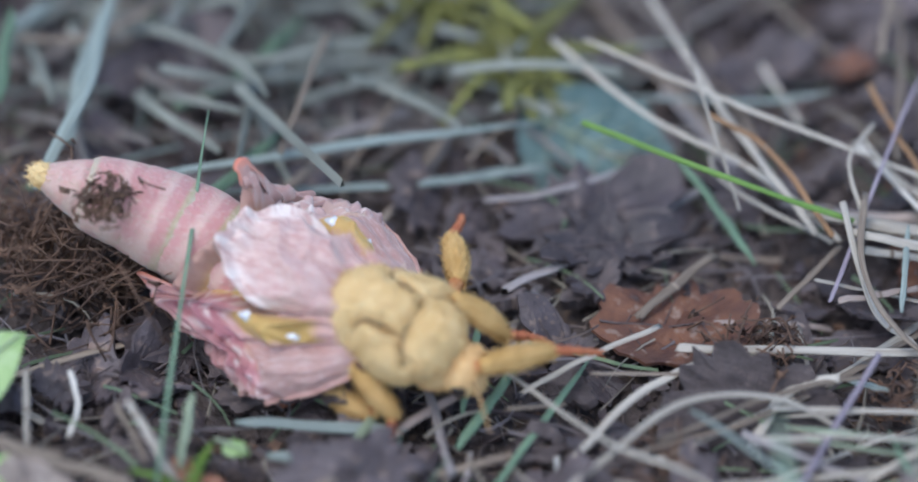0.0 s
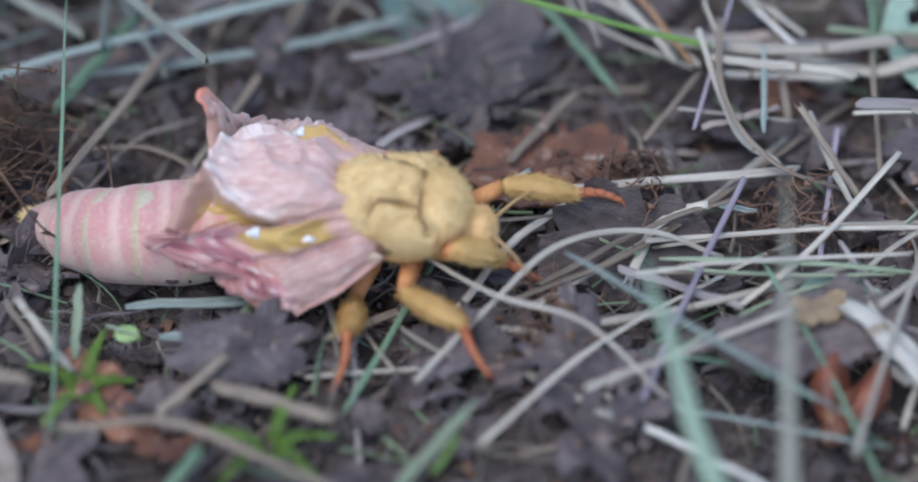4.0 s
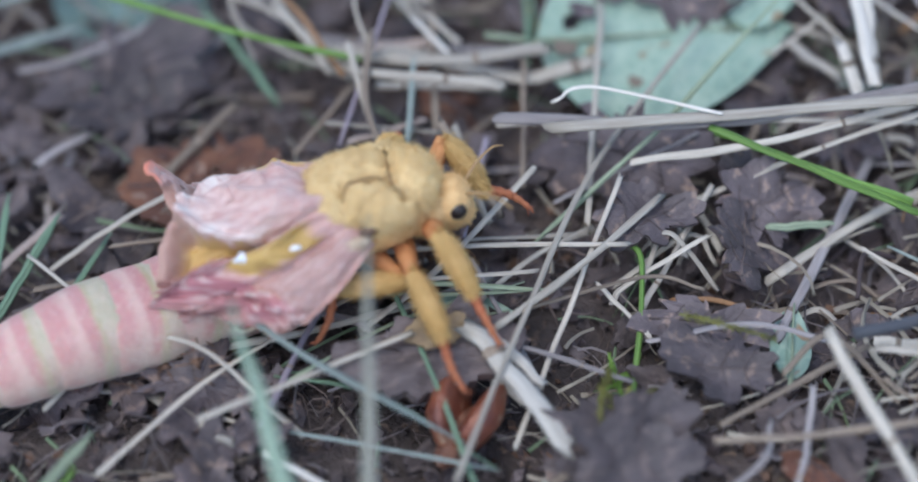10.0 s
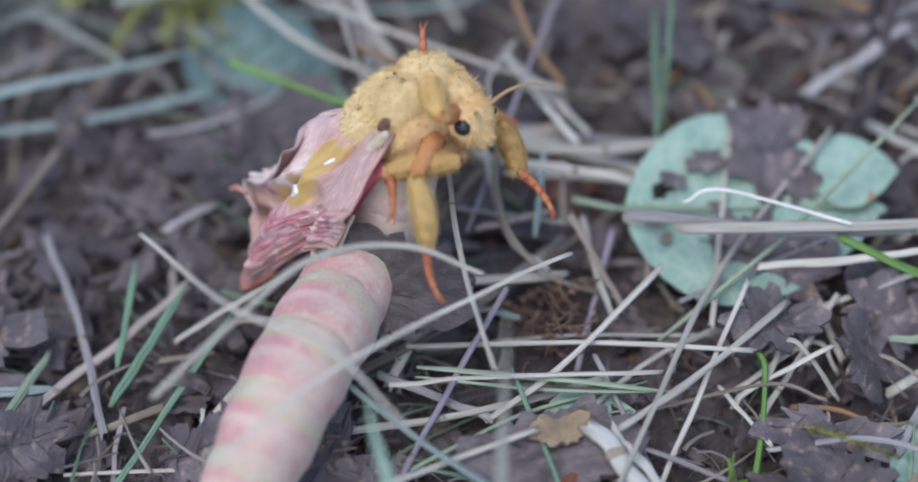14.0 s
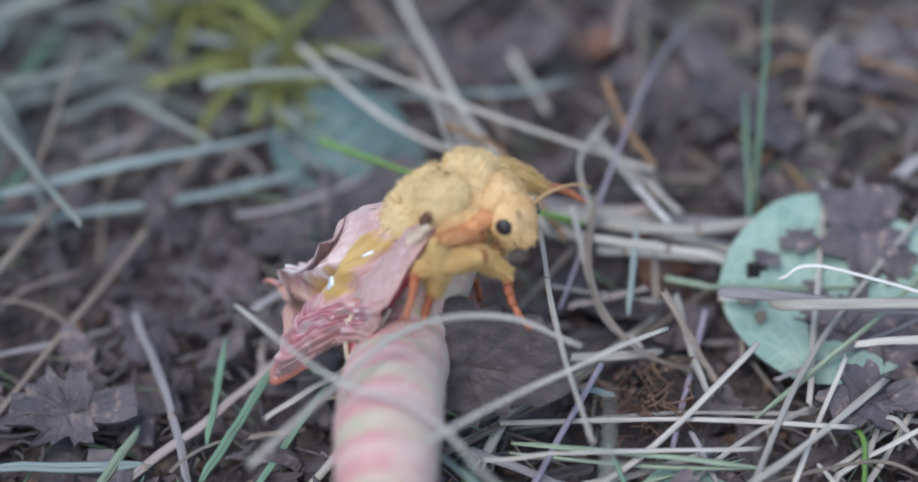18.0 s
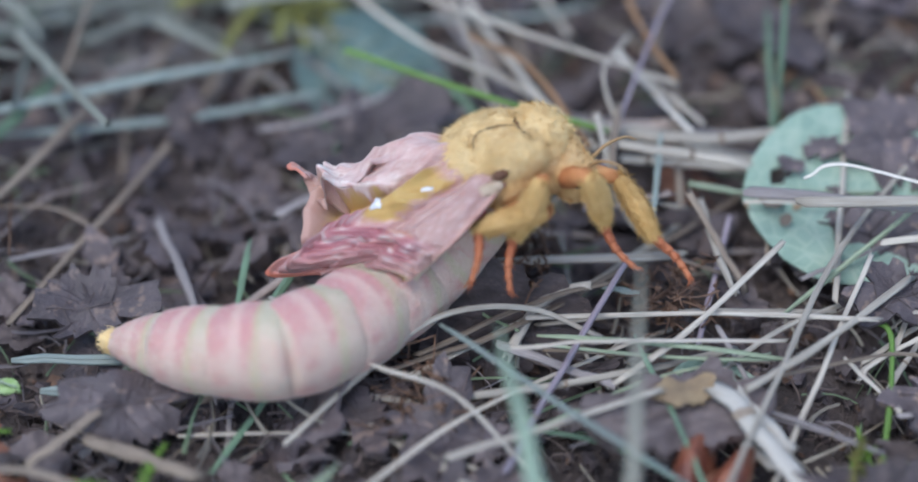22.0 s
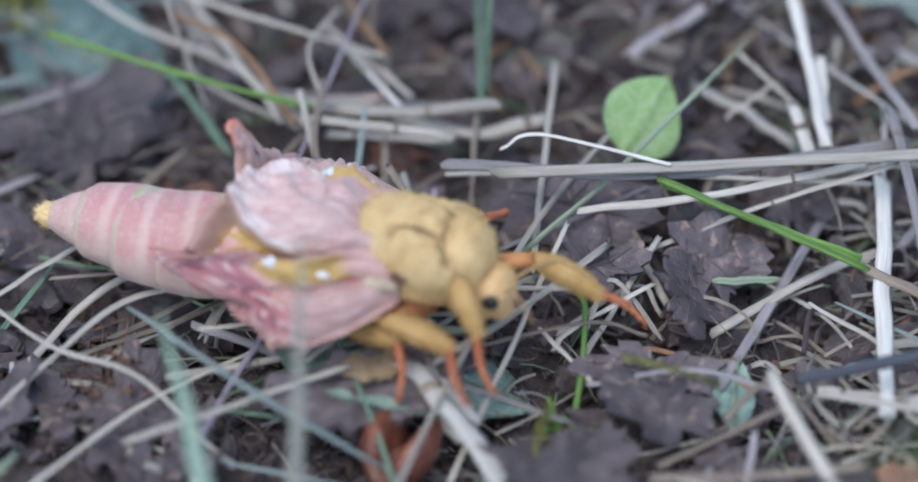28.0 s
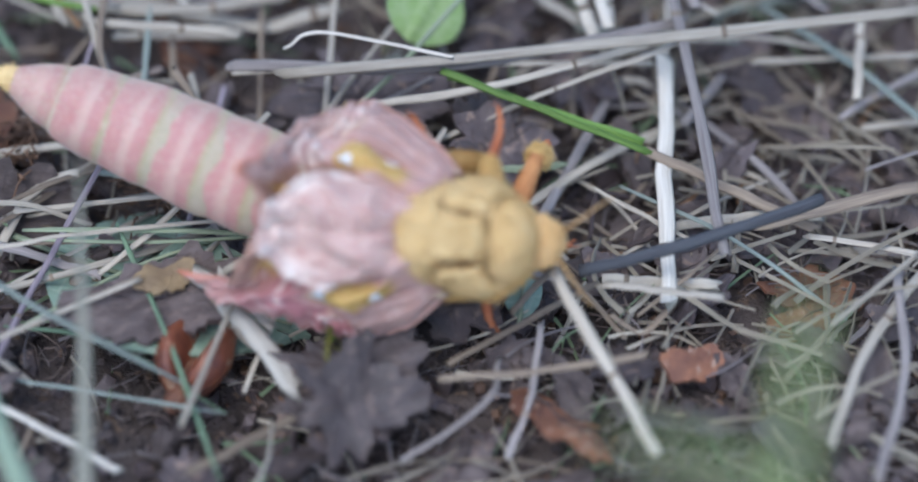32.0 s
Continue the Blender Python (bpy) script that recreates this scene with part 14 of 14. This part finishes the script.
    walk(legs["hind_left"][2], [
        (0, mm(-2.5, 4.3, -2.7, 151, 45, 108)),
        (0.5, mm(-4.4, 4.8, -2.9, 167, 40, 134)),
        (1, mm(-2.6, 4.4, -1.9, 149, 35, 109)),
        (1.5, mm(-4.0, 5.1, -2.2, 157, 35, 126)),
        (2, mm(-3.0, 4.5, -1.6, 151, 30, 116)),
        (2.5, mm(-3.4, 4.8, -2.3, 155, 37, 120)),
        (3, mm(-3.2, 4.8, -2.3, 154, 38, 118)),
        (3.5, mm(-2.9, 4.7, -2.3, 151, 39, 114)),
        (4, mm(-2.7, 4.7, -2.2, 148, 38, 109)),
        (4.5, mm(-2.6, 4.6, -2.2, 146, 39, 107)),
        (5, mm(-4.5, 4.8, -2.9, 165, 40, 134)),
        (5.5, mm(-2.5, 4.2, -2.5, 146, 43, 109)),
        (6, mm(-4.2, 4.8, -2.9, 161, 40, 133)),
        (6.5, mm(-2.8, 4.2, -2.3, 149, 39, 115)),
        (7, mm(-3.7, 4.6, -2.8, 157, 42, 127)),
        (7.5, mm(-3.3, 4.3, -2.3, 154, 37, 123)),
        (8, mm(-3.1, 4.4, -2.8, 151, 43, 119)),
        (8.5, mm(-3.9, 4.6, -2.4, 158, 37, 130)),
        (9, mm(-2.7, 4.3, -2.7, 145, 44, 111)),
        (9.5, mm(-4.4, 4.9, -2.4, 155, 35, 131)),
        (10, mm(-2.5, 4.8, -1.7, 134, 32, 105)),
        (10.5, mm(-4.4, 5.4, -1.6, 144, 29, 128)),
        (11, mm(-2.6, 4.7, -1.4, 134, 28, 108)),
        (11.5, mm(-4.0, 5.2, -1.9, 142, 31, 125)),
        (12, mm(-3.0, 4.5, -1.5, 138, 29, 116)),
        (12.5, mm(-3.4, 4.8, -2.3, 142, 37, 120)),
        (13, mm(-3.6, 4.4, -2.3, 149, 37, 127)),
        (13.5, mm(-2.9, 4.4, -2.7, 140, 44, 115)),
        (14, mm(-4.2, 4.7, -2.6, 151, 38, 133)),
        (14.5, mm(-2.6, 4.3, -2.7, 134, 45, 109)),
        (15, mm(-2.6, 4.3, -2.6, 135, 44, 110)),
        (15.5, mm(-2.7, 4.3, -2.5, 136, 42, 112)),
        (16, mm(-2.7, 4.2, -2.4, 138, 40, 114)),
        (16.5, mm(-2.8, 4.2, -2.3, 138, 39, 115)),
        (17, mm(-3.7, 4.6, -2.8, 146, 42, 127)),
        (17.5, mm(-3.3, 4.3, -2.3, 143, 37, 123)),
        (18, mm(-3.1, 4.4, -2.8, 141, 43, 119)),
        (18.5, mm(-3.9, 4.6, -2.4, 148, 37, 130)),
        (19, mm(-2.7, 4.3, -2.7, 134, 44, 111)),
        (19.5, mm(-4.4, 4.7, -2.8, 148, 39, 134)),
        (20, mm(-2.5, 4.3, -2.7, 129, 45, 108)),
        (20.5, mm(-4.4, 4.8, -2.9, 145, 40, 134)),
        (21, mm(-2.6, 4.2, -2.4, 129, 41, 111)),
        (21.5, mm(-4.0, 4.7, -2.9, 141, 41, 130)),
        (22, mm(-3.0, 4.2, -2.3, 133, 38, 119)),
        (22.5, mm(-3.4, 4.8, -2.3, 132, 37, 120)),
        (23, mm(-3.6, 4.7, -1.6, 133, 30, 124)),
        (23.5, mm(-2.9, 5.1, -0.9, 121, 24, 110)),
        (24, mm(-4.2, 5.3, 0.3, 120, 12, 123)),
        (24.5, mm(-2.6, 5.0, -0.2, 115, 16, 104)),
        (25, mm(-4.5, 5.6, -0.5, 122, 20, 124)),
        (25.5, mm(-2.5, 4.7, -1.0, 115, 24, 105)),
        (26, mm(-4.2, 5.3, -1.8, 127, 30, 127)),
        (26.5, mm(-2.8, 4.6, -0.9, 116, 23, 111)),
        (27, mm(-2.9, 4.8, -0.8, 117, 23, 113)),
        (27.5, mm(-3.3, 4.9, -0.8, 119, 22, 118)),
        (28, mm(-3.7, 5.0, -0.8, 119, 21, 122)),
        (28.5, mm(-3.9, 5.1, -0.7, 120, 21, 124)),
        (29, mm(-2.7, 4.8, -1.6, 116, 31, 107)),
        (29.5, mm(-4.4, 5.3, -1.4, 122, 27, 128)),
        (30, mm(-2.5, 4.5, -2.4, 115, 41, 107)),
        (30.5, mm(-4.4, 4.9, -2.7, 131, 39, 133)),
        (31, mm(-2.6, 4.8, -0.7, 109, 20, 107)),
        (31.5, mm(-4.0, 4.7, 3.0, 92, -13, 120)),
        (32, mm(-3.0, 4.5, -1.5, 115, 29, 116)),
    ])
    walk(legs["hind_right"][0], [
        (0, mm(-1.8, -2.1, -2.8, -89, 7, -55)),
        (0.25, mm(-1.8, -2.1, -2.8, -92, 34, -37)),
        (0.5, mm(-1.8, -2.1, -2.8, -81, 59, -11)),
        (0.75, mm(-1.8, -2.0, -2.9, -108, 38, -38)),
        (1, mm(-1.8, -1.8, -3.0, -120, 13, -50)),
        (1.5, mm(-1.8, -1.7, -3.1, -108, 55, -16)),
        (2, mm(-1.8, -1.6, -3.1, -140, 10, -52)),
        (2.5, mm(-1.8, -1.8, -3.0, -139, 10, -94)),
        (3, mm(-1.8, -1.8, -3.0, -139, 12, -87)),
        (3.5, mm(-1.8, -1.8, -3.0, -144, 31, -100)),
        (4, mm(-1.8, -1.8, -3.0, -147, 23, -107)),
        (4.5, mm(-1.8, -1.8, -3.0, -147, 20, -105)),
        (5, mm(-1.8, -2.1, -2.8, -145, 34, -100)),
        (5.5, mm(-1.8, -2.1, -2.8, -129, 59, -78)),
        (6, mm(-1.8, -2.1, -2.8, -76, 58, -19)),
        (6.5, mm(-1.8, -2.1, -2.8, -104, 9, -46)),
        (7, mm(-1.8, -2.1, -2.8, -103, 45, -32)),
        (7.5, mm(-1.8, -2.1, -2.8, -106, 15, -33)),
        (8, mm(-1.8, -2.1, -2.8, -109, 28, -42)),
        (8.5, mm(-1.8, -2.1, -2.8, -97, 28, -19)),
        (9, mm(-1.8, -2.1, -2.8, -110, 15, -51)),
        (9.5, mm(-1.8, -1.8, -3.0, -89, 48, -4)),
        (10, mm(-1.8, -1.4, -3.2, -121, 18, -53)),
        (10.25, mm(-1.8, -1.4, -3.2, -115, 42, -29)),
        (10.5, mm(-1.8, -1.4, -3.3, -87, 59, 12)),
        (11, mm(-1.8, -1.4, -3.2, -139, 18, -49)),
        (11.5, mm(-1.8, -1.5, -3.2, -120, 56, -11)),
        (12, mm(-1.8, -1.6, -3.1, -144, 17, -38)),
        (12.5, mm(-1.8, -1.8, -3.0, -147, 39, -35)),
        (13, mm(-1.8, -2.1, -2.8, -148, 20, -26)),
        (13.5, mm(-1.8, -2.1, -2.8, -154, 21, -47)),
        (14, mm(-1.8, -2.1, -2.8, -133, 38, -13)),
        (14.5, mm(-1.8, -2.1, -2.8, -146, 11, -53)),
        (15, mm(-1.8, -2.1, -2.8, -146, 11, -52)),
        (15.5, mm(-1.8, -2.1, -2.8, -146, 10, -50)),
        (16, mm(-1.8, -2.1, -2.8, -145, 10, -47)),
        (16.5, mm(-1.8, -2.1, -2.8, -145, 9, -46)),
        (17, mm(-1.8, -2.1, -2.8, -142, 45, -32)),
        (17.5, mm(-1.8, -2.1, -2.8, -146, 15, -33)),
        (18, mm(-1.8, -2.1, -2.8, -151, 28, -42)),
        (18.5, mm(-1.8, -2.1, -2.8, -138, 28, -19)),
        (19, mm(-1.8, -2.1, -2.8, -146, 15, -51)),
        (19.5, mm(-1.8, -2.1, -2.8, -121, 47, -9)),
        (20, mm(-1.8, -2.1, -2.8, -144, 7, -55)),
        (20.25, mm(-1.8, -2.1, -2.8, -141, 34, -39)),
        (20.5, mm(-1.8, -2.1, -2.8, -123, 59, -11)),
        (21, mm(-1.8, -2.1, -2.8, -152, 8, -51)),
        (21.5, mm(-1.8, -2.1, -2.8, -141, 52, -26)),
        (22, mm(-1.8, -2.1, -2.8, -154, 11, -40)),
        (22.5, mm(-1.8, -1.8, -3.0, -149, 40, -34)),
        (23, mm(-1.8, -1.7, -3.1, -141, 23, -23)),
        (23.5, mm(-1.8, -0.9, -3.4, -140, 35, -39)),
        (24, mm(-1.8, -0.2, -3.5, -93, 38, 14)),
        (24.5, mm(-1.8, -0.5, -3.4, -126, 34, -45)),
        (25, mm(-1.8, -0.7, -3.4, -81, 47, 23)),
        (25.25, mm(-1.8, -0.9, -3.4, -126, 38, -42)),
        (25.5, mm(-1.8, -1.0, -3.3, -140, 7, -81)),
        (26, mm(-1.8, -1.4, -3.2, -145, 21, -106)),
        (26.5, mm(-1.8, -1.2, -3.3, -130, 24, -74)),
        (27, mm(-1.8, -1.1, -3.3, -124, 27, -62)),
        (27.25, mm(-1.8, -1.1, -3.4, -148, 56, -92)),
        (27.5, mm(-1.8, -1.1, -3.3, 143, 59, -166)),
        (28, mm(-1.8, -1.0, -3.3, 158, 31, -147)),
        (28.5, mm(-1.8, -1.1, -3.3, 166, 31, -129)),
        (29, mm(-1.8, -1.4, -3.2, 173, 26, -119)),
        (29.5, mm(-1.8, -1.3, -3.3, 135, 32, -173)),
        (29.75, mm(-1.8, -1.6, -3.2, 113, 4, -113)),
        (30, mm(-1.8, -1.9, -2.9, 72, 10, -55)),
        (30.25, mm(-1.8, -2.0, -2.9, 70, 35, -35)),
        (30.5, mm(-1.8, -2.0, -2.9, 82, 59, -8)),
        (30.75, mm(-1.8, -1.4, -3.1, 63, 43, -31)),
        (31, mm(-1.8, -0.9, -3.4, 54, 24, -46)),
        (31.5, mm(-1.8, 1.6, -3.1, 140, 36, 47)),
        (32, mm(-1.8, -1.6, -3.1, 40, 17, -38)),
    ])
    walk(legs["hind_right"][1], [
        (0, mm(0.7, -5.6, -3.4, -96, -5, 172)),
        (0.5, mm(0.4, -2.5, -6.5, -101, -49, -150)),
        (1, mm(0.9, -5.0, -3.9, -73, -6, 174)),
        (1.5, mm(0.6, -2.4, -6.6, -79, -45, -156)),
        (2, mm(0.8, -5.0, -3.8, -67, 7, -163)),
        (2.5, mm(-2.1, -6.0, -3.8, -61, 17, -135)),
        (3, mm(-1.6, -6.0, -4.0, -60, 7, -132)),
        (3.5, mm(-2.4, -5.5, -5.2, -60, -22, -105)),
        (4, mm(-2.9, -5.6, -4.7, -70, -33, -83)),
        (4.5, mm(-2.9, -5.7, -4.4, -75, -38, -74)),
        (5, mm(-2.4, -5.6, -5.2, -48, -72, -107)),
        (5.5, mm(-1.3, -4.3, -6.5, -22, -65, -136)),
        (6, mm(0.4, -2.8, -6.4, -6, -51, -156)),
        (6.5, mm(1.2, -5.1, -3.5, -1, -7, 175)),
        (7, mm(0.8, -3.7, -5.8, -10, -43, -172)),
        (7.5, mm(1.7, -4.4, -3.9, -7, -12, -178)),
        (8, mm(1.0, -4.7, -4.8, -4, -28, 177)),
        (8.5, mm(1.8, -3.3, -4.8, -11, -24, -167)),
        (9, mm(0.8, -5.3, -3.9, -6, -15, 173)),
        (9.5, mm(1.1, -2.0, -6.2, -34, -37, -151)),
        (10, mm(0.7, -4.7, -4.5, -34, -7, 174)),
        (10.5, mm(0.4, -0.9, -6.9, -60, -41, -139)),
        (11, mm(0.9, -4.5, -4.5, -40, -7, 175)),
        (11.5, mm(0.6, -1.9, -6.7, -52, -43, -153)),
        (12, mm(1.4, -4.1, -4.4, -35, -9, 180)),
        (12.5, mm(1.0, -3.6, -5.7, -31, -36, -174)),
        (13, mm(1.8, -3.8, -4.3, -25, -17, -173)),
        (13.5, mm(0.9, -5.0, -4.3, -21, -21, 174)),
        (14, mm(1.5, -2.9, -5.5, -35, -32, -161)),
        (14.5, mm(0.7, -5.5, -3.6, -28, -10, 172)),
        (15, mm(0.8, -5.4, -3.6, -28, -9, 172)),
        (15.5, mm(0.9, -5.3, -3.6, -28, -8, 173)),
        (16, mm(1.1, -5.2, -3.5, -28, -7, 174)),
        (16.5, mm(1.2, -5.1, -3.5, -28, -7, 175)),
        (17, mm(0.8, -3.7, -5.8, -31, -43, -172)),
        (17.5, mm(1.7, -4.4, -3.9, -26, -12, -178)),
        (18, mm(1.0, -4.7, -4.8, -23, -28, 177)),
        (18.5, mm(1.8, -3.3, -4.8, -30, -24, -167)),
        (19, mm(0.8, -5.3, -3.9, -25, -15, 173)),
        (19.5, mm(1.1, -2.5, -6.0, -45, -39, -154)),
        (20, mm(0.7, -5.6, -3.4, -33, -5, 172)),
        (20.5, mm(0.4, -2.5, -6.5, -51, -49, -150)),
        (21, mm(0.9, -5.4, -3.4, -31, -5, 173)),
        (21.5, mm(0.6, -3.3, -6.2, -39, -48, -164)),
        (22, mm(1.4, -4.8, -3.6, -27, -9, 178)),
        (22.5, mm(1.0, -3.6, -5.7, -33, -36, -174)),
        (23, mm(1.8, -3.1, -4.9, -36, -16, -170)),
        (23.5, mm(0.9, -3.1, -5.8, -46, -22, -178)),
        (24, mm(1.5, 0.6, -6.2, -70, -17, -147)),
        (24.5, mm(0.7, -2.9, -5.9, -60, -13, 178)),
        (25, mm(0.9, 0.6, -6.5, -75, -26, -137)),
        (25.25, mm(-0.1, -2.5, -5.3, -52, 6, -160)),
        (25.5, mm(-1.1, -5.2, -3.8, -38, 44, -169)),
        (26, mm(-2.9, -5.3, -4.7, -23, 34, -151)),
        (26.5, mm(-0.8, -4.9, -5.0, -25, 0, -171)),
        (27, mm(0.1, -4.5, -5.3, -26, -1, -163)),
        (27.25, mm(-1.9, -3.0, -6.2, -52, -26, -123)),
        (27.5, mm(-3.9, -1.5, -7.0, -90, -24, -73)),
        (28, mm(-4.9, -3.0, -5.5, -106, -15, -26)),
        (28.5, mm(-4.1, -3.9, -5.5, -112, -26, -1)),
        (29, mm(-3.7, -4.8, -5.0, -123, -30, 13)),
        (29.5, mm(-5.4, -1.6, -5.4, -90, -17, -38)),
        (29.75, mm(-2.4, -3.6, -4.8, -80, -21, -114)),
        (30, mm(0.7, -5.3, -3.8, -69, -6, 172)),
        (30.5, mm(0.4, -2.3, -6.6, -74, -48, -148)),
        (31, mm(0.9, -3.8, -5.1, -65, -7, 175)),
        (31.5, mm(0.6, 4.2, -5.7, -109, -9, -131)),
        (32, mm(1.4, -4.1, -4.4, -43, -9, 180)),
    ])
    walk(legs["hind_right"][2], [
        (0, mm(-4.5, -4.8, -2.9, -99, 40, -134)),
        (0.5, mm(-2.5, -4.2, -2.5, -82, 43, -109)),
        (1, mm(-4.2, -4.5, -3.4, -105, 44, -137)),
        (1.5, mm(-2.8, -3.8, -2.9, -92, 46, -118)),
        (2, mm(-4.2, -6.5, -4.5, -92, 46, -119)),
        (2.5, mm(-5.6, -9.5, -5.2, -92, 42, -118)),
        (3, mm(-5.0, -9.9, -4.7, -88, 40, -113)),
        (3.5, mm(-3.6, -10.1, -3.2, -82, 33, -104)),
        (4, mm(-2.3, -9.9, -1.8, -76, 25, -94)),
        (4.5, mm(-1.8, -9.6, -1.2, -75, 22, -90)),
        (5, mm(-2.9, -7.2, -0.2, -79, 13, -102)),
        (5.5, mm(-2.9, -5.8, -1.8, -79, 28, -107)),
        (6, mm(-2.6, -4.2, -2.4, -81, 41, -111)),
        (6.5, mm(-4.0, -4.7, -2.9, -94, 41, -130)),
        (7, mm(-3.0, -4.2, -2.3, -86, 38, -119)),
        (7.5, mm(-3.4, -4.5, -2.8, -89, 42, -123)),
        (8, mm(-3.6, -4.4, -2.3, -92, 37, -127)),
        (8.5, mm(-2.9, -4.4, -2.7, -84, 44, -115)),
        (9, mm(-4.2, -4.7, -2.6, -97, 38, -133)),
        (9.5, mm(-2.6, -4.0, -3.1, -85, 50, -111)),
        (10, mm(-4.5, -4.0, -3.9, -114, 48, -143)),
        (10.5, mm(-2.5, -3.5, -3.5, -91, 56, -115)),
        (11, mm(-4.2, -4.0, -3.9, -114, 49, -143)),
        (11.5, mm(-2.8, -3.6, -3.1, -96, 49, -120)),
        (12, mm(-3.7, -4.1, -3.6, -105, 50, -134)),
        (12.5, mm(-3.3, -4.0, -2.7, -98, 42, -126)),
        (13, mm(-3.1, -4.4, -2.8, -91, 43, -119)),
        (13.5, mm(-3.9, -4.6, -2.4, -98, 37, -130)),
        (14, mm(-2.7, -4.3, -2.7, -87, 44, -111)),
        (14.5, mm(-4.4, -4.7, -2.8, -103, 39, -134)),
        (15, mm(-4.3, -4.7, -2.8, -102, 39, -133)),
        (15.5, mm(-4.2, -4.7, -2.8, -101, 40, -132)),
        (16, mm(-4.0, -4.7, -2.9, -101, 41, -131)),
        (16.5, mm(-4.0, -4.7, -2.9, -100, 41, -130)),
        (17, mm(-3.0, -4.2, -2.3, -93, 38, -119)),
        (17.5, mm(-3.4, -4.5, -2.8, -95, 42, -123)),
        (18, mm(-3.6, -4.4, -2.3, -98, 37, -127)),
        (18.5, mm(-2.9, -4.4, -2.7, -91, 44, -115)),
        (19, mm(-4.2, -4.7, -2.6, -103, 38, -133)),
        (19.5, mm(-2.6, -4.3, -2.7, -88, 45, -109)),
        (20, mm(-4.5, -4.8, -2.9, -106, 40, -134)),
        (20.5, mm(-2.5, -4.2, -2.5, -89, 43, -109)),
        (21, mm(-4.2, -4.8, -2.9, -105, 40, -133)),
        (21.5, mm(-2.8, -4.2, -2.3, -93, 39, -115)),
        (22, mm(-3.7, -4.6, -2.8, -101, 42, -127)),
        (22.5, mm(-3.3, -4.0, -2.7, -102, 42, -126)),
        (23, mm(-3.1, -3.9, -3.4, -102, 51, -124)),
        (23.5, mm(-3.9, -3.4, -3.9, -124, 51, -145)),
        (24, mm(-2.7, -2.2, -4.6, -130, 72, -144)),
        (24.5, mm(-4.4, -2.6, -4.8, -145, 56, -163)),
        (25, mm(-2.5, -2.7, -4.3, -112, 69, -126)),
        (25.5, mm(-4.8, -6.0, -7.4, -114, 61, -131)),
        (26, mm(-6.6, -7.4, -7.7, -115, 54, -136)),
        (26.5, mm(-5.9, -5.8, -5.0, -122, 46, -140)),
        (27, mm(-4.9, -6.1, -5.2, -114, 49, -129)),
        (27.5, mm(-2.5, -6.2, -4.9, -91, 52, -101)),
        (28, mm(-0.4, -5.2, -4.2, -63, 49, -65)),
        (28.5, mm(0.6, -4.0, -3.2, -46, 41, -40)),
        (29, mm(0.7, -3.7, -2.5, -46, 33, -35)),
        (29.5, mm(-1.5, -4.7, -4.0, -81, 53, -83)),
        (30, mm(-4.5, -4.6, -3.2, -117, 43, -137)),
        (30.5, mm(-2.5, -4.1, -2.6, -96, 45, -110)),
        (31, mm(-4.2, -3.4, -4.5, -136, 53, -152)),
        (31.5, mm(-2.8, 0.3, -4.8, 147, 65, 142)),
        (32, mm(-3.7, -4.0, -3.6, -116, 50, -134)),
    ])
    here = mottled_leaf.matrix_basis.copy()

    def moved(x, y, z, tilt=0, turn=0):
        return Matrix.Translation((x * MM, y * MM, z * MM)) @ here @ pose(0, 0, 0, tilt, 0, turn)

    # pushed back at first, pulled forward, then trodden down and dragged under the moth
    trail = [(0, moved(3.5, 7.8, 0)), (11.1, moved(3.5, 7.8, 0)), (12.0, here), (24.5, here), (25.0, moved(-2.3, 0.3, 0.2)), (25.5, moved(-4.0, -2.5, -0.6, -20, -8)), (26.0, moved(-4.6, -2.6, -1.2, -34, -12)), (26.5, moved(-7.4, -5.2, -1.8, -38, -18)), (28.5, moved(-13.0, -14.0, -3.2, -34, -24)), (32, moved(-14.0, -15.0, -3.4, -30, -24))]
    walk(mottled_leaf, trail)
    # the lobe tears, turns over and stays behind on the litter
    flat, up = pose(14.4 * MM, 0, 0), mm(14.6, 1.4, 3, -50, 0, 25)
    left = mm(50.4, -2.3, 7.2, -125, 4, 28) @ pose(0, 0, 0, 0, 0, -40)
    walk(leaf_flap, [(0, flat), (24.8, flat), (25.15, up)] + [(t, m.inverted() @ left) for t, m in trail[5:]])
    lift(lifted_straw_a)
    lift(lifted_straw_b)
    lift(lifted_straw_c)
    lift(lifted_straw_d)
    lift(bridging_leaf, 7)


motions()
